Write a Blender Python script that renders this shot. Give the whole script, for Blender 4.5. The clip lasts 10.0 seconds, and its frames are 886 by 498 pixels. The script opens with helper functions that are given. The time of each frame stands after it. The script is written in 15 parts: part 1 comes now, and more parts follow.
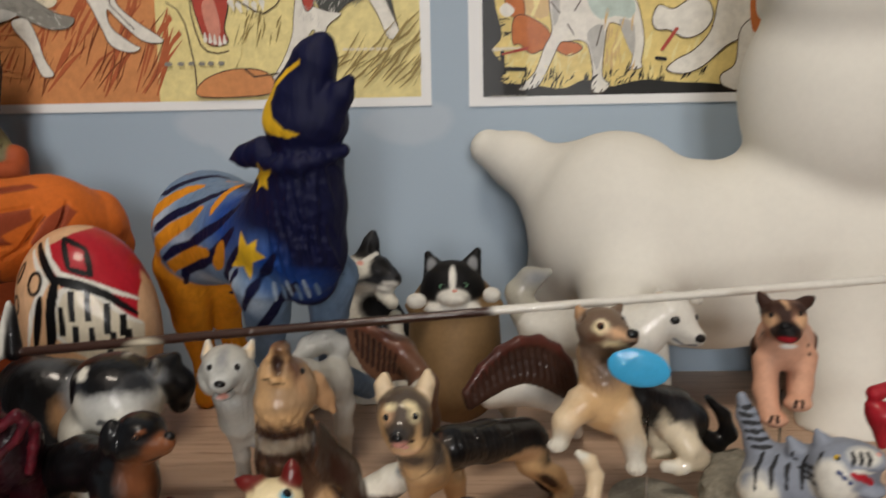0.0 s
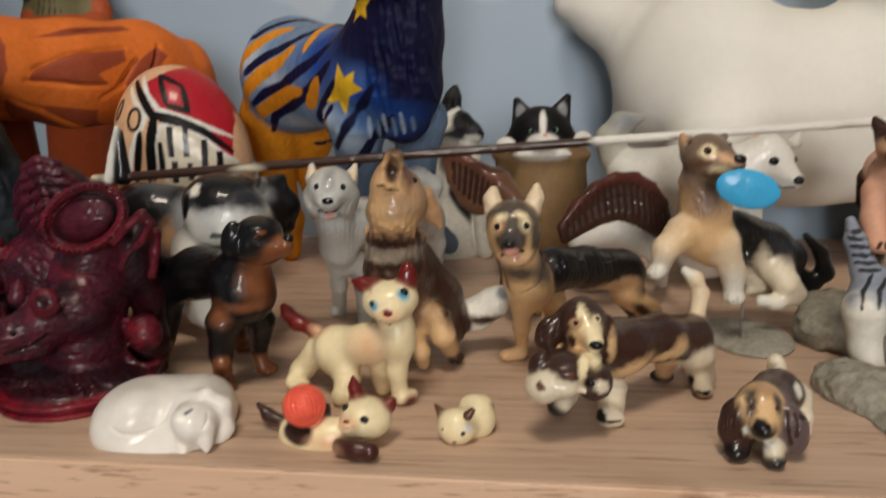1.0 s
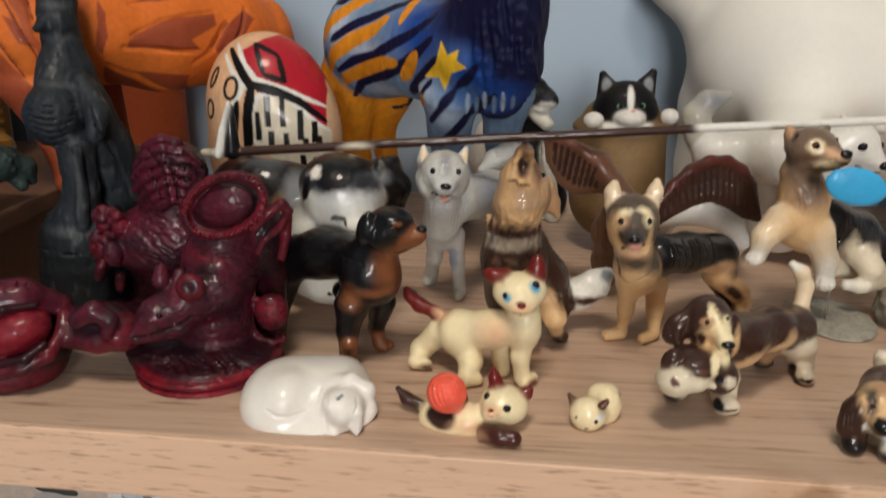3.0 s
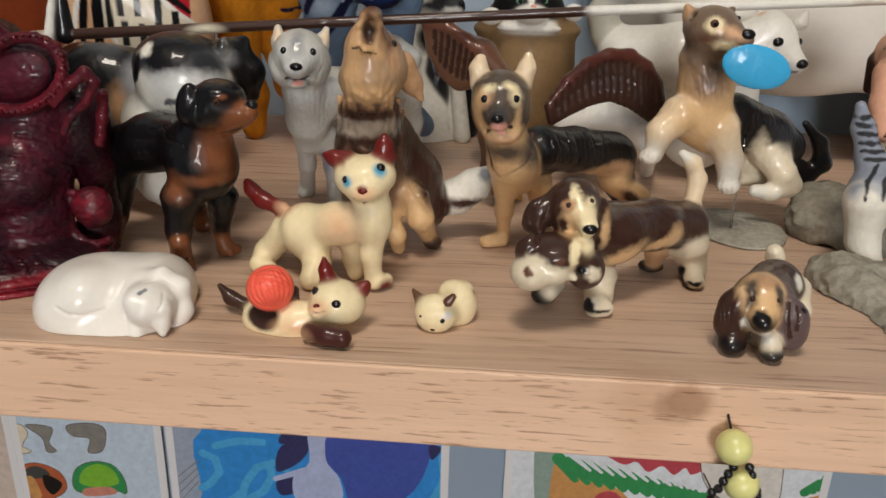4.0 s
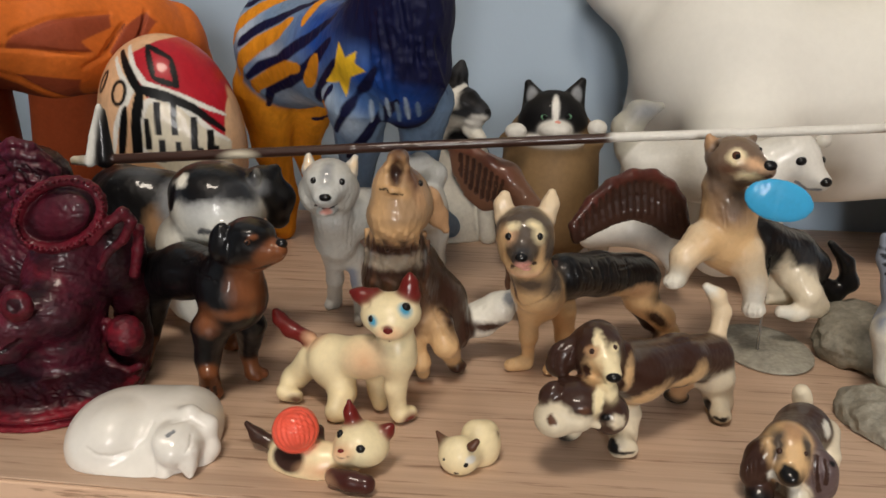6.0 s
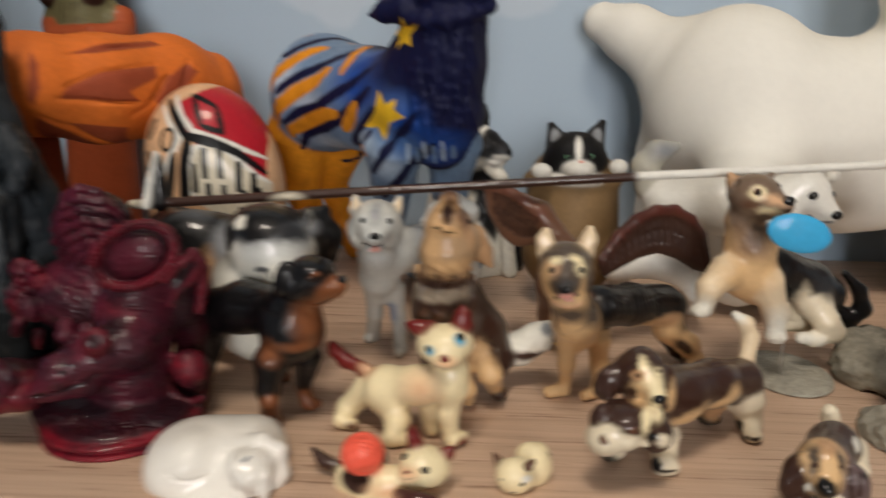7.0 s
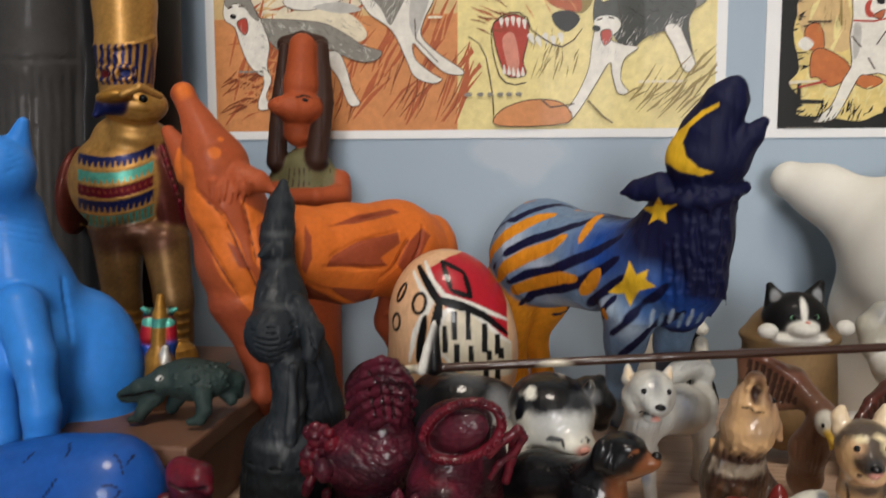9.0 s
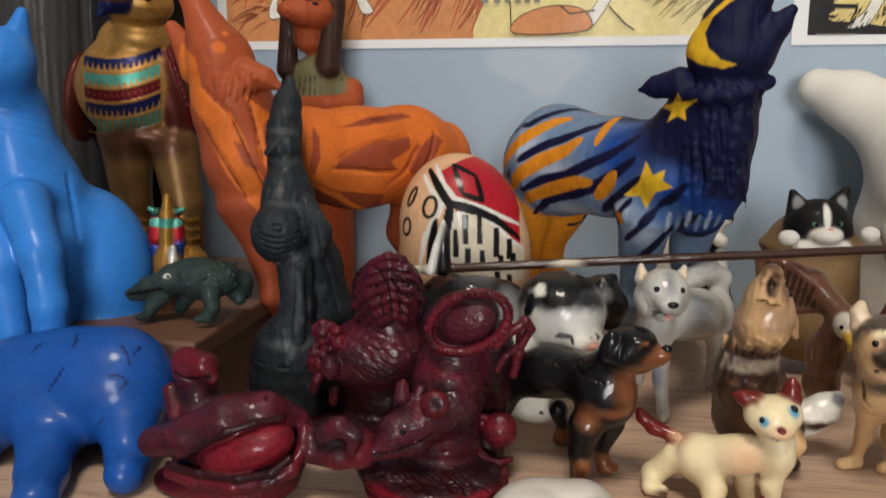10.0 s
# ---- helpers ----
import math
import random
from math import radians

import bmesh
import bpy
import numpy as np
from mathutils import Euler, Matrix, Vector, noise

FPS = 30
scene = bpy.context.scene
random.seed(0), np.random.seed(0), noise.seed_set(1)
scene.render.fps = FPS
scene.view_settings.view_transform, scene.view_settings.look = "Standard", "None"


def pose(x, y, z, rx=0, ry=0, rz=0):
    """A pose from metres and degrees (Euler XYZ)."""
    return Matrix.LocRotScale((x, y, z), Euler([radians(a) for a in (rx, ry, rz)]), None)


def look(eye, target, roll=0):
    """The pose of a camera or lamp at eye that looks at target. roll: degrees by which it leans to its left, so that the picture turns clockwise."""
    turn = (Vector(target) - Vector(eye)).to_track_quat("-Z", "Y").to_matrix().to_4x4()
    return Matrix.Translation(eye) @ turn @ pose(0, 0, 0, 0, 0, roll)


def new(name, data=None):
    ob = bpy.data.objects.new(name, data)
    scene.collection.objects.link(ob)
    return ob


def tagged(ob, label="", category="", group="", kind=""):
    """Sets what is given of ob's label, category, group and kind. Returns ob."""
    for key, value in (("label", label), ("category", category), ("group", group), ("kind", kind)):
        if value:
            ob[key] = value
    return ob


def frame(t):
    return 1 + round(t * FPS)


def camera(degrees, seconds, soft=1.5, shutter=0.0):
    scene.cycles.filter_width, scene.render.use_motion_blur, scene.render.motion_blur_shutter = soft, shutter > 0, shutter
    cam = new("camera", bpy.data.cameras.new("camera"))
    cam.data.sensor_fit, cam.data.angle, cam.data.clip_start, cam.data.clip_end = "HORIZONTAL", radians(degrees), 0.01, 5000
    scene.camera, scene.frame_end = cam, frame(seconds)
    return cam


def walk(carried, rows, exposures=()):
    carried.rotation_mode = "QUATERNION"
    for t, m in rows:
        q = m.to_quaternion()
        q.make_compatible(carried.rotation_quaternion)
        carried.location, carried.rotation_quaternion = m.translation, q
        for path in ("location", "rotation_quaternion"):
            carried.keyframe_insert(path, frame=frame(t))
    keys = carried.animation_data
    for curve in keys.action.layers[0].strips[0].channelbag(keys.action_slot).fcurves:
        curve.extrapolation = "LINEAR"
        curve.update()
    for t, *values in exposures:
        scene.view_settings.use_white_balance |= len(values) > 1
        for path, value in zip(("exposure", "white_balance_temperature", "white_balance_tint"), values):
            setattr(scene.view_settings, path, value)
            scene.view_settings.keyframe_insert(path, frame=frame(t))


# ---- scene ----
cam = camera(58.6, 10.0, soft=1.6, shutter=0.5)
PATH = [
    (0, look((0.0349, -0.1496, 0.1213), (0.0281, 0.0489, 0.0975), -1.0)),
    (0.5, look((0.0156, -0.1429, 0.1037), (0.0080, 0.0548, 0.0746), 0.0)),
    (1, look((0.0147, -0.1565, 0.0924), (-0.0022, 0.0378, 0.0481), -0.7)),
    (1.5, look((0.0091, -0.1508, 0.1093), (-0.0132, 0.0389, 0.0500), -0.8)),
    (2, look((0.0093, -0.1563, 0.1205), (-0.0123, 0.0332, 0.0603), 0.1)),
    (2.2, look((0.0034, -0.1625, 0.1236), (-0.0183, 0.0269, 0.0632), 0.7)),
    (3.3, look((-0.0270, -0.1634, 0.0976), (-0.0398, 0.0249, 0.0313), 0.6)),
    (3.5, look((-0.0065, -0.1508, 0.0853), (-0.0207, 0.0365, 0.0165), 0.7)),
    (4, look((0.0099, -0.1407, 0.0835), (0.0022, 0.0465, 0.0136), 1.5)),
    (4.5, look((0.0084, -0.1499, 0.1017), (0.0007, 0.0413, 0.0436), 2.3)),
    (5, look((0.0018, -0.1544, 0.1014), (-0.0107, 0.0375, 0.0462), 1.6)),
    (5.5, look((0.0055, -0.1434, 0.1001), (-0.0109, 0.0477, 0.0433), 1.0)),
    (5.7, look((0.0079, -0.1368, 0.1034), (-0.0079, 0.0542, 0.0462), 1.3)),
    (6.8, look((0.0110, -0.1412, 0.1032), (-0.0013, 0.0523, 0.0543), 0.4)),
    (7, look((-0.0046, -0.1527, 0.1070), (-0.0180, 0.0411, 0.0595), 0.5)),
    (7.5, look((-0.0479, -0.1829, 0.1176), (-0.0671, 0.0119, 0.0764), 1.3)),
    (8, look((-0.0592, -0.1875, 0.1320), (-0.0812, 0.0105, 0.1148), -0.6)),
    (8.5, look((-0.0628, -0.1797, 0.1345), (-0.0834, 0.0186, 0.1195), -0.2)),
    (9, look((-0.0774, -0.1749, 0.1306), (-0.1046, 0.0222, 0.1101), -0.1)),
    (9.5, look((-0.0782, -0.1744, 0.1200), (-0.1083, 0.0214, 0.0929), -0.1)),
    (10, look((-0.0735, -0.1696, 0.1149), (-0.1060, 0.0245, 0.0794), 0.0)),
]
walk(cam, PATH, [(0, -0.27, 6500, 10), (1.5, -0.06, 6500, 10), (2.2, -0.08, 6500, 10), (3.5, 0.06, 6300, 10), (5.5, -0.06, 6500, 10), (7.0, 0.0, 6450, 10), (8.5, 0.05, 6320, 10), (10, 0.06, 6320, 10)])

# ---- light: an overcast day through the window behind the viewer, and one ceiling lamp ----
WALL_Y, BACK_Y, SIDE, FLOOR_Z, TOP_Z = 0.280, -2.40, 1.70, -1.15, 1.25
world = bpy.data.worlds.new("sky")
scene.world = world
world.use_nodes = True
sky = world.node_tree.nodes.new("ShaderNodeTexSky")
sky.sky_type, sky.sun_disc, sky.sun_elevation, sky.sun_rotation = "NISHITA", False, radians(38), radians(200)
world.node_tree.links.new(sky.outputs[0], world.node_tree.nodes["Background"].inputs[0])
world.node_tree.nodes["Background"].inputs[1].default_value = 0.10


def area_lamp(name, m, w, h, watts, colour):
    data = bpy.data.lights.new(name, "AREA")
    data.shape, data.size, data.size_y, data.energy, data.color = "RECTANGLE", w, h, watts, colour
    ob = new(name, data)
    ob.matrix_basis = m
    return ob


WIN_X, WIN_Z, WIN_W, WIN_H = 0.22, 0.45, 0.8, 0.9
area_lamp("window_daylight", look((WIN_X, BACK_Y - 0.10, WIN_Z), (WIN_X, 0, WIN_Z)), WIN_W, WIN_H, 54, (1.0, 0.97, 0.94))
area_lamp("ceiling_lamp_light", look((-0.1, -0.55, TOP_Z - 0.07), (-0.1, -0.549, 0)), 0.30, 0.30, 10.5, (1.0, 0.88, 0.74))
scene.view_settings.exposure = 0.0

# ---- materials ----
GREYFUR = (0.52, 0.51, 0.465)
WOLFTAN = (0.40, 0.255, 0.14)
EARTAN = (0.76, 0.60, 0.40)
GREYMAUVE = (0.115, 0.078, 0.078)
DUSK = (0.18, 0.12, 0.082)
WORNRED = (0.110, 0.0112, 0.026)
SLATEWORN = (0.06, 0.065, 0.07)
DEEPRED = (0.0325, 0.0026, 0.0065)
DARKGOLD = (0.21, 0.115, 0.04)
ROCKGREY = (0.37, 0.345, 0.28)
CLOTHGREY = (0.045, 0.043, 0.042)
TAILGREY = (0.3663, 0.3005, 0.2232)
PUPCREAM = (0.7231, 0.6308, 0.4678)
REDBROWN = (0.107, 0.0232, 0.016)
OCHRE = (0.7454, 0.2789, 0.0144)
SKYGREY = (0.4233, 0.521, 0.6445)
MIDBLUE2 = (0.0685, 0.1559, 0.3813)
BROWNRED = (0.1441, 0.0252, 0.0103)
SACK = (0.235, 0.145, 0.066)
EYEGREEN = (0.1441, 0.3231, 0.1878)
CREAM = (0.8714, 0.7379, 0.4564)
SIAM = (0.1441, 0.0103, 0.008)
REDDISH = (0.0578, 0.0144, 0.0103)
BROWN = (0.1022, 0.0423, 0.0212)
DARKBROWN = (0.0423, 0.0176, 0.0116)
TAN = (0.6867, 0.4452, 0.2232)
PALEGREY = (0.5841, 0.5906, 0.5647)
MIDGREY = (0.2346, 0.2423, 0.2542)
DARKGREY = (0.0252, 0.0262, 0.0296)
BLACK = (0.0037, 0.0033, 0.004)
WHITE = (0.7758, 0.7529, 0.6867)
OFFWHITE = (0.7454, 0.7157, 0.624)
CORAL = (0.8714, 0.117, 0.0685)
CRIMSON = (0.2384, 0.0091, 0.0212)
RED = (0.4508, 0.0144, 0.0273)
REDM = (0.1559, 0.008, 0.0194)
LTBLUE = (0.0497, 0.3968, 0.7157)
SKYBLUE = (0.036, 0.22, 0.68)
DEEPBLUE = (0.011, 0.0685, 0.3325)
MIDBLUE = (0.0176, 0.0409, 0.1559)
STEELBLUE = (0.1788, 0.2710, 0.4140)
NAVY = (0.004, 0.0056, 0.0395)
NAVY2 = (0.0116, 0.0176, 0.0976)
OLIVE = (0.1559, 0.1441, 0.0685)
YELLOW = (0.8879, 0.5271, 0.0232)
ORANGE = (0.6867, 0.162, 0.0232)
RUST = (0.3095, 0.0612, 0.0232)
TERRACOTTA = (0.3916, 0.0802, 0.0252)
STONE = (0.4564, 0.4342, 0.3613)
WARMWHITE = (0.80, 0.765, 0.70)
IVORY = (0.6939, 0.624, 0.4793)
FAWN = (0.4793, 0.2789, 0.1441)
GREYBROWN = (0.0887, 0.0648, 0.0482)
COCOA = (0.0423, 0.0176, 0.0116)
PEACH = (0.7454, 0.4564, 0.2623)
PALEGOLD = (0.5271, 0.2789, 0.0723)
PINK = (0.7913, 0.3763, 0.305)
BLUEGREY = (0.2747, 0.305, 0.3712)
UMBER = (0.147, 0.0685, 0.0395)
SAND = (0.5841, 0.3564, 0.1714)
GREEN = (0.0252, 0.0423, 0.0395)
OLDGOLD = (0.3916, 0.1946, 0.0343)
SLATE = (0.0168, 0.0212, 0.0262)
EYEBLUE = (0.0782, 0.3467, 0.5271)
FLESH = (0.6867, 0.3712, 0.2462)
COBALT = (0.012, 0.085, 0.37)
ROTTAN = (0.2016, 0.0685, 0.0252)
TEAL = (0.1144, 0.4508, 0.3515)
HORN = (0.6867, 0.4342, 0.0513)
P_SUN = (0.8388, 0.6584, 0.2462)
P_FOX = (0.5776, 0.1746, 0.0482)
P_SHADE = (0.5395, 0.5271, 0.491)
P_DKBLUE = (0.0252, 0.1022, 0.1878)
INK_DARK = (0.0723, 0.0452, 0.0296)
P_RUST = (0.4793, 0.1274, 0.0482)
P_ORANGE = (0.6867, 0.2874, 0.107)
P_YELLOW = (0.8632, 0.7379, 0.3325)
P_PALE = (0.8228, 0.7379, 0.552)
P_WHITE = (0.8388, 0.807, 0.7305)
P_GREY = (0.2747, 0.2623, 0.2307)
P_DKGREY = (0.0685, 0.0723, 0.0648)
P_RED = (0.4793, 0.0685, 0.0452)
P_PINK = (0.6867, 0.2789, 0.2016)
P_OLIVE = (0.3231, 0.2384, 0.0802)
P_BROWN = (0.2542, 0.0685, 0.0252)
P_TAN = (0.7157, 0.5029, 0.2384)
P_BLACK = (0.0116, 0.0103, 0.0091)
P_MINT = (0.552, 0.6584, 0.6038)
C_PALE = (0.624, 0.7454, 0.855)
C_NAVY = (0.0423, 0.0423, 0.1329)
C_SAGE = (0.3231, 0.4342, 0.3712)
C_BEIGE = (0.7157, 0.6038, 0.5029)
C_BLUE = (0.0423, 0.305, 0.7758)
C_INDIGO = (0.0685, 0.107, 0.4342)
C_LAV = (0.5029, 0.5776, 0.8228)
C_STEEL = (0.3916, 0.4564, 0.5647)
C_GREEN = (0.0452, 0.3231, 0.1022)
C_LIME = (0.2384, 0.552, 0.0452)
C_CYAN = (0.0931, 0.4564, 0.8228)
C_WHITE = (0.855, 0.9047, 0.9387)
C_REDP = (0.5776, 0.0802, 0.1022)
C_OR = (0.6867, 0.3515, 0.117)


def material(name):
    m = bpy.data.materials.new(name)
    m.use_nodes = True
    return m, m.node_tree, m.node_tree.nodes["Principled BSDF"]


def node(tree, kind, **inputs):
    n = tree.nodes.new(kind)
    for key, value in inputs.items():
        n.inputs[key.replace("_", " ")].default_value = value
    return n


def noise_at(tree, scale, detail=4.0, rough=0.55, stretch=(1, 1, 1), seed=(0, 0, 0)):
    co = tree.nodes.new("ShaderNodeTexCoord")
    mp = tree.nodes.new("ShaderNodeMapping")
    mp.inputs["Scale"].default_value, mp.inputs["Location"].default_value = stretch, seed
    n = node(tree, "ShaderNodeTexNoise", Scale=scale, Detail=detail, Roughness=rough)
    tree.links.new(co.outputs["Object"], mp.inputs[0])
    tree.links.new(mp.outputs[0], n.inputs["Vector"])
    return n


def ramp(tree, source, stops):
    r = tree.nodes.new("ShaderNodeValToRGB")
    while len(r.color_ramp.elements) < len(stops):
        r.color_ramp.elements.new(0.5)
    for e, (at, c) in zip(r.color_ramp.elements, stops):
        e.position, e.color = at, (*c, 1)
    tree.links.new(source, r.inputs[0])
    return r


def mixed(tree, kind, fac, a, b):
    m = tree.nodes.new("ShaderNodeMix")
    m.data_type, m.blend_type = "RGBA", kind
    for n, value in ((0, fac), (6, a), (7, b)):
        if hasattr(value, "is_output"):
            tree.links.new(value, m.inputs[n])
        else:
            m.inputs[n].default_value = value if n == 0 else (*value, 1)
    return m.outputs[2]


def bumped(tree, shader, source, strength, distance):
    b = node(tree, "ShaderNodeBump", Strength=strength, Distance=distance)
    tree.links.new(source, b.inputs["Height"])
    tree.links.new(b.outputs[0], shader.inputs["Normal"])


def glazed(name, rough, coat, speck=0.12, grain=900.0, relief=0.15, depth=0.0004, stretch=(1, 1, 1)):
    """Painted clay: the paint lies in the mesh's glaze layer; brush marks and fine relief vary it."""
    m, tree, s = material(name)
    paint = node(tree, "ShaderNodeVertexColor")
    paint.layer_name = "glaze"
    blotch = noise_at(tree, 160, 5, 0.6)
    fine = noise_at(tree, grain, 3, 0.6, stretch)
    tone = ramp(tree, blotch.outputs["Fac"], [(0.3, (1 - speck,) * 3), (0.7, (1.0,) * 3)])
    c = mixed(tree, "MULTIPLY", 1.0, paint.outputs[0], tone.outputs[0])
    tone2 = ramp(tree, fine.outputs["Fac"], [(0.3, (1 - speck,) * 3), (0.65, (1.0,) * 3)])
    c = mixed(tree, "MULTIPLY", 1.0, c, tone2.outputs[0])
    tree.links.new(c, s.inputs["Base Color"])
    s.inputs["Roughness"].default_value = rough
    s.inputs["Coat Weight"].default_value, s.inputs["Coat Roughness"].default_value = coat, 0.04
    s.inputs["Specular IOR Level"].default_value = 0.22
    bumped(tree, s, fine.outputs["Fac"], relief, depth)
    return m


ceramic = glazed("glazed_ceramic", 0.40, 0.42, 0.07, 700, 0.08, 0.0003)
porcelain = glazed("white_porcelain", 0.30, 0.5, 0.04, 500, 0.05, 0.0002)
resin = glazed("carved_red_resin", 0.46, 0.22, 0.30, 600, 0.2, 0.0005, (1, 1, 0.35))
painted = glazed("hand_painted_resin", 0.38, 0.25, 0.15, 420, 0.25, 0.0006, (1, 1, 0.4))
brushed = glazed("brushed_blue_paint", 0.62, 0.0, 0.18, 380, 0.25, 0.0005, (1, 1, 0.35))
matte = glazed("matte_painted_resin", 0.6, 0.05, 0.12, 500, 0.25, 0.0005)
plush = glazed("unglazed_white_clay", 0.75, 0.0, 0.025, 350, 0.10, 0.0004)
satin = glazed("satin_blue_paint", 0.45, 0.12, 0.10, 260, 0.10, 0.0004)
faience = glazed("blue_faience", 0.42, 0.2, 0.14, 260, 0.12, 0.0004)
gilded = glazed("gilded_resin", 0.42, 0.06, 0.25, 500, 0.12, 0.0003)
gilded.node_tree.nodes["Principled BSDF"].inputs["Metallic"].default_value = 0.45
rock = glazed("grey_stone", 0.85, 0.0, 0.28, 600, 0.6, 0.0008)


def plain(name, colour, rough=0.5, vary=0.12, scale=60, metal=0.0, relief=0.0, depth=0.0005):
    m, tree, s = material(name)
    n = noise_at(tree, scale, 5, 0.6)
    lo = tuple(c * (1 - vary) for c in colour)
    r = ramp(tree, n.outputs["Fac"], [(0.3, lo), (0.7, colour)])
    tree.links.new(r.outputs[0], s.inputs["Base Color"])
    s.inputs["Roughness"].default_value, s.inputs["Metallic"].default_value = rough, metal
    if relief:
        bumped(tree, s, n.outputs["Fac"], relief, depth)
    return m


def spot(tree, centre, radii, ragged=0.25, soft=0.35):
    """A mask that is 1 within an uneven ellipsoid, in metres."""
    co = tree.nodes.new("ShaderNodeTexCoord")
    mp = tree.nodes.new("ShaderNodeMapping")
    mp.vector_type = "POINT"
    mp.inputs["Scale"].default_value = [1 / r for r in radii]
    mp.inputs["Location"].default_value = [-c / r for c, r in zip(centre, radii)]
    tree.links.new(co.outputs["Object"], mp.inputs[0])
    size = tree.nodes.new("ShaderNodeVectorMath")
    size.operation = "LENGTH"
    tree.links.new(mp.outputs[0], size.inputs[0])
    n = noise_at(tree, 0.6 / max(radii[0], radii[2]), 4, 0.6)
    add = tree.nodes.new("ShaderNodeMath")
    add.operation = "MULTIPLY_ADD"
    tree.links.new(n.outputs["Fac"], add.inputs[0])
    add.inputs[1].default_value = ragged * 4
    tree.links.new(size.outputs["Value"], add.inputs[2])
    edge = ragged * 2
    r = ramp(tree, add.outputs[0], [(max(0.0, (1 - soft + edge) / 4), (1, 1, 1)), ((1 + soft + edge) / 4, (0, 0, 0))])
    scale = tree.nodes.new("ShaderNodeMath")
    scale.operation = "MULTIPLY"
    scale.inputs[1].default_value = 0.25
    tree.links.new(add.outputs[0], scale.inputs[0])
    tree.links.new(scale.outputs[0], r.inputs[0])
    return r.outputs[0]


def oak(name, dark, light, fine=240, dash=0.13, streak=0.9):
    m, tree, s = material(name)
    broad = noise_at(tree, 12, 4, 0.55, (0.2, 2.5, 2.5))
    grain = noise_at(tree, 95, 6, 0.7, (0.07, 3.0, 3.0))
    pores = noise_at(tree, fine, 3, 0.6, (dash, 2.2, 2.2), (3, 1, 0))
    c = ramp(tree, broad.outputs["Fac"], [(0.3, dark), (0.7, light)]).outputs[0]
    g = ramp(tree, grain.outputs["Fac"], [(0.34, (0.76, 0.73, 0.70)), (0.58, (1, 1, 1))])
    c = mixed(tree, "MULTIPLY", streak, c, g.outputs[0])
    p = ramp(tree, pores.outputs["Fac"], [(0.33, (0.46, 0.38, 0.33)), (0.42, (1, 1, 1))])
    c = mixed(tree, "MULTIPLY", 0.8, c, p.outputs[0])
    c = mixed(tree, "MULTIPLY", spot(tree, STAIN, (0.006, 0.006, 0.0045), 0.35, 0.3), c, (0.62, 0.55, 0.48))
    c = mixed(tree, "MULTIPLY", spot(tree, (STAIN[0] - 0.008, STAIN[1], STAIN[2] + 0.002), (0.007, 0.006, 0.012), 0.4, 0.6), c, (0.86, 0.82, 0.78))
    tree.links.new(c, s.inputs["Base Color"])
    s.inputs["Roughness"].default_value = 0.52
    bumped(tree, s, pores.outputs["Fac"], 0.25, 0.0003)
    return m


def wall_paint():
    m, tree, s = material("blue_grey_wall_paint")
    n = noise_at(tree, 3.2, 3, 0.5)
    fine = noise_at(tree, 220, 4, 0.6)
    c = ramp(tree, n.outputs["Fac"], [(0.35, (0.30, 0.385, 0.475)), (0.65, (0.335, 0.42, 0.51))]).outputs[0]
    for x, z, w, h in PATCHES:
        c = mixed(tree, "MIX", spot(tree, (x, WALL_Y, z), (w, 0.05, h), 0.25, 0.15), c, (0.40, 0.47, 0.545))
    tree.links.new(c, s.inputs["Base Color"])
    s.inputs["Roughness"].default_value = 0.55
    bumped(tree, s, fine.outputs["Fac"], 0.25, 0.0004)
    return m


def FRONT(x):
    """How far the front edge of the shelf lies behind the line y = 0."""
    return 0.0105 - 0.0313 * x


STAIN = (0.0563, FRONT(0.0563) - 0.0012, -0.0046)
PATCHES = ((-0.096, 0.139, 0.025, 0.011), (0.004, 0.139, 0.022, 0.011), (-0.091, 0.137, 0.013, 0.017))
OAK = oak("oak_veneer", (0.54, 0.375, 0.265), (0.62, 0.44, 0.32))
OAK_EDGE = oak("oak_edge_band", (0.69, 0.455, 0.305), (0.78, 0.53, 0.365), 520, 0.16, 0.35)
BLUE_WALL = wall_paint()
ROOM_WHITE = plain("room_paint", (0.36, 0.34, 0.32), 0.7, 0.06, 5)
FLOOR_MAT = plain("floor_boards", (0.30, 0.20, 0.13), 0.5, 0.3, 8)
PAPER = plain("white_paper", (0.80, 0.80, 0.80), 0.5, 0.03, 40)

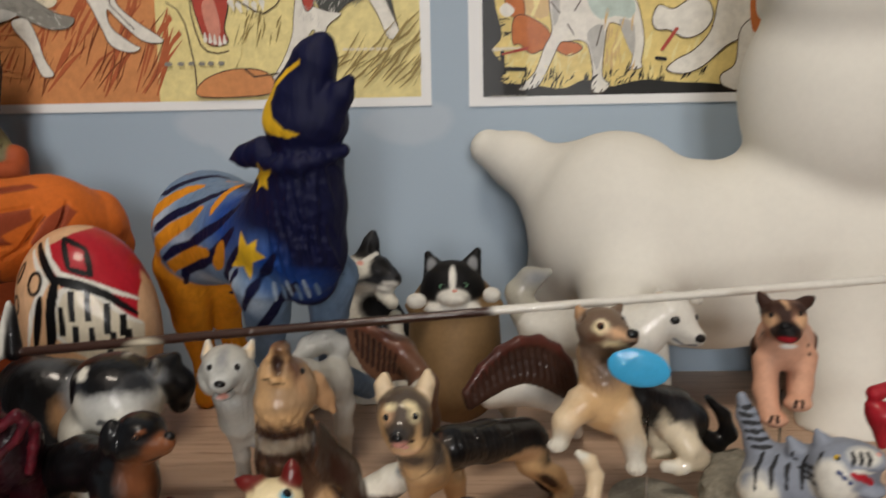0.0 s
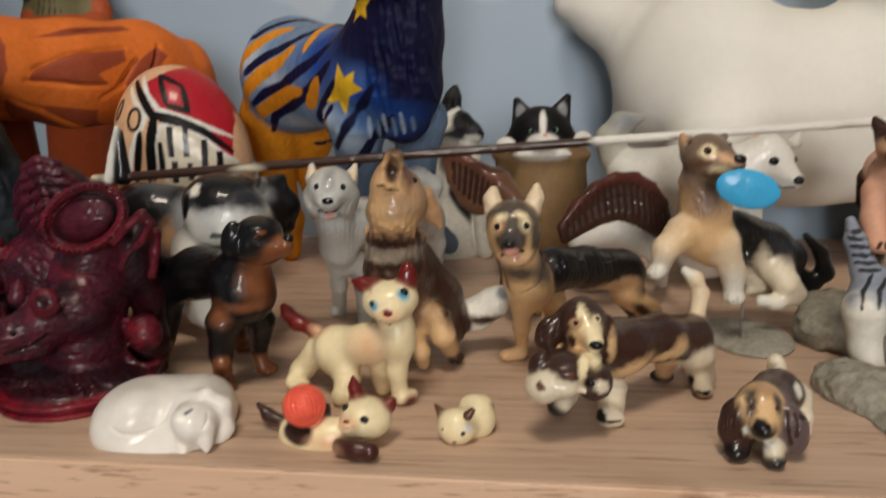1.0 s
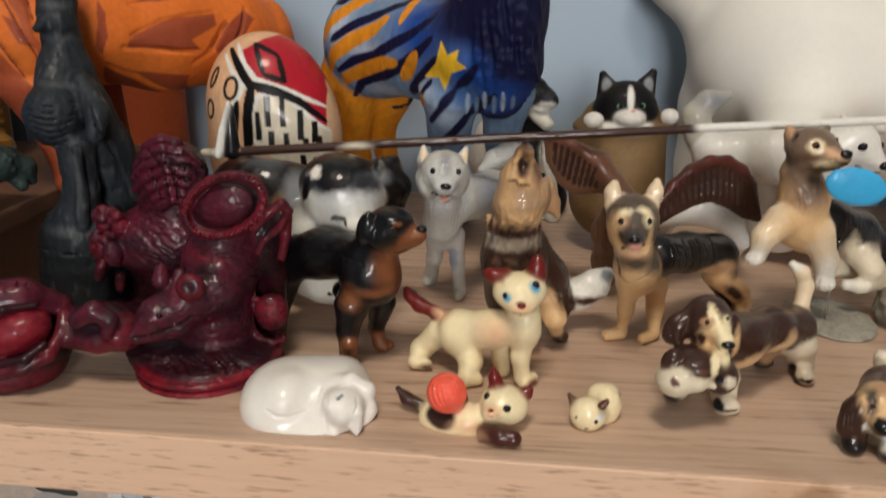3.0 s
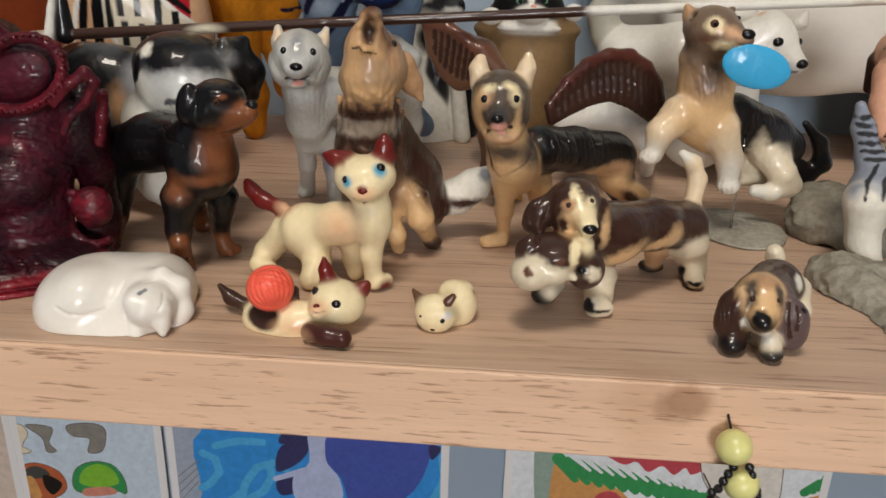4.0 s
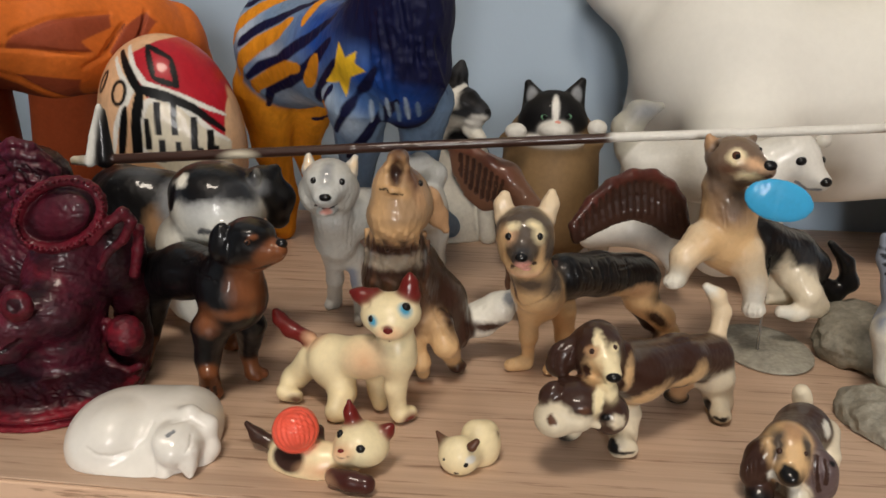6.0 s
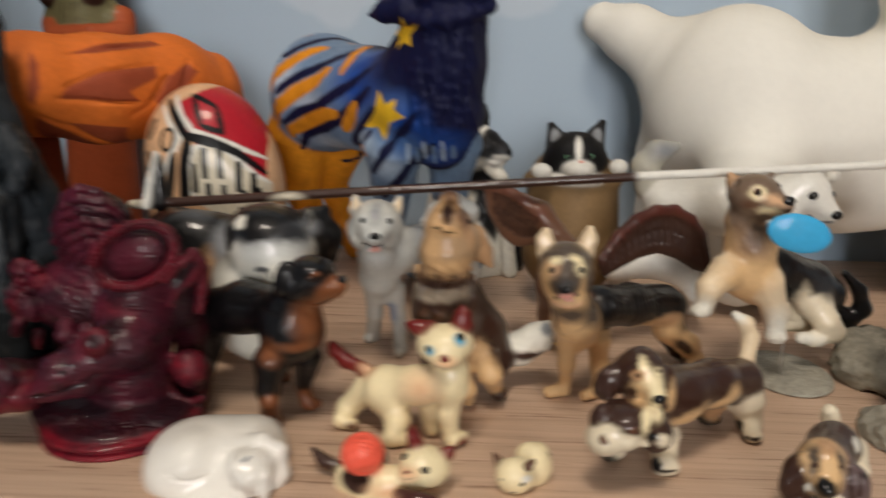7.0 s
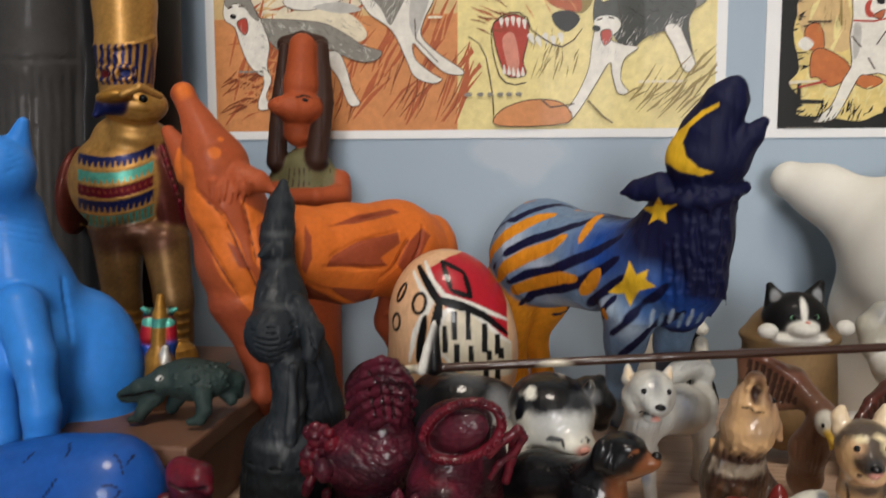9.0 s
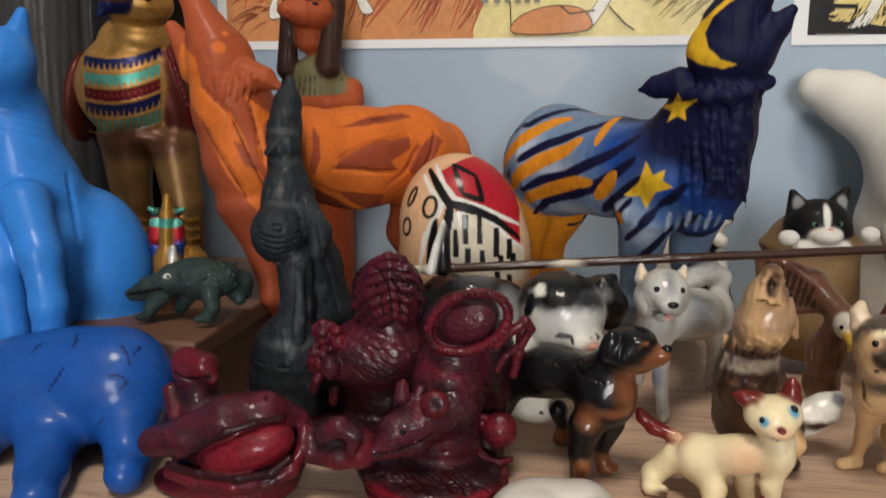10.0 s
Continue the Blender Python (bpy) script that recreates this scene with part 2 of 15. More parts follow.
# ---- sculpting: one closed skin over rounded limbs and lumps, painted point by point ----
class Clay:
    """A figure modelled in millimetres from the middle of its foot: limbs and lumps melt into one skin."""

    def __init__(self, fine):
        self.fine, self.parts, self.paints, self.beads = fine, [], [], []

    def limb(self, a, b, ra, rb, col, k=2.0):
        self.parts.append(("limb", np.array(a, float), np.array(b, float), float(ra), float(rb), col, k, 1))

    def lump(self, c, r, col, turn=0.0, k=2.0, cut=False, lean=0.0):
        self.parts.append(("lump", np.array(c, float), np.array(r, float), turn_of(turn, lean), None, col, k, -1 if cut else 1))

    def groove(self, a, b, r, k=0.6, col=None):
        self.parts.append(("limb", np.array(a, float), np.array(b, float), float(r), float(r), col, k, -1))

    def scratch(self, r, k, col, *pts):
        """A groove that follows the skin through the points."""
        for a, b in zip(pts, pts[1:]):
            self.groove(a, b, r, k, col)

    def welt(self, r, k, col, *pts):
        """A raised cord along the skin."""
        for a, b in zip(pts, pts[1:]):
            self.limb(a, b, r, r, col, k)

    def patch(self, c, r, col, turn=0.0, soft=0.25):
        self.paints.append((np.array(c, float), np.array(r, float), turn_of(turn), col, soft))

    def stroke(self, r, col, soft, *pts):
        """A brush stroke over the skin through the points, tapering to its ends."""
        self.paints.append((np.array(pts, float), float(r), None, col, soft))

    def panel(self, col, soft, near, far, *pts):
        """A painted field with straight sides, given as (x, z) corners, on the skin between two depths."""
        self.paints.append((np.array(pts, float), (near, far), "panel", col, soft))

    def bead(self, c, r, col, turn=0.0):
        self.beads.append((np.array(c, float), np.array(r, float) * np.ones(3), turn_of(turn), col))

    def dist(self, part, pts):
        kind, a, b, ra, rb = part[:5]
        if kind == "limb":
            ab = b - a
            h = np.clip(((pts - a) @ ab) / max(ab @ ab, 1e-9), 0, 1)
            return np.linalg.norm(pts - a - h[..., None] * ab, axis=-1) - (ra + (rb - ra) * h)
        q = (pts - a) @ ra
        k0 = np.linalg.norm(q / b, axis=-1)
        k1 = np.linalg.norm(q / (b * b), axis=-1)
        return k0 * (k0 - 1) / np.maximum(k1, 1e-9)

    def reach(self, part):
        kind, a, b, ra, rb = part[:5]
        if kind == "limb":
            return np.minimum(a - ra, b - rb), np.maximum(a + ra, b + rb)
        far = np.abs(ra) @ b
        return a - far, a + far

    def field(self, lo, shape):
        """Distances and paint on a grid of points."""
        step = self.fine
        d = np.full(shape, 50.0, np.float32)
        for part in self.parts:
            k, sign = part[6], part[7]
            p0, p1 = self.reach(part)
            pad = 2.0 * step + 1.5 * k
            i0 = np.maximum(np.floor((p0 - pad - lo) / step).astype(int), 0)
            i1 = np.minimum(np.ceil((p1 + pad - lo) / step).astype(int) + 1, shape)
            if (i1 <= i0).any():
                continue
            axes = [lo[n] + step * np.arange(i0[n], i1[n]) for n in range(3)]
            pts = np.stack(np.meshgrid(*axes, indexing="ij"), -1)
            new_d = self.dist(part, pts).astype(np.float32)
            box = tuple(slice(i0[n], i1[n]) for n in range(3))
            old = d[box]
            if sign > 0:
                h = np.maximum(k - np.abs(old - new_d), 0) / k
                d[box] = np.minimum(old, new_d) - h * h * k * 0.25
            else:
                h = np.maximum(k - np.abs(old + new_d), 0) / k
                d[box] = np.maximum(old, -new_d) + h * h * k * 0.25
        return d

    def skin(self):
        """Surface nets: points, quads."""
        step = self.fine
        spans = [self.reach(p) for p in self.parts if p[7] > 0]
        lo = np.min([s[0] for s in spans], 0) - 3 * step
        hi = np.max([s[1] for s in spans], 0) + 3 * step
        lo[2] = max(lo[2], -0.4 * step) if self.flat else lo[2]
        shape = np.ceil((hi - lo) / step).astype(int) + 1
        d = self.field(lo, shape)
        if self.flat:
            d[:, :, 0] = np.maximum(d[:, :, 0], 0.3)
        inside = d < 0
        corner = [(i, j, k) for i in (0, 1) for j in (0, 1) for k in (0, 1)]
        n = shape - 1
        cut = lambda g, c: g[c[0] : c[0] + n[0], c[1] : c[1] + n[1], c[2] : c[2] + n[2]]
        count = sum(cut(inside, c).astype(np.int8) for c in corner)
        cells = np.argwhere((count > 0) & (count < 8))
        vals = np.stack([d[tuple((cells + c).T)] for c in corner], 1)
        total, hits = np.zeros((len(cells), 3)), np.zeros(len(cells))
        for a in range(8):
            for b in range(a + 1, 8):
                ca, cb = np.array(corner[a]), np.array(corner[b])
                if np.abs(ca - cb).sum() != 1:
                    continue
                va, vb = vals[:, a], vals[:, b]
                crossing = (va < 0) != (vb < 0)
                f = np.where(crossing, va / np.where(va == vb, 1, va - vb), 0)
                total += np.where(crossing[:, None], ca + f[:, None] * (cb - ca), 0)
                hits += crossing
        pts = lo + step * (cells + total / hits[:, None])
        number = np.full(n, -1, np.int64)
        number[tuple(cells.T)] = np.arange(len(cells))
        quads = []
        for axis in range(3):
            u, v = (axis + 1) % 3, (axis + 2) % 3
            sl = [slice(1, None)] * 3
            sl[axis] = slice(0, -1)
            nxt = [slice(1, None)] * 3
            a, b = inside[tuple(sl)], inside[tuple(nxt)]
            m = np.argwhere(a != b)
            first = a[tuple(m.T)]
            base = m + 1
            base[:, axis] -= 1
            ok = (base < n).all(1)
            base, first = base[ok], first[ok]
            eu, ev = np.eye(3, dtype=int)[u], np.eye(3, dtype=int)[v]
            q = np.stack([number[tuple(c.T)] for c in (base - eu - ev, base - ev, base, base - eu)], 1)
            q = np.where(first[:, None], q, q[:, ::-1])
            quads.append(q[(q >= 0).all(1)])
        return pts, np.concatenate(quads)

    def paint(self, pts):
        """The colour of each point: that of the parts that it lies on, then the patches over them."""
        best = np.full((len(self.parts), len(pts)), 9e9, np.float32)
        cols = np.zeros((len(self.parts), 3))
        for n, part in enumerate(self.parts):
            if part[5] is None:
                continue
            d = self.dist(part, pts)
            best[n] = np.abs(d) if part[7] < 0 else d
            if part[7] < 0:
                best[n] = np.where(best[n] < 0.35, -1.5, 9e9)
            cols[n] = part[5]
        w = np.exp(-(best - best.min(0)) / self.blend)
        out = (w.T @ cols) / w.sum(0)[:, None]
        if self.wobble:
            shift = [lattice(pts / 1.6 + 5 * n) + 0.6 * lattice(pts / 0.7 + 9 * n) for n in range(3)]
            pts = pts + self.wobble * np.stack(shift, 1)
        for c, r, m, col, soft in self.paints:
            if isinstance(m, str):
                p = pts[:, [0, 2]]
                gap, odd = np.full(len(p), 9e9), np.zeros(len(p), bool)
                for a, b in zip(c, np.roll(c, -1, 0)):
                    ab = b - a
                    h = np.clip(((p - a) @ ab) / max(ab @ ab, 1e-9), 0, 1)
                    gap = np.minimum(gap, np.linalg.norm(p - a - h[:, None] * ab, axis=1))
                    rise = b[1] - a[1] if b[1] != a[1] else 1e-9
                    odd ^= ((a[1] > p[:, 1]) != (b[1] > p[:, 1])) & (p[:, 0] < a[0] + ab[0] * (p[:, 1] - a[1]) / rise)
                gap = np.where(odd, -gap, gap)
                gap = np.where((pts[:, 1] > r[0]) & (pts[:, 1] < r[1]), gap, 9.0)
                q = 1 + gap
            elif m is None:
                q = np.full(len(pts), 9e9)
                for n in range(len(c) - 1):
                    ab = c[n + 1] - c[n]
                    h = np.clip(((pts - c[n]) @ ab) / max(ab @ ab, 1e-9), 0, 1)
                    along = (n + h) / (len(c) - 1)
                    width = r * (0.35 + 0.65 * np.sqrt(np.clip(1 - (2 * along - 1) ** 2, 0, 1)))
                    q = np.minimum(q, np.linalg.norm(pts - c[n] - h[:, None] * ab, axis=1) / width)
            else:
                q = np.linalg.norm(((pts - c) @ m) / r, axis=-1)
            a = np.clip((1 + soft / 2 - q) / max(soft, 1e-3), 0, 1)[:, None]
            out = out * (1 - a) + np.array(col) * a
        return out

    flat, blend, after, fuzz, wobble = True, 0.35, None, None, 0.0

    def relief(self, pts, quads):
        """Lifts and sinks the skin by tufts of the size and depth that fuzz gives."""
        depth, size, stretch = self.fuzz
        a, b, c, d = (pts[quads[:, n]] for n in range(4))
        flat_n = np.cross(c - a, d - b)
        normal = np.zeros_like(pts)
        for n in range(4):
            np.add.at(normal, quads[:, n], flat_n)
        normal /= np.maximum(np.linalg.norm(normal, axis=1, keepdims=True), 1e-9)
        q = pts / (size * np.array(stretch))
        return pts + normal * (depth * (lattice(q) + 0.5 * lattice(q * 2.1 + 7)))[:, None]

    def build(self, name, place, material, label, category, rz=0.0, group=""):
        pts, quads = self.skin()
        cols = self.paint(pts)
        if self.fuzz:
            pts = self.relief(pts, quads)
        if self.after:
            cols = self.after(pts, cols)
        verts, faces, colours = [pts], [quads], [cols]
        count = len(pts)
        for c, r, m, col in self.beads:
            v, f = ball(10, 7)
            verts.append(c + (v * r) @ m.T)
            faces.append(f + count)
            colours.append(np.tile(col, (len(v), 1)))
            count += len(v)
        verts, faces, colours = np.concatenate(verts), np.concatenate(faces), np.concatenate(colours)
        mesh = bpy.data.meshes.new(name)
        mesh.from_pydata((verts * 0.001).tolist(), [], faces.tolist())
        mesh.polygons.foreach_set("use_smooth", np.ones(len(mesh.polygons), bool))
        layer = mesh.color_attributes.new("glaze", "FLOAT_COLOR", "POINT")
        layer.data.foreach_set("color", np.c_[colours, np.ones(count)].astype(np.float32).ravel())
        mesh.materials.append(material)
        ob = new(name, mesh)
        ob.matrix_basis = pose(*place, 0, 0, rz)
        return tagged(ob, label, category, group)


def turn_of(about_y, about_z=0.0):
    """The turn, in degrees, clockwise as seen from the front, then about the upright."""
    c, s = math.cos(radians(about_y)), math.sin(radians(about_y))
    c2, s2 = math.cos(radians(about_z)), math.sin(radians(about_z))
    return np.array([[c2, -s2, 0], [s2, c2, 0], [0, 0, 1]]) @ np.array([[c, 0, s], [0, 1, 0], [-s, 0, c]])


def lattice(q):
    """Smooth noise between -1 and 1 at many points."""
    i = np.floor(q).astype(np.int64)
    f = q - i
    f = f * f * (3 - 2 * f)
    out = 0.0
    for dx in (0, 1):
        for dy in (0, 1):
            for dz in (0, 1):
                h = (i[:, 0] + dx) * 374761393 + (i[:, 1] + dy) * 668265263 + (i[:, 2] + dz) * 2147483647
                h = (h ^ (h >> 13)) * 1274126177
                v = ((h ^ (h >> 16)) & 65535) / 32767.5 - 1
                out = out + v * np.where(dx, f[:, 0], 1 - f[:, 0]) * np.where(dy, f[:, 1], 1 - f[:, 1]) * np.where(dz, f[:, 2], 1 - f[:, 2])
    return out


def ball(around, rings):
    """A unit ball: points and four-cornered faces."""
    v = [(0.0, 0.0, 1.0)]
    v = [
        (math.sin(math.pi * (j + 0.02) / (rings + 0.04)) * math.cos(2 * math.pi * i / around),
         math.sin(math.pi * (j + 0.02) / (rings + 0.04)) * math.sin(2 * math.pi * i / around),
         math.cos(math.pi * (j + 0.02) / (rings + 0.04)))
        for j in range(rings + 1) for i in range(around)
    ]
    f = [(j * around + i, (j + 1) * around + i, (j + 1) * around + (i + 1) % around, j * around + (i + 1) % around)
         for j in range(rings) for i in range(around)]
    return np.array(v), np.array(f)



def antique(pts, cols):
    """A dark wash left in the hollows of the modelling, worn off in uneven patches."""
    n = lattice(pts / 6.0) + 0.6 * lattice(pts / 1.6 + 11)
    w = np.clip(0.30 - 0.5 * n, 0.0, 0.75)[:, None]
    return cols * (1 - w) + np.array((0.020, 0.010, 0.016)) * w


def dusty(pts, cols):
    """Pale dust worn into a dark carving."""
    n = lattice(pts / 5.0) + 0.8 * lattice(pts / np.array((1.2, 1.2, 4.0)) + 11)
    w = np.clip(0.5 * n - 0.25, 0.0, 0.3)[:, None]
    return cols * (1 - w) + np.array((0.16, 0.165, 0.17)) * w


# ---- mesh helpers ----
def part(name, bm, mat, parent=None, label=""):
    mesh = bpy.data.meshes.new(name)
    bm.to_mesh(mesh)
    bm.free()
    if mat:
        mesh.materials.append(mat)
    ob = new(name, mesh)
    if parent:
        ob.parent = parent
    if label:
        ob["label"] = label
    return ob


def box(lo, hi, bevel=0.0, segments=2):
    bm = bmesh.new()
    mid, size = [(a + b) / 2 for a, b in zip(lo, hi)], [b - a for a, b in zip(lo, hi)]
    bmesh.ops.create_cube(bm, size=1, matrix=Matrix.Translation(mid) @ Matrix.Diagonal((*size, 1)))
    if bevel:
        bmesh.ops.bevel(bm, geom=bm.edges[:], offset=bevel, segments=segments, profile=0.5, affect="EDGES")
    return bm


def smooth(ob):
    ob.data.polygons.foreach_set("use_smooth", np.ones(len(ob.data.polygons), bool))
    return ob


# ---- the room ----
def structure(name, bm, mat, label):
    return tagged(part(name, bm, mat), label, "structure", kind="structure")


structure("wall_north", box((-SIDE, WALL_Y, FLOOR_Z), (SIDE, WALL_Y + 0.12, TOP_Z)), BLUE_WALL, "blue-grey painted wall behind the shelf")
structure("wall_west", box((-SIDE - 0.12, BACK_Y, FLOOR_Z), (-SIDE, WALL_Y, TOP_Z)), BLUE_WALL, "plain blue-grey side wall")
structure("wall_east", box((SIDE, BACK_Y, FLOOR_Z), (SIDE + 0.12, WALL_Y, TOP_Z)), ROOM_WHITE, "plain white side wall")
structure("floor", box((-SIDE - 0.12, BACK_Y - 0.12, FLOOR_Z - 0.1), (SIDE + 0.12, WALL_Y + 0.12, FLOOR_Z)), FLOOR_MAT, "plain brown wooden floor")
structure("ceiling", box((-SIDE - 0.12, BACK_Y - 0.12, TOP_Z), (SIDE + 0.12, WALL_Y + 0.12, TOP_Z + 0.1)), ROOM_WHITE, "plain white ceiling")
x0, x1, z0, z1 = WIN_X - WIN_W / 2, WIN_X + WIN_W / 2, WIN_Z - WIN_H / 2, WIN_Z + WIN_H / 2
bm = bmesh.new()
for lo, hi in (((-SIDE, FLOOR_Z), (x0, TOP_Z)), ((x1, FLOOR_Z), (SIDE, TOP_Z)), ((x0, FLOOR_Z), (x1, z0)), ((x0, z1), (x1, TOP_Z))):
    b = box((lo[0], BACK_Y - 0.12, lo[1]), (hi[0], BACK_Y, hi[1]))
    me = bpy.data.meshes.new("piece")
    b.to_mesh(me)
    bm.from_mesh(me)
    b.free()
structure("wall_south", bm, ROOM_WHITE, "white wall with a window behind the viewer")
win = tagged(new("window_1"), "white casement window with a cross of bars", "window", kind="structure")
for lo, hi in (((x0, z0), (x0 + 0.06, z1)), ((x1 - 0.06, z0), (x1, z1)), ((x0 + 0.06, z0), (x1 - 0.06, z0 + 0.06)), ((x0 + 0.06, z1 - 0.06), (x1 - 0.06, z1)),
               ((WIN_X - 0.045, z0 + 0.06), (WIN_X + 0.045, z1 - 0.06))):
    part("window_frame", box((lo[0], BACK_Y - 0.09, lo[1]), (hi[0], BACK_Y - 0.03, hi[1])), ROOM_WHITE, win)
lamp = tagged(new("ceiling_lamp"), "white square ceiling lamp", "lamp")
part("housing", box((-0.27, -0.72, TOP_Z - 0.06), (0.07, -0.38, TOP_Z), 0.01), ROOM_WHITE, lamp)

# ---- the shelf ----
def skewed(bm):
    """The front edge of the board runs slightly out of line with the wall."""
    for v in bm.verts:
        if v.co.y < 0.1:
            v.co.y += FRONT(v.co.x)
    return bm


SHELF = tagged(part("shelf_board", skewed(box((-0.60, 0.0, -0.0194), (0.60, WALL_Y, 0.0), 0.0003)), OAK), "oak veneered shelf board with a paler edge band", "shelf")
part("edge_band", skewed(box((-0.60, -0.0013, -0.0194), (0.60, -0.0001, -0.0001), 0.0005, 2)), OAK_EDGE, SHELF, "pale oak edge band with short dark pores")
LOWER = tagged(part("lower_shelf_board", box((-0.60, 0.01, -0.328), (0.60, WALL_Y, -0.307), 0.0012, 3), OAK), "oak veneered lower shelf board", "shelf")

# ---- posters and cards: printed sheets with layers of flat ink ----
class Ink:
    """Flat dabs of colour laid over one another on an upright sheet, in millimetres from its lower left corner."""

    def __init__(self, w, h):
        self.w, self.h, self.verts, self.faces, self.cols, self.layer = w, h, [], [], [], 0

    def poly(self, pts, col):
        self.layer += 1
        base, lift = len(self.verts), -0.05 - 0.0012 * self.layer
        self.verts += [(min(max(x, 5), self.w - 5), lift, min(max(z, 4.6), self.h - 4.6)) for x, z in pts]
        self.faces.append(tuple(range(base, base + len(pts))))
        self.cols += [col] * len(pts)

    def sheet(self, x0, z0, x1, z1, col):
        self.poly([(x0, z0), (x1, z0), (x1, z1), (x0, z1)], col)

    def dab(self, x1, z1, r1, x2, z2, r2, col, line=0):
        a = math.atan2(z2 - z1, x2 - x1)
        pts = []
        for n in range(8):
            b = a + math.pi / 2 + math.pi * n / 7
            pts.append((x1 + r1 * math.cos(b), z1 + r1 * math.sin(b)))
        for n in range(8):
            b = a - math.pi / 2 + math.pi * n / 7
            pts.append((x2 + r2 * math.cos(b), z2 + r2 * math.sin(b)))
        self.poly(pts, col)

    def shape(self, col, line, *pts):
        """A filled outline with rounded corners, edged by a thin pencil line."""
        loop = []
        for n in range(len(pts)):
            p0, p1, p2, p3 = (np.array(pts[(n + i - 1) % len(pts)]) for i in range(4))
            for u in (0, 0.25, 0.5, 0.75):
                loop.append(tuple(p1 + 0.5 * u * (p2 - p0 + u * (2 * p0 - 5 * p1 + 4 * p2 - p3 + u * (3 * p1 - p0 - 3 * p2 + p3)))))
        self.poly(loop, col)
        if line:
            ring, count = np.array(loop), len(loop)
            way = np.roll(ring, -1, 0) - np.roll(ring, 1, 0)
            side = np.c_[-way[:, 1], way[:, 0]] / np.maximum(np.linalg.norm(way, axis=1, keepdims=True), 1e-6) * line
            self.layer += 1
            base = len(self.verts)
            for edge in (ring - side, ring + side):
                self.verts += [(min(max(x, 5), self.w - 5), -0.05 - 0.0012 * self.layer, min(max(z, 4.6), self.h - 4.6)) for x, z in edge]
            self.faces += [(base + n, base + (n + 1) % count, base + count + (n + 1) % count, base + count + n) for n in range(count)]
            self.cols += [INK_DARK] * (2 * count)

    def hatch(self, x0, z0, x1, z1, count, length, angle, width, col, seed):
        """Loose tapered brush strokes over a patch."""
        rnd = random.Random(seed)
        for _ in range(count):
            x, z = rnd.uniform(x0, x1), rnd.uniform(z0, z1)
            a, n = radians(angle + rnd.uniform(-14, 14)), length * rnd.uniform(0.5, 1.1)
            bend = radians(rnd.uniform(-20, 20))
            mx, mz = x + n / 2 * math.cos(a), z + n / 2 * math.sin(a)
            w = width * rnd.uniform(0.4, 1) / 2
            self.dab(x, z, w * 0.3, mx, mz, w, col)
            self.dab(mx, mz, w, mx + n / 2 * math.cos(a + bend), mz + n / 2 * math.sin(a + bend), w * 0.15, col)

    def build(self, name, x0, y, z0, parent):
        mesh = bpy.data.meshes.new(name)
        mesh.from_pydata([(x0 + x / 1000, y + lift / 1000, z0 + z / 1000) for x, lift, z in self.verts], [], self.faces)
        layer = mesh.color_attributes.new("glaze", "FLOAT_COLOR", "POINT")
        layer.data.foreach_set("color", np.array([(*c, 1) for c in self.cols], np.float32).ravel())
        mesh.materials.append(print_ink)
        ob = new(name, mesh)
        ob.parent = parent
        return ob


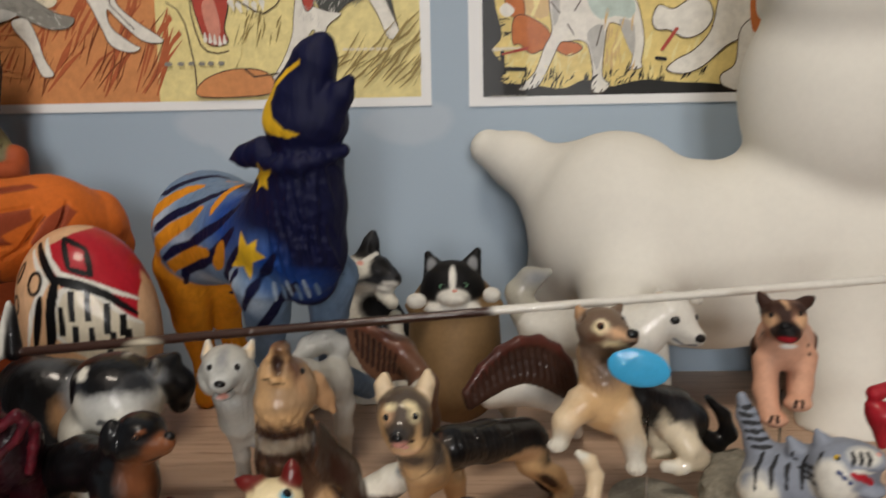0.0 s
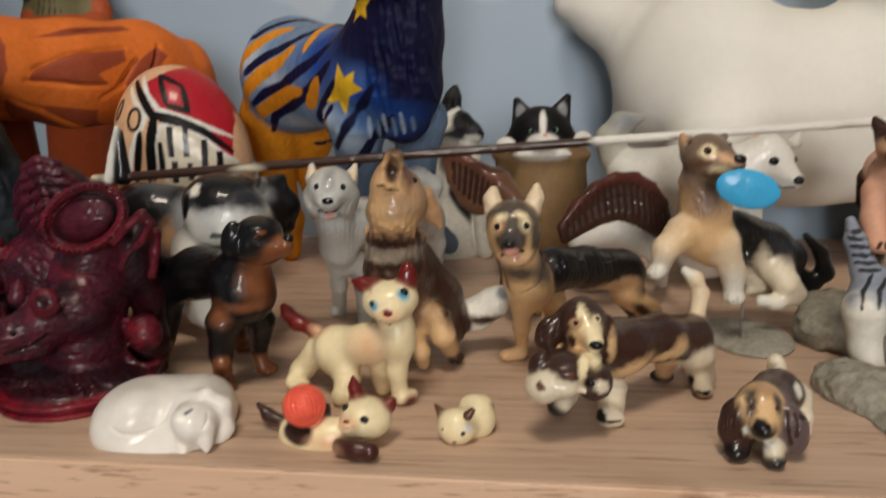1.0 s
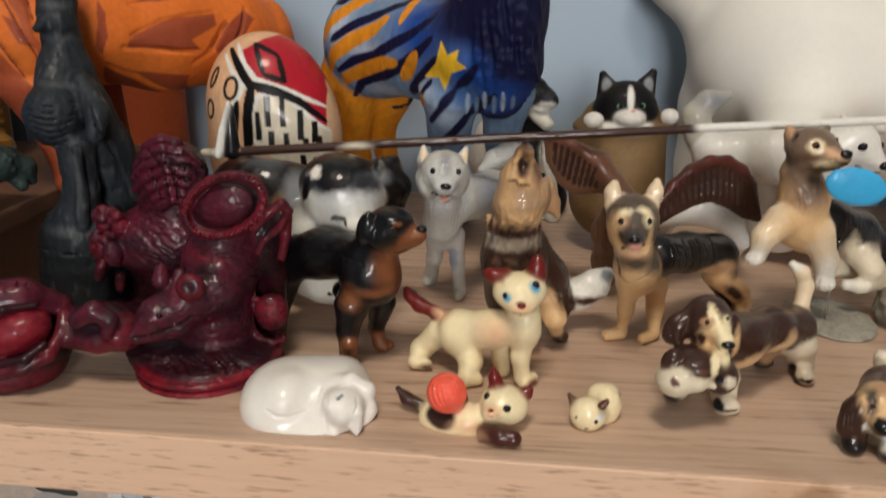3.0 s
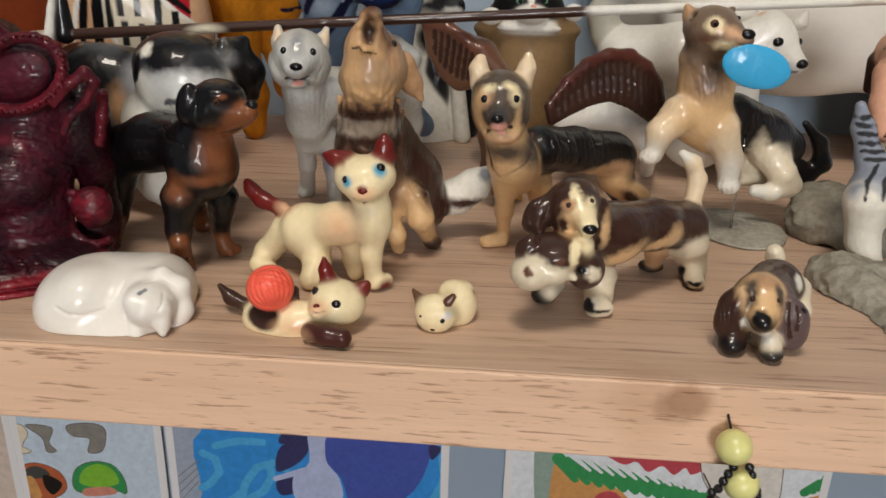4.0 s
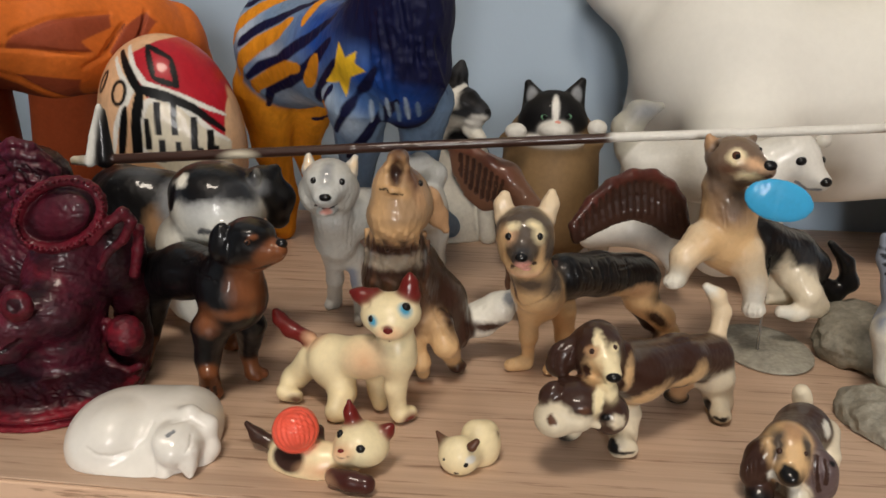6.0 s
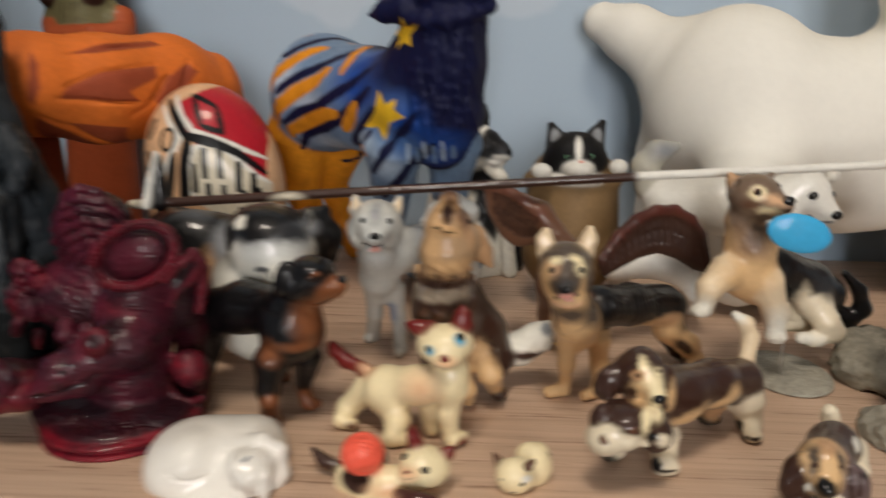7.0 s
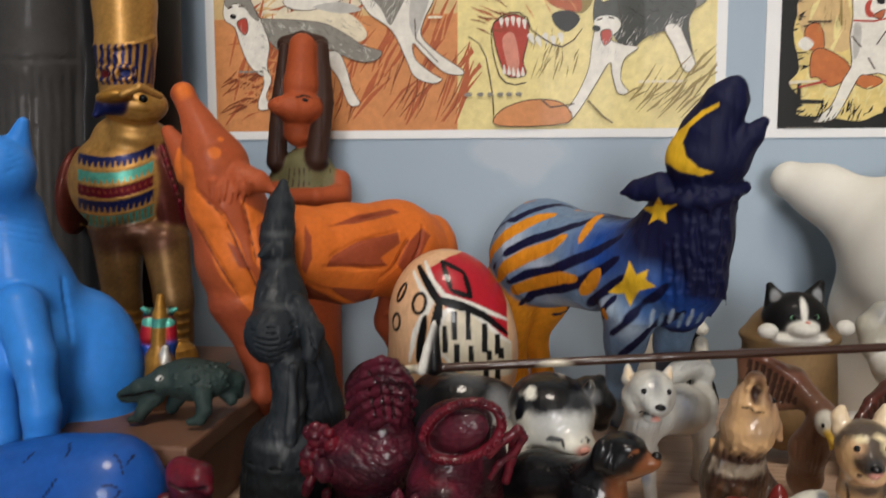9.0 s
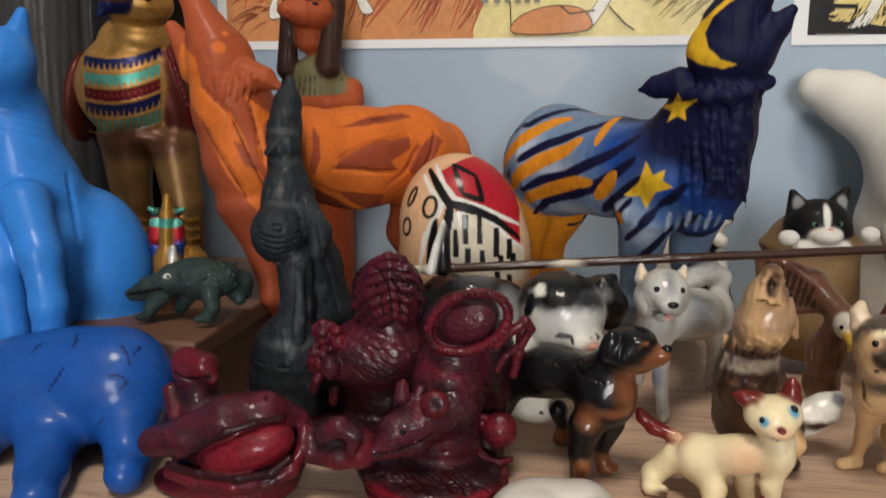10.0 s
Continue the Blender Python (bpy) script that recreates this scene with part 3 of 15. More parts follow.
def orange_poster_print(ink):
    ink.sheet(5.5, 4.8, 291.5, 205.0, P_TAN)
    ink.sheet(5.5, 4.8, 152.0, 70.0, P_ORANGE)
    ink.sheet(150.0, 4.8, 291.5, 110.0, P_YELLOW)
    ink.shape(P_PALE, 0, (11.2, 104.2), (14.8, 84.7), (25.3, 66.6), (48.8, 58.9), (69.1, 65.2), (95.9, 74.0), (111.3, 93.1), (106.1, 102.7))
    ink.hatch(9.0, 61.0, 109.0, 97.7, 24, 16.5, 30, 2.98, P_TAN, 13)
    ink.hatch(8.1, 8.1, 155.1, 58.6, 80, 36.6, 62, 2.99, P_RUST, 1)
    ink.hatch(8.6, 8.3, 41.1, 78.2, 22, 19.9, 20, 1.66, P_RUST, 2)
    ink.hatch(55.1, 8.1, 155.1, 35.3, 30, 26.5, 62, 1.00, P_BROWN, 3)
    ink.hatch(7.5, 8.3, 54.7, 35.6, 22, 20.0, 30, 1.67, P_BROWN, 12)
    ink.hatch(11.2, 18.9, 61.6, 48.7, 16, 30.0, -10, 2.33, P_ORANGE, 4)
    ink.shape(P_RUST, 0, (184.2, 104.7), (208.3, 104.3), (216.5, 85.4), (208.5, 75.3), (200.5, 78.6), (190.7, 91.4))
    ink.shape(P_OLIVE, 0, (206.7, 104.4), (227.4, 104.0), (225.5, 75.8), (217.3, 68.3), (214.9, 85.4))
    ink.hatch(187.5, 79.1, 210.1, 95.2, 14, 9.7, -50, 0.97, P_RED, 31)
    ink.shape(P_YELLOW, 0, (155.8, 102.0), (184.9, 101.6), (191.4, 82.5), (203.7, 72.8), (218.6, 66.3), (219.9, 59.3), (208.7, 49.9), (194.8, 51.9), (189.6, 59.6), (181.8, 68.3), (172.1, 66.2), (169.5, 57.2), (171.5, 42.8), (174.7, 31.5), (189.4, 30.7), (191.6, 47.4), (198.1, 44.2), (191.7, 21.0), (171.5, 17.9), (164.9, 38.0), (156.4, 57.4))
    ink.hatch(156.4, 66.8, 174.7, 95.6, 12, 11.0, -20, 1.29, P_RUST, 32)
    ink.hatch(190.9, 31.3, 217.0, 50.7, 22, 13.0, 70, 0.97, P_OLIVE, 33)
    ink.hatch(206.9, 69.5, 223.0, 85.5, 16, 9.7, 75, 0.97, INK_DARK, 34)
    ink.shape(P_RED, 0.32, (169.8, 61.1), (174.7, 66.1), (182.8, 68.3), (189.6, 63.5), (189.6, 53.9), (187.1, 42.7), (188.7, 35.3), (179.6, 34.0), (174.7, 41.1))
    ink.shape(P_PINK, 0, (175.3, 54.6), (181.8, 57.8), (185.1, 41.1), (179.9, 36.6))
    ink.dab(174.7, 65.2, 1.30, 175.0, 61.7, 0.32, P_WHITE)
    ink.dab(177.9, 65.6, 1.30, 178.2, 62.0, 0.32, P_WHITE)
    ink.dab(181.2, 66.1, 1.30, 181.5, 62.3, 0.32, P_WHITE)
    ink.dab(184.4, 65.3, 1.30, 184.7, 61.3, 0.32, P_WHITE)
    ink.dab(187.6, 64.4, 1.30, 188.0, 60.3, 0.32, P_WHITE)
    ink.dab(176.7, 36.6, 1.11, 176.4, 40.5, 0.33, P_WHITE)
    ink.dab(179.3, 36.0, 1.11, 179.0, 39.8, 0.33, P_WHITE)
    ink.dab(181.9, 35.3, 1.11, 181.6, 39.2, 0.33, P_WHITE)
    ink.dab(184.5, 34.6, 1.11, 184.2, 38.5, 0.33, P_WHITE)
    ink.dab(187.1, 35.3, 1.11, 186.8, 39.1, 0.33, P_WHITE)
    ink.dab(190.9, 56.4, 1.62, 192.9, 51.9, 0.39, P_WHITE)
    ink.dab(195.1, 54.8, 1.62, 196.8, 50.6, 0.39, P_WHITE)
    ink.dab(199.3, 56.3, 1.62, 200.6, 51.9, 0.39, P_WHITE)
    ink.dab(203.5, 54.7, 1.62, 204.5, 50.6, 0.39, P_WHITE)
    ink.dab(207.7, 56.3, 1.62, 208.4, 51.8, 0.39, P_WHITE)
    ink.shape(P_BLACK, 0, (203.1, 68.1), (212.8, 69.6), (218.3, 64.8), (211.9, 58.1), (205.1, 61.4))
    ink.shape(P_PALE, 0.32, (176.5, 92.8), (181.7, 89.6), (186.9, 82.6), (181.1, 83.9))
    ink.dab(169.1, 59.8, 0.26, 170.8, 64.3, 0.32, INK_DARK)
    ink.dab(170.8, 64.3, 0.32, 174.7, 67.4, 0.39, INK_DARK)
    ink.dab(174.7, 67.4, 0.39, 179.5, 69.3, 0.39, INK_DARK)
    ink.dab(179.5, 69.3, 0.39, 185.0, 69.2, 0.39, INK_DARK)
    ink.dab(185.0, 69.2, 0.39, 189.3, 66.0, 0.39, INK_DARK)
    ink.dab(189.3, 66.0, 0.39, 191.5, 59.6, 0.39, INK_DARK)
    ink.dab(191.5, 59.6, 0.39, 197.4, 55.1, 0.39, INK_DARK)
    ink.dab(197.4, 55.1, 0.39, 203.9, 51.2, 0.39, INK_DARK)
    ink.dab(203.9, 51.2, 0.39, 208.7, 49.9, 0.39, INK_DARK)
    ink.dab(208.7, 49.9, 0.39, 215.1, 53.7, 0.32, INK_DARK)
    ink.dab(215.1, 53.7, 0.32, 219.3, 59.4, 0.26, INK_DARK)
    ink.dab(169.1, 59.8, 0.26, 169.5, 50.8, 0.33, INK_DARK)
    ink.dab(169.5, 50.8, 0.33, 171.5, 41.8, 0.39, INK_DARK)
    ink.dab(171.5, 41.8, 0.39, 173.8, 34.7, 0.39, INK_DARK)
    ink.dab(173.8, 34.7, 0.39, 177.4, 30.8, 0.39, INK_DARK)
    ink.dab(177.4, 30.8, 0.39, 182.9, 29.5, 0.39, INK_DARK)
    ink.dab(182.9, 29.5, 0.39, 188.8, 30.7, 0.33, INK_DARK)
    ink.dab(156.4, 56.7, 0.26, 162.3, 52.8, 0.33, INK_DARK)
    ink.dab(162.3, 52.8, 0.33, 166.2, 45.1, 0.39, INK_DARK)
    ink.dab(166.2, 45.1, 0.39, 168.2, 34.7, 0.39, INK_DARK)
    ink.dab(168.2, 34.7, 0.39, 170.2, 23.4, 0.39, INK_DARK)
    ink.dab(170.2, 23.4, 0.39, 170.9, 9.4, 0.33, INK_DARK)
    ink.shape(P_RUST, 0, (185.9, 101.5), (208.3, 101.2), (215.8, 85.4), (219.2, 70.1), (211.8, 69.6), (203.7, 72.2), (196.6, 78.6), (190.8, 88.8))
    ink.hatch(187.5, 70.2, 216.6, 95.2, 26, 9.7, -55, 0.97, P_ORANGE, 41)
    ink.shape(P_PALE, 0.26, (176.5, 92.8), (181.7, 89.6), (186.9, 81.9), (181.1, 83.9))
    ink.dab(182.4, 87.1, 1.29, 183.7, 85.8, 1.29, INK_DARK)
    ink.shape(P_BLACK, 0, (203.1, 68.1), (212.8, 69.6), (218.3, 64.8), (211.9, 58.1), (205.1, 61.4))
    ink.hatch(156.8, 60.4, 174.7, 89.3, 16, 13.0, -15, 1.13, P_BROWN, 42)
    ink.shape(P_PALE, 0, (42.3, 70.7), (65.9, 74.4), (85.9, 72.2), (97.7, 60.4), (89.0, 55.3), (55.6, 64.7))
    ink.shape(P_WHITE, 0.23, (8.9, 91.9), (15.9, 100.9), (26.0, 99.1), (24.1, 90.4), (15.6, 87.3))
    ink.shape(P_WHITE, 0.23, (49.2, 81.0), (62.7, 85.7), (76.1, 92.0), (89.6, 103.0), (135.6, 102.3), (139.5, 89.5), (136.2, 76.8), (131.2, 67.2), (129.5, 57.6), (139.3, 47.8), (153.4, 38.0), (151.1, 35.5), (141.9, 37.5), (131.1, 47.2), (124.5, 53.8), (126.1, 44.7), (136.0, 36.5), (141.3, 33.2), (135.3, 31.0), (125.4, 35.0), (120.5, 44.7), (112.3, 61.0), (99.2, 70.8), (91.0, 80.5), (75.9, 76.2), (62.5, 73.7), (50.8, 75.8))
    ink.shape(P_GREY, 0, (89.5, 93.4), (99.5, 101.2), (129.1, 102.4), (130.6, 89.6), (122.4, 81.8), (115.7, 70.6), (111.0, 64.2), (105.8, 73.9), (96.0, 83.7))
    ink.shape(P_SHADE, 0, (65.9, 75.6), (82.6, 78.0), (94.5, 73.4), (82.5, 71.6))
    ink.hatch(96.1, 70.5, 125.6, 96.5, 40, 5.9, 60, 0.39, P_DKGREY, 7)
    ink.shape(P_SHADE, 0, (127.4, 89.7), (135.5, 86.4), (131.5, 70.4), (125.5, 57.6), (122.3, 70.5))
    ink.dab(125.6, 67.3, 0.29, 126.2, 56.0, 0.29, INK_DARK)
    ink.dab(126.2, 56.0, 0.29, 138.7, 43.0, 0.29, INK_DARK)
    ink.shape(P_GREY, 0.17, (30.4, 69.9), (40.6, 69.4), (55.7, 68.6), (72.4, 66.2), (85.7, 59.6), (95.6, 53.0), (106.3, 49.7), (102.9, 44.8), (93.9, 43.9), (82.2, 48.2), (73.9, 51.6), (65.4, 47.7), (55.3, 47.8), (45.3, 51.1), (38.6, 57.7), (32.0, 63.3))
    ink.shape(P_WHITE, 0.2, (72.2, 49.0), (80.6, 49.9), (85.5, 40.1), (88.7, 28.6), (93.3, 20.4), (88.6, 18.8), (85.3, 22.1), (80.4, 35.2), (73.8, 43.4))
    ink.shape(P_WHITE, 0.2, (11.9, 77.6), (15.5, 86.0), (25.7, 85.8), (29.6, 78.0), (34.8, 68.2), (39.3, 55.1), (37.7, 43.6), (38.9, 37.1), (33.5, 37.4), (26.5, 43.7), (21.6, 55.2), (18.4, 65.1), (12.4, 69.7))
    ink.shape(P_WHITE, 0.2, (34.9, 42.0), (40.2, 35.4), (36.6, 24.9), (39.9, 18.9), (33.0, 17.0), (31.8, 22.3), (35.4, 32.1))
    ink.shape(P_GREY, 0.17, (12.7, 78.8), (13.9, 89.2), (18.9, 83.3), (24.4, 90.4), (28.3, 81.3), (33.5, 68.9), (28.8, 71.5), (24.2, 77.4), (18.8, 78.8), (15.3, 76.9))
    ink.hatch(32.1, 51.4, 95.6, 68.9, 60, 6.0, -35, 0.36, P_DKGREY, 6)
    ink.dab(17.2, 71.6, 1.33, 18.3, 71.3, 1.33, P_BLACK)
    ink.shape(P_RED, 0.27, (19.9, 67.7), (25.4, 70.2), (26.6, 63.7), (23.8, 60.8))
    ink.dab(14.6, 76.2, 0.40, 17.4, 76.8, 0.40, INK_DARK)
    ink.dab(21.4, 77.4, 0.40, 24.1, 76.8, 0.40, INK_DARK)
    ink.shape(P_SHADE, 0, (48.7, 55.0), (65.6, 55.5), (75.6, 52.2), (65.5, 48.4), (52.0, 49.1))
    ink.shape(P_GREY, 0.16, (267.4, 77.2), (276.8, 81.5), (286.1, 88.2), (289.3, 81.3), (283.9, 71.3), (273.9, 68.3))
    ink.shape(P_DKGREY, 0.16, (227.8, 71.0), (238.9, 75.6), (251.6, 77.1), (270.6, 77.8), (280.1, 72.0), (276.5, 62.6), (278.0, 50.0), (280.8, 37.3), (277.0, 36.0), (272.4, 46.9), (267.8, 57.0), (255.1, 54.6), (248.8, 49.6), (242.5, 47.1), (236.0, 56.7))
    ink.shape(P_WHITE, 0.19, (263.9, 59.0), (270.9, 60.2), (276.1, 50.0), (280.8, 37.9), (275.1, 35.4), (269.8, 46.9))
    ink.shape(P_WHITE, 0.19, (227.3, 59.9), (234.4, 53.5), (242.4, 50.3), (250.1, 48.6), (242.5, 42.3), (241.1, 31.1), (245.3, 24.7), (239.6, 24.1), (236.2, 34.4), (234.6, 40.8), (226.7, 28.0), (218.7, 15.2), (212.3, 8.1), (206.8, 8.7), (209.0, 12.6), (217.0, 23.2), (223.3, 37.6), (224.8, 50.4))
    ink.shape(P_DKGREY, 0.16, (225.3, 66.9), (227.4, 78.3), (231.9, 72.5), (237.6, 79.4), (239.3, 69.3), (240.4, 61.4), (234.4, 54.8), (228.0, 57.4))
    ink.shape(P_WHITE, 0, (226.0, 63.7), (231.1, 66.2), (238.4, 64.9), (240.1, 59.8), (234.4, 54.8), (228.0, 56.7))
    ink.dab(226.6, 59.6, 1.61, 227.9, 59.3, 1.61, P_BLACK)
    ink.shape(P_RED, 0.26, (229.6, 57.4), (234.7, 58.6), (235.4, 53.5), (231.6, 50.3))
    ink.dab(227.6, 64.0, 0.39, 230.1, 64.6, 0.39, INK_DARK)
    ink.dab(233.9, 65.2, 0.39, 236.5, 64.6, 0.39, INK_DARK)
    ink.hatch(242.1, 56.3, 274.1, 75.6, 40, 5.8, -30, 0.35, P_BLACK, 8)
    ink.hatch(32.8, 60.7, 65.7, 68.2, 26, 4.6, -60, 0.40, P_WHITE, 51)
    ink.hatch(20.2, 48.6, 36.8, 66.7, 20, 5.3, 75, 0.33, P_SHADE, 52)
    ink.hatch(105.9, 64.1, 122.3, 83.6, 26, 5.2, 65, 0.46, P_WHITE, 53)
    ink.hatch(91.1, 77.1, 109.2, 93.4, 18, 4.6, 60, 0.46, P_WHITE, 54)
    ink.hatch(239.1, 51.6, 267.9, 63.0, 30, 4.5, 60, 0.42, P_GREY, 55)
    ink.hatch(234.4, 47.0, 248.9, 56.7, 20, 3.9, 70, 0.39, P_WHITE, 56)
    ink.hatch(264.5, 53.2, 277.3, 64.3, 18, 3.8, 60, 0.42, P_WHITE, 57)
    ink.hatch(224.8, 40.7, 239.4, 53.6, 16, 4.5, 75, 0.32, P_SHADE, 58)
    ink.hatch(75.6, 44.8, 102.2, 54.8, 20, 4.0, -30, 0.40, P_WHITE, 59)
    ink.shape(P_WHITE, 0.22, (219.5, 101.0), (238.6, 100.7), (241.9, 88.2), (234.1, 80.4), (224.5, 85.3))
    ink.shape(P_PALE, 0.32, (241.8, 97.6), (267.0, 100.3), (273.5, 87.8), (257.9, 81.7), (245.1, 86.6))
    ink.hatch(242.6, 9.2, 287.7, 34.3, 40, 22.6, 45, 1.61, P_OLIVE, 10)
    ink.shape(P_ORANGE, 0.29, (174.8, 15.3), (191.1, 21.0), (209.0, 19.1), (212.3, 8.1), (173.5, 6.8))
    ink.dab(197.6, 21.0, 0.46, 202.5, 16.8, 0.46, INK_DARK)
    ink.dab(202.5, 16.8, 0.46, 215.5, 18.4, 0.39, INK_DARK)
    ink.dab(223.5, 20.0, 0.39, 231.7, 11.3, 0.45, INK_DARK)
    ink.dab(231.7, 11.3, 0.45, 236.6, 8.0, 0.39, INK_DARK)
    ink.dab(155.1, 24.4, 1.05, 157.4, 24.4, 1.05, P_GREY)
    ink.dab(162.3, 24.4, 1.05, 163.9, 24.4, 1.05, P_GREY)
    ink.dab(168.2, 24.4, 1.05, 169.5, 24.4, 1.05, P_GREY)
    ink.dab(173.8, 24.3, 1.05, 175.2, 24.3, 1.05, P_GREY)
    ink.dab(178.7, 24.3, 1.04, 180.0, 24.3, 1.04, P_GREY)
    ink.dab(184.2, 24.3, 1.04, 185.7, 24.3, 1.04, P_GREY)
    ink.dab(251.0, 30.1, 0.71, 252.6, 30.1, 0.71, P_PALE)
    ink.dab(254.5, 30.1, 0.71, 256.1, 30.1, 0.71, P_PALE)
    ink.dab(258.0, 30.1, 0.71, 259.6, 30.1, 0.71, P_PALE)
    ink.dab(261.5, 30.1, 0.71, 263.1, 30.1, 0.71, P_PALE)
    ink.dab(265.1, 30.1, 0.71, 266.6, 30.1, 0.71, P_PALE)
    ink.dab(268.6, 30.0, 0.71, 270.1, 30.0, 0.71, P_PALE)
    ink.dab(272.0, 30.0, 0.71, 273.6, 30.0, 0.71, P_PALE)
    ink.dab(134.1, 67.8, 0.72, 135.5, 67.8, 0.72, P_PALE)
    ink.dab(136.8, 67.8, 0.72, 138.1, 67.8, 0.72, P_PALE)
    ink.dab(139.4, 67.8, 0.72, 140.7, 67.8, 0.72, P_PALE)
    ink.dab(21.3, 39.5, 0.67, 22.6, 39.5, 0.67, P_GREY)
    ink.dab(24.3, 39.4, 0.67, 25.7, 39.4, 0.67, P_GREY)
    ink.dab(27.4, 39.4, 0.67, 28.8, 39.4, 0.67, P_GREY)
    ink.dab(30.5, 39.4, 0.67, 31.8, 39.4, 0.67, P_GREY)
    ink.dab(33.5, 39.4, 0.67, 34.9, 39.4, 0.66, P_GREY)


def yellow_poster_print(ink):
    ink.sheet(7.5, 4.8, 291.5, 205.0, P_BLACK)
    ink.shape(P_SUN, 0, (14.0, 100.9), (17.2, 74.5), (14.0, 55.9), (17.7, 37.0), (12.9, 29.1), (18.8, 20.6), (17.7, 12.3), (32.4, 11.0), (49.6, 8.5), (61.8, 12.9), (74.3, 9.0), (92.6, 12.2), (123.1, 10.2), (200.9, 11.9), (196.0, 98.1))
    ink.shape(P_TAN, 0, (68.4, 86.3), (95.3, 95.1), (120.3, 73.4), (108.8, 61.2), (78.1, 70.8))
    ink.shape(P_TAN, 0, (16.6, 74.5), (38.1, 77.4), (42.2, 46.2), (20.3, 52.7))
    ink.hatch(16.1, 14.5, 171.1, 93.2, 50, 18.9, 70, 4.42, P_YELLOW, 21)
    ink.hatch(15.1, 3.7, 101.5, 16.5, 34, 8.3, 80, 1.28, P_BLACK, 22)
    ink.hatch(11.5, 5.3, 18.6, 90.1, 14, 7.6, 20, 1.26, P_BLACK, 23)
    ink.hatch(18.0, 13.1, 98.7, 25.9, 20, 8.3, 80, 2.23, P_YELLOW, 28)
    ink.shape(P_FOX, 0.25, (19.6, 56.4), (22.6, 60.2), (27.9, 58.9), (29.8, 47.6), (24.3, 45.7), (20.4, 49.5))
    ink.shape(P_WHITE, 0, (16.7, 50.8), (20.3, 53.3), (24.5, 49.5), (21.1, 46.1), (17.4, 47.7))
    ink.shape(P_FOX, 0.25, (23.7, 44.5), (29.8, 47.0), (40.8, 40.6), (45.7, 33.7), (56.5, 32.1), (60.0, 28.9), (52.1, 25.5), (42.7, 29.9), (33.5, 26.8), (27.2, 31.9), (23.4, 32.5))
    ink.shape(P_WHITE, 0.22, (46.6, 98.9), (50.4, 95.7), (57.0, 80.3), (51.9, 78.8))
    ink.shape(P_WHITE, 0.22, (31.3, 99.1), (37.6, 92.9), (43.4, 85.1), (37.9, 83.6), (32.2, 89.2))
    ink.shape(P_WHITE, 0.22, (71.7, 80.1), (77.5, 86.2), (92.4, 92.1), (95.6, 87.8), (86.8, 80.5), (77.8, 79.4))
    ink.shape(P_MINT, 0.28, (68.6, 62.8), (73.3, 69.0), (79.6, 70.1), (84.7, 66.1), (85.5, 59.6), (80.5, 56.2), (74.0, 57.5))
    ink.shape(P_WHITE, 0.25, (42.7, 76.7), (44.3, 84.7), (47.6, 86.6), (50.6, 80.3), (57.9, 80.9), (61.1, 85.8), (64.3, 81.7), (65.6, 70.9), (63.7, 63.2), (63.3, 59.5), (75.5, 57.8), (86.3, 55.2), (90.0, 47.4), (92.4, 33.4), (91.0, 22.5), (91.1, 18.4), (84.4, 17.8), (86.1, 22.5), (86.2, 33.5), (79.2, 40.7), (73.7, 41.0), (71.7, 30.4), (70.7, 14.7), (74.6, 10.0), (69.8, 5.6), (64.8, 7.8), (65.4, 17.9), (62.8, 30.5), (58.0, 33.3), (51.9, 32.7), (48.2, 31.8), (43.0, 21.1), (37.7, 11.0), (32.5, 8.2), (26.0, 8.5), (30.8, 13.2), (35.3, 18.0), (40.2, 30.6), (44.0, 38.4), (42.6, 52.5), (43.5, 63.4))
    ink.shape(P_MINT, 0, (63.3, 58.5), (78.6, 57.5), (87.3, 52.1), (85.8, 44.4), (77.5, 45.4), (70.0, 43.9), (64.2, 49.2))
    ink.shape(P_SHADE, 0, (43.4, 76.1), (45.2, 84.7), (50.3, 79.4), (58.0, 79.9), (61.8, 84.2), (64.9, 73.4), (61.6, 72.8), (53.8, 75.4), (47.8, 71.7))
    ink.shape(P_RED, 0, (50.0, 70.5), (52.7, 71.7), (52.0, 66.7), (55.5, 63.0), (50.9, 63.0), (49.2, 67.1))
    ink.dab(56.4, 71.0, 1.57, 57.7, 70.7, 1.57, P_BLACK)
    ink.shape(P_RUST, 0.25, (53.9, 63.6), (59.3, 66.6), (57.7, 61.7))
    ink.dab(44.2, 61.2, 0.51, 54.0, 60.5, 0.50, P_RED)
    ink.dab(54.0, 60.5, 0.50, 62.6, 62.3, 0.44, P_RED)
    ink.dab(48.7, 74.2, 0.44, 52.0, 75.1, 0.44, INK_DARK)
    ink.dab(58.7, 75.0, 0.44, 61.5, 74.0, 0.44, INK_DARK)
    ink.shape(P_SHADE, 0, (44.3, 58.7), (48.0, 58.0), (47.7, 46.2), (44.8, 41.5))
    ink.shape(P_SHADE, 0, (62.5, 36.7), (70.0, 41.4), (71.6, 32.0), (67.8, 17.9), (65.1, 25.7))
    ink.shape(P_SHADE, 0, (79.2, 42.9), (86.6, 41.3), (87.6, 30.3), (85.9, 25.7))
    ink.hatch(16.6, 52.5, 42.0, 74.5, 16, 8.2, 80, 0.38, P_OLIVE, 61)
    ink.hatch(18.0, 12.2, 55.7, 25.9, 26, 4.5, 10, 0.80, P_YELLOW, 62)
    ink.hatch(70.1, 14.7, 86.4, 39.8, 20, 9.5, 80, 1.58, P_TAN, 63)
    ink.hatch(12.0, 6.5, 123.3, 14.9, 60, 5.1, 60, 1.28, P_BLACK, 64)
    ink.hatch(10.5, 11.7, 18.4, 93.2, 40, 4.4, 10, 1.26, P_BLACK, 65)
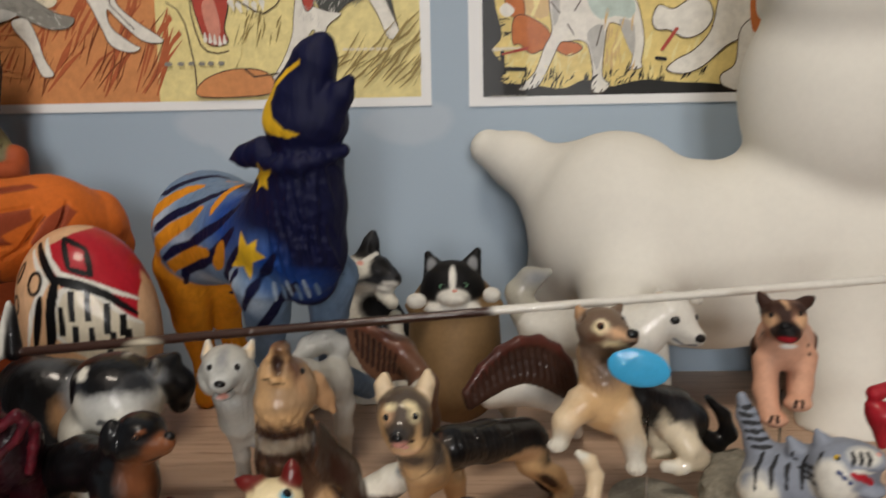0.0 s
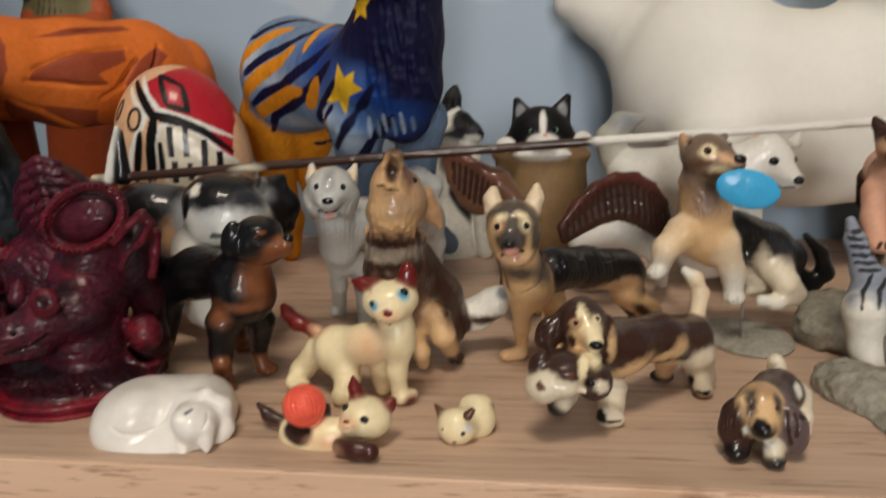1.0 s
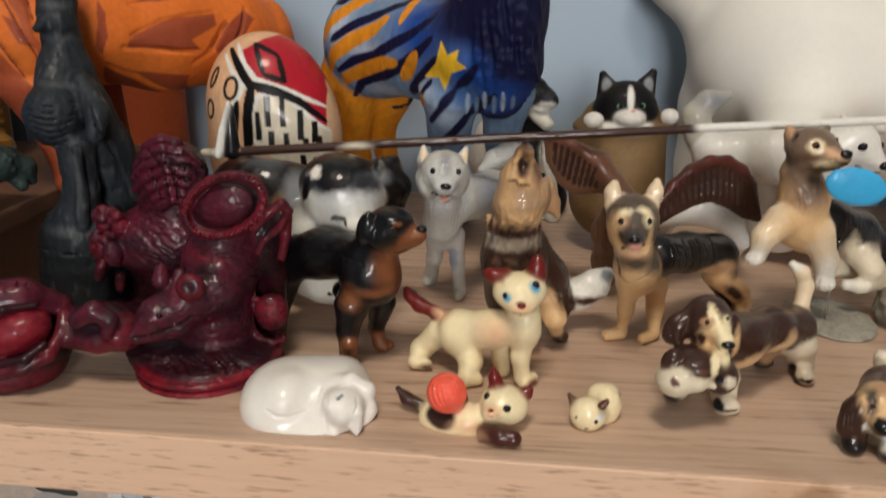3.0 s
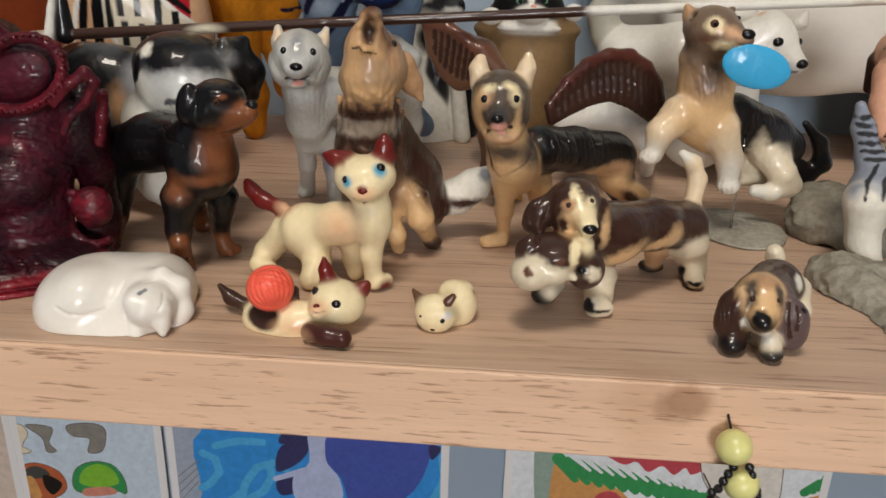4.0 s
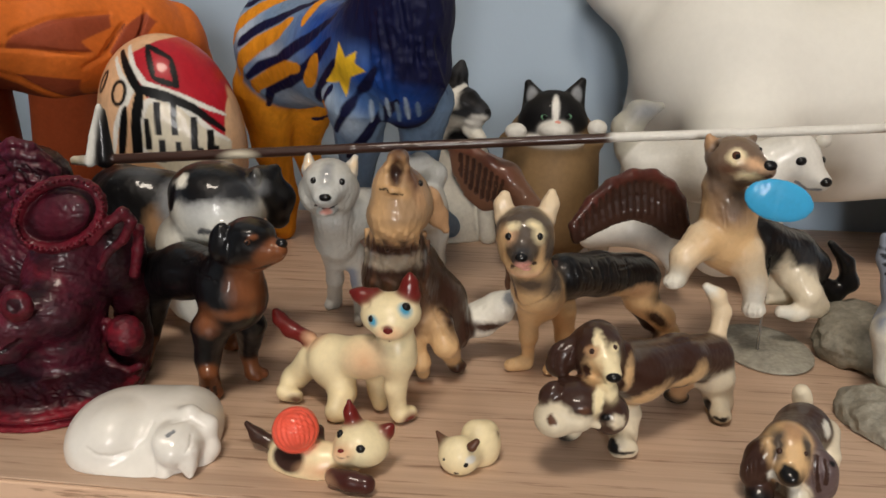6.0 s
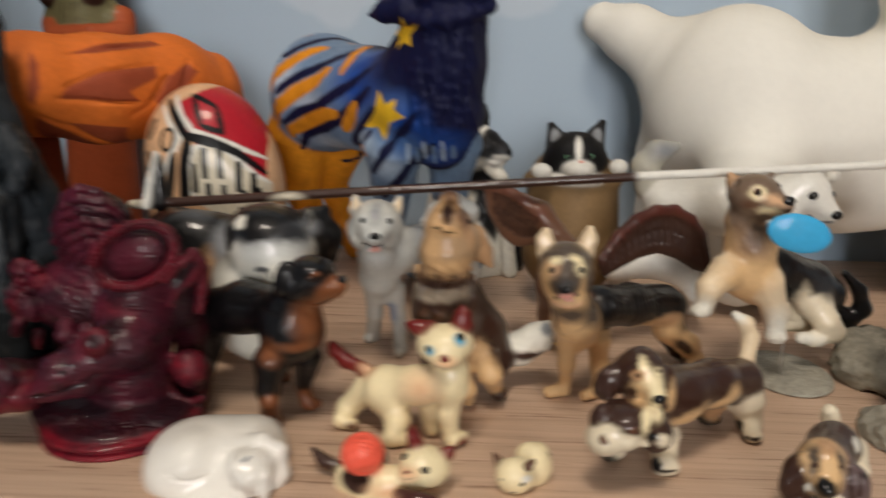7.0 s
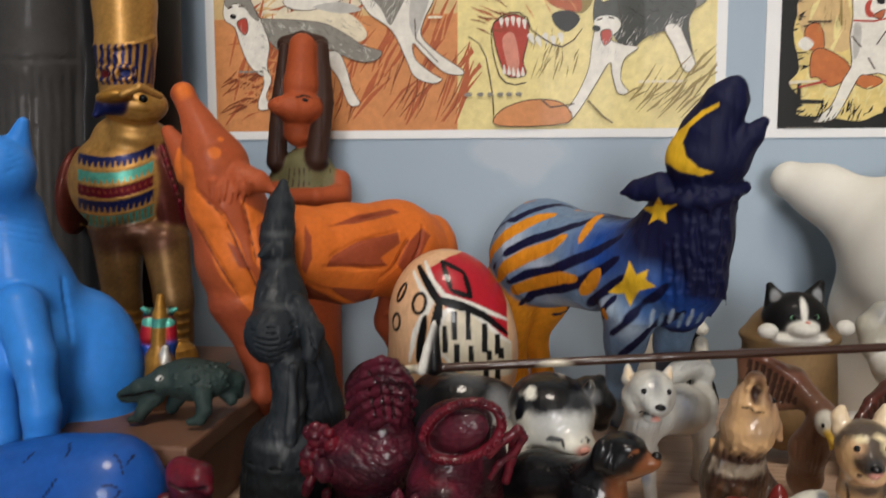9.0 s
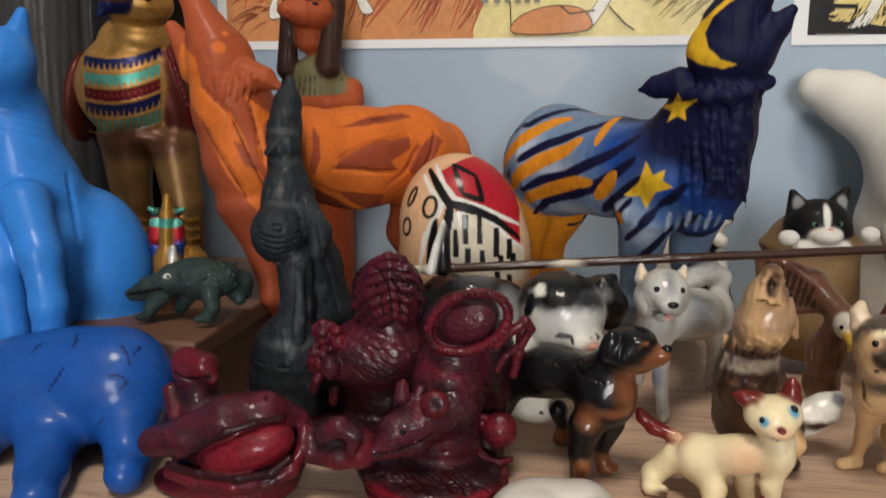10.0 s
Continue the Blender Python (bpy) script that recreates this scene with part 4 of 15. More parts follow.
    ink.dab(43.5, 53.1, 0.32, 48.3, 47.4, 0.32, INK_DARK)
    ink.dab(60.3, 55.5, 0.32, 56.0, 48.6, 0.32, INK_DARK)
    ink.dab(52.2, 41.5, 0.32, 55.5, 36.1, 0.32, INK_DARK)
    ink.dab(70.1, 40.4, 0.32, 67.4, 30.4, 0.32, INK_DARK)
    ink.dab(29.3, 11.0, 0.32, 27.8, 8.8, 0.38, INK_DARK)
    ink.dab(34.0, 10.4, 0.32, 32.5, 8.2, 0.38, INK_DARK)
    ink.dab(66.6, 8.4, 0.32, 65.2, 6.2, 0.38, INK_DARK)
    ink.dab(70.7, 7.8, 0.32, 69.2, 5.6, 0.38, INK_DARK)
    ink.dab(85.6, 19.1, 0.32, 84.1, 16.9, 0.38, INK_DARK)
    ink.dab(88.7, 19.1, 0.32, 87.2, 16.9, 0.38, INK_DARK)
    ink.dab(17.9, 28.2, 0.96, 17.9, 19.3, 1.12, P_BLACK)
    ink.dab(17.9, 19.3, 1.12, 30.0, 18.9, 0.96, P_BLACK)
    ink.dab(30.9, 29.7, 0.76, 18.0, 26.9, 0.45, P_RED)
    ink.dab(13.5, 29.4, 0.96, 27.2, 30.0, 0.45, P_PALE)
    ink.dab(21.4, 80.1, 0.95, 20.6, 86.9, 0.95, P_DKGREY)
    ink.dab(36.8, 80.5, 0.44, 38.1, 58.8, 0.44, P_OLIVE)
    ink.hatch(84.1, 58.3, 92.3, 73.8, 8, 9.4, 40, 1.25, P_DKBLUE, 35)
    ink.hatch(83.9, 64.4, 92.0, 76.9, 6, 8.1, 0, 0.94, P_BLACK, 36)
    ink.dab(12.3, 5.0, 0.51, 13.6, 5.0, 0.51, P_GREY)
    ink.dab(15.1, 5.0, 0.51, 16.4, 5.0, 0.51, P_GREY)
    ink.dab(17.9, 5.0, 0.51, 19.2, 5.0, 0.51, P_GREY)
    ink.dab(20.8, 5.0, 0.51, 22.0, 5.0, 0.51, P_GREY)
    ink.dab(23.6, 5.0, 0.51, 24.8, 5.0, 0.51, P_GREY)
    ink.dab(26.4, 5.0, 0.51, 27.6, 5.0, 0.51, P_GREY)
    ink.dab(29.2, 5.0, 0.51, 30.4, 5.0, 0.51, P_GREY)
    ink.dab(21.3, 61.1, 0.57, 22.6, 61.1, 0.57, INK_DARK)
    ink.dab(23.8, 61.1, 0.57, 25.0, 61.1, 0.57, INK_DARK)
    ink.dab(26.3, 61.1, 0.57, 27.5, 61.0, 0.57, INK_DARK)
    ink.dab(28.8, 61.0, 0.57, 30.0, 61.0, 0.57, INK_DARK)
    ink.dab(31.2, 61.0, 0.57, 32.5, 61.0, 0.57, INK_DARK)
    ink.shape(P_WHITE, 0.3, (96.3, 43.4), (99.7, 50.4), (107.3, 48.3), (116.2, 53.2), (125.3, 52.0), (127.7, 43.7), (122.7, 36.1), (113.7, 33.2), (105.5, 37.4), (98.5, 38.0))
    ink.shape(P_WHITE, 0.3, (132.7, 58.3), (147.7, 58.2), (148.7, 46.5), (145.5, 34.7), (135.1, 28.9), (123.2, 18.6), (112.7, 14.8), (104.1, 17.2), (109.5, 22.5), (118.4, 27.2), (127.2, 37.8))
    ink.shape(P_WHITE, 0.3, (142.4, 37.7), (154.2, 43.5), (156.5, 22.8), (146.4, 6.4), (134.2, 8.0), (132.5, 14.0), (139.9, 19.9))
    ink.shape(P_FOX, 0, (148.3, 58.2), (162.7, 58.1), (154.5, 37.6), (147.8, 37.6))
    ink.dab(101.8, 27.7, 0.91, 109.1, 38.0, 0.91, P_RED)
    ink.dab(98.9, 23.3, 0.91, 103.4, 22.6, 0.91, P_BLACK)


def sticker_sheet_print(ink):
    ink.sheet(0.5, 0.5, 96.0, 160.0, C_PALE)
    ink.shape(P_PALE, 0.23, (-7.8, 100.9), (6.4, 104.9), (11.2, 97.9), (6.1, 88.7), (11.4, 84.7), (3.3, 82.8), (-1.2, 92.6))
    ink.shape(P_GREY, 0.22, (10.2, 104.4), (27.5, 103.4), (24.1, 92.3), (28.0, 86.0), (21.7, 85.0), (19.9, 95.5))
    ink.shape(P_GREY, 0.22, (37.3, 105.4), (53.0, 108.3), (62.1, 103.8), (58.6, 88.3), (48.7, 86.2), (51.0, 96.5), (40.3, 97.9))
    ink.shape(P_RUST, 0.23, (-6.6, 63.0), (1.9, 72.8), (14.2, 76.0), (27.3, 70.3), (31.1, 59.2), (24.9, 50.9), (10.3, 45.9), (-1.3, 49.6))
    ink.shape(P_DKGREY, 0, (-3.1, 65.6), (11.9, 73.6), (21.0, 67.5), (8.6, 63.3))
    ink.shape(C_OR, 0, (2.3, 61.5), (8.8, 65.2), (12.9, 50.8), (7.1, 46.6))
    ink.shape(P_BLACK, 0, (17.0, 67.2), (28.1, 61.2), (21.0, 51.5), (15.8, 58.0))
    ink.shape(C_GREEN, 0.23, (35.6, 57.3), (38.1, 72.0), (49.9, 79.2), (63.3, 77.6), (70.1, 66.9), (70.2, 55.5), (63.3, 57.2), (47.1, 53.6))
    ink.shape(C_LIME, 0, (40.1, 62.2), (43.6, 72.4), (53.6, 77.7), (63.0, 73.9), (65.8, 63.3), (51.7, 59.5))
    ink.shape(P_PINK, 0, (42.8, 57.8), (59.6, 60.1), (63.0, 54.9), (42.9, 51.9))
    ink.shape(C_OR, 0.24, (-13.6, 34.5), (5.6, 40.9), (20.7, 32.7), (1.7, 11.8))
    ink.shape(P_PINK, 0.23, (32.9, 33.7), (54.0, 44.0), (64.8, 31.7), (43.0, 15.5))


def blue_card_print(ink):
    ink.sheet(0.5, 0.5, 176.0, 160.0, C_STEEL)
    ink.shape(C_BLUE, 0, (24.6, 107.7), (113.8, 112.1), (183.8, 113.1), (188.2, 22.2), (152.9, 9.4), (16.6, 6.6), (20.2, 58.8))
    ink.dab(22.8, 89.4, 2.61, 30.9, 85.6, 2.62, C_CYAN)
    ink.dab(30.9, 85.6, 2.62, 32.7, 75.6, 2.63, C_CYAN)
    ink.dab(32.7, 75.6, 2.63, 26.0, 66.1, 2.65, C_CYAN)
    ink.dab(26.0, 66.1, 2.65, 20.4, 62.5, 2.66, C_CYAN)
    ink.dab(44.6, 51.7, 2.67, 49.2, 67.9, 2.64, C_CYAN)
    ink.dab(49.2, 67.9, 2.64, 57.3, 80.6, 2.62, C_CYAN)
    ink.dab(57.3, 80.6, 2.62, 68.8, 85.0, 2.61, C_CYAN)
    ink.dab(68.8, 85.0, 2.61, 76.3, 80.3, 2.61, C_CYAN)
    ink.dab(50.6, 55.8, 2.66, 60.5, 62.1, 2.65, C_CYAN)
    ink.dab(60.5, 62.1, 2.65, 66.6, 73.8, 2.63, C_CYAN)
    ink.dab(66.6, 73.8, 2.63, 65.7, 82.6, 2.61, C_CYAN)
    ink.dab(24.8, 45.4, 2.69, 36.9, 51.9, 2.67, C_CYAN)
    ink.dab(36.9, 51.9, 2.67, 47.0, 61.0, 2.66, C_CYAN)
    ink.dab(173.8, 66.9, 2.60, 178.8, 80.5, 2.58, C_CYAN)
    ink.dab(178.8, 80.5, 2.58, 175.7, 93.3, 2.56, C_CYAN)
    ink.dab(175.7, 93.3, 2.56, 181.5, 100.2, 2.54, C_CYAN)
    ink.dab(168.6, 57.5, 2.62, 174.4, 71.4, 2.59, C_CYAN)
    ink.dab(31.5, 95.3, 2.60, 46.8, 99.9, 2.59, C_CYAN)
    ink.dab(46.8, 99.9, 2.59, 61.8, 99.7, 2.58, C_CYAN)
    ink.shape(C_NAVY, 0, (73.7, 97.6), (92.4, 102.0), (86.2, 87.3), (70.1, 78.1))
    ink.shape(C_NAVY, 0, (69.9, 71.0), (84.5, 75.7), (82.7, 63.9), (71.9, 60.3))
    ink.shape(C_NAVY, 0, (77.0, 109.4), (91.7, 109.2), (90.2, 101.9), (73.0, 99.3))
    ink.dab(69.2, 72.7, 1.88, 91.4, 81.5, 2.23, C_LAV)
    ink.shape(C_LAV, 0, (91.8, 114.7), (112.0, 114.9), (103.4, 88.6), (110.1, 75.9), (111.6, 58.1), (94.7, 49.4), (81.8, 56.6), (80.7, 74.5), (91.4, 86.8))
    ink.shape(C_INDIGO, 0, (110.2, 114.0), (168.3, 114.8), (167.6, 92.7), (158.8, 70.1), (144.1, 57.7), (119.6, 51.5), (111.6, 75.2), (101.9, 89.8))
    ink.shape(C_NAVY, 0, (167.2, 103.4), (175.3, 101.9), (169.1, 92.8))
    ink.shape(C_LAV, 0, (81.7, 50.2), (113.9, 51.0), (137.1, 27.1), (74.8, 21.5))
    ink.dab(-7.9, 54.2, 0.46, 3.1, 70.1, 0.57, P_GREY)
    ink.dab(3.1, 70.1, 0.57, 19.4, 83.4, 0.45, P_GREY)
    ink.dab(186.0, 98.4, 0.58, 211.6, 99.1, 0.58, P_GREY)
    ink.dab(-8.4, 47.7, 0.46, 2.6, 63.8, 0.57, P_GREY)
    ink.dab(2.6, 63.8, 0.57, 19.0, 78.1, 0.45, P_GREY)
    ink.dab(186.6, 85.5, 0.59, 212.4, 86.3, 0.58, P_GREY)
    ink.dab(-8.9, 41.2, 0.46, 2.1, 57.3, 0.57, P_GREY)
    ink.dab(2.1, 57.3, 0.57, 18.7, 72.7, 0.45, P_GREY)
    ink.dab(187.3, 72.4, 0.59, 213.3, 73.2, 0.59, P_GREY)
    ink.dab(-9.4, 34.5, 0.47, 1.7, 50.9, 0.58, P_GREY)
    ink.dab(1.7, 50.9, 0.58, 18.4, 67.3, 0.45, P_GREY)
    ink.dab(187.9, 59.1, 0.60, 214.2, 60.0, 0.59, P_GREY)
    ink.dab(212.1, 113.1, 1.08, 214.8, 61.4, 1.11, P_GREY)


def fringed_card_print(ink):
    ink.sheet(0.5, 0.5, 196.0, 160.0, C_WHITE)
    ink.shape(C_SAGE, 0, (17.8, 111.1), (29.1, 111.1), (36.9, 56.3), (22.4, 55.1))
    ink.shape(C_OR, 0, (30.5, 95.2), (44.8, 87.7), (74.6, 77.2), (81.3, 51.1), (34.8, 47.1))
    ink.shape(C_REDP, 0, (57.3, 71.4), (71.1, 76.0), (84.8, 51.4), (63.2, 49.6))
    ink.dab(33.0, 99.6, 4.31, 44.4, 84.3, 2.18, C_GREEN)
    ink.dab(40.6, 97.7, 4.32, 52.1, 82.9, 2.18, C_GREEN)
    ink.dab(48.3, 95.7, 4.32, 59.8, 81.6, 2.18, C_GREEN)
    ink.dab(56.0, 93.8, 4.32, 67.4, 80.3, 2.18, C_GREEN)
    ink.dab(63.6, 91.8, 4.32, 75.1, 78.9, 2.18, C_GREEN)
    ink.dab(71.3, 89.9, 4.32, 82.7, 77.6, 2.18, C_GREEN)
    ink.dab(79.0, 87.9, 4.32, 90.4, 76.3, 2.17, C_GREEN)
    ink.dab(86.7, 85.9, 4.32, 98.0, 75.0, 2.17, C_GREEN)
    ink.dab(94.4, 84.0, 4.32, 105.7, 73.6, 2.17, C_GREEN)
    ink.dab(102.0, 82.0, 4.33, 113.3, 72.3, 2.17, C_GREEN)
    ink.dab(109.7, 80.1, 4.33, 121.0, 71.0, 2.17, C_GREEN)
    ink.dab(117.4, 78.1, 4.33, 128.6, 69.7, 2.17, C_GREEN)
    ink.dab(125.2, 76.1, 4.33, 136.2, 68.3, 2.17, C_GREEN)
    ink.dab(39.7, 103.5, 2.15, 53.0, 91.8, 0.90, C_WHITE)
    ink.dab(46.9, 102.4, 2.15, 60.2, 90.7, 0.90, C_WHITE)
    ink.dab(54.1, 101.3, 2.15, 67.4, 89.5, 0.90, C_WHITE)
    ink.dab(61.3, 100.1, 2.15, 74.7, 88.4, 0.90, C_WHITE)
    ink.dab(68.5, 99.0, 2.15, 81.9, 87.3, 0.90, C_WHITE)
    ink.dab(75.7, 97.9, 2.15, 89.1, 86.1, 0.90, C_WHITE)
    ink.dab(82.8, 96.7, 2.15, 96.3, 85.0, 0.90, C_WHITE)
    ink.dab(90.0, 95.6, 2.15, 103.6, 83.9, 0.90, C_WHITE)
    ink.dab(97.2, 94.5, 2.15, 110.8, 82.7, 0.90, C_WHITE)
    ink.dab(104.4, 93.3, 2.15, 118.0, 81.6, 0.90, C_WHITE)
    ink.dab(111.5, 92.2, 2.15, 125.2, 80.5, 0.90, C_WHITE)
    ink.dab(118.7, 91.1, 2.14, 132.4, 79.3, 0.90, C_WHITE)
    ink.shape(C_REDP, 0, (56.1, 109.0), (77.8, 109.0), (119.4, 109.7), (122.0, 97.3), (115.0, 92.5), (110.8, 97.3), (104.6, 91.7), (96.7, 97.8), (88.6, 92.9), (80.7, 100.0), (72.2, 97.6))
    ink.shape(P_WHITE, 0.28, (120.6, 106.4), (132.9, 111.5), (164.7, 109.8), (171.1, 89.4), (168.1, 67.5), (143.8, 65.5), (130.5, 78.3), (122.1, 91.8))
    ink.dab(122.5, 93.9, 0.53, 131.2, 78.4, 0.72, P_DKGREY)
    ink.dab(131.2, 78.4, 0.72, 143.8, 69.8, 0.54, P_DKGREY)
    ink.dab(186.0, 83.8, 3.20, 192.5, 92.8, 1.06, C_GREEN)
    ink.dab(190.4, 85.8, 3.20, 196.9, 94.9, 1.06, C_GREEN)
    ink.dab(194.8, 87.9, 3.19, 201.2, 96.9, 1.06, C_GREEN)
    ink.dab(199.2, 90.0, 3.19, 205.6, 98.9, 1.05, C_GREEN)
    ink.dab(203.6, 92.0, 3.18, 209.9, 100.9, 1.05, C_GREEN)
    ink.dab(208.0, 94.1, 3.17, 214.2, 102.9, 1.05, C_GREEN)
    ink.dab(212.3, 96.1, 3.17, 218.5, 104.9, 1.05, C_GREEN)
    ink.dab(216.6, 98.1, 3.16, 222.8, 106.9, 1.05, C_GREEN)
    ink.dab(220.9, 100.1, 3.15, 227.1, 108.9, 1.04, C_GREEN)
    ink.shape(C_OR, 0, (187.1, 77.9), (206.3, 85.5), (231.7, 94.3), (238.3, 64.8), (190.4, 60.7))
    ink.shape(C_SAGE, 0, (187.4, 111.6), (207.9, 110.7), (227.1, 114.7), (229.5, 104.2), (203.2, 100.4))


def beige_card_print(ink):
    ink.sheet(0.5, 0.5, 115.0, 160.0, C_BEIGE)
    ink.shape(P_DKGREY, 0, (63.4, 106.7), (85.0, 95.2), (88.4, 86.6), (60.5, 90.3))
    ink.shape(P_SHADE, 0, (59.8, 86.7), (87.2, 84.3), (92.4, 66.7), (55.1, 60.1))
    ink.shape(C_STEEL, 0, (54.1, 54.5), (61.5, 55.1), (60.7, 21.9), (48.1, 20.8))


print_ink = glazed("printed_ink", 0.5, 0.05, 0.14, 260, 0.03, 0.0001)


def printed(name, x0, y, z0, w, h, drawing, label, category):
    """A stiff sheet, lower left corner at x0, z0, its face at depth y."""
    thing = tagged(part(name, box((x0, y, z0), (x0 + w, y + 0.0009, z0 + h)), PAPER), label, category)
    ink = Ink(w * 1000, h * 1000)
    drawing(ink)
    ink.build("print", x0, y, z0, thing)
    return thing


printed("orange_poster", -0.2815, WALL_Y - 0.001, 0.1474, 0.297, 0.21, orange_poster_print, "white-bordered poster brushed in orange, yellow and grey", "poster")
printed("yellow_poster", 0.0356, WALL_Y - 0.001, 0.1465, 0.297, 0.21, yellow_poster_print, "white-bordered poster with pale shapes on yellow and black", "poster")
printed("sticker_sheet", -0.280, 0.276, -0.307, 0.098, 0.165, sticker_sheet_print, "pale blue sheet of small round stickers below the shelf", "card")
printed("beige_card", -0.395, 0.2755, -0.307, 0.116, 0.165, beige_card_print, "beige printed card below the shelf", "card")
printed("blue_card", -0.180, 0.277, -0.307, 0.180, 0.165, blue_card_print, "grey-edged bright blue picture card below the shelf", "card")
printed("fringed_card", 0.035, 0.276, -0.307, 0.200, 0.165, fringed_card_print, "white card with green and red fringes below the shelf", "card")

# ---- stands and small loose things ----
WALNUT = plain("dark_walnut", (0.17, 0.085, 0.05), 0.45, 0.35, 45, relief=0.1)
plinth = tagged(new("wooden_plinth"), "stepped brown wooden plinth under the crocodile and falcon", "plinth")
part("body", box((-0.300, 0.0757, 0.0), (-0.2038, 0.213, 0.0285), 0.0008), WALNUT, plinth)
part("top_slab", box((-0.305, 0.0692, 0.029), (-0.1985, 0.217, 0.0366), 0.0012), WALNUT, plinth)


def ball_mesh(name, r, mat, around=20, rings=14):
    v, f = ball(around, rings)
    mesh = bpy.data.meshes.new(name)
    mesh.from_pydata((v * r).tolist(), [], f.tolist())
    mesh.polygons.foreach_set("use_smooth", np.ones(len(mesh.polygons), bool))
    mesh.materials.append(mat)
    return mesh


LIME_BEAD = plain("lime_glass_bead", (0.72, 0.70, 0.28), 0.3, 0.2, 120)
JET_BEAD = plain("jet_bead", (0.012, 0.012, 0.014), 0.18, 0.2, 200)
charm = tagged(new("bead_charm"), "charm of two lime beads and small black beads", "charm")
charm.location = (0.0660, 0.0025, -0.0115)
lime, jet = ball_mesh("bead", 0.0038, LIME_BEAD), ball_mesh("black_bead", 0.0010, JET_BEAD, 12, 8)
for dx, dz in ((0, 0), (0.0028, -0.0089)):
    ob = new("bead", lime)
    ob.parent, ob.location = charm, (dx, 0, dz)
for n in range(11):
    for side in (-1, 1):
        ob = new("black_bead", jet)
        a = 0.35 + 0.115 * n
        ob.parent = charm
        ob.location = (0.0018 + side * 0.0048 * min(1, 0.35 + 0.16 * n), -0.0012 if n < 4 else 0, -0.0040 - 0.0019 * n)
bm = bmesh.new()
bmesh.ops.create_cone(bm, cap_ends=True, segments=8, radius1=0.0003, radius2=0.0003, depth=0.0055, matrix=Matrix.Translation((-0.0006, 0.0035, 0.0042)) @ Matrix.Rotation(radians(-62), 4, "X"))
part("string", bm, JET_BEAD, charm)


def clear_acrylic():
    m, tree, s = material("clear_acrylic")
    s.inputs["Base Color"].default_value = (0.95, 0.95, 0.95, 1)
    s.inputs["Transmission Weight"].default_value, s.inputs["Roughness"].default_value, s.inputs["IOR"].default_value = 1.0, 0.05, 1.45
    return m


ACRYLIC = clear_acrylic()


def clear_rod(x, y, z0, z1, r=0.0004):
    bm = bmesh.new()
    bmesh.ops.create_cone(bm, cap_ends=True, segments=14, radius1=r, radius2=r, depth=z1 - z0, matrix=Matrix.Translation((x, y, (z0 + z1) / 2)))
    return tagged(smooth(part("clear_rod", bm, ACRYLIC)), "clear acrylic rod holding up a leaping figurine", "rod")


clear_rod(0.0935, 0.1080, 0.001, 0.0340)
clear_rod(0.1374, 0.1080, 0.001, 0.0422)

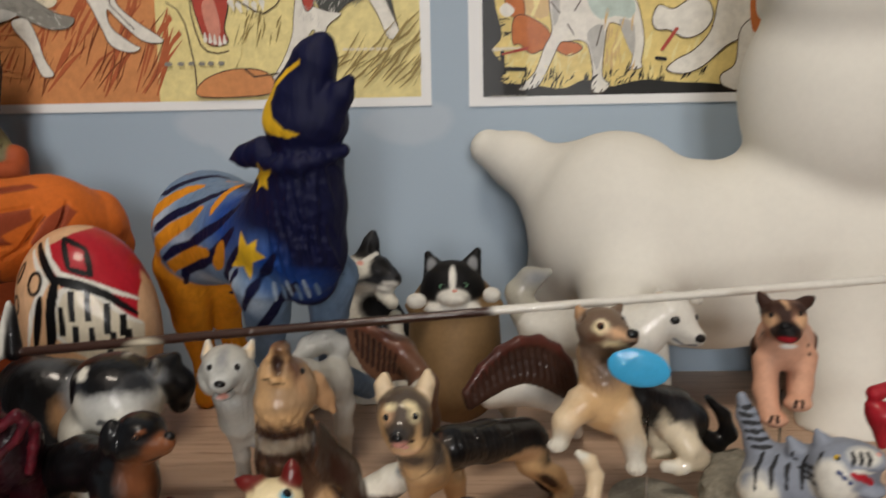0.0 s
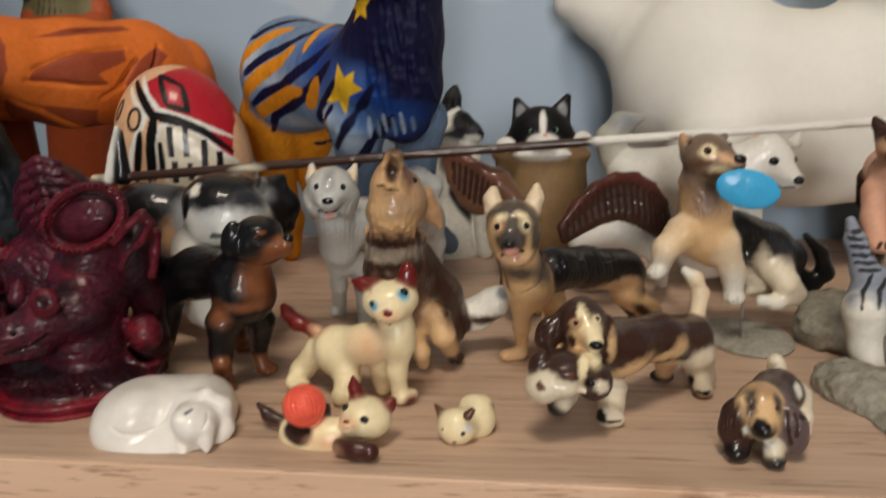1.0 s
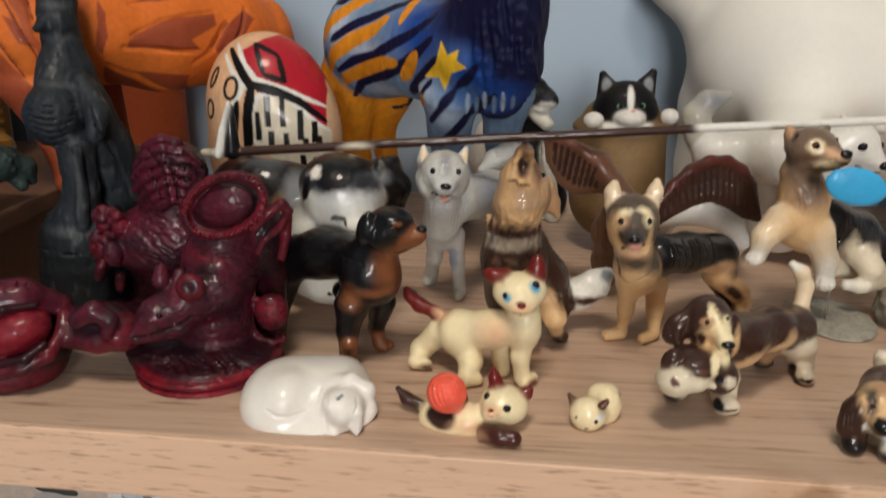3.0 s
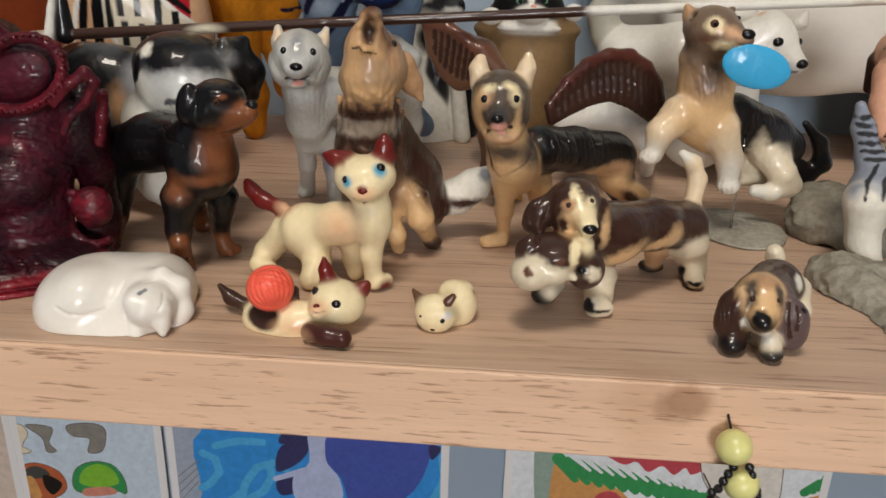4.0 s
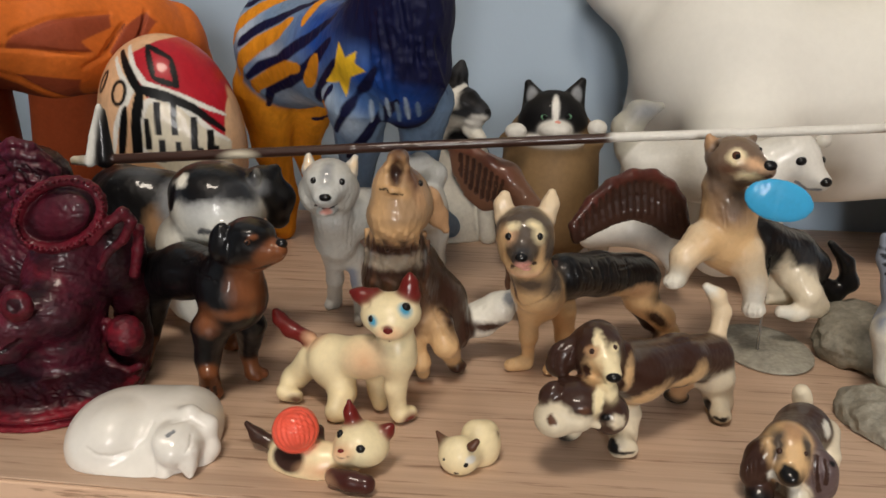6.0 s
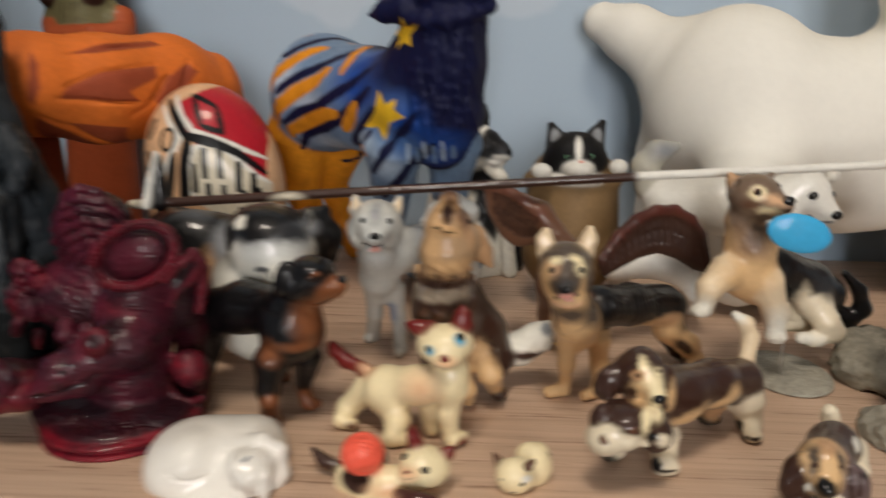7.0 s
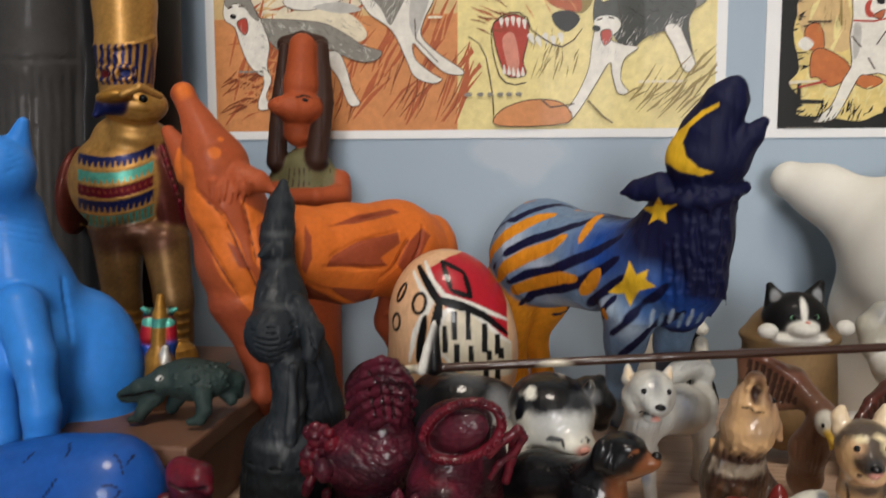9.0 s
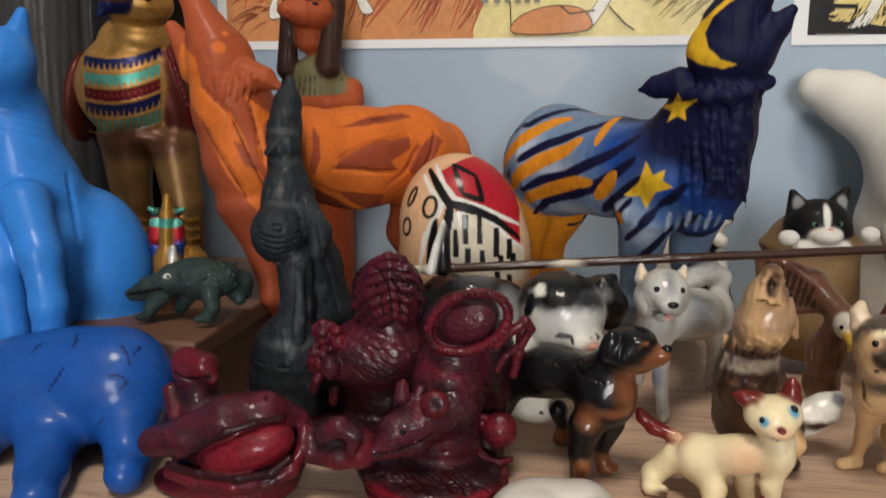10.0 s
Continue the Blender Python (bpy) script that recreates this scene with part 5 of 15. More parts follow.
# ---- figurines ----
def kitten_figurine():
    f = Clay(0.36)
    f.wobble = 0.15
    f.limb((-9.78, 14, 14.44), (0.23, 9, 17.06), 5.83, 5.20, CREAM, 3)
    f.limb((0.23, 9, 17.06), (8.58, 6, 19.73), 5.20, 5.09, CREAM, 3)
    f.lump((-9.8, 14, 12.74), (6, 6.2, 6.63), CREAM, k=3)
    f.lump((10.18, 5, 21.18), (3.87, 5.5, 5.36), CREAM, k=3)
    f.limb((9.55, 5, 24.33), (8.04, 5, 27.41), 4.44, 4.43, CREAM, 2)
    f.lump((7.86, 5, 31.16), (7.78, 7, 5.43), CREAM, turn=-4, k=2)
    f.lump((8.35, -0, 28.52), (3.89, 4.2, 2.02), CREAM, k=2)
    f.limb((2.82, 6, 34.31), (-0.15, 6, 35.41), 3.39, 1.91, SIAM, 1.4)
    f.limb((-0.15, 6, 35.41), (-2.52, 6, 36.23), 1.91, 0.59, SIAM, 1.4)
    f.limb((12.27, 6, 36.29), (12.52, 6, 39.06), 3.22, 2.04, SIAM, 1.4)
    f.limb((12.52, 6, 39.06), (12.49, 6, 41.35), 2.04, 0.73, SIAM, 1.4)
    f.lump((1.37, 2, 35.27), (1.3, 1.4, 1.88), None, turn=-50, k=0.8, cut=True)
    f.lump((13.06, 2, 39.44), (1.14, 1.4, 1.71), None, k=0.8, cut=True)
    f.limb((-16.45, 17, 17.98), (-22.4, 19, 19.64), 2.07, 2.09, SIAM, 1.6)
    f.limb((-22.4, 19, 19.64), (-25.52, 20, 22.19), 2.09, 1.77, SIAM, 1.6)
    f.limb((-25.52, 20, 22.19), (-26.6, 20, 24.19), 1.77, 1.12, SIAM, 1.6)
    f.limb((10.22, 5, 17.97), (8.96, 6, 10.11), 3.88, 2.58, CREAM, 2)
    f.limb((8.96, 6, 10.11), (9.66, 5.81, 3.4), 2.58, 2.45, CREAM, 2)
    f.limb((10.36, 5.08, 2.8), (12.57, 7.51, 2.4), 2.14, 2.00, CREAM, 1)
    f.limb((2.41, 11, 13.34), (3.23, 12, 6.17), 3.41, 2.36, CREAM, 2)
    f.limb((3.23, 12, 6.17), (4.03, 10.81, 3), 2.36, 2.20, CREAM, 2)
    f.limb((-7.85, 12, 10.65), (-5.76, 9, 6.18), 5.33, 3.27, CREAM, 2.5)
    f.limb((-5.76, 9, 6.18), (-6.83, 4.5, 3.2), 3.27, 2.76, CREAM, 2.5)
    f.limb((-6.79, 4.29, 2.8), (-3.79, 4.79, 2.4), 2.45, 1.99, CREAM, 1)
    f.limb((-15.94, 17, 11.48), (-21.84, 19, 4.66), 4.49, 3.11, CREAM, 2.5)
    f.limb((-21.84, 19, 4.66), (-23.03, 14.31, 3.2), 3.11, 2.41, CREAM, 2.5)
    f.limb((-22.99, 14.09, 2.6), (-19.51, 13.15, 2.2), 2.25, 1.76, CREAM, 1)
    f.patch((12.83, 5.13, 1.58), (2.44, 2.44, 1.83), SIAM, soft=1)
    f.patch((-19.43, 11.43, 1.98), (2.22, 2.22, 1.27), UMBER, soft=1.2)
    f.patch((-14.78, 14, 19.57), (2.82, 2.82, 2.82), PEACH, soft=1.5)
    f.patch((8.71, -4.05, 29.01), (3.1, 3.1, 1.41), PEACH, soft=1.4)
    f.patch((12.14, 0.49, 34.17), (1.72, 1.72, 1.72), EYEBLUE, soft=0.9)
    f.patch((4.16, -1.13, 31.32), (1.29, 1.29, 1.29), EYEBLUE, soft=0.9)
    f.patch((1.2, 2.85, 18.38), (4.45, 4.45, 4.45), PEACH, soft=2)
    f.bead((12.11, 1.39, 34.39), (1.22, 1.22, 1.22), BLACK)
    f.bead((3.83, -0.46, 31.68), (0.86, 0.86, 1), BLACK)
    f.bead((8.34, -3.16, 29.66), (1.27, 0.85, 0.85), SIAM)
    f.stroke(0.26, SIAM, 0.8, (6.2, -3.31, 27.99), (8.06, 0.18, 25.66), (10.99, -2.75, 27.87))
    f.patch((8.1, -2.68, 30.27), (1.13, 1.13, 0.57), SIAM, soft=1)
    f.scratch(0.21, 0.5, None, (8.41, -3.95, 29.11), (8.11, -0.25, 25.99))
    return f.build("kitten_figurine", (-0.0256, 0.0439, 0.0000), ceramic, "glossy cream ceramic kitten with dark red ears and tail", "figurine")


def kitten_with_yarn_ball():
    f = Clay(0.28)
    f.wobble = 0.15
    f.limb((-11.63, 18, 1.21), (-2.76, 15, 2.26), 4.90, 4.25, CREAM, 2)
    f.limb((-2.76, 15, 2.26), (3.08, 15, 3.27), 4.25, 3.83, CREAM, 2)
    f.lump((-5.57, 15, 0.99), (8.26, 4.5, 3.3), CREAM, turn=6, k=2)
    f.lump((6.8, 16, 7.08), (6.55, 6.4, 5.18), CREAM, turn=10, k=1.6)
    f.lump((3.55, 11, 7.34), (2.66, 3.4, 2.13), CREAM, k=1.6)
    f.limb((4.72, 17, 11.72), (3.92, 17, 14.66), 2.32, 1.49, SIAM, 1)
    f.limb((3.92, 17, 14.66), (3.66, 17, 17.32), 1.49, 0.54, SIAM, 1)
    f.limb((10.23, 17, 8.75), (12.42, 17, 10.1), 2.32, 1.77, SIAM, 1)
    f.limb((12.42, 17, 10.1), (13.51, 17, 11.37), 1.77, 0.95, SIAM, 1)
    f.lump((12.65, 13, 11.9), (1.06, 1.2, 1.6), None, turn=35, k=0.6, cut=True)
    f.limb((-16.37, 21, 2.71), (-20.37, 22, 4.13), 1.70, 1.71, COCOA, 1)
    f.limb((-20.37, 22, 4.13), (-22.86, 22, 7.13), 1.71, 0.71, COCOA, 1)
    f.limb((-4.67, 19, 5.03), (-4.77, 21, 7.07), 1.81, 1.40, COCOA, 1)
    f.limb((1.65, 7.95, 3), (5.84, 6.78, 2.8), 1.98, 2.23, REDDISH, 1)
    f.limb((5.84, 6.78, 2.8), (9.36, 6.3, 2.6), 2.23, 2.22, REDDISH, 1)
    f.lump((-8.69, 15, 10.24), (5.44, 6.2, 5.3), CORAL, k=0.5)
    f.scratch(0.19, 0.5, None, (-10.8, 14.86, 15.11), (-12.16, 13.62, 14.14), (-12.72, 12.09, 12.75), (-12.39, 10.61, 11.17), (-11.31, 9.68, 9.58), (-9.67, 9.37, 8.31), (-7.76, 9.8, 7.56))
    f.scratch(0.19, 0.5, None, (-10.47, 14.79, 15.24), (-11.27, 13.19, 14.59), (-11.4, 11.26, 13.5), (-10.97, 9.83, 11.95), (-10.05, 9.02, 10.26), (-8.83, 9.11, 8.69), (-7.45, 9.81, 7.65))
    f.scratch(0.19, 0.5, None, (-10.16, 14.8, 15.32), (-10.44, 13.01, 14.9), (-10.24, 11.02, 13.95), (-9.7, 9.54, 12.45), (-8.93, 8.87, 10.67), (-8.06, 9.11, 8.92), (-7.17, 9.91, 7.68))
    f.scratch(0.19, 0.5, None, (-9.84, 14.81, 15.41), (-9.66, 13, 15.13), (-9.16, 11.02, 14.26), (-8.53, 9.59, 12.78), (-7.88, 8.96, 10.94), (-7.31, 9.18, 9.1), (-6.88, 10.01, 7.72))
    f.scratch(0.19, 0.5, None, (-9.56, 14.91, 15.45), (-8.93, 13.16, 15.28), (-8.14, 11.28, 14.44), (-7.43, 9.96, 12.92), (-6.89, 9.3, 11.07), (-6.61, 9.42, 9.2), (-6.59, 10.1, 7.76))
    f.scratch(0.19, 0.5, None, (-9.27, 15.01, 15.49), (-8.23, 13.48, 15.34), (-7.18, 11.79, 14.49), (-6.37, 10.5, 12.99), (-5.93, 9.8, 11.11), (-5.94, 9.83, 9.2), (-6.33, 10.28, 7.75))
    f.scratch(0.19, 0.5, None, (-8.97, 15.11, 15.53), (-7.58, 13.98, 15.31), (-6.28, 12.55, 14.42), (-5.37, 11.29, 12.92), (-5.03, 10.55, 11.02), (-5.31, 10.4, 9.11), (-6.06, 10.46, 7.74))
    f.scratch(0.19, 0.5, None, (-8.71, 15.29, 15.53), (-6.94, 14.56, 15.24), (-5.41, 13.48, 14.26), (-4.43, 12.41, 12.68), (-4.2, 11.64, 10.75), (-4.71, 11.14, 8.93), (-5.81, 10.73, 7.68))
    f.scratch(0.19, 0.5, None, (-8.46, 15.56, 15.49), (-6.38, 15.49, 15), (-4.67, 15.01, 13.79), (-3.66, 14.31, 12.03), (-3.49, 13.33, 10.16), (-4.17, 12.14, 8.61), (-5.57, 10.99, 7.63))
    f.scratch(0.17, 0.5, None, (-11.41, 11.06, 13.32), (-10.03, 10.08, 13.16), (-8.31, 9.65, 12.78), (-6.56, 9.91, 12.23), (-5.05, 10.8, 11.59), (-4, 12.04, 11.04))
    f.scratch(0.17, 0.5, None, (-11.35, 11.48, 13.74), (-9.92, 10.74, 13.85), (-8.16, 10.4, 13.65), (-6.38, 10.57, 13.14), (-4.9, 11.38, 12.33), (-3.92, 12.46, 11.47))
    f.scratch(0.17, 0.5, None, (-11.33, 12.08, 14.09), (-9.85, 11.57, 14.47), (-8.05, 11.31, 14.44), (-6.29, 11.56, 13.88), (-4.8, 12.12, 12.99), (-3.87, 12.97, 11.85))
    f.scratch(0.17, 0.5, None, (-11.31, 12.67, 14.43), (-9.85, 12.65, 14.96), (-8.03, 12.56, 15.06), (-6.25, 12.81, 14.5), (-4.75, 13.12, 13.52), (-3.83, 13.57, 12.19))
    f.scratch(0.17, 0.5, None, (-11.36, 13.51, 14.65), (-9.91, 13.99, 15.33), (-8.12, 14.32, 15.44), (-6.29, 14.41, 14.97), (-4.78, 14.47, 13.88), (-3.83, 14.33, 12.45))
    f.patch((-10.24, 12.7, 3.97), (4.62, 4.62, 2.85), COCOA, turn=14, soft=0.35)
    f.patch((3.47, 8.52, 8.71), (2.36, 2.36, 1.84), PEACH, soft=1.4)
    f.patch((-1.78, 10.26, 2.46), (4.02, 4.02, 1.61), PEACH, soft=1.8)
    f.bead((2.19, 13.67, 10.41), (0.87, 0.81, 1.21), BLACK)
    f.bead((7.45, 10.43, 8.95), (1.19, 0.92, 0.99), BLACK)
    f.bead((3.28, 8.99, 8.96), (0.79, 0.53, 0.53), SIAM)
    f.stroke(0.18, BROWN, 0.8, (2.15, 8.44, 8.07), (3.59, 7.76, 7.82), (5.29, 8.67, 8.01))
    return f.build("kitten_with_yarn_ball", (-0.0280, 0.0101, 0.0000), ceramic, "cream ceramic kitten lying with a coral yarn ball on its back", "figurine")


def curled_kitten_figurine():
    f = Clay(0.27)
    f.lump((2.94, 8, 3.69), (5.15, 5.15, 6.01), CREAM, turn=10, k=2.83)
    f.lump((-1.66, 2, 4.12), (5.01, 4.18, 4.74), CREAM, k=2.6)
    f.limb((-5.14, 3, 6.43), (-7.18, 3, 9.39), 1.68, 0.42, BROWN, 1)
    f.limb((1.34, -2, 8.98), (2.37, -2, 10.26), 1.22, 0.81, BROWN, 1)
    f.limb((5.69, 7, 6.33), (7.04, 7, 7.68), 1.13, 0.42, BROWN, 1)
    f.lump((1.79, 8, 7.42), (3.13, 2.85, 2.56), CREAM, k=1.41)
    f.lump((4.65, 10, 6.26), (2.59, 2.73, 2.88), CREAM, k=1.42)
    f.bead((0.02, -1.62, 3.96), (0.68, 0.68, 0.68), BLACK)
    f.bead((-4.98, -0.85, 4.53), (0.41, 0.41, 0.41), BLACK)
    f.bead((-2.1, -1.24, 1.41), (0.69, 0.41, 0.41), DARKBROWN)
    f.patch((1.2, -1.29, 5.08), (1.37, 1.37, 0.96), WHITE, soft=0.5)
    return f.build("curled_kitten_figurine", (0.0033, 0.0265, 0.0000), ceramic, "tiny cream ceramic kitten curled up with brown ears", "figurine")


def sleeping_cat_figurine():
    f = Clay(0.33)
    f.lump((-13.85, 22, 1.83), (11.33, 15, 10.46), WARMWHITE, k=5)
    f.lump((2.5, 24, 2.8), (8.87, 15, 9.6), WARMWHITE, k=5)
    f.lump((-5.73, 25, 2.72), (12.32, 14, 9.09), WARMWHITE, k=5)
    f.lump((-3.87, 18, -1.11), (14.96, 12, 4.28), WARMWHITE, k=4)
    f.lump((-10.67, 16, 6.44), (7, 8, 6.16), WARMWHITE, turn=-14, k=2.5)
    f.limb((-20.15, 16, 2.07), (-17.13, 13, -0.15), 2.12, 2.37, WARMWHITE, 2)
    f.limb((-17.13, 13, -0.15), (-10.98, 12, -1.35), 2.37, 2.36, WARMWHITE, 2)
    f.limb((-10.98, 12, -1.35), (-4.1, 12, 0.37), 2.36, 2.07, WARMWHITE, 2)
    f.lump((5.89, 14, 5.79), (5.65, 8, 5.24), WARMWHITE, turn=15, k=1.6)
    f.lump((3.28, 11, 8.13), (2.03, 4, 2.44), WARMWHITE, k=1.6)
    f.limb((-3.57, 14, 5.02), (-2.14, 12, 1.59), 2.49, 2.62, WARMWHITE, 1.6)
    f.limb((-2.14, 12, 1.59), (-0.87, 10, -0.11), 2.62, 1.91, WARMWHITE, 1.6)
    f.limb((2.3, 11, 2.45), (3.53, 9, 0.62), 1.91, 1.76, WARMWHITE, 1.2)
    f.limb((3.53, 9, 0.62), (4.17, 8, 0.19), 1.76, 1.08, WARMWHITE, 1.2)
    f.limb((9.32, 10, 5.46), (9.64, 9, 2.57), 2.56, 1.75, WARMWHITE, 1.2)
    f.limb((9.64, 9, 2.57), (10.18, 8, 0.91), 1.75, 0.81, WARMWHITE, 1.2)
    f.limb((2.31, 18, 9.33), (7.15, 18, 10.86), 1.68, 1.95, WARMWHITE, 2)
    f.limb((7.15, 18, 10.86), (11.16, 18, 8.34), 1.95, 2.10, WARMWHITE, 2)
    f.limb((11.16, 18, 8.34), (11.76, 17, 2.85), 2.10, 2.10, WARMWHITE, 2)
    f.limb((11.76, 17, 2.85), (10.42, 15, -0.03), 2.10, 1.95, WARMWHITE, 2)
    f.scratch(0.22, 0.5, None, (-13.99, 7.98, 6.22), (-11.35, 7.45, 4.88), (-8.09, 8.15, 4.41), (-4.09, 9.98, 5.17), (-1.47, 11.53, 7.54), (-0.73, 14.31, 10.08))
    f.scratch(0.21, 0.5, None, (-0.87, 14.66, 10.2), (2.02, 8.91, 9.6), (1.43, 8.7, 4.44), (2.28, 7.41, 1.46))
    f.scratch(0.19, 0.5, None, (4.86, 13.21, 11), (8.11, 15.46, 11.27), (11.24, 15.47, 9.34))
    f.scratch(0.16, 0.5, MIDGREY, (5.15, 9.07, 10.02), (5.45, 9.76, 10.27), (5.92, 10.36, 10.43))
    f.scratch(0.18, 0.5, None, (9.66, 11.61, 9.12), (10.26, 9.4, 7.94), (9.71, 7.7, 6.75))
    return f.build("sleeping_cat_figurine", (-0.0702, 0.0101, 0.0000), porcelain, "glossy white porcelain cat curled up asleep", "figurine")


def shepherd_figurine():
    f = Clay(0.42)
    f.wobble = 0.4
    f.fuzz = (0.08, 0.8, (1, 1, 2.2))
    f.limb((1.83, 9, 31.01), (13.05, 20, 28.53), 6.81, 6.57, BLACK, 3)
    f.limb((13.05, 20, 28.53), (25.74, 32, 24.87), 6.57, 7.24, BLACK, 3)
    f.lump((-10.4, -9, 45.55), (7.63, 8, 9.03), TAN, k=3)
    f.lump((-10.96, -10, 49.61), (7.09, 8, 5.86), GREYBROWN, k=3)
    f.limb((-11.25, -15, 46.13), (-11.48, -20, 44.67), 3.94, 2.82, GREYBROWN, 2.5)
    f.lump((-10.22, -13, 39.59), (4.62, 5, 2.31), TAN, k=2)
    f.limb((-16.25, -7, 51.89), (-16.9, -7, 55.68), 2.97, 2.33, EARTAN, 1.2)
    f.limb((-16.9, -7, 55.68), (-16.54, -7, 58.06), 2.33, 1.39, EARTAN, 1.2)
    f.limb((-5.29, -7, 52.3), (-4.3, -7, 56.13), 2.80, 2.32, EARTAN, 1.2)
    f.limb((-4.3, -7, 56.13), (-4.03, -7, 59.12), 2.32, 1.23, EARTAN, 1.2)
    f.lump((-16.97, -11, 56.51), (1.37, 1.6, 3.05), None, turn=-4, k=0.8, cut=True)
    f.lump((-4.63, -11, 57.26), (1.36, 1.6, 3.03), None, turn=10, k=0.8, cut=True)
    f.limb((-8.65, -4, 37.02), (-6.37, 1, 29.09), 6.11, 6.62, TAN, 3)
    f.limb((-6.37, 1, 29.09), (-4.4, 5, 24.34), 6.62, 6.09, TAN, 3)
    f.limb((-8.03, 3, 21.81), (-7.81, 5, 12.93), 3.71, 2.23, TAN, 3)
    f.limb((-7.81, 5, 12.93), (-7.4, 11.47, 3.2), 2.23, 1.96, TAN, 3)
    f.limb((-8.13, 9.64, 2.4), (-12.73, 7.52, 2.1), 2.48, 1.94, TAN, 1)
    f.limb((2.41, 11, 19.51), (3.62, 14, 10.04), 4.17, 2.49, TAN, 3)
    f.limb((3.62, 14, 10.04), (3.05, 9.69, 3), 2.49, 2.12, TAN, 3)
    f.limb((1.94, 8.28, 2.4), (-1.31, 5.93, 2.1), 2.11, 1.74, TAN, 1)
    f.limb((27.91, 33, 22.91), (29.92, 33, 17.09), 7.10, 4.88, BLACK, 3)
    f.limb((27.79, 31, 16.68), (36.92, 35, 9.72), 4.48, 3.80, TAN, 2.5)
    f.limb((36.92, 35, 9.72), (41, 39, 3.11), 3.80, 2.52, TAN, 2.5)
    f.limb((41, 39, 3.11), (35.81, 21.62, 2.5), 2.52, 2.19, TAN, 2.5)
    f.limb((35.68, 20.9, 2.4), (32.62, 19.57, 2), 2.19, 1.82, TAN, 1)
    f.limb((27.07, 35, 15.28), (34.24, 41, 5.75), 3.41, 2.54, DARKBROWN, 2)
    f.limb((34.24, 41, 5.75), (38.49, 43, 1.44), 2.54, 1.97, DARKBROWN, 2)
    f.limb((38.49, 43, 1.44), (34.33, 27.24, 2.5), 1.97, 1.87, DARKBROWN, 2)
    f.patch((-11.34, -17.12, 52.23), (6.25, 6.25, 4.46), GREYBROWN, soft=0.8)
    f.patch((-11.79, -20.43, 47.54), (3.84, 3.84, 3.84), GREYBROWN, soft=0.9)
    f.patch((-12.08, -22.08, 46.44), (2.35, 2.35, 2.35), DARKGREY, soft=1.6)
    f.patch((-15.34, -16.6, 49.33), (2.4, 2.4, 2.1), PEACH, soft=1)
    f.patch((-6.91, -16.77, 50.01), (2.24, 2.24, 1.94), CREAM, soft=1)
    f.patch((-14.42, -16.31, 51.92), (2.09, 2.09, 0.9), CREAM, turn=-20, soft=1.2)
    f.patch((-8.52, -16.47, 52.49), (2.09, 2.09, 0.89), CREAM, turn=20, soft=1.2)
    f.patch((-17.21, -12.93, 44.86), (1.54, 6.14, 6.14), TAN, turn=10, soft=0.7)
    f.patch((-3.89, -13.32, 45.51), (1.83, 6.09, 6.09), GREYBROWN, turn=-10, soft=0.8)
    f.patch((-10.51, -17.82, 39.1), (6.04, 6.04, 1.36), PEACH, soft=0.8)
    f.patch((-10.71, -21.93, 42.79), (2.95, 2.95, 1.33), PINK, soft=0.6)
    f.patch((-8.66, -9, 33.54), (6.95, 6.95, 2.53), GREYBROWN, soft=1.3)
    f.patch((-1.18, -3.97, 32.29), (2.9, 8.06, 8.06), GREYBROWN, soft=1)
    f.patch((-4.05, -5.11, 25.72), (8.1, 8.1, 3.56), TAN, soft=0.9)
    f.patch((21.47, 25, 20.34), (10.93, 10.93, 2.91), TAN, soft=1)
    f.patch((26.64, 24.57, 21.68), (5.44, 5.44, 2.54), FAWN, soft=1.2)
    f.patch((34.4, 29.92, 10.65), (1.87, 5.23, 5.23), DARKBROWN, turn=-52, soft=0.7)
    f.bead((-15.04, -16.57, 49.26), (1.05, 1.05, 1.05), BLACK)
    f.bead((-7.2, -16.75, 49.61), (1.04, 1.04, 1.04), BLACK)
    f.bead((-11.75, -22.31, 45.4), (1.76, 1.32, 1.17), BLACK)
    f.bead((-10.3, -17.04, 40.9), (1.51, 0.9, 0.75), PINK)
    f.scratch(0.20, 0.5, DARKBROWN, (-14.01, -15.55, 40.8), (-11.65, -22.54, 43.54), (-7.77, -16.2, 42.2))
    f.scratch(0.26, 0.5, BROWN, (-13.69, -6.35, 34.49), (-12.21, -3.93, 28.36), (-10.12, -4.16, 25.44), (-6.61, -6.25, 27.35), (-3.07, -5.92, 29.79), (-0.84, -2.97, 33.01), (-1.07, 5.84, 36.21))
    f.scratch(0.24, 0.5, None, (6.42, 12.11, 36.88), (10.94, 13.87, 35.51), (15.83, 18.57, 35.13), (23.14, 31.79, 33.3))
    f.scratch(0.23, 0.5, None, (7.01, 6.33, 34.68), (11.58, 9.62, 31.78), (17.34, 14.84, 31.55), (23.79, 23.19, 31.21))
    f.scratch(0.18, 0.5, None, (3.38, 6.41, 37.11), (4.5, 3.41, 33.69), (5.54, 3.76, 28.75))
    f.scratch(0.18, 0.5, None, (5.96, 6.52, 35.79), (7.19, 5.39, 33.22), (8.18, 6.49, 27.99))
    f.scratch(0.19, 0.5, None, (8.96, 11.52, 35.91), (10.03, 8.17, 32.51), (10.9, 9.37, 27.19))
    f.scratch(0.19, 0.5, None, (11.68, 12.19, 34.41), (12.94, 11.09, 31.76), (13.63, 11.91, 26.5))
    f.scratch(0.19, 0.5, None, (14.69, 16.23, 34.83), (15.81, 13.39, 31.19), (16.3, 13.84, 26))
    f.scratch(0.19, 0.5, None, (17.44, 16.7, 33.36), (18.77, 15.91, 30.57), (19.19, 16.86, 25.16))
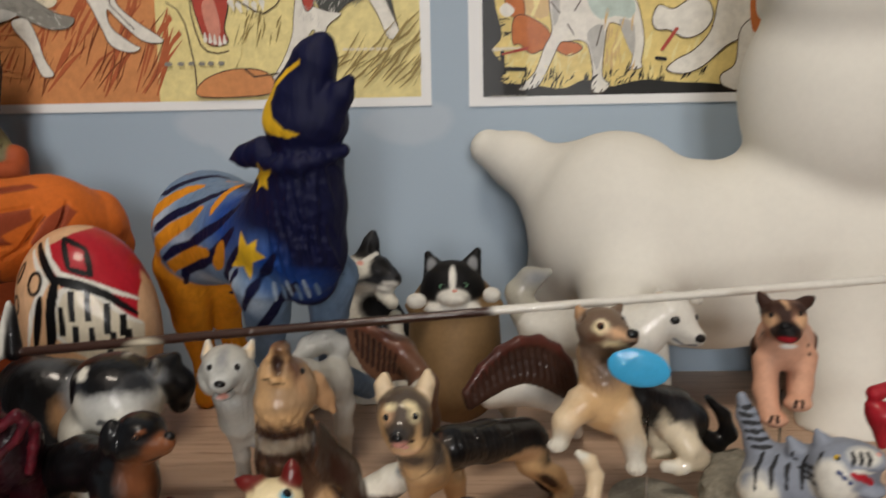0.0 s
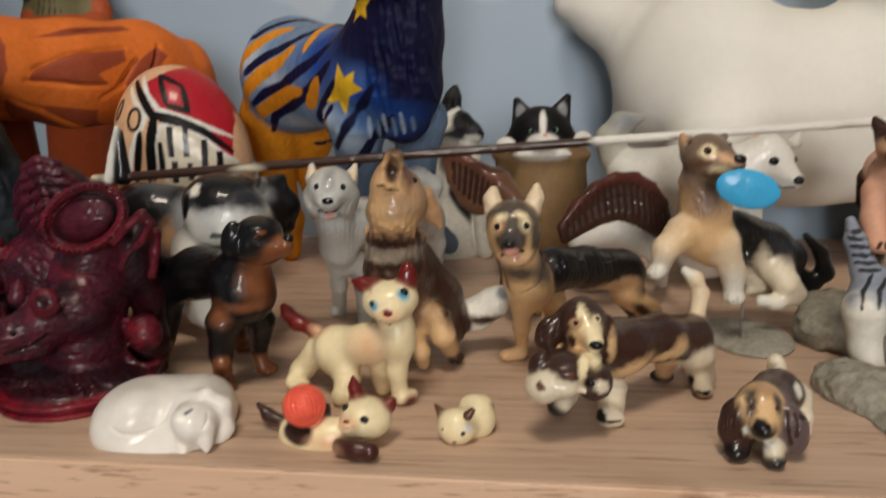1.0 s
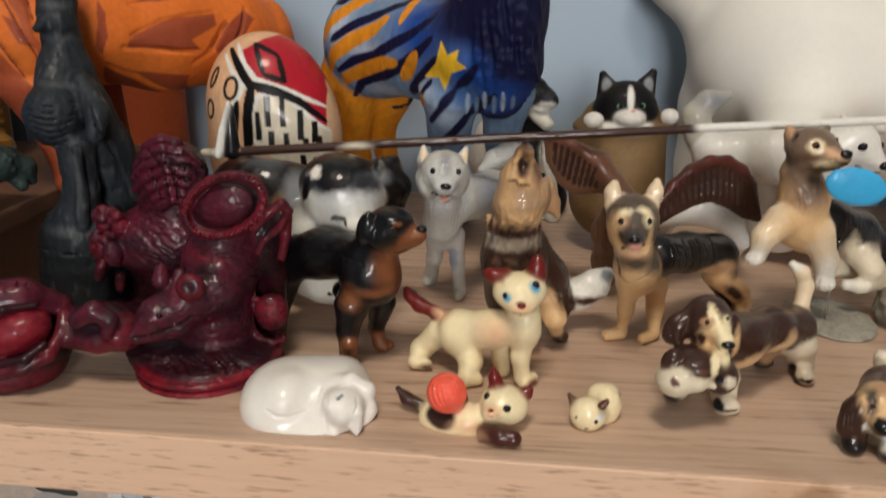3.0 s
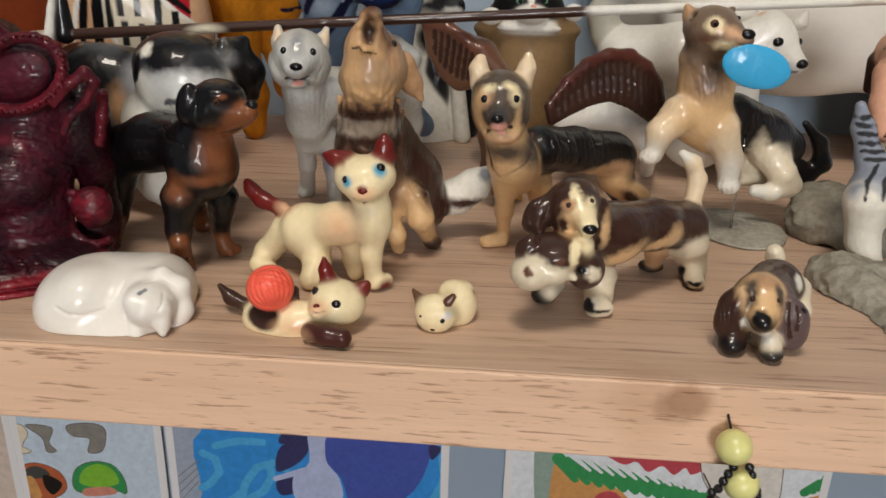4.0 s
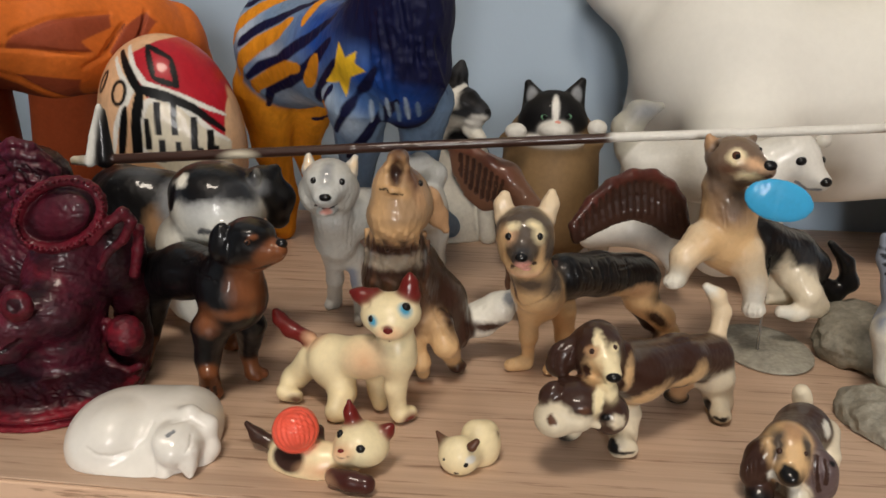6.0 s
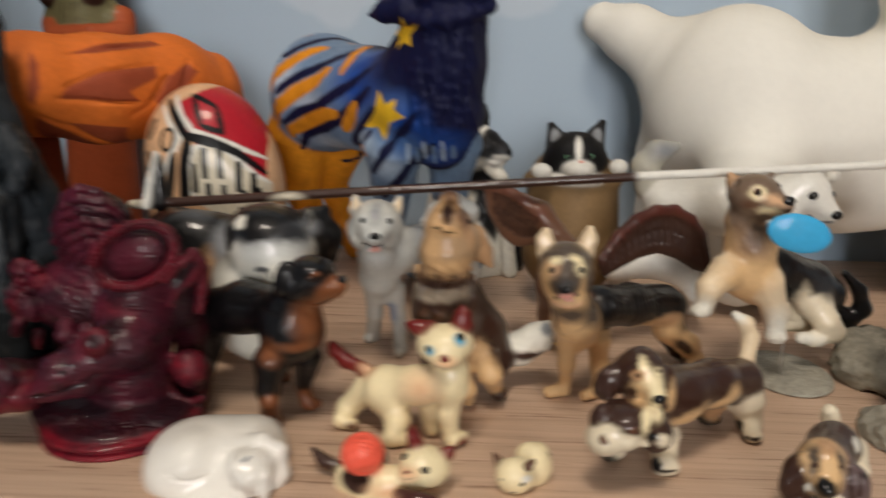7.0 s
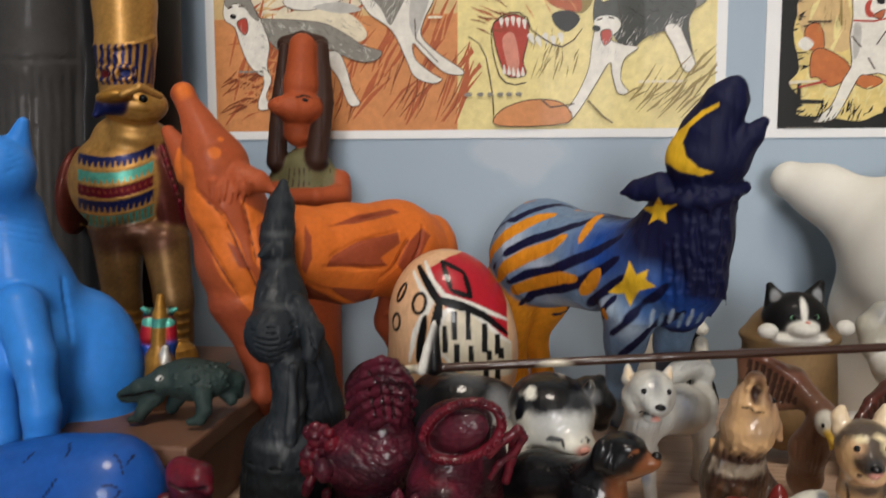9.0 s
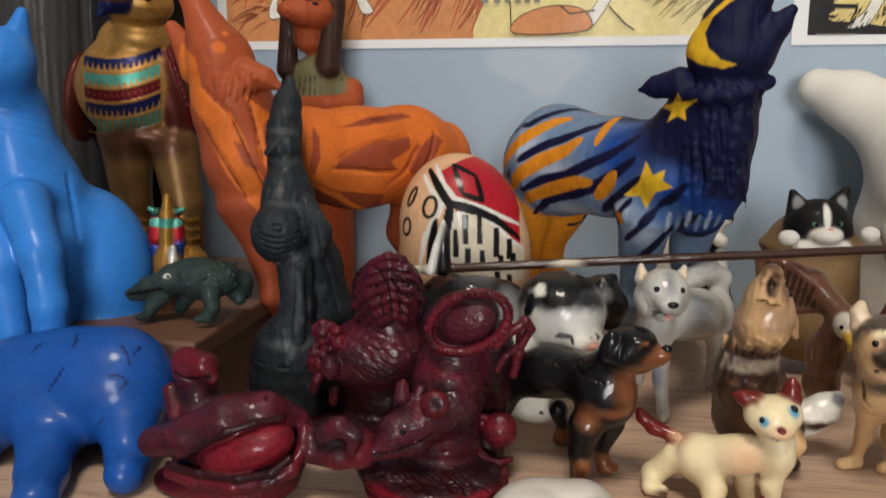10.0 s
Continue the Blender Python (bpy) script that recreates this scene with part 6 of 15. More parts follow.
    f.scratch(0.20, 0.5, None, (21.02, 23.39, 33.08), (21.98, 19.61, 29.59), (22.18, 20.11, 24.25))
    f.scratch(0.18, 0.5, None, (-13.51, 6.82, 3.68), (-14.09, 6.61, 1.08))
    f.scratch(0.17, 0.5, None, (-12.3, 6.68, 3.81), (-12.9, 5.75, 1.53))
    f.scratch(0.18, 0.5, None, (-11.07, 6.9, 3.78), (-11.68, 5.97, 1.5))
    return f.build("shepherd_figurine", (0.0263, 0.0779, 0.0000), ceramic, "glossy black and tan shepherd dog standing beside a basset hound", "figurine")


def rottweiler_figurine():
    f = Clay(0.4)
    f.wobble = 0.4
    f.fuzz = (0.07, 1.2, (1, 1, 2))
    f.limb((-0.52, 9, 34.23), (-13.46, 16, 32.58), 7.34, 7.44, BLACK, 4)
    f.limb((-13.46, 16, 32.58), (-26.78, 24, 27.46), 7.44, 7.60, BLACK, 4)
    f.lump((4.12, 5, 29.72), (9.44, 9.5, 9.76), BLACK, k=4)
    f.limb((3.22, 5, 34.3), (7.6, 3, 42.81), 7.51, 6.43, BLACK, 4)
    f.lump((10.55, 1, 46.6), (7.54, 7.2, 5.73), BLACK, turn=6, k=2.5)
    f.lump((12.22, -0, 50.01), (5.08, 6, 2.69), BLACK, turn=8, k=2)
    f.limb((14.43, -1, 44.8), (19.29, -2, 45.42), 3.89, 2.38, ROTTAN, 2)
    f.limb((13.1, -0, 41.66), (18.66, -1, 43.42), 2.87, 1.50, ROTTAN, 1.5)
    f.lump((4.34, -3, 47.22), (2.82, 2.4, 5.34), BLACK, turn=14, k=0.8)
    f.lump((7.98, -2, 44.18), (3.59, 4, 3.29), BLACK, k=2)
    f.limb((-1.49, 2, 21), (-2.97, 2, 12.43), 5.51, 3.03, BLACK, 2.5)
    f.limb((-2.97, 2, 12.43), (-3.18, 2.45, 3), 3.03, 2.58, BLACK, 2.5)
    f.limb((-1.91, -0.68, 9), (-2.67, 2.28, 2.4), 2.53, 2.58, ROTTAN, 1.2)
    f.limb((-2.67, 2.28, 2.4), (-5, 1.33, 2), 2.58, 1.61, ROTTAN, 1.2)
    f.limb((-3.07, 3.43, 2.2), (-0.72, 2.31, 1.8), 1.95, 1.45, ROTTAN, 0.8)
    f.limb((6.38, 12, 18.51), (3.69, 16, 7.87), 4.44, 2.54, BLACK, 2.5)
    f.limb((3.67, 16, 7.5), (5.06, 15.24, 2.4), 2.37, 2.21, ROTTAN, 1.2)
    f.limb((5.06, 15.24, 2.4), (8.04, 15.69, 2), 2.21, 1.53, ROTTAN, 1.2)
    f.limb((4.79, 16.11, 2), (6.79, 13.95, 1.6), 1.71, 1.35, ROTTAN, 0.8)
    f.limb((-10.06, 28, 15.5), (-8.12, 32, 8.42), 3.18, 2.35, BLACK, 2)
    f.limb((-8.15, 32, 8.03), (-9.1, 36.26, 2), 2.35, 2.41, ROTTAN, 1)
    f.limb((-9.1, 36.26, 2), (-6.68, 34.61, 2), 2.41, 1.66, ROTTAN, 1)
    f.limb((-27.82, 24, 23.42), (-31.97, 28, 6.79), 6.25, 3.24, BLACK, 3)
    f.limb((-31.97, 28, 6.79), (-29.42, 17.85, 2.5), 3.06, 2.43, ROTTAN, 1.2)
    f.patch((18.25, -3.97, 43.92), (4.43, 4.43, 2.95), ROTTAN, soft=0.5)
    f.patch((10.64, -1.04, 34.9), (4.55, 6.38, 6.38), ROTTAN, soft=1.1)
    f.patch((8.18, -3.23, 27.51), (6.08, 6.08, 1.37), ROTTAN, soft=1.3)
    f.patch((-0.62, -2.56, 25.21), (3.07, 3.38, 3.38), ROTTAN, soft=1.4)
    f.patch((12.28, 1.66, 37.02), (3.68, 3.68, 2.14), ROTTAN, soft=1)
    f.patch((14.15, -5.64, 49.65), (1.16, 1.16, 0.58), ROTTAN, soft=1)
    f.bead((20.33, -2.46, 47.37), (1.62, 1.33, 1.33), BLACK)
    f.bead((12.53, -5.63, 48.3), (0.87, 0.87, 0.87), BROWN)
    f.bead((12.67, -6.4, 48.29), (0.5, 0.5, 0.5), BLACK)
    f.scratch(0.24, 0.5, BLACK, (12.5, -2.41, 39.98), (14.64, -2.36, 40.37), (17.37, -2.16, 41.52), (21.05, -2.56, 43.95))
    f.scratch(0.22, 0.5, None, (5.78, -4.42, 51.13), (7.75, -5.42, 48.13), (7.35, -5.86, 43.37))
    f.scratch(0.19, 0.5, None, (-4.94, -0.09, 5.46), (-5.42, -0.25, 2.02))
    f.scratch(0.19, 0.5, DARKBROWN, (-2.06, -1.78, 5.36), (-2.94, -0.71, 2.38))
    f.scratch(0.19, 0.5, DARKBROWN, (-0.45, -0.85, 5.03), (-0.63, 0.16, 2.11))
    f.scratch(0.17, 0.5, None, (-10.42, 7.64, 37.85), (-5.5, 2.86, 36.52))
    f.scratch(0.17, 0.5, None, (-9.15, 7.37, 38.31), (-3.27, 0.27, 36.91))
    f.scratch(0.17, 0.5, None, (-7.85, 7.01, 38.8), (-1.47, -1.26, 36.97))
    f.scratch(0.17, 0.5, None, (-6.58, 6.72, 39.26), (0.13, -2.27, 36.88))
    f.scratch(0.17, 0.5, None, (-5.24, 6.24, 39.78), (1.59, -2.94, 36.67))
    f.scratch(0.17, 0.5, None, (-3.81, 5.47, 40.37), (2.95, -3.35, 36.39))
    return f.build("rottweiler_figurine", (-0.0668, 0.0550, 0.0000), ceramic, "glossy black and rust rottweiler standing beside a maroon statuette", "figurine")


def grey_wolf_figurine():
    f = Clay(0.5)
    f.wobble = 0.45
    f.fuzz = (0.14, 0.9, (1, 1, 2.4))
    f.lump((2.55, -22, 55.35), (7.85, 8, 6.98), GREYFUR, k=3)
    f.lump((-3.69, -20, 50.12), (3.01, 6, 5.32), GREYFUR, turn=-22, k=3)
    f.lump((7.61, -19, 50.32), (3.01, 6, 5.32), GREYFUR, turn=22, k=3)
    f.lump((3.43, -30, 52.38), (3.9, 5.2, 3.22), PALEGREY, k=3)
    f.lump((2.73, -27, 47.36), (3.11, 4.5, 1.55), PALEGREY, k=1.5)
    f.limb((-4.32, -18, 57.98), (-4.82, -17, 61.89), 2.66, 1.15, PALEGREY, 1.2)
    f.limb((8.03, -17, 57.85), (9.5, -16, 61.65), 2.66, 1.06, PALEGREY, 1.2)
    f.lump((-3.77, -21, 60.25), (1.22, 1.4, 2.62), None, turn=-2, k=0.6, cut=True)
    f.lump((9.47, -20, 60.16), (1.22, 1.4, 2.62), None, turn=12, k=0.6, cut=True)
    f.limb((1.11, -14, 44.08), (0.47, -4, 32.06), 6.38, 6.51, GREYFUR, 3)
    f.limb((0.47, -4, 32.06), (0.4, 2, 25.42), 6.51, 5.52, GREYFUR, 3)
    f.limb((-1.79, 1, 25.61), (-2.95, 8, 14.1), 3.93, 2.65, GREYFUR, 2.5)
    f.limb((-2.95, 8, 14.1), (-5.28, 16.72, 2.6), 2.65, 2.76, GREYFUR, 2.5)
    f.limb((-5.15, 16.02, 2.4), (-6.41, 13.78, 2), 2.54, 2.10, GREYFUR, 1)
    f.limb((5.19, 2, 25.62), (6.03, 6, 14.07), 3.93, 2.42, GREYFUR, 2.5)
    f.limb((6.03, 6, 14.07), (7.29, 2.96, 2.8), 2.42, 2.42, GREYFUR, 2.5)
    f.limb((7.3, 2.88, 2.4), (7.09, -0.71, 2), 2.22, 1.80, GREYFUR, 1)
    f.limb((7.41, -2, 40.97), (18.79, 14, 38.1), 8.10, 8.93, GREYFUR, 4)
    f.limb((18.79, 14, 38.1), (27.35, 28, 34.79), 8.93, 7.54, GREYFUR, 4)
    f.limb((27.25, 28, 36.61), (30.94, 31, 25.82), 6.65, 3.59, GREYFUR, 3)
    f.limb((30.94, 31, 25.82), (30.13, 30, 14.86), 3.59, 2.93, GREYFUR, 3)
    f.limb((28.96, 32, 40.27), (29.78, 32, 48.08), 3.36, 4.01, PALEGREY, 2.5)
    f.limb((29.78, 32, 48.08), (24.57, 30, 51.5), 4.01, 4.43, PALEGREY, 2.5)
    f.limb((24.57, 30, 51.5), (19.16, 27, 49.23), 4.43, 3.96, PALEGREY, 2.5)
    f.limb((19.16, 27, 49.23), (14.3, 24, 45.67), 3.96, 1.97, PALEGREY, 2.5)
    f.patch((18.12, 0.43, 43.93), (5.27, 6.89, 6.89), BLUEGREY, soft=1.6)
    f.patch((22.2, 24.3, 52.15), (7.4, 7.4, 4.35), PALEGREY, soft=1)
    f.scratch(0.26, 0.5, None, (9.1, -24.06, 58.73), (18.1, 23, 50.94), (20.39, 25.41, 53.64))
    f.scratch(0.30, 0.5, None, (17.51, 22.66, 49.44), (19.98, 23.14, 51.42), (22.07, 25.46, 53.69))
    f.scratch(0.30, 0.5, None, (19.34, 22.62, 50.18), (21.95, 23.94, 51.77), (23.75, 25.49, 53.74))
    f.scratch(0.30, 0.5, None, (21.28, 23.25, 50.78), (23.94, 24.72, 52.12), (25.44, 25.61, 53.77))
    f.scratch(0.30, 0.5, None, (23.3, 24.33, 51.29), (25.88, 25.28, 52.52), (27.25, 26.38, 53.67))
    f.scratch(0.30, 0.5, None, (25.25, 25.01, 51.88), (27.95, 26.5, 52.78), (29.3, 28.49, 53.32))
    f.limb((28.23, 28, 38.78), (29.75, 32, 25.16), 5.21, 3.54, GREYFUR, 3)
    f.limb((29.75, 32, 25.16), (30.58, 33, 14.5), 3.54, 2.89, GREYFUR, 3)
    f.limb((30.58, 33, 14.5), (29.76, 38.79, 3), 2.89, 2.73, GREYFUR, 3)
    f.patch((-0.44, -29.21, 56.73), (2.2, 2.2, 2.2), PALEGREY, soft=0.9)
    f.patch((7.56, -27.97, 56.43), (2.21, 2.21, 2.21), PALEGREY, soft=0.9)
    f.patch((3.41, -28.5, 59.3), (1.52, 4.06, 4.06), MIDGREY, soft=1.6)
    f.patch((3.56, -31.01, 47.93), (2.04, 2.04, 1.02), PINK, soft=0.7)
    f.patch((4.22, 2.52, 16.76), (2.19, 5.17, 5.17), BLUEGREY, soft=0.7)
    f.patch((-4.3, -20, 55.12), (1.76, 4.58, 4.58), MIDGREY, soft=1.8)
    f.patch((2.52, -19.39, 41.11), (6.45, 6.45, 2.51), PALEGREY, soft=1.4)
    f.patch((-4.64, -19.54, 59.99), (1.4, 2.81, 2.81), EARTAN, soft=1.4)
    f.patch((9.5, -18.18, 59.87), (1.41, 2.64, 2.64), EARTAN, soft=1.4)
    f.bead((-0.44, -28.89, 56.73), (1.08, 1.08, 1.08), BLACK)
    f.bead((7.56, -27.64, 56.43), (1.09, 1.09, 1.09), BLACK)
    f.bead((4.12, -34.6, 53.06), (1.91, 1.16, 1.16), BLACK)
    f.scratch(0.23, 0.5, DARKGREY, (-0.92, -24.64, 48.32), (3.1, -30.37, 48.64), (5.46, -26.52, 49.12))
    f.scratch(0.22, 0.5, None, (-3.36, -18.9, 43.72), (-3.31, -16.21, 39.39), (-3.19, -12.15, 33.83))
    f.scratch(0.21, 0.5, None, (-1.55, -19.73, 43.06), (-1.78, -16.58, 38.22), (-1.8, -12.55, 33.03))
    f.scratch(0.21, 0.5, None, (0.12, -20.01, 42.27), (0.23, -18.96, 40.19), (-0.52, -12.41, 32.08))
    f.scratch(0.20, 0.5, None, (3.96, -30.5, 46.61), (1.42, -17.75, 38.64), (1.24, -14.42, 34.59))
    f.scratch(0.21, 0.5, None, (3.36, -19.83, 43.27), (3.08, -18.65, 40.22), (2.28, -13.16, 33.35))
    f.scratch(0.21, 0.5, None, (4.78, -18.84, 42.17), (4.11, -16.51, 38.44), (3.32, -11.83, 32.08))
    f.scratch(0.21, 0.5, None, (6.32, -18.21, 43.92), (5.54, -16.2, 39.73), (4.76, -12.36, 34.2))
    f.scratch(0.22, 0.5, None, (7.25, -14.37, 42.16), (6.4, -12.94, 37.65), (5.66, -10.18, 32.71))
    f.scratch(0.22, 0.5, None, (8.32, -11.03, 40.49), (7.63, -11.42, 38.66), (6.61, -8.12, 31.23))
    f.scratch(0.21, 0.5, None, (-3.6, -26.47, 51.77), (-2.38, -25.9, 49.24))
    f.scratch(0.21, 0.5, None, (9.72, -24.8, 51.91), (8.33, -24.99, 49.43))
    f.scratch(0.21, 0.5, None, (-2.99, -26.23, 50.17), (-1.83, -24.61, 47.39))
    f.scratch(0.21, 0.5, None, (9.01, -24.85, 50.31), (7.26, -24.05, 47.6))
    f.scratch(0.21, 0.5, None, (-2.48, -25.55, 48.45), (-1.72, -21.25, 45.04))
    f.scratch(0.21, 0.5, None, (8.22, -24.44, 48.6), (5.58, -19.98, 45.02))
    f.scratch(0.21, 0.5, None, (-2.16, -24.03, 46.53), (-1.15, -19.93, 43.12))
    f.scratch(0.21, 0.5, None, (7.21, -22.9, 46.63), (4.52, -19.3, 43.19))
    return f.build("grey_wolf_figurine", (-0.0459, 0.1162, 0.0000), ceramic, "glossy pale grey wolf figurine standing with pricked ears", "figurine")


def howling_wolf_figurine():
    f = Clay(0.42)
    f.wobble = 0.45
    f.fuzz = (0.16, 1.0, (1, 1, 2.6))
    f.limb((-6.13, 1, 42.72), (-6.19, 5, 32.28), 8.01, 9.25, GREYBROWN, 4)
    f.limb((-6.19, 5, 32.28), (-4.49, 9, 18.65), 9.25, 10.23, GREYBROWN, 4)
    f.limb((-1.16, 11, 35.08), (4.99, 17, 20.89), 6.06, 7.35, GREYBROWN, 5)
    f.limb((4.99, 17, 20.89), (8.58, 17, 11.35), 7.35, 6.36, GREYBROWN, 5)
    f.lump((-5.02, -5, 52.31), (7.55, 9, 7.4), WOLFTAN, k=4)
    f.limb((-4.66, -7, 55.1), (-5.2, -8, 60.97), 6.70, 4.81, WOLFTAN, 4)
    f.limb((-5.2, -8, 60.97), (-4.39, -9, 67.49), 4.81, 2.82, WOLFTAN, 4)
    f.lump((-0.66, -3, 58.01), (4.31, 7, 7.09), WOLFTAN, turn=-22, k=4)
    f.lump((-3.84, -10, 69.14), (2.5, 3.6, 1.91), BROWN, k=1.5)
    f.lump((-4.08, -14, 65.36), (2.18, 3.6, 4.21), None, turn=2, k=1.2, cut=True)
    f.limb((-7.23, -11, 61.76), (-6.83, -12, 66.7), 0.67, 0.66, SAND, 0.8)
    f.limb((-6.83, -12, 66.7), (-5.37, -12, 68.95), 0.66, 0.66, SAND, 0.8)
    f.limb((-5.37, -12, 68.95), (-2.88, -12, 69.03), 0.66, 0.66, SAND, 0.8)
    f.limb((-2.88, -12, 69.03), (-1.49, -11, 66.71), 0.66, 0.66, SAND, 0.8)
    f.limb((-1.49, -11, 66.71), (-1.37, -10, 61.17), 0.66, 0.67, SAND, 0.8)
    f.limb((-7.99, -12, 61.77), (-4.78, -14, 61.21), 0.74, 0.95, SAND, 1)
    f.limb((-4.78, -14, 61.21), (-2.04, -12, 60.18), 0.95, 0.74, SAND, 1)
    f.lump((-3.78, -8, 69.74), (1.78, 2.4, 1.04), BLACK, k=0.8)
    f.limb((2.77, 3, 55.99), (4.98, 5, 50.44), 3.17, 2.89, FAWN, 1.2)
    f.limb((4.98, 5, 50.44), (7.33, 5, 46.56), 2.89, 1.13, FAWN, 1.2)
    f.lump((5.69, -1, 51.49), (0.94, 1.6, 2.82), None, turn=-25, k=0.8, cut=True)
    f.limb((6.18, 3, 18.7), (8.38, 2, 12.99), 4.31, 3.16, TAN, 3)
    f.limb((8.38, 2, 12.99), (10.02, 14.42, 2.6), 3.16, 2.30, TAN, 3)
    f.lump((11.23, 11.5, 2.4), (2.79, 2.6, 2.1), DARKBROWN, k=0.9)
    f.limb((-6.42, 0, 12.11), (-6.26, -1, 7.17), 2.65, 2.16, TAN, 2.4)
    f.limb((-6.26, -1, 7.17), (-6.2, -1.28, 2.6), 2.16, 2.00, TAN, 2.4)
    f.limb((-0.2, 1, 12.93), (1.55, 1, 7.65), 2.66, 2.17, TAN, 2.4)
    f.limb((1.55, 1, 7.65), (1.58, 5.49, 2.6), 2.17, 2.05, TAN, 2.4)
    f.limb((11.22, 21, 11.3), (17.37, 23, 13.36), 3.23, 5.04, OFFWHITE, 3)
    f.limb((17.37, 23, 13.36), (23.1, 23, 17.45), 5.04, 4.65, OFFWHITE, 3)
    f.limb((23.1, 23, 17.45), (26.83, 23, 21.39), 4.65, 2.13, OFFWHITE, 3)
    f.patch((-4.54, -10, 64.67), (1.93, 2.6, 3.85), DARKBROWN, soft=0.7)
    f.patch((-3.78, -8, 70.03), (1.78, 1.78, 1.04), BLACK, soft=0.5)
    f.patch((-0.12, -9.51, 64.13), (1.78, 5.04, 5.04), UMBER, turn=-15, soft=1.2)
    f.patch((2.23, -9.69, 58.51), (1.49, 3.28, 3.28), FAWN, soft=1.2)
    f.patch((-8.58, -13.05, 56.25), (2.37, 5.92, 5.92), SAND, soft=1.3)
    f.patch((-3.21, -13.93, 50.58), (7.12, 7.12, 1.78), SAND, soft=1.4)
    f.patch((-5.43, -7.47, 43.69), (9.56, 9.56, 1.85), COCOA, soft=0.9)
    f.patch((-8.41, -5.98, 39.29), (5.31, 5.31, 2.19), TAILGREY, soft=1.3)
    f.patch((-1.75, -5.15, 39.98), (4.69, 4.69, 1.88), TAILGREY, soft=1.3)
    f.patch((-6.38, -5.68, 36.02), (9.11, 9.11, 1.26), COCOA, soft=1.2)
    f.patch((8.32, 3, 25.8), (4.27, 10.84, 10.84), COCOA, turn=-25, soft=0.7)
    f.patch((13.66, 13, 11.66), (2.43, 6.94, 6.94), DARKBROWN, turn=-12, soft=0.7)
    f.patch((4.84, -0.6, 16.48), (3.93, 7.21, 7.21), TAN, turn=-8, soft=0.8)
    f.patch((-4.23, -2.66, 23.72), (8.07, 8.07, 7.43), UMBER, soft=1.6)
    f.patch((26.43, 20.48, 21.47), (2.46, 2.46, 2.46), MIDGREY, soft=0.8)
    f.patch((20.13, 17.87, 12.93), (7.05, 7.05, 1.59), DARKBROWN, soft=1)
    f.bead((1.44, -7.92, 62.14), (0.9, 0.9, 0.9), BLACK)
    f.stroke(0.32, BLACK, 0.4, (-8.31, -12.96, 61.79), (-6.55, -13.99, 61.45), (-4.36, -14.95, 60.67), (-1.92, -13.11, 59.95))
    f.limb((-14.03, -0.16, 46.98), (-14.52, -0.19, 43.02), 0.67, 0.13, SAND, 1)
    f.limb((-11.8, -4.38, 47.29), (-12.25, -4.12, 43.16), 0.66, 0.13, FAWN, 1)
    f.limb((-9.33, -10.75, 48.17), (-10.35, -5.94, 44.69), 0.64, 0.12, SAND, 1)
    f.limb((-7.44, -13.6, 50.49), (-8.58, -6.95, 44.07), 0.62, 0.12, SAND, 1)
    f.limb((-5.91, -13.76, 49.82), (-6.7, -9.02, 45.64), 0.62, 0.12, FAWN, 1)
    f.limb((-4.46, -13.36, 49.02), (-5.22, -7.97, 44.47), 0.63, 0.12, SAND, 1)
    f.limb((-2.92, -13.89, 50.74), (-3.47, -9.33, 45.85), 0.62, 0.12, SAND, 1)
    f.limb((-1.52, -12.85, 49.77), (-2.15, -6.59, 44.23), 0.63, 0.12, FAWN, 1)
    f.limb((-0.21, -10.78, 48.54), (-0.65, -5.59, 44.99), 0.63, 0.12, SAND, 1)
    f.limb((1.22, -10.21, 50.01), (0.76, -3, 43.4), 0.63, 0.13, SAND, 1)
    f.limb((1.83, 1.22, 46.44), (1.47, 8.39, 41.43), 0.67, 0.13, FAWN, 1)
    f.limb((-12.84, -2.71, 45.05), (-13.44, -1.95, 40.89), 0.66, 0.13, COCOA, 1)
    f.limb((-10.82, -5.7, 45.09), (-11.38, -4.67, 40.74), 0.65, 0.13, UMBER, 1)
    f.limb((-9.06, -7.09, 44.72), (-9.52, -6.18, 42.21), 0.65, 0.12, COCOA, 1)
    f.limb((-6.87, -12.12, 47.68), (-7.83, -6.65, 41.44), 0.63, 0.12, COCOA, 1)
    f.limb((-5.43, -11.44, 46.79), (-6.14, -7.17, 42.62), 0.63, 0.12, UMBER, 1)
    f.limb((-4.18, -9.05, 45.43), (-4.57, -6.73, 41.6), 0.64, 0.12, COCOA, 1)
    f.limb((-2.36, -11.85, 47.79), (-2.99, -6.44, 42.55), 0.63, 0.12, COCOA, 1)
    f.limb((-1.19, -8.34, 46.16), (-1.47, -5.28, 41.33), 0.64, 0.12, UMBER, 1)
    f.limb((0, -4.47, 44.4), (0.03, -4.07, 42.03), 0.65, 0.13, COCOA, 1)
    f.limb((1.28, -1.35, 45.27), (1.45, -1.33, 40.36), 0.66, 0.13, COCOA, 1)
    f.limb((2.21, 7.31, 42.25), (2.64, 4.56, 39.79), 0.69, 0.13, UMBER, 1)
    f.limb((-13.71, -2.31, 41.97), (-14.52, -0.24, 37.38), 0.67, 0.13, TAILGREY, 1)
    f.limb((-11.71, -5.02, 41.97), (-12.37, -3.34, 37.37), 0.66, 0.13, MIDGREY, 1)
    f.limb((-10.01, -5.84, 41.45), (-10.49, -4.9, 38.89), 0.66, 0.13, UMBER, 1)
    f.limb((-8.27, -7.14, 43.49), (-8.74, -5.57, 38.17), 0.65, 0.13, TAILGREY, 1)
    f.limb((-6.68, -7.34, 42.8), (-7.02, -6.24, 39.42), 0.65, 0.12, MIDGREY, 1)
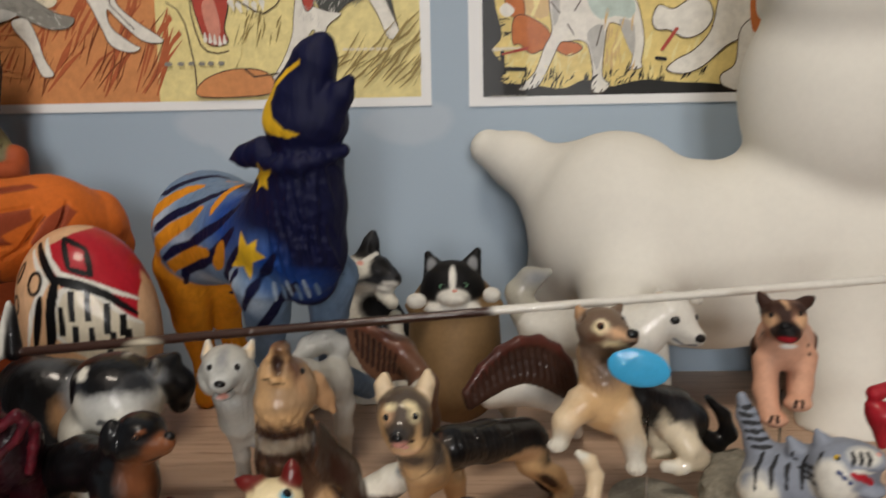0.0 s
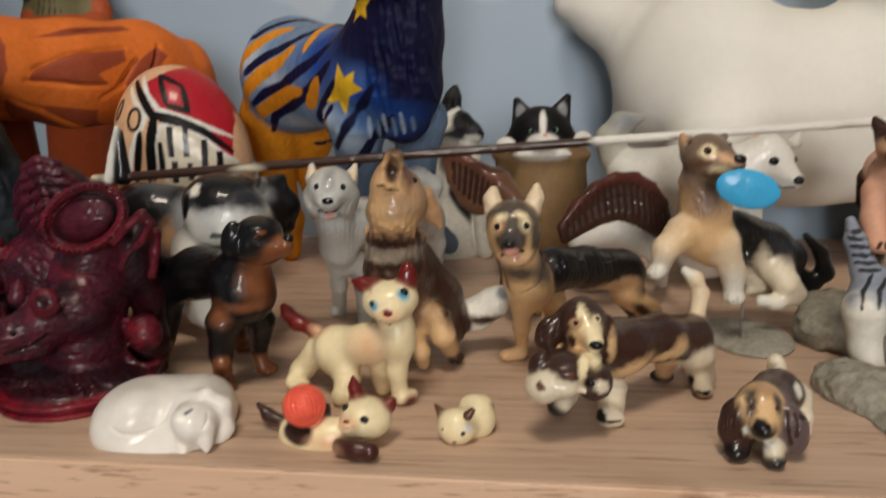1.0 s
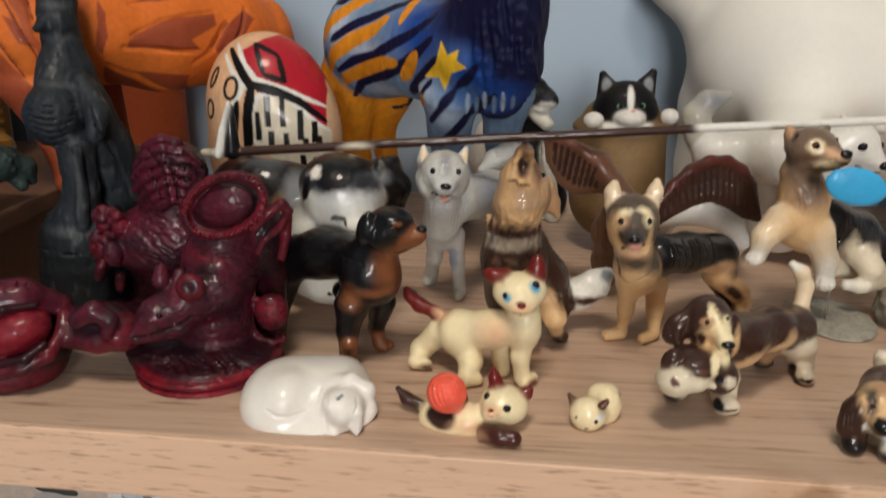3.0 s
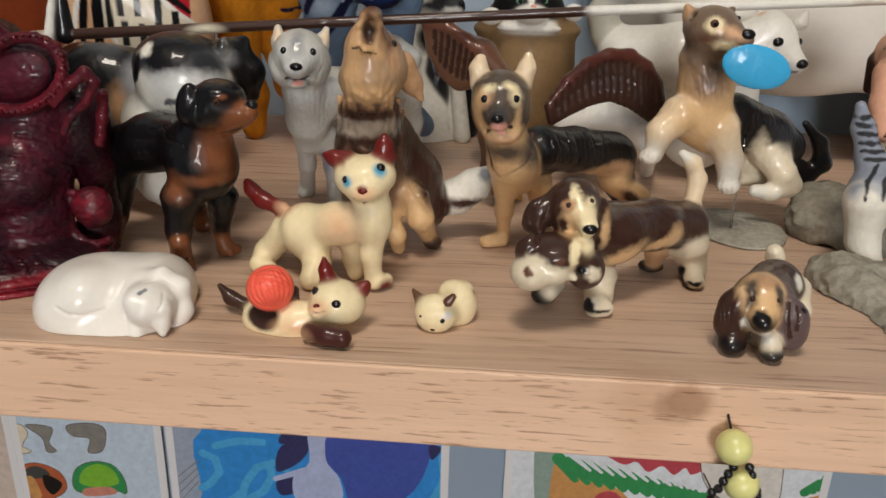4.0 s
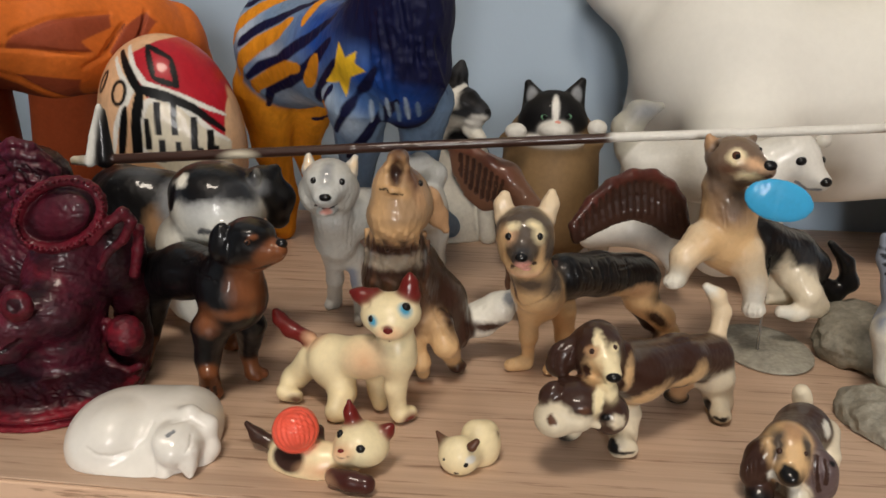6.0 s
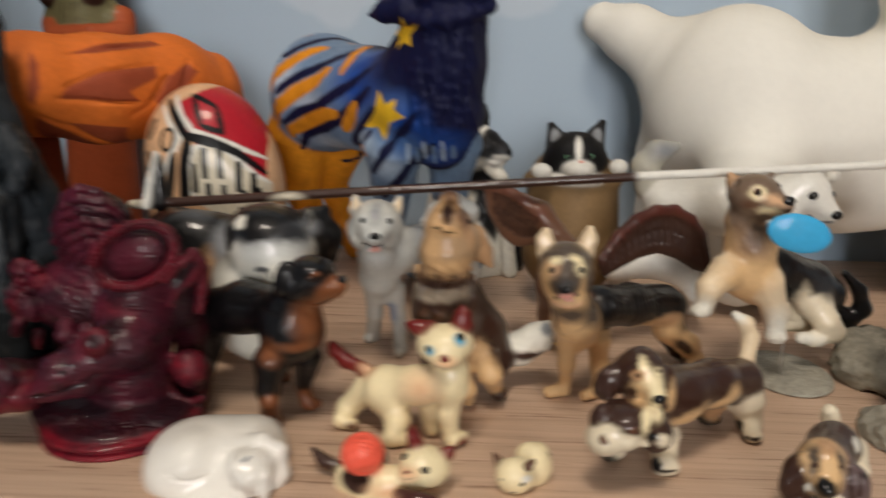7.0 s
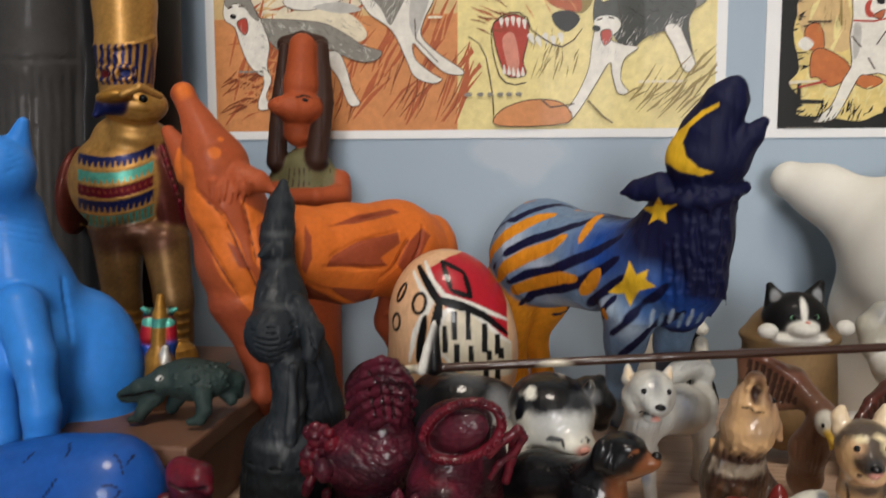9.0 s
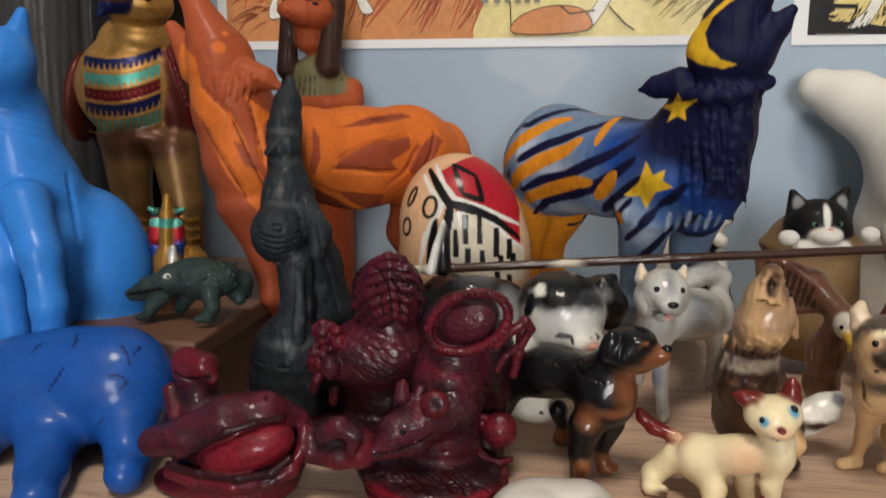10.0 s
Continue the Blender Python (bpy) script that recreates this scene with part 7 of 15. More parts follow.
    f.limb((-5.15, -7.08, 42), (-5.41, -6.01, 38.45), 0.65, 0.13, UMBER, 1)
    f.limb((-3.57, -7.5, 43.78), (-3.79, -5.96, 39.48), 0.65, 0.12, TAILGREY, 1)
    f.limb((-2.14, -6.22, 42.69), (-2.24, -5.11, 38.32), 0.65, 0.13, MIDGREY, 1)
    f.limb((-0.71, -4.78, 41.55), (-0.7, -4.15, 39.09), 0.66, 0.13, UMBER, 1)
    f.limb((0.71, -3.34, 42.84), (0.81, -2.48, 37.69), 0.66, 0.13, TAILGREY, 1)
    f.limb((1.97, 0.66, 40.99), (2.23, 0.16, 37.98), 0.67, 0.13, MIDGREY, 1)
    f.limb((-12.83, -2.83, 38.19), (-13.4, -2.31, 34.02), 0.67, 0.13, COCOA, 1)
    f.limb((-10.99, -4.51, 37.93), (-11.48, -3.93, 33.6), 0.66, 0.13, UMBER, 1)
    f.limb((-9.28, -5.36, 37.44), (-9.67, -4.98, 35), 0.66, 0.13, GREYBROWN, 1)
    f.limb((-7.58, -6.33, 39.42), (-7.96, -5.41, 34.22), 0.66, 0.13, COCOA, 1)
    f.limb((-6.02, -6.18, 38.63), (-6.28, -5.67, 35.36), 0.66, 0.13, UMBER, 1)
    f.limb((-4.49, -5.77, 37.76), (-4.65, -5.48, 34.39), 0.66, 0.13, GREYBROWN, 1)
    f.limb((-2.93, -5.75, 39.45), (-3.05, -5.12, 35.34), 0.66, 0.13, COCOA, 1)
    f.limb((-1.47, -4.61, 38.37), (-1.47, -4.32, 34.17), 0.66, 0.13, UMBER, 1)
    f.limb((0, -3.31, 37.24), (0.06, -3.24, 34.9), 0.66, 0.13, GREYBROWN, 1)
    f.limb((1.41, -1.54, 38.43), (1.6, -1.63, 33.47), 0.67, 0.13, COCOA, 1)
    f.limb((2.81, 1.25, 36.85), (3.06, 0.83, 33.79), 0.68, 0.13, UMBER, 1)
    f.limb((-13.79, -1.91, 33.21), (-14.69, 0.67, 28.26), 0.67, 0.13, COCOA, 1)
    f.limb((-11.9, -3.7, 33.01), (-12.58, -1.99, 28.21), 0.67, 0.13, UMBER, 1)
    f.limb((-10.17, -4.57, 32.53), (-10.62, -3.82, 29.92), 0.67, 0.13, GREYBROWN, 1)
    f.limb((-8.46, -5.45, 34.53), (-8.88, -4.28, 29.14), 0.66, 0.13, COCOA, 1)
    f.limb((-6.86, -5.51, 33.8), (-7.14, -4.94, 30.45), 0.66, 0.13, UMBER, 1)
    f.limb((-5.28, -5.4, 33.01), (-5.48, -4.79, 29.47), 0.66, 0.13, GREYBROWN, 1)
    f.limb((-3.72, -5.31, 34.7), (-3.84, -4.75, 30.54), 0.66, 0.13, COCOA, 1)
    f.limb((-2.19, -4.67, 33.75), (-2.24, -3.98, 29.36), 0.66, 0.13, UMBER, 1)
    f.limb((-0.69, -3.68, 32.68), (-0.66, -3.33, 30.22), 0.67, 0.13, GREYBROWN, 1)
    f.limb((0.78, -2.61, 34.07), (0.9, -1.85, 28.8), 0.67, 0.13, COCOA, 1)
    f.limb((2.25, -0.8, 32.74), (2.42, -0.11, 29.31), 0.67, 0.13, UMBER, 1)
    f.scratch(0.20, 0.5, None, (-0.69, -4.4, 37.85), (1.15, -2.84, 32.49), (1.96, 0.28, 25.57))
    f.scratch(0.21, 0.5, None, (0.22, -3.64, 35.53), (2, -1.06, 30.28), (2.87, 1.59, 23.94))
    f.scratch(0.21, 0.5, None, (1.15, -3.02, 33.22), (2.85, 0.87, 27.99), (3.87, 1.66, 22.75))
    f.scratch(0.21, 0.5, None, (1.99, -1.03, 30.44), (3.7, 3.14, 25.54), (4.96, 0.49, 22.01))
    f.scratch(0.21, 0.5, None, (2.85, 0.99, 27.6), (4.69, 3.77, 23.62), (6.03, -0.41, 21.18))
    f.scratch(0.21, 0.5, None, (3.72, 3.14, 24.67), (5.86, 1.54, 22.72), (7.06, -0.87, 20.18))
    f.scratch(0.21, 0.5, None, (4.84, 1.94, 22.87), (6.98, -0.06, 21.61), (8.07, -0.78, 18.98))
    f.scratch(0.21, 0.5, None, (6.01, -0.23, 21.46), (8.02, -0.56, 20.11), (9.06, -0.43, 17.68))
    f.scratch(0.21, 0.5, None, (7.09, -1.05, 19.56), (9.03, -0.24, 18.31), (10.07, -0.29, 16.45))
    f.scratch(0.21, 0.5, None, (8.12, -0.97, 17.32), (10.06, -0.15, 16.57), (11.07, 0.02, 15.16))
    return f.build("howling_wolf_figurine", (-0.0137, 0.0707, 0.0000), ceramic, "glossy brown wolf figurine howling with its head thrown back", "figurine")


def basset_hound_figurine():
    f = Clay(0.38)
    f.wobble = 0.5
    f.fuzz = (0.05, 1.0, (1, 1, 1))
    f.limb((-0.9, 5, 20.06), (10.57, 15, 18.54), 6.96, 6.36, COCOA, 3)
    f.limb((10.57, 15, 18.54), (21.93, 25, 15.83), 6.36, 6.17, COCOA, 3)
    f.lump((-12.48, -4, 28.05), (6.34, 8, 7.44), COCOA, k=3)
    f.limb((-9.14, -1, 23.7), (-1.47, 5, 18.46), 6.18, 7.26, COCOA, 3)
    f.limb((-11.85, -9, 29.09), (-10.24, -14, 26.85), 3.22, 2.23, CREAM, 2)
    f.lump((-10.89, -12, 22.19), (2.67, 5, 2.13), CREAM, k=1.5)
    f.limb((-16.66, -3, 30.69), (-20.71, -5, 27.42), 1.93, 2.20, COCOA, 1.6)
    f.limb((-20.71, -5, 27.42), (-21.39, -6, 24.24), 2.20, 1.93, COCOA, 1.6)
    f.lump((-20.88, -5, 25.93), (3.31, 2.2, 4.69), COCOA, turn=35, k=2)
    f.lump((-5.66, -4, 24.41), (2.07, 3, 6.35), COCOA, k=1)
    f.lump((-17.41, -13, 19.93), (7.75, 7, 4.54), COCOA, turn=-6, k=2)
    f.lump((-22.59, -15, 15.9), (4.8, 6, 4.27), PUPCREAM, k=2)
    f.lump((-17.6, -15, 16.21), (3.99, 5, 2.93), PUPCREAM, k=2)
    f.lump((-9.85, -12, 16.09), (4.58, 5.5, 4.85), COCOA, k=1.6)
    f.limb((-12.84, -15, 22.3), (-14.64, -17, 17.39), 1.84, 1.31, FAWN, 1)
    f.limb((-15.93, -17, 17.31), (-12.96, -18, 15.83), 1.18, 0.78, PUPCREAM, 0.8)
    f.lump((-23.74, -15, 21.65), (2.38, 2.4, 3.44), COCOA, turn=35, k=0.8)
    f.limb((-3.33, 5, 7.15), (-3.32, 4, 1.94), 4.43, 3.11, PUPCREAM, 2.5)
    f.limb((-3.32, 4, 1.94), (-4.78, -3.3, 3), 3.11, 2.86, PUPCREAM, 2.5)
    f.limb((-5.67, -3.84, 2.6), (-2.83, -3.71, 2.4), 2.43, 2.14, PUPCREAM, 1)
    f.limb((-14.57, 7, 3.8), (-16.27, 1.59, 4), 2.71, 2.35, PUPCREAM, 2)
    f.lump((-17.8, 2.91, 2.4), (2.96, 3.5, 2.07), BLACK, k=1)
    f.limb((23.35, 23, 9.93), (25.67, 25, 2.53), 5.37, 3.21, PUPCREAM, 3)
    f.limb((25.67, 25, 2.53), (23.79, 16.72, 3), 3.21, 2.63, PUPCREAM, 3)
    f.lump((24.44, 16.63, 2.4), (2.48, 3, 1.55), PUPCREAM, k=1)
    f.limb((14.98, 25, 8.55), (14.75, 26.11, 4), 3.84, 2.26, FAWN, 2.5)
    f.lump((14.55, 27.27, 2.2), (3.58, 3.4, 1.63), BLACK, k=1)
    f.limb((23.65, 27, 21.23), (24.66, 29, 27.45), 2.37, 2.37, EARTAN, 1.5)
    f.limb((24.66, 29, 27.45), (22.9, 29, 31.88), 2.37, 2.21, EARTAN, 1.5)
    f.limb((22.9, 29, 31.88), (19.85, 29, 34.38), 2.21, 1.26, EARTAN, 1.5)
    f.patch((-12.77, -11.99, 30.97), (1.45, 6.06, 6.06), CREAM, turn=-10, soft=0.5)
    f.patch((-14.11, -11.86, 26.57), (2.39, 3.19, 3.19), TAN, soft=0.8)
    f.patch((-10.79, -15.29, 25.12), (2.09, 2.09, 1.57), CREAM, soft=0.7)
    f.patch((-14.62, -11.15, 30.82), (1.72, 1.72, 1.32), FAWN, soft=0.8)
    f.patch((-9.49, -10.33, 31.76), (1.46, 1.46, 1.19), CREAM, soft=0.8)
    f.patch((-15.51, -10.68, 25.98), (1.07, 1.61, 1.61), COCOA, soft=0.6)
    f.patch((-23.09, -20.22, 17.89), (3.88, 3.88, 3.88), PUPCREAM, soft=0.4)
    f.patch((-18.17, -20.02, 17.25), (4.4, 4.4, 2.07), PUPCREAM, soft=0.5)
    f.patch((-23.59, -20.15, 17.83), (1.04, 1.04, 1.04), BROWN, soft=0.4)
    f.patch((-16.6, -19.92, 20.42), (1.16, 1.16, 1.03), BROWN, soft=0.6)
    f.patch((-13.21, -18.15, 22.04), (1.29, 3.88, 3.88), CREAM, turn=10, soft=0.6)
    f.patch((-8.25, -17.12, 16.4), (1.83, 1.83, 1.83), PUPCREAM, soft=0.7)
    f.patch((-11.67, -16.91, 17.53), (1.31, 1.31, 1.05), BLACK, soft=0.5)
    f.patch((1.37, -0.99, 14.79), (6.8, 6.8, 2.55), TAN, turn=-25, soft=0.8)
    f.patch((10.79, 7.65, 15.44), (6.47, 6.47, 1.76), TAN, turn=-14, soft=0.8)
    f.patch((16.09, 10.99, 16.19), (3.27, 3.57, 3.57), TAN, soft=0.8)
    f.patch((22.71, 17.75, 9.22), (3.09, 4.63, 4.63), PUPCREAM, soft=0.6)
    f.patch((-4.91, -6.7, 23.39), (1.23, 4.91, 4.91), TAN, soft=0.7)
    f.patch((-2.47, -0.57, 26.9), (5.59, 5.59, 1.26), GREYBROWN, turn=-6, soft=1.5)
    f.patch((21.65, 19.99, 2.28), (1.57, 3.15, 3.15), BLACK, turn=-20, soft=0.4)
    f.patch((20.71, 17.08, 1.6), (2.49, 2.49, 1.25), BLACK, soft=0.4)
    f.patch((-7.6, -4.98, 3.72), (1.7, 2.84, 2.84), BLACK, turn=-35, soft=0.4)
    f.patch((-4.63, -6.36, 2.47), (2.82, 2.82, 0.56), BLACK, soft=0.4)
    f.patch((23.38, 13.85, 2.72), (2.45, 2.45, 0.61), BLACK, soft=0.4)
    f.patch((20, 27.72, 34.3), (2.5, 2.5, 1.88), OFFWHITE, soft=0.8)
    f.bead((-14.62, -10.94, 30.82), (0.72, 0.72, 0.72), DARKBROWN)
    f.bead((-9.49, -10.13, 31.76), (0.66, 0.66, 0.66), DARKBROWN)
    f.bead((-10.03, -15.85, 26.84), (1.81, 1.17, 1.17), BLACK)
    f.bead((-11.15, -16.82, 17.34), (1.05, 0.79, 0.79), BLACK)
    f.scratch(0.17, 0.5, BROWN, (-15.82, -9.81, 31.36), (-14.62, -10.34, 32.06), (-13.39, -11.26, 31.64))
    f.scratch(0.18, 0.5, BROWN, (-18.64, -6.54, 23.14), (-16.49, -11.13, 24.38), (-13.23, -11.86, 25.46))
    f.scratch(0.18, 0.5, None, (-20.46, -6.25, 30.29), (-23.01, -7.13, 26.99), (-22.59, -7.7, 24.01))
    f.scratch(0.18, 0.5, None, (-18.34, -7.01, 29.83), (-19.75, -7.73, 25.95), (-19.52, -9.99, 23.71))
    f.scratch(0.17, 0.5, None, (3.61, 5.79, 26.2), (10.7, 12.12, 25.34), (18.47, 19.21, 22.98))
    return f.build("basset_hound_figurine", (0.0458, 0.0431, 0.0000), ceramic, "brown and cream basset hound figurine holding a pup under its chin", "figurine")


def basset_pup_figurine():
    f = Clay(0.32)
    f.wobble = 0.4
    f.fuzz = (0.05, 0.9, (1, 1, 1))
    f.limb((-0.3, 15, 11.84), (6.06, 25, 9.98), 5.82, 5.84, COCOA, 3)
    f.limb((6.06, 25, 9.98), (10.5, 33, 6.59), 5.84, 4.93, COCOA, 3)
    f.lump((-2.22, 11, 11.41), (5.19, 6, 6.48), TAN, k=2.5)
    f.lump((-2.87, 8, 9.73), (3.33, 5, 3.84), TAN, k=2)
    f.limb((-4.46, 13, 14.09), (-8.15, 10, 11.13), 2.61, 3.10, COCOA, 1.4)
    f.limb((-8.15, 10, 11.13), (-8.55, 9, 8.04), 3.10, 2.59, COCOA, 1.4)
    f.lump((-8.81, 9, 10.05), (3.35, 3, 6.45), COCOA, turn=18, k=1)
    f.limb((2.44, 12, 13.63), (4.29, 9, 8.93), 2.33, 3.60, GREYMAUVE, 1.4)
    f.limb((4.29, 9, 8.93), (5.22, 9, 6.1), 3.60, 3.09, GREYMAUVE, 1.4)
    f.lump((4.18, 8, 8.06), (3.84, 3, 6.65), GREYMAUVE, turn=-14, k=1)
    f.limb((9.15, 33, 10.02), (8.93, 35, 13.48), 2.60, 2.17, PUPCREAM, 1)
    f.limb((8.93, 35, 13.48), (8.56, 35, 15.05), 2.17, 2.17, PUPCREAM, 1)
    f.limb((-5.2, 14, 3.14), (-7.64, 8.31, 3.4), 2.94, 2.72, COCOA, 1.5)
    f.lump((-8.32, 7.38, 2.6), (2.97, 3, 2.33), BLACK, k=1)
    f.limb((1.93, 14, 2.89), (-0.58, 5.09, 4), 3.20, 2.41, PUPCREAM, 1.5)
    f.lump((-0.39, 4.52, 2.2), (2.67, 3, 1.65), BLACK, k=0.8)
    f.limb((12.39, 27, 8.57), (11.56, 20.27, 6), 3.37, 1.91, PUPCREAM, 1.5)
    f.limb((11.56, 20.27, 6), (12.16, 20.28, 2.2), 1.91, 1.64, PUPCREAM, 1.5)
    f.lump((0.44, 15, 2.19), (3.49, 5, 3.49), PUPCREAM, k=2)
    f.patch((-4.83, 7.55, 15.54), (3.54, 5.57, 5.57), TAN, turn=8, soft=0.6)
    f.patch((-2.14, 9.87, 17.73), (2.55, 3.06, 3.06), FAWN, soft=0.8)
    f.patch((-4.16, 4.45, 12.1), (2.75, 3.25, 3.25), TAN, soft=0.6)
    f.patch((-5.64, 7.95, 15.27), (1.27, 4.32, 4.32), GREYBROWN, turn=12, soft=1)
    f.patch((-5.89, 6.15, 8.44), (1.78, 1.78, 1.53), OFFWHITE, turn=-35, soft=0.5)
    f.patch((-2.48, 5.23, 5.64), (2.79, 2.79, 1.78), OFFWHITE, soft=0.7)
    f.patch((9.57, 20.06, 13.22), (1.62, 2.16, 2.16), OFFWHITE, soft=0.6)
    f.patch((5.58, 6.32, 12.27), (0.63, 0.75, 0.75), BLACK, soft=0.5)
    f.patch((3.79, 22.09, 16.61), (2.17, 2.17, 1.36), COCOA, soft=0.6)
    f.patch((0.5, 7.22, 15.08), (1.26, 2.78, 2.78), GREYBROWN, soft=1)
    f.lump((-3.65, 5, 9.84), (2.77, 3.6, 2.27), BLACK, turn=15, k=1)
    f.patch((-4.77, 2, 11.37), (2.72, 2.72, 2.23), BLACK, turn=15, soft=0.4)
    f.bead((-5.44, 7.14, 14.01), (0.76, 0.76, 0.76), DARKBROWN)
    f.bead((-0.24, 6.31, 14.22), (0.57, 0.57, 0.57), DARKBROWN)
    f.scratch(0.16, 0.5, None, (1.35, 7.04, 13.83), (1.15, 5.8, 10.56), (2.97, 5.7, 4.75))
    f.scratch(0.16, 0.5, DARKBROWN, (2.23, 6.65, 13.54), (2.2, 5.46, 10.83), (3.4, 5.35, 5.86))
    f.scratch(0.16, 0.5, None, (3.1, 6.26, 13.26), (3.32, 5.27, 11.01), (3.87, 5.07, 6.92))
    f.scratch(0.16, 0.5, DARKBROWN, (4.07, 6.1, 12.85), (4.53, 5.32, 11.07), (4.36, 4.86, 7.93))
    f.scratch(0.15, 0.5, None, (-8.67, 7.69, 15.21), (-10.07, 6.51, 11.94), (-9.8, 6.23, 7.4))
    f.scratch(0.15, 0.5, None, (-9.7, 7.46, 14.14), (-10.88, 6.96, 11.64), (-10.54, 6.56, 7.16))
    f.scratch(0.15, 0.5, None, (-10.66, 7.46, 12.94), (-11.58, 7.73, 11.15), (-11.25, 6.97, 6.86))
    return f.build("basset_pup_figurine", (0.0773, 0.0148, 0.0000), ceramic, "small brown and cream basset puppy figurine walking forward", "figurine")


def leaping_shepherd_figurine():
    f = Clay(0.45)
    f.wobble = 0.45
    f.fuzz = (0.1, 0.9, (1, 1, 2))
    f.limb((-10.87, 8, 55.94), (-7.8, 9, 46.89), 6.29, 7.79, TAN, 3)
    f.limb((-7.8, 9, 46.89), (-7.6, 11, 38.15), 7.79, 8.65, TAN, 3)
    f.limb((-7.6, 11, 38.15), (-3.37, 13, 33.85), 8.65, 7.65, TAN, 3)
    f.limb((4.1, 17, 37.26), (18.22, 25, 30.67), 7.72, 7.59, BLACK, 3)
    f.limb((18.22, 25, 30.67), (25.12, 27, 26.03), 7.59, 7.09, BLACK, 3)
    f.lump((-9.4, 5, 64.85), (8.2, 8, 6.83), DUSK, k=3)
    f.limb((-7.28, 2, 63.68), (-1.04, 0, 62.52), 4.90, 2.51, DUSK, 2.5)
    f.limb((-7.11, 4, 60.28), (-2.39, 2, 60.09), 3.76, 2.03, DUSK, 1.5)
    f.limb((-14.02, 8, 65.29), (-15.39, 8, 68.36), 3.11, 2.24, FAWN, 1.2)
    f.limb((-15.39, 8, 68.36), (-16.67, 8, 70.73), 2.24, 1.03, FAWN, 1.2)
    f.limb((-3.55, 13, 68.38), (-1.77, 14, 70.05), 2.28, 1.05, DUSK, 1)
    f.lump((-15.91, 4, 68.55), (1.36, 1.6, 3.05), None, turn=-16, k=0.8, cut=True)
    f.limb((-15.83, 5, 39.19), (-21.51, 2, 34.65), 6.00, 3.86, EARTAN, 2.5)
    f.limb((-21.51, 2, 34.65), (-22.81, 1, 28.65), 3.86, 3.00, EARTAN, 2.5)
    f.lump((-24.27, 0, 27.42), (3.34, 3.4, 2.29), OFFWHITE, k=1)
    f.limb((-2.02, 7, 34.82), (1.6, 6, 25.97), 5.69, 3.75, EARTAN, 2.5)
    f.limb((1.6, 6, 25.97), (2.19, 6, 18.81), 3.75, 3.06, EARTAN, 2.5)
    f.lump((2.19, 5, 17.82), (3.59, 3.6, 2.69), OFFWHITE, k=1)
    f.limb((18.96, 21, 24.98), (23.11, 18, 19.23), 6.02, 4.11, PUPCREAM, 2.5)
    f.limb((23.11, 18, 19.23), (26.62, 19, 15.09), 4.11, 3.39, PUPCREAM, 2.5)
    f.limb((26.62, 19, 15.09), (19.01, 17, 12.63), 3.39, 2.63, PUPCREAM, 2.5)
    f.limb((20.75, 17, 13.12), (14.55, 16, 13.56), 2.63, 2.06, OFFWHITE, 1)
    f.limb((14.81, 27, 19.93), (20.32, 27, 14.06), 4.64, 1.94, PUPCREAM, 1.5)
    f.limb((20.32, 27, 14.06), (12.87, 25, 14.38), 1.94, 1.74, PUPCREAM, 1.5)
    f.limb((31.03, 29, 20.03), (35.68, 29, 16.57), 2.71, 2.92, BLACK, 2)
    f.limb((35.68, 29, 16.57), (39.92, 29, 20.44), 2.92, 2.90, BLACK, 2)
    f.limb((39.92, 29, 20.44), (38.09, 29, 27.21), 2.90, 2.30, BLACK, 2)
    f.limb((38.09, 29, 27.21), (32.26, 29, 33.73), 2.30, 1.15, BLACK, 2)
    f.lump((-1.37, -14, 56.68), (9.7, 1.3, 5.88), LTBLUE, turn=13, k=0.5)
    f.patch((-11.33, -1.87, 67.84), (7.29, 7.29, 4.31), DUSK, soft=0.8)
    f.patch((-13.97, 2.45, 58.6), (4.43, 6.82, 6.82), DUSK, soft=0.8)
    f.patch((-10.17, 0.95, 48.61), (5.48, 5.83, 5.83), FAWN, soft=1.3)
    f.patch((-8.46, 1.44, 52.06), (5.81, 6.84, 6.84), DUSK, soft=1.2)
    f.patch((-10.2, 1.38, 38.74), (9.03, 9.03, 5.9), TAN, soft=0.9)
    f.patch((-10.76, -2.66, 66.64), (2.64, 2.64, 2.31), CREAM, soft=0.8)
    f.patch((-5.56, -2.84, 64.51), (3.64, 3.64, 1.65), PEACH, turn=12, soft=1.3)
    f.patch((-7.04, -2.28, 61.03), (3.99, 3.99, 1.33), CREAM, turn=8, soft=1)
    f.patch((-12.68, -1.97, 62.81), (2.67, 2.67, 1.67), UMBER, soft=1.4)
    f.patch((8.19, 13.12, 42.51), (7.91, 7.91, 4.68), BLACK, turn=35, soft=0.6)
    f.patch((20.67, 16.98, 32.05), (5.52, 5.52, 2.94), DARKGREY, turn=45, soft=1.3)
    f.patch((14.46, 16.68, 26.09), (2.78, 7.41, 7.41), PUPCREAM, turn=-15, soft=0.9)
    f.patch((20.86, 13.88, 19.71), (5.9, 5.9, 3.68), PUPCREAM, soft=1)
    f.patch((-23.94, -2.74, 28.66), (4.17, 4.17, 3.82), OFFWHITE, soft=1)
    f.patch((1.25, 2.79, 21.38), (4.26, 6.03, 6.03), OFFWHITE, soft=1.1)
    f.bead((-10.9, -2.07, 66.94), (1.32, 1.32, 1.32), BROWN)
    f.bead((-10.75, -3.26, 66.95), (0.76, 0.76, 0.76), BLACK)
    f.bead((-1.04, -1.43, 64.16), (2.32, 1.49, 1.66), BLACK)
    f.bead((-3.35, 1.6, 68.44), (0.67, 0.67, 0.67), BLACK)
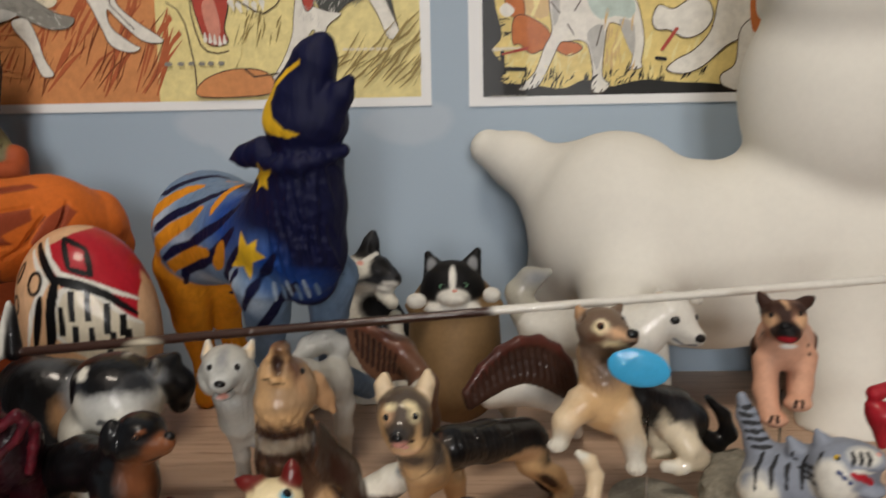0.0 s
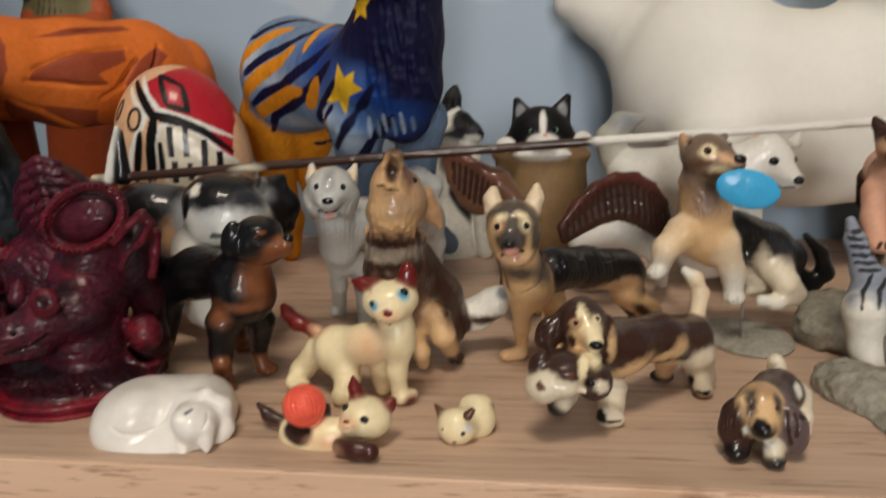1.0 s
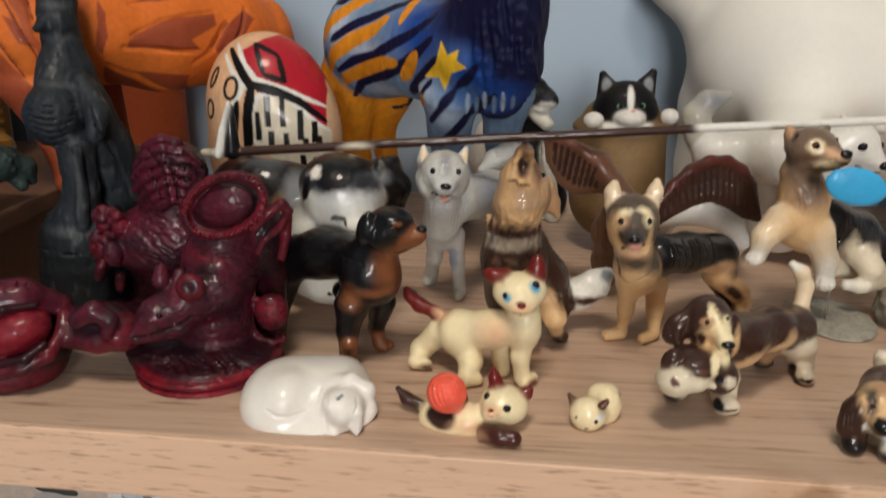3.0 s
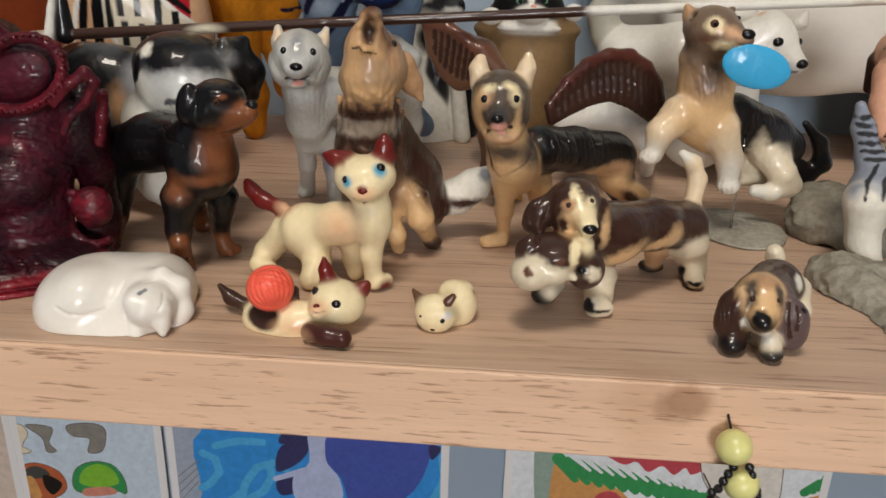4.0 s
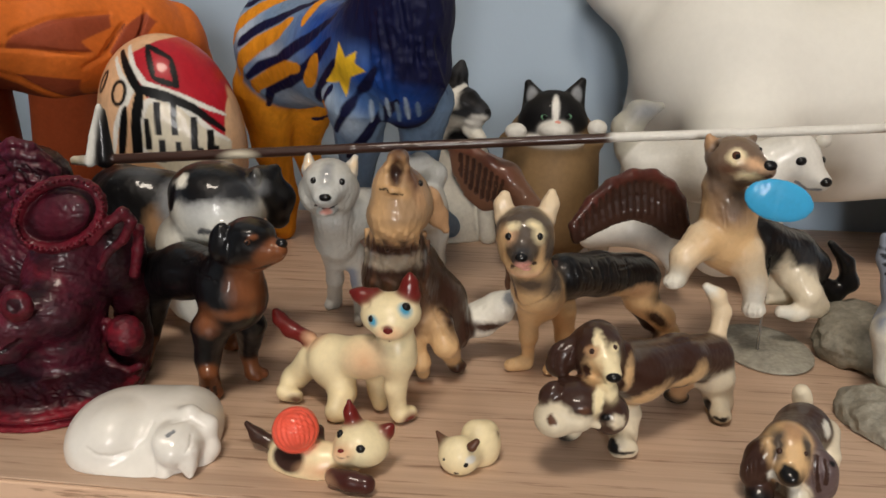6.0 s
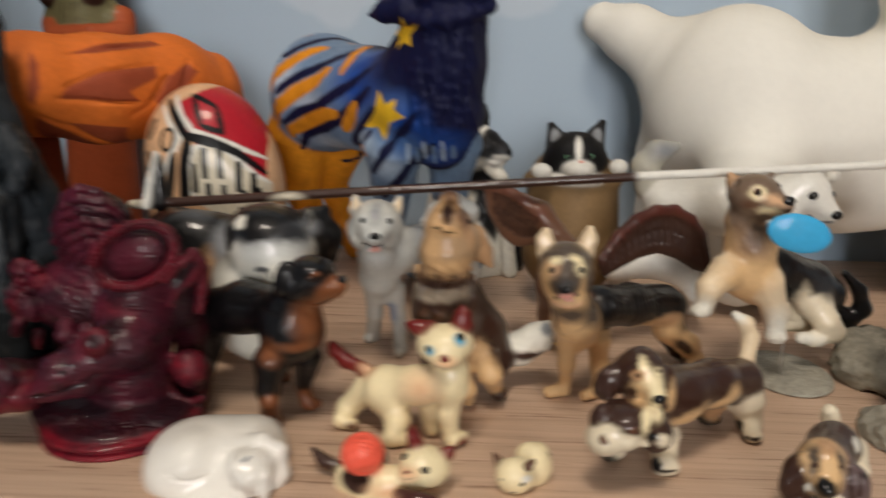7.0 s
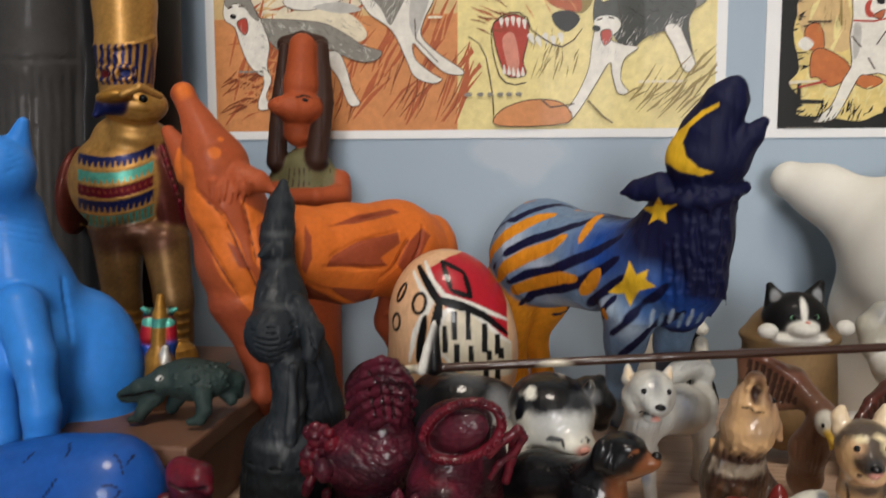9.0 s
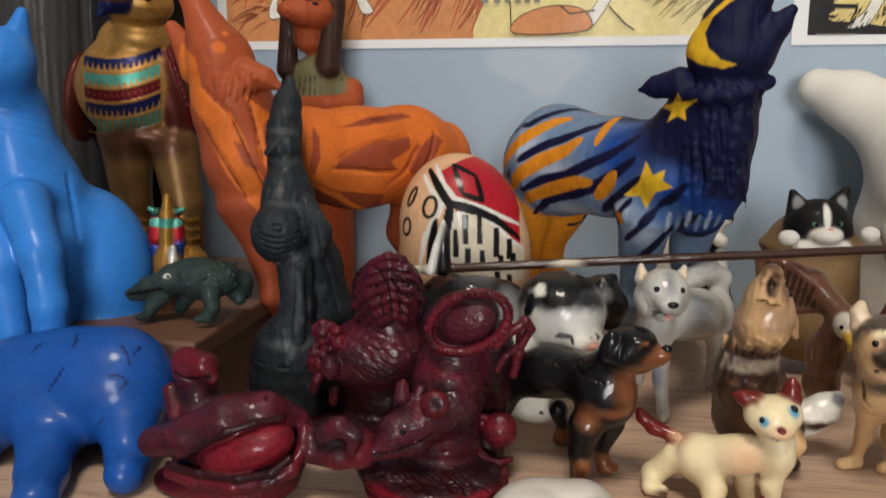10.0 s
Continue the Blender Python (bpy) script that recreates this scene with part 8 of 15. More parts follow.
    f.scratch(0.25, 0.5, DARKBROWN, (-7.51, -0.71, 59.39), (-4.29, -0.66, 59.82), (-0.54, -2.07, 61.2))
    f.scratch(0.22, 0.5, None, (-14.96, 3.43, 54.92), (-13.94, 3.07, 51.17), (-12.73, 2.03, 47.21))
    f.scratch(0.22, 0.5, None, (-13.65, 2.68, 53.54), (-12.67, 2.07, 49.67), (-11.54, 1.51, 45.96))
    f.scratch(0.22, 0.5, None, (-12.29, 2.09, 52.13), (-11.64, 1.74, 51.53), (-10.3, 1.14, 44.68))
    f.scratch(0.22, 0.5, None, (-11.42, 1.82, 55.35), (-10.26, 1.19, 49.95), (-9.59, 0.78, 47.62))
    f.scratch(0.22, 0.5, None, (-9.94, 1.7, 53.87), (-9.12, 1.31, 51.71), (-8.31, 0.6, 46.3))
    f.scratch(0.22, 0.5, None, (-8.5, 1.45, 52.4), (-7.69, 0.93, 50.1), (-6.92, 0.77, 44.9))
    f.scratch(0.22, 0.5, None, (-7.23, 2.56, 55.35), (-6.35, 1.68, 51.73), (-6.11, 0.76, 47.75))
    f.scratch(0.22, 0.5, None, (-5.61, 2.87, 53.78), (-4.82, 1.65, 50.05), (-4.66, 1.11, 46.32))
    f.scratch(0.21, 0.5, BROWN, (-26.34, -0.91, 29.08), (-26.61, -1.9, 26.45))
    f.scratch(0.21, 0.5, BROWN, (-0.36, 3.71, 19.86), (-0.07, 3.13, 16.29))
    f.scratch(0.21, 0.5, BROWN, (-25.14, -1.63, 29.36), (-25.36, -3.1, 26.88))
    f.scratch(0.21, 0.5, BROWN, (0.93, 2.94, 20.18), (1.07, 1.9, 16.79))
    f.scratch(0.21, 0.5, BROWN, (-23.85, -1.89, 29.49), (-23.88, -3.28, 27.01))
    f.scratch(0.21, 0.5, BROWN, (2.39, 2.69, 20.34), (2.53, 1.66, 16.95))
    return f.build("leaping_shepherd_figurine", (0.0865, 0.0970, 0.0000), ceramic, "brown and black leaping shepherd with a blue disc in its mouth", "figurine")


def white_dog_figurine():
    f = Clay(0.5)
    f.wobble = 0.2
    f.fuzz = (0.06, 1.2, (1, 1, 2))
    f.limb((-30.18, 30, 56.6), (-32.44, 30, 64.62), 6.03, 5.32, STONE, 2)
    f.limb((-32.44, 30, 64.62), (-27.81, 30, 70.18), 5.32, 4.85, STONE, 2)
    f.limb((-27.81, 30, 70.18), (-20.45, 30, 72.89), 4.85, 1.84, STONE, 2)
    f.limb((-22.02, 26, 49.61), (-3.57, 20, 50.78), 11.02, 11.24, WHITE, 4)
    f.limb((-3.57, 20, 50.78), (12.99, 14, 51.3), 11.24, 10.12, WHITE, 4)
    f.limb((14.71, 12, 53.52), (23.18, 10, 60.93), 9.17, 7.35, WHITE, 4)
    f.lump((25.45, 12, 57.85), (8.71, 7.5, 7.4), WHITE, k=3)
    f.limb((27.73, 9, 55.38), (33.8, 6, 50.74), 6.04, 2.78, WHITE, 2.5)
    f.limb((27.22, 10, 50.3), (33.28, 7, 48.75), 3.47, 1.93, WHITE, 2)
    f.limb((20.66, 14, 63.72), (19.73, 14, 67.73), 3.28, 1.09, WHITE, 1)
    f.limb((34.95, 14, 64.01), (36.17, 14, 67.53), 2.62, 0.87, WHITE, 1)
    f.patch((19.23, 10, 67.12), (1.29, 1.94, 1.94), PEACH, soft=1.2)
    f.patch((34.39, 10, 66.94), (1.08, 1.72, 1.72), PEACH, soft=1.2)
    f.bead((24.19, 3.41, 58.25), (2.11, 1.69, 1.69), BLACK)
    f.bead((33.26, 7.88, 58.03), (0.86, 1.07, 1.29), BLACK)
    f.bead((33.86, 3.81, 50.94), (2.12, 1.7, 1.7), BLACK)
    f.scratch(0.34, 0.5, MIDGREY, (24.65, 6.66, 50.23), (29.13, 7.28, 47.41), (32.65, 4.73, 48))
    f.patch((-25.43, 25.52, 71.33), (6.82, 6.82, 3.64), MIDGREY, soft=1.4)
    f.limb((-44.53, 16, 24.97), (-31.08, 14, 29.57), 4.79, 7.09, WHITE, 2)
    f.limb((-31.08, 14, 29.57), (-18.41, 12, 25.28), 7.09, 5.34, WHITE, 2)
    f.limb((-18.41, 12, 25.28), (-13.38, 10, 17.18), 5.34, 3.20, WHITE, 2)
    f.limb((-13.38, 10, 17.18), (-8.02, 35.9, 3), 3.20, 2.81, WHITE, 2)
    f.limb((-40.25, 20, 25.71), (-35.3, 64.25, 3), 5.28, 3.57, WHITE, 2)
    f.limb((8.81, 18, 40.23), (13.85, 18, 25.02), 7.24, 3.88, WHITE, 2)
    f.limb((13.85, 18, 25.02), (30, 64.86, 3), 3.88, 3.52, WHITE, 2)
    f.limb((20.8, 24, 41.6), (25.3, 24, 23.91), 6.48, 3.51, WHITE, 2)
    f.limb((25.3, 24, 23.91), (44.01, 76.13, 3), 3.51, 3.36, WHITE, 2)
    return f.build("white_dog_figurine", (0.0871, 0.1400, 0.0000), ceramic, "glossy white dog figurine with pricked ears and a raised grey tail", "figurine")


def blue_howling_wolf():
    f = Clay(0.56)
    f.fuzz = (0.2, 1.9, (1, 1, 3.2))
    f.blend = 0.6
    f.limb((18.56, -4, 91.78), (-2.89, 22, 89.65), 18.06, 20.14, STEELBLUE, 5)
    f.limb((-2.89, 22, 89.65), (-26.27, 48, 90.48), 20.14, 24.47, STEELBLUE, 5)
    f.limb((-26.27, 48, 90.48), (-33.88, 56, 88.37), 24.47, 18.36, STEELBLUE, 5)
    f.limb((32.63, -20, 120.33), (30.77, -16, 104.64), 12.62, 13.73, NAVY, 4)
    f.limb((30.77, -16, 104.64), (29.73, -12, 87.28), 13.73, 13.52, NAVY, 4)
    f.limb((29.73, -12, 87.28), (28.09, -4, 76.01), 13.52, 11.12, NAVY, 5)
    f.limb((24.34, -14, 113.36), (18.75, -4, 95.28), 11.14, 16.66, NAVY, 5)
    f.lump((33.17, -24, 133.8), (14.98, 13, 13.27), NAVY, k=3)
    f.limb((34.01, -26, 143.52), (38.36, -29, 153.8), 11.02, 7.52, NAVY, 3)
    f.limb((38.36, -29, 153.8), (40.96, -30, 159.07), 7.52, 3.74, NAVY, 3)
    f.limb((40.06, -28, 134.41), (46.36, -31, 142.05), 7.58, 4.57, NAVY, 2)
    f.limb((46.36, -31, 142.05), (50.33, -33, 146.47), 4.57, 1.85, NAVY, 2)
    f.lump((48.37, -30, 152.8), (2.28, 14, 7.47), None, turn=26, k=1, cut=True)
    f.limb((16.94, -20, 122.94), (9.11, -17, 121.94), 6.12, 3.99, NAVY, 1.2)
    f.limb((9.11, -17, 121.94), (3.93, -15, 120.96), 3.99, 1.12, NAVY, 1.2)
    f.lump((9.47, -26, 121.44), (3.44, 2.4, 1.72), None, turn=8, k=1, cut=True)
    f.limb((18.14, -24, 119.42), (24.51, -30, 118.25), 2.59, 2.53, NAVY, 1.5)
    f.limb((24.51, -30, 118.25), (31.36, -33, 118.43), 2.53, 2.50, NAVY, 1.5)
    f.limb((31.36, -33, 118.43), (38.78, -31, 120.43), 2.50, 2.51, NAVY, 1.5)
    f.limb((38.78, -31, 120.43), (45.96, -26, 123.17), 2.51, 2.55, NAVY, 1.5)
    f.limb((9.71, 0, 74.85), (8.4, 8, 58.87), 13.05, 8.2, STEELBLUE, 4)
    f.limb((8.4, 8, 58.87), (5.94, 14, 35.01), 8.2, 5.14, STEELBLUE, 4)
    f.limb((5.94, 14, 35.01), (11.33, 71.28, 5.87), 5.14, 6.01, STEELBLUE, 4)
    f.limb((30.97, 22, 71.51), (29.87, 26, 52.98), 12.36, 7.16, STEELBLUE, 4)
    f.limb((29.87, 26, 52.98), (30.11, 30, 28.67), 7.16, 5.35, STEELBLUE, 4)
    f.limb((30.11, 30, 28.67), (39.46, 82.48, 5.44), 5.35, 5.58, STEELBLUE, 4)
    f.limb((-40.9, 56, 72.52), (-43.23, 66, 45.09), 14.88, 8.11, OCHRE, 4)
    f.limb((-43.23, 66, 45.09), (-38.4, 70, 20.85), 8.11, 5.49, OCHRE, 4)
    f.limb((-38.4, 70, 20.85), (-40.53, 71.76, 5.4), 5.49, 5.54, OCHRE, 4)
    f.limb((-24.13, 66, 68.49), (-31.23, 78, 45.78), 12.96, 6.66, OCHRE, 4)
    f.limb((-31.23, 78, 45.78), (-26.73, 82, 23.99), 6.66, 5.07, OCHRE, 4)
    f.limb((-26.73, 82, 23.99), (-26.49, 110.48, 5.28), 5.07, 5.43, OCHRE, 4)
    f.patch((-1.08, -6.95, 98.93), (17.52, 17.52, 15.21), DEEPBLUE, soft=1.1)
    f.patch((7.62, -14.61, 104.36), (11.21, 12.55, 12.55), MIDBLUE, soft=1)
    f.patch((15.83, -22.22, 108.42), (12.2, 16.56, 16.56), NAVY, soft=0.6)
    f.patch((29.81, -30.64, 103.92), (14.78, 23.23, 23.23), NAVY, soft=0.5)
    f.patch((8.84, 11.01, 111.62), (12.09, 12.09, 3.87), NAVY, soft=0.8)
    f.patch((27.25, -19.75, 74.84), (12.36, 12.36, 5.74), DEEPBLUE, soft=1.4)
    f.patch((16.26, -20.08, 82.76), (8.83, 8.83, 8.83), DEEPBLUE, soft=1.4)
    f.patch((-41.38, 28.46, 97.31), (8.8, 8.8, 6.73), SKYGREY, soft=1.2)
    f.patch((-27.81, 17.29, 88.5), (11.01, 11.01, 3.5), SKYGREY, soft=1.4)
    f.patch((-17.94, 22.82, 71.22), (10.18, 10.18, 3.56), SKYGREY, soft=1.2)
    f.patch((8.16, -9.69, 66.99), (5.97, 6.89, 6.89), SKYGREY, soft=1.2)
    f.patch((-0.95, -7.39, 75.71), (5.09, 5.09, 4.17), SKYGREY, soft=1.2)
    f.patch((16.91, -12.74, 74.68), (8.15, 8.15, 5.43), MIDBLUE2, soft=1.4)
    f.patch((-44.15, 51.19, 53.82), (15.33, 38.33, 12.6), OCHRE, soft=0.2)
    f.patch((-27.7, 73.5, 37.98), (13.31, 40.51, 15.63), OCHRE, soft=0.2)
    f.stroke(1.93, NAVY, 0.3, (-53.96, 50.55, 89.39), (-50.3, 50.43, 99.12), (-39.2, 33.65, 107.31), (-28.75, 33.97, 112.04), (-18.45, 37.67, 113.68), (-7.99, 36.02, 111.19))
    f.stroke(2.16, NAVY, 0.3, (-49.52, 42.78, 83.55), (-41.3, 27.5, 93.51), (-30.61, 22.05, 99.32), (-20.31, 16.32, 103.2), (-10.41, 12.09, 107.07), (0.5, 13.02, 109.99))
    f.stroke(2.37, NAVY, 0.3, (-42.69, 33.55, 78.24), (-33.21, 22.62, 83.89), (-22.59, 12.13, 86.75), (-15.08, 4.25, 91.56), (-5.62, -3.1, 96.59), (4.47, -10.01, 103.89))
    f.stroke(2.43, NAVY, 0.3, (-36.82, 42.83, 66.53), (-30.98, 27.59, 74.08), (-20.18, 13.87, 78.55), (-10.25, 1.35, 84.07), (-3.32, -6.84, 89.6), (2.82, -13.71, 95.63))
    f.stroke(2.24, NAVY, 0.3, (-21.67, 57.44, 59.59), (-13.41, 64.59, 61.22), (-5.46, 4.48, 75.42), (0.13, -8.34, 82.89), (5.02, -15.97, 88.71))
    f.stroke(1.91, NAVY, 0.3, (-5.91, 1.87, 66.22), (-2.01, -3.54, 71.67), (2.37, -10.24, 79.76))
    f.stroke(2.12, NAVY, 0.3, (1.59, -1.84, 62.82), (7.98, -12.63, 72.21), (16.34, -19.21, 81.5), (22.62, -25.28, 89.18))
    f.stroke(2.38, NAVY, 0.3, (5.29, 1.33, 53.01), (13.11, -4.08, 61.63), (19.53, -8.78, 69.33), (27.03, -21.55, 76.52))
    f.stroke(1.35, NAVY, 0.3, (-14.71, 48.01, 116.61), (-5.46, 28.94, 114.46), (4.38, 20.78, 112.94))
    f.stroke(3.06, OCHRE, 0.2, (-56.48, 52.21, 72.4), (-54.13, 51.83, 85.9), (-45.8, 33.46, 97.55), (-36.21, 28.82, 104.57), (-28.42, 28.19, 108.27), (-21.74, 27.68, 109.88))
    f.stroke(3.27, OCHRE, 0.2, (-50.62, 45, 74.73), (-43.63, 29.85, 85.37), (-33.13, 21.6, 92.47), (-22.68, 14.04, 97.44), (-17.2, 11.39, 101.7))
    f.stroke(2.99, OCHRE, 0.2, (-45.08, 44, 65.64), (-38.54, 31.24, 75.48), (-27.98, 20.23, 80.47), (-18.79, 8.73, 84.32), (-12.65, 2.92, 85.01))
    f.stroke(2.15, OCHRE, 0.2, (-11.29, 4.34, 100.01), (-7.98, 7.42, 105.53), (-1.87, 16.08, 110.5))
    f.stroke(2.89, OCHRE, 0.2, (-10.25, 4.83, 78.2), (-6.49, -1.88, 84.14), (-3.77, -6.35, 89.53))
    f.stroke(2.87, OCHRE, 0.2, (-16.87, 67.89, 56.49), (-7.3, 17.18, 65.31))
    f.stroke(2.56, OCHRE, 0.2, (-1.83, -5.93, 73.55), (-0.86, -4.91, 70.07))
    f.stroke(1.10, OCHRE, 0.2, (-53.95, 50.58, 92.16), (-50.18, 49.47, 103.34), (-42.99, 46.29, 110.69), (-30.64, 43.75, 115.45))
    f.stroke(1.03, OCHRE, 0.2, (-12.6, 30.91, 111.76), (-1.71, 25.32, 111.63))
    f.panel(YELLOW, 0.3, -28.6713, -6.78169, (6.65, 95.05), (9.23, 89.98), (13.44, 92.29), (12.66, 88.19), (16.54, 85.9), (10.7, 83.48), (7.93, 76.4), (5.65, 81.38), (-0.52, 80.84), (4.63, 86.71))
    f.panel(YELLOW, 0.3, -60, 12, (15.89, 119.66), (17.65, 116.59), (21.95, 117.26), (18.76, 113.74), (19.23, 110.01), (16.41, 111.54), (13.4, 109.32), (14.66, 113.07), (11.61, 115.04), (15.06, 116.15))
    f.panel(YELLOW, 0.3, -48.209, -14.3482, (34.44, 153.16), (28.89, 150.36), (22.47, 144), (17.19, 136.64), (17.87, 132.34), (22.15, 129.03), (28.96, 127.43), (33.45, 128.69), (27.99, 130.54), (24.04, 134.47), (23, 139.26), (25.13, 144.62), (29.93, 149.03), (34.27, 151.54))
    f.limb((24.58, -29.37, 114.66), (24.4, -29.27, 107.25), 0.72, 0.17, NAVY, 1.6)
    f.limb((27.57, -31.17, 115.21), (27.38, -30.45, 106.68), 0.72, 0.17, NAVY, 1.6)
    f.limb((30.21, -31.75, 115.08), (32.43, -30.85, 105.83), 0.71, 0.17, NAVY, 1.6)
    f.limb((32.62, -33.73, 115.94), (33.85, -30.64, 105.93), 0.71, 0.17, NAVY, 1.6)
    f.limb((36.34, -30.92, 114.31), (37.25, -29.34, 104.94), 0.71, 0.17, NAVY2, 1.6)
    f.limb((39.18, -29.99, 116.08), (41.68, -26.23, 106.56), 0.71, 0.17, NAVY, 1.6)
    f.limb((25.31, -29.94, 110.99), (27.19, -30.01, 101.95), 0.72, 0.17, NAVY, 1.6)
    f.limb((27.67, -31.3, 110.46), (28.07, -30.23, 101.6), 0.72, 0.17, NAVY, 1.6)
    f.limb((30.04, -31.63, 112.15), (31.49, -30.67, 103.54), 0.71, 0.17, NAVY, 1.6)
    f.limb((34.46, -30.9, 111.24), (36.85, -29.09, 102.12), 0.71, 0.17, NAVY, 1.6)
    f.limb((36.8, -31.1, 111.74), (36.76, -29.97, 103.92), 0.71, 0.17, NAVY, 1.6)
    f.limb((39.71, -29.12, 112.05), (42, -25.57, 104.21), 0.72, 0.17, NAVY, 1.6)
    f.limb((22.18, -27.91, 105.03), (23.78, -26.66, 95.84), 0.73, 0.17, NAVY, 1.6)
    f.limb((25.13, -29.7, 105.16), (25.34, -27.31, 95.53), 0.72, 0.17, NAVY, 1.6)
    f.limb((27.25, -31.5, 107.04), (29.54, -29.02, 97.22), 0.72, 0.17, NAVY2, 1.6)
    f.limb((30.71, -31.81, 107.82), (32.66, -29.83, 100.1), 0.71, 0.17, NAVY2, 1.6)
    f.limb((35.08, -30.86, 106.65), (35.59, -28.81, 99.07), 0.72, 0.17, NAVY, 1.6)
    f.limb((37.17, -30.8, 106.46), (36.9, -28.06, 98.5), 0.72, 0.17, NAVY, 1.6)
    f.limb((19.77, -25.53, 101.93), (21.8, -24.95, 91.55), 0.73, 0.17, NAVY2, 1.6)
    f.limb((22.04, -27.89, 101.48), (23.73, -26.22, 93.76), 0.73, 0.17, NAVY, 1.6)
    f.limb((25.41, -29.72, 101.44), (27.65, -27.14, 91.22), 0.72, 0.17, NAVY, 1.6)
    f.limb((27.78, -30.48, 100.76), (29.2, -27.52, 92.85), 0.72, 0.17, NAVY, 1.6)
    f.limb((31.73, -31.07, 102.36), (32.86, -27.22, 92.21), 0.72, 0.17, NAVY, 1.6)
    f.limb((34.89, -29.95, 101.23), (35.96, -26, 90.5), 0.72, 0.17, NAVY, 1.6)
    f.limb((38.95, -28.08, 102.97), (41.97, -21.1, 93.1), 0.72, 0.17, NAVY, 1.6)
    f.limb((19.64, -24.89, 97.76), (19.06, -23.18, 87.3), 0.74, 0.17, NAVY, 1.6)
    f.limb((22.42, -27.62, 97.72), (23.3, -25.41, 87.57), 0.73, 0.17, NAVY2, 1.6)
    f.limb((26.72, -28.99, 96.16), (27.01, -26.53, 86.54), 0.72, 0.17, NAVY, 1.6)
    f.limb((29.23, -30.18, 98.53), (30.27, -27.16, 89.07), 0.72, 0.17, NAVY, 1.6)
    f.limb((32.47, -29.39, 96.41), (32.81, -26.79, 88.27), 0.72, 0.17, NAVY, 1.6)
    f.limb((35.5, -28.65, 96.16), (37.49, -24.59, 86.03), 0.72, 0.17, NAVY, 1.6)
    f.limb((38.37, -26.85, 97.77), (39.4, -23.59, 89.08), 0.73, 0.17, NAVY, 1.6)
    f.limb((20.47, -24.34, 91.61), (21.38, -22.61, 81.07), 0.74, 0.17, NAVY, 1.6)
    f.limb((24, -26.92, 93.49), (23.97, -25.54, 85.69), 0.73, 0.17, NAVY, 1.6)
    f.limb((27.03, -29.21, 94.09), (28.99, -26.34, 84.13), 0.72, 0.17, NAVY, 1.6)
    f.limb((29.15, -28.3, 92.18), (29.29, -26.82, 84.37), 0.73, 0.17, NAVY, 1.6)
    f.limb((31.92, -28.18, 92.23), (32.35, -25.85, 83.04), 0.73, 0.17, NAVY, 1.6)
    f.limb((35.43, -27.89, 92.82), (36.17, -24.97, 84.45), 0.73, 0.17, NAVY, 1.6)
    f.limb((38.9, -25.09, 91.61), (40.7, -20.68, 82.64), 0.73, 0.17, NAVY, 1.6)
    f.limb((21.16, -24.8, 88.18), (21.05, -18.47, 76.8), 0.74, 0.18, NAVY, 1.6)
    f.limb((23.21, -26.52, 88.76), (24.18, -22.58, 78.83), 0.73, 0.17, NAVY, 1.6)
    f.limb((27.65, -27.39, 86.78), (28.32, -21.82, 76.54), 0.73, 0.18, NAVY, 1.6)
    f.limb((29.41, -28.48, 89.36), (29.62, -24.99, 80.32), 0.73, 0.17, NAVY2, 1.6)
    f.limb((32.46, -28.13, 89.4), (34.17, -23.88, 79.83), 0.73, 0.17, NAVY, 1.6)
    f.limb((36.48, -26.56, 88.23), (39.7, -13.61, 75.63), 0.73, 0.18, NAVY, 1.6)
    f.limb((40.23, -23.95, 88.41), (43.68, -15.69, 77.63), 0.73, 0.18, NAVY, 1.6)
    f.limb((20.69, -23.64, 83.27), (23.27, -15.06, 72.71), 0.74, 0.18, NAVY, 1.6)
    f.limb((24.12, -25.48, 83.73), (26.2, -19.64, 75.02), 0.74, 0.18, NAVY, 1.6)
    f.limb((27.01, -26.6, 84.19), (29.23, -20.28, 75.04), 0.73, 0.18, NAVY, 1.6)
    f.limb((36.5, -25.37, 84.53), (38.95, -10.58, 71.84), 0.73, 0.18, NAVY, 1.6)
    f.limb((20.11, -25.24, 122.71), (20.52, -26.28, 115.46), 0.86, 0.17, NAVY, 1.4)
    f.limb((22.8, -27.95, 121.96), (23.25, -28.52, 114.33), 0.85, 0.17, NAVY, 1.4)
    f.limb((25.39, -31.01, 121.25), (25.79, -31.77, 115.82), 0.84, 0.17, NAVY, 1.4)
    f.limb((28.14, -32.03, 122.98), (28.7, -31.73, 114.57), 0.84, 0.17, NAVY, 1.4)
    f.limb((30.95, -32.61, 122.16), (31.18, -34.59, 116.02), 0.83, 0.17, NAVY, 1.4)
    f.limb((33.68, -33.65, 121.38), (34.49, -31.49, 114.57), 0.83, 0.17, NAVY, 1.4)
    f.limb((36.66, -32.55, 123), (37.44, -30.9, 115.8), 0.83, 0.17, NAVY, 1.4)
    f.limb((39.43, -33.19, 122.2), (40.64, -29.01, 114.43), 0.83, 0.17, NAVY, 1.4)
    f.limb((42.58, -31.42, 121.29), (44.84, -21.23, 115.22), 0.83, 0.17, NAVY, 1.4)
    f.stroke(0.90, SKYGREY, 0.9, (16.83, -13.65, 75.76), (16.01, -7.72, 67.18))
    f.stroke(0.90, STEELBLUE, 0.9, (20.27, -15.11, 74.73), (19.74, -6.54, 67.94))
    f.stroke(0.88, SKYGREY, 0.9, (23.24, -20.44, 77.14), (22.85, -11.79, 70))
    f.stroke(0.88, STEELBLUE, 0.9, (26.66, -21.05, 75.97), (26.45, -11.75, 68.22))
    f.stroke(0.87, SKYGREY, 0.9, (29.82, -23.21, 77.76), (29.88, -12.75, 69.41))
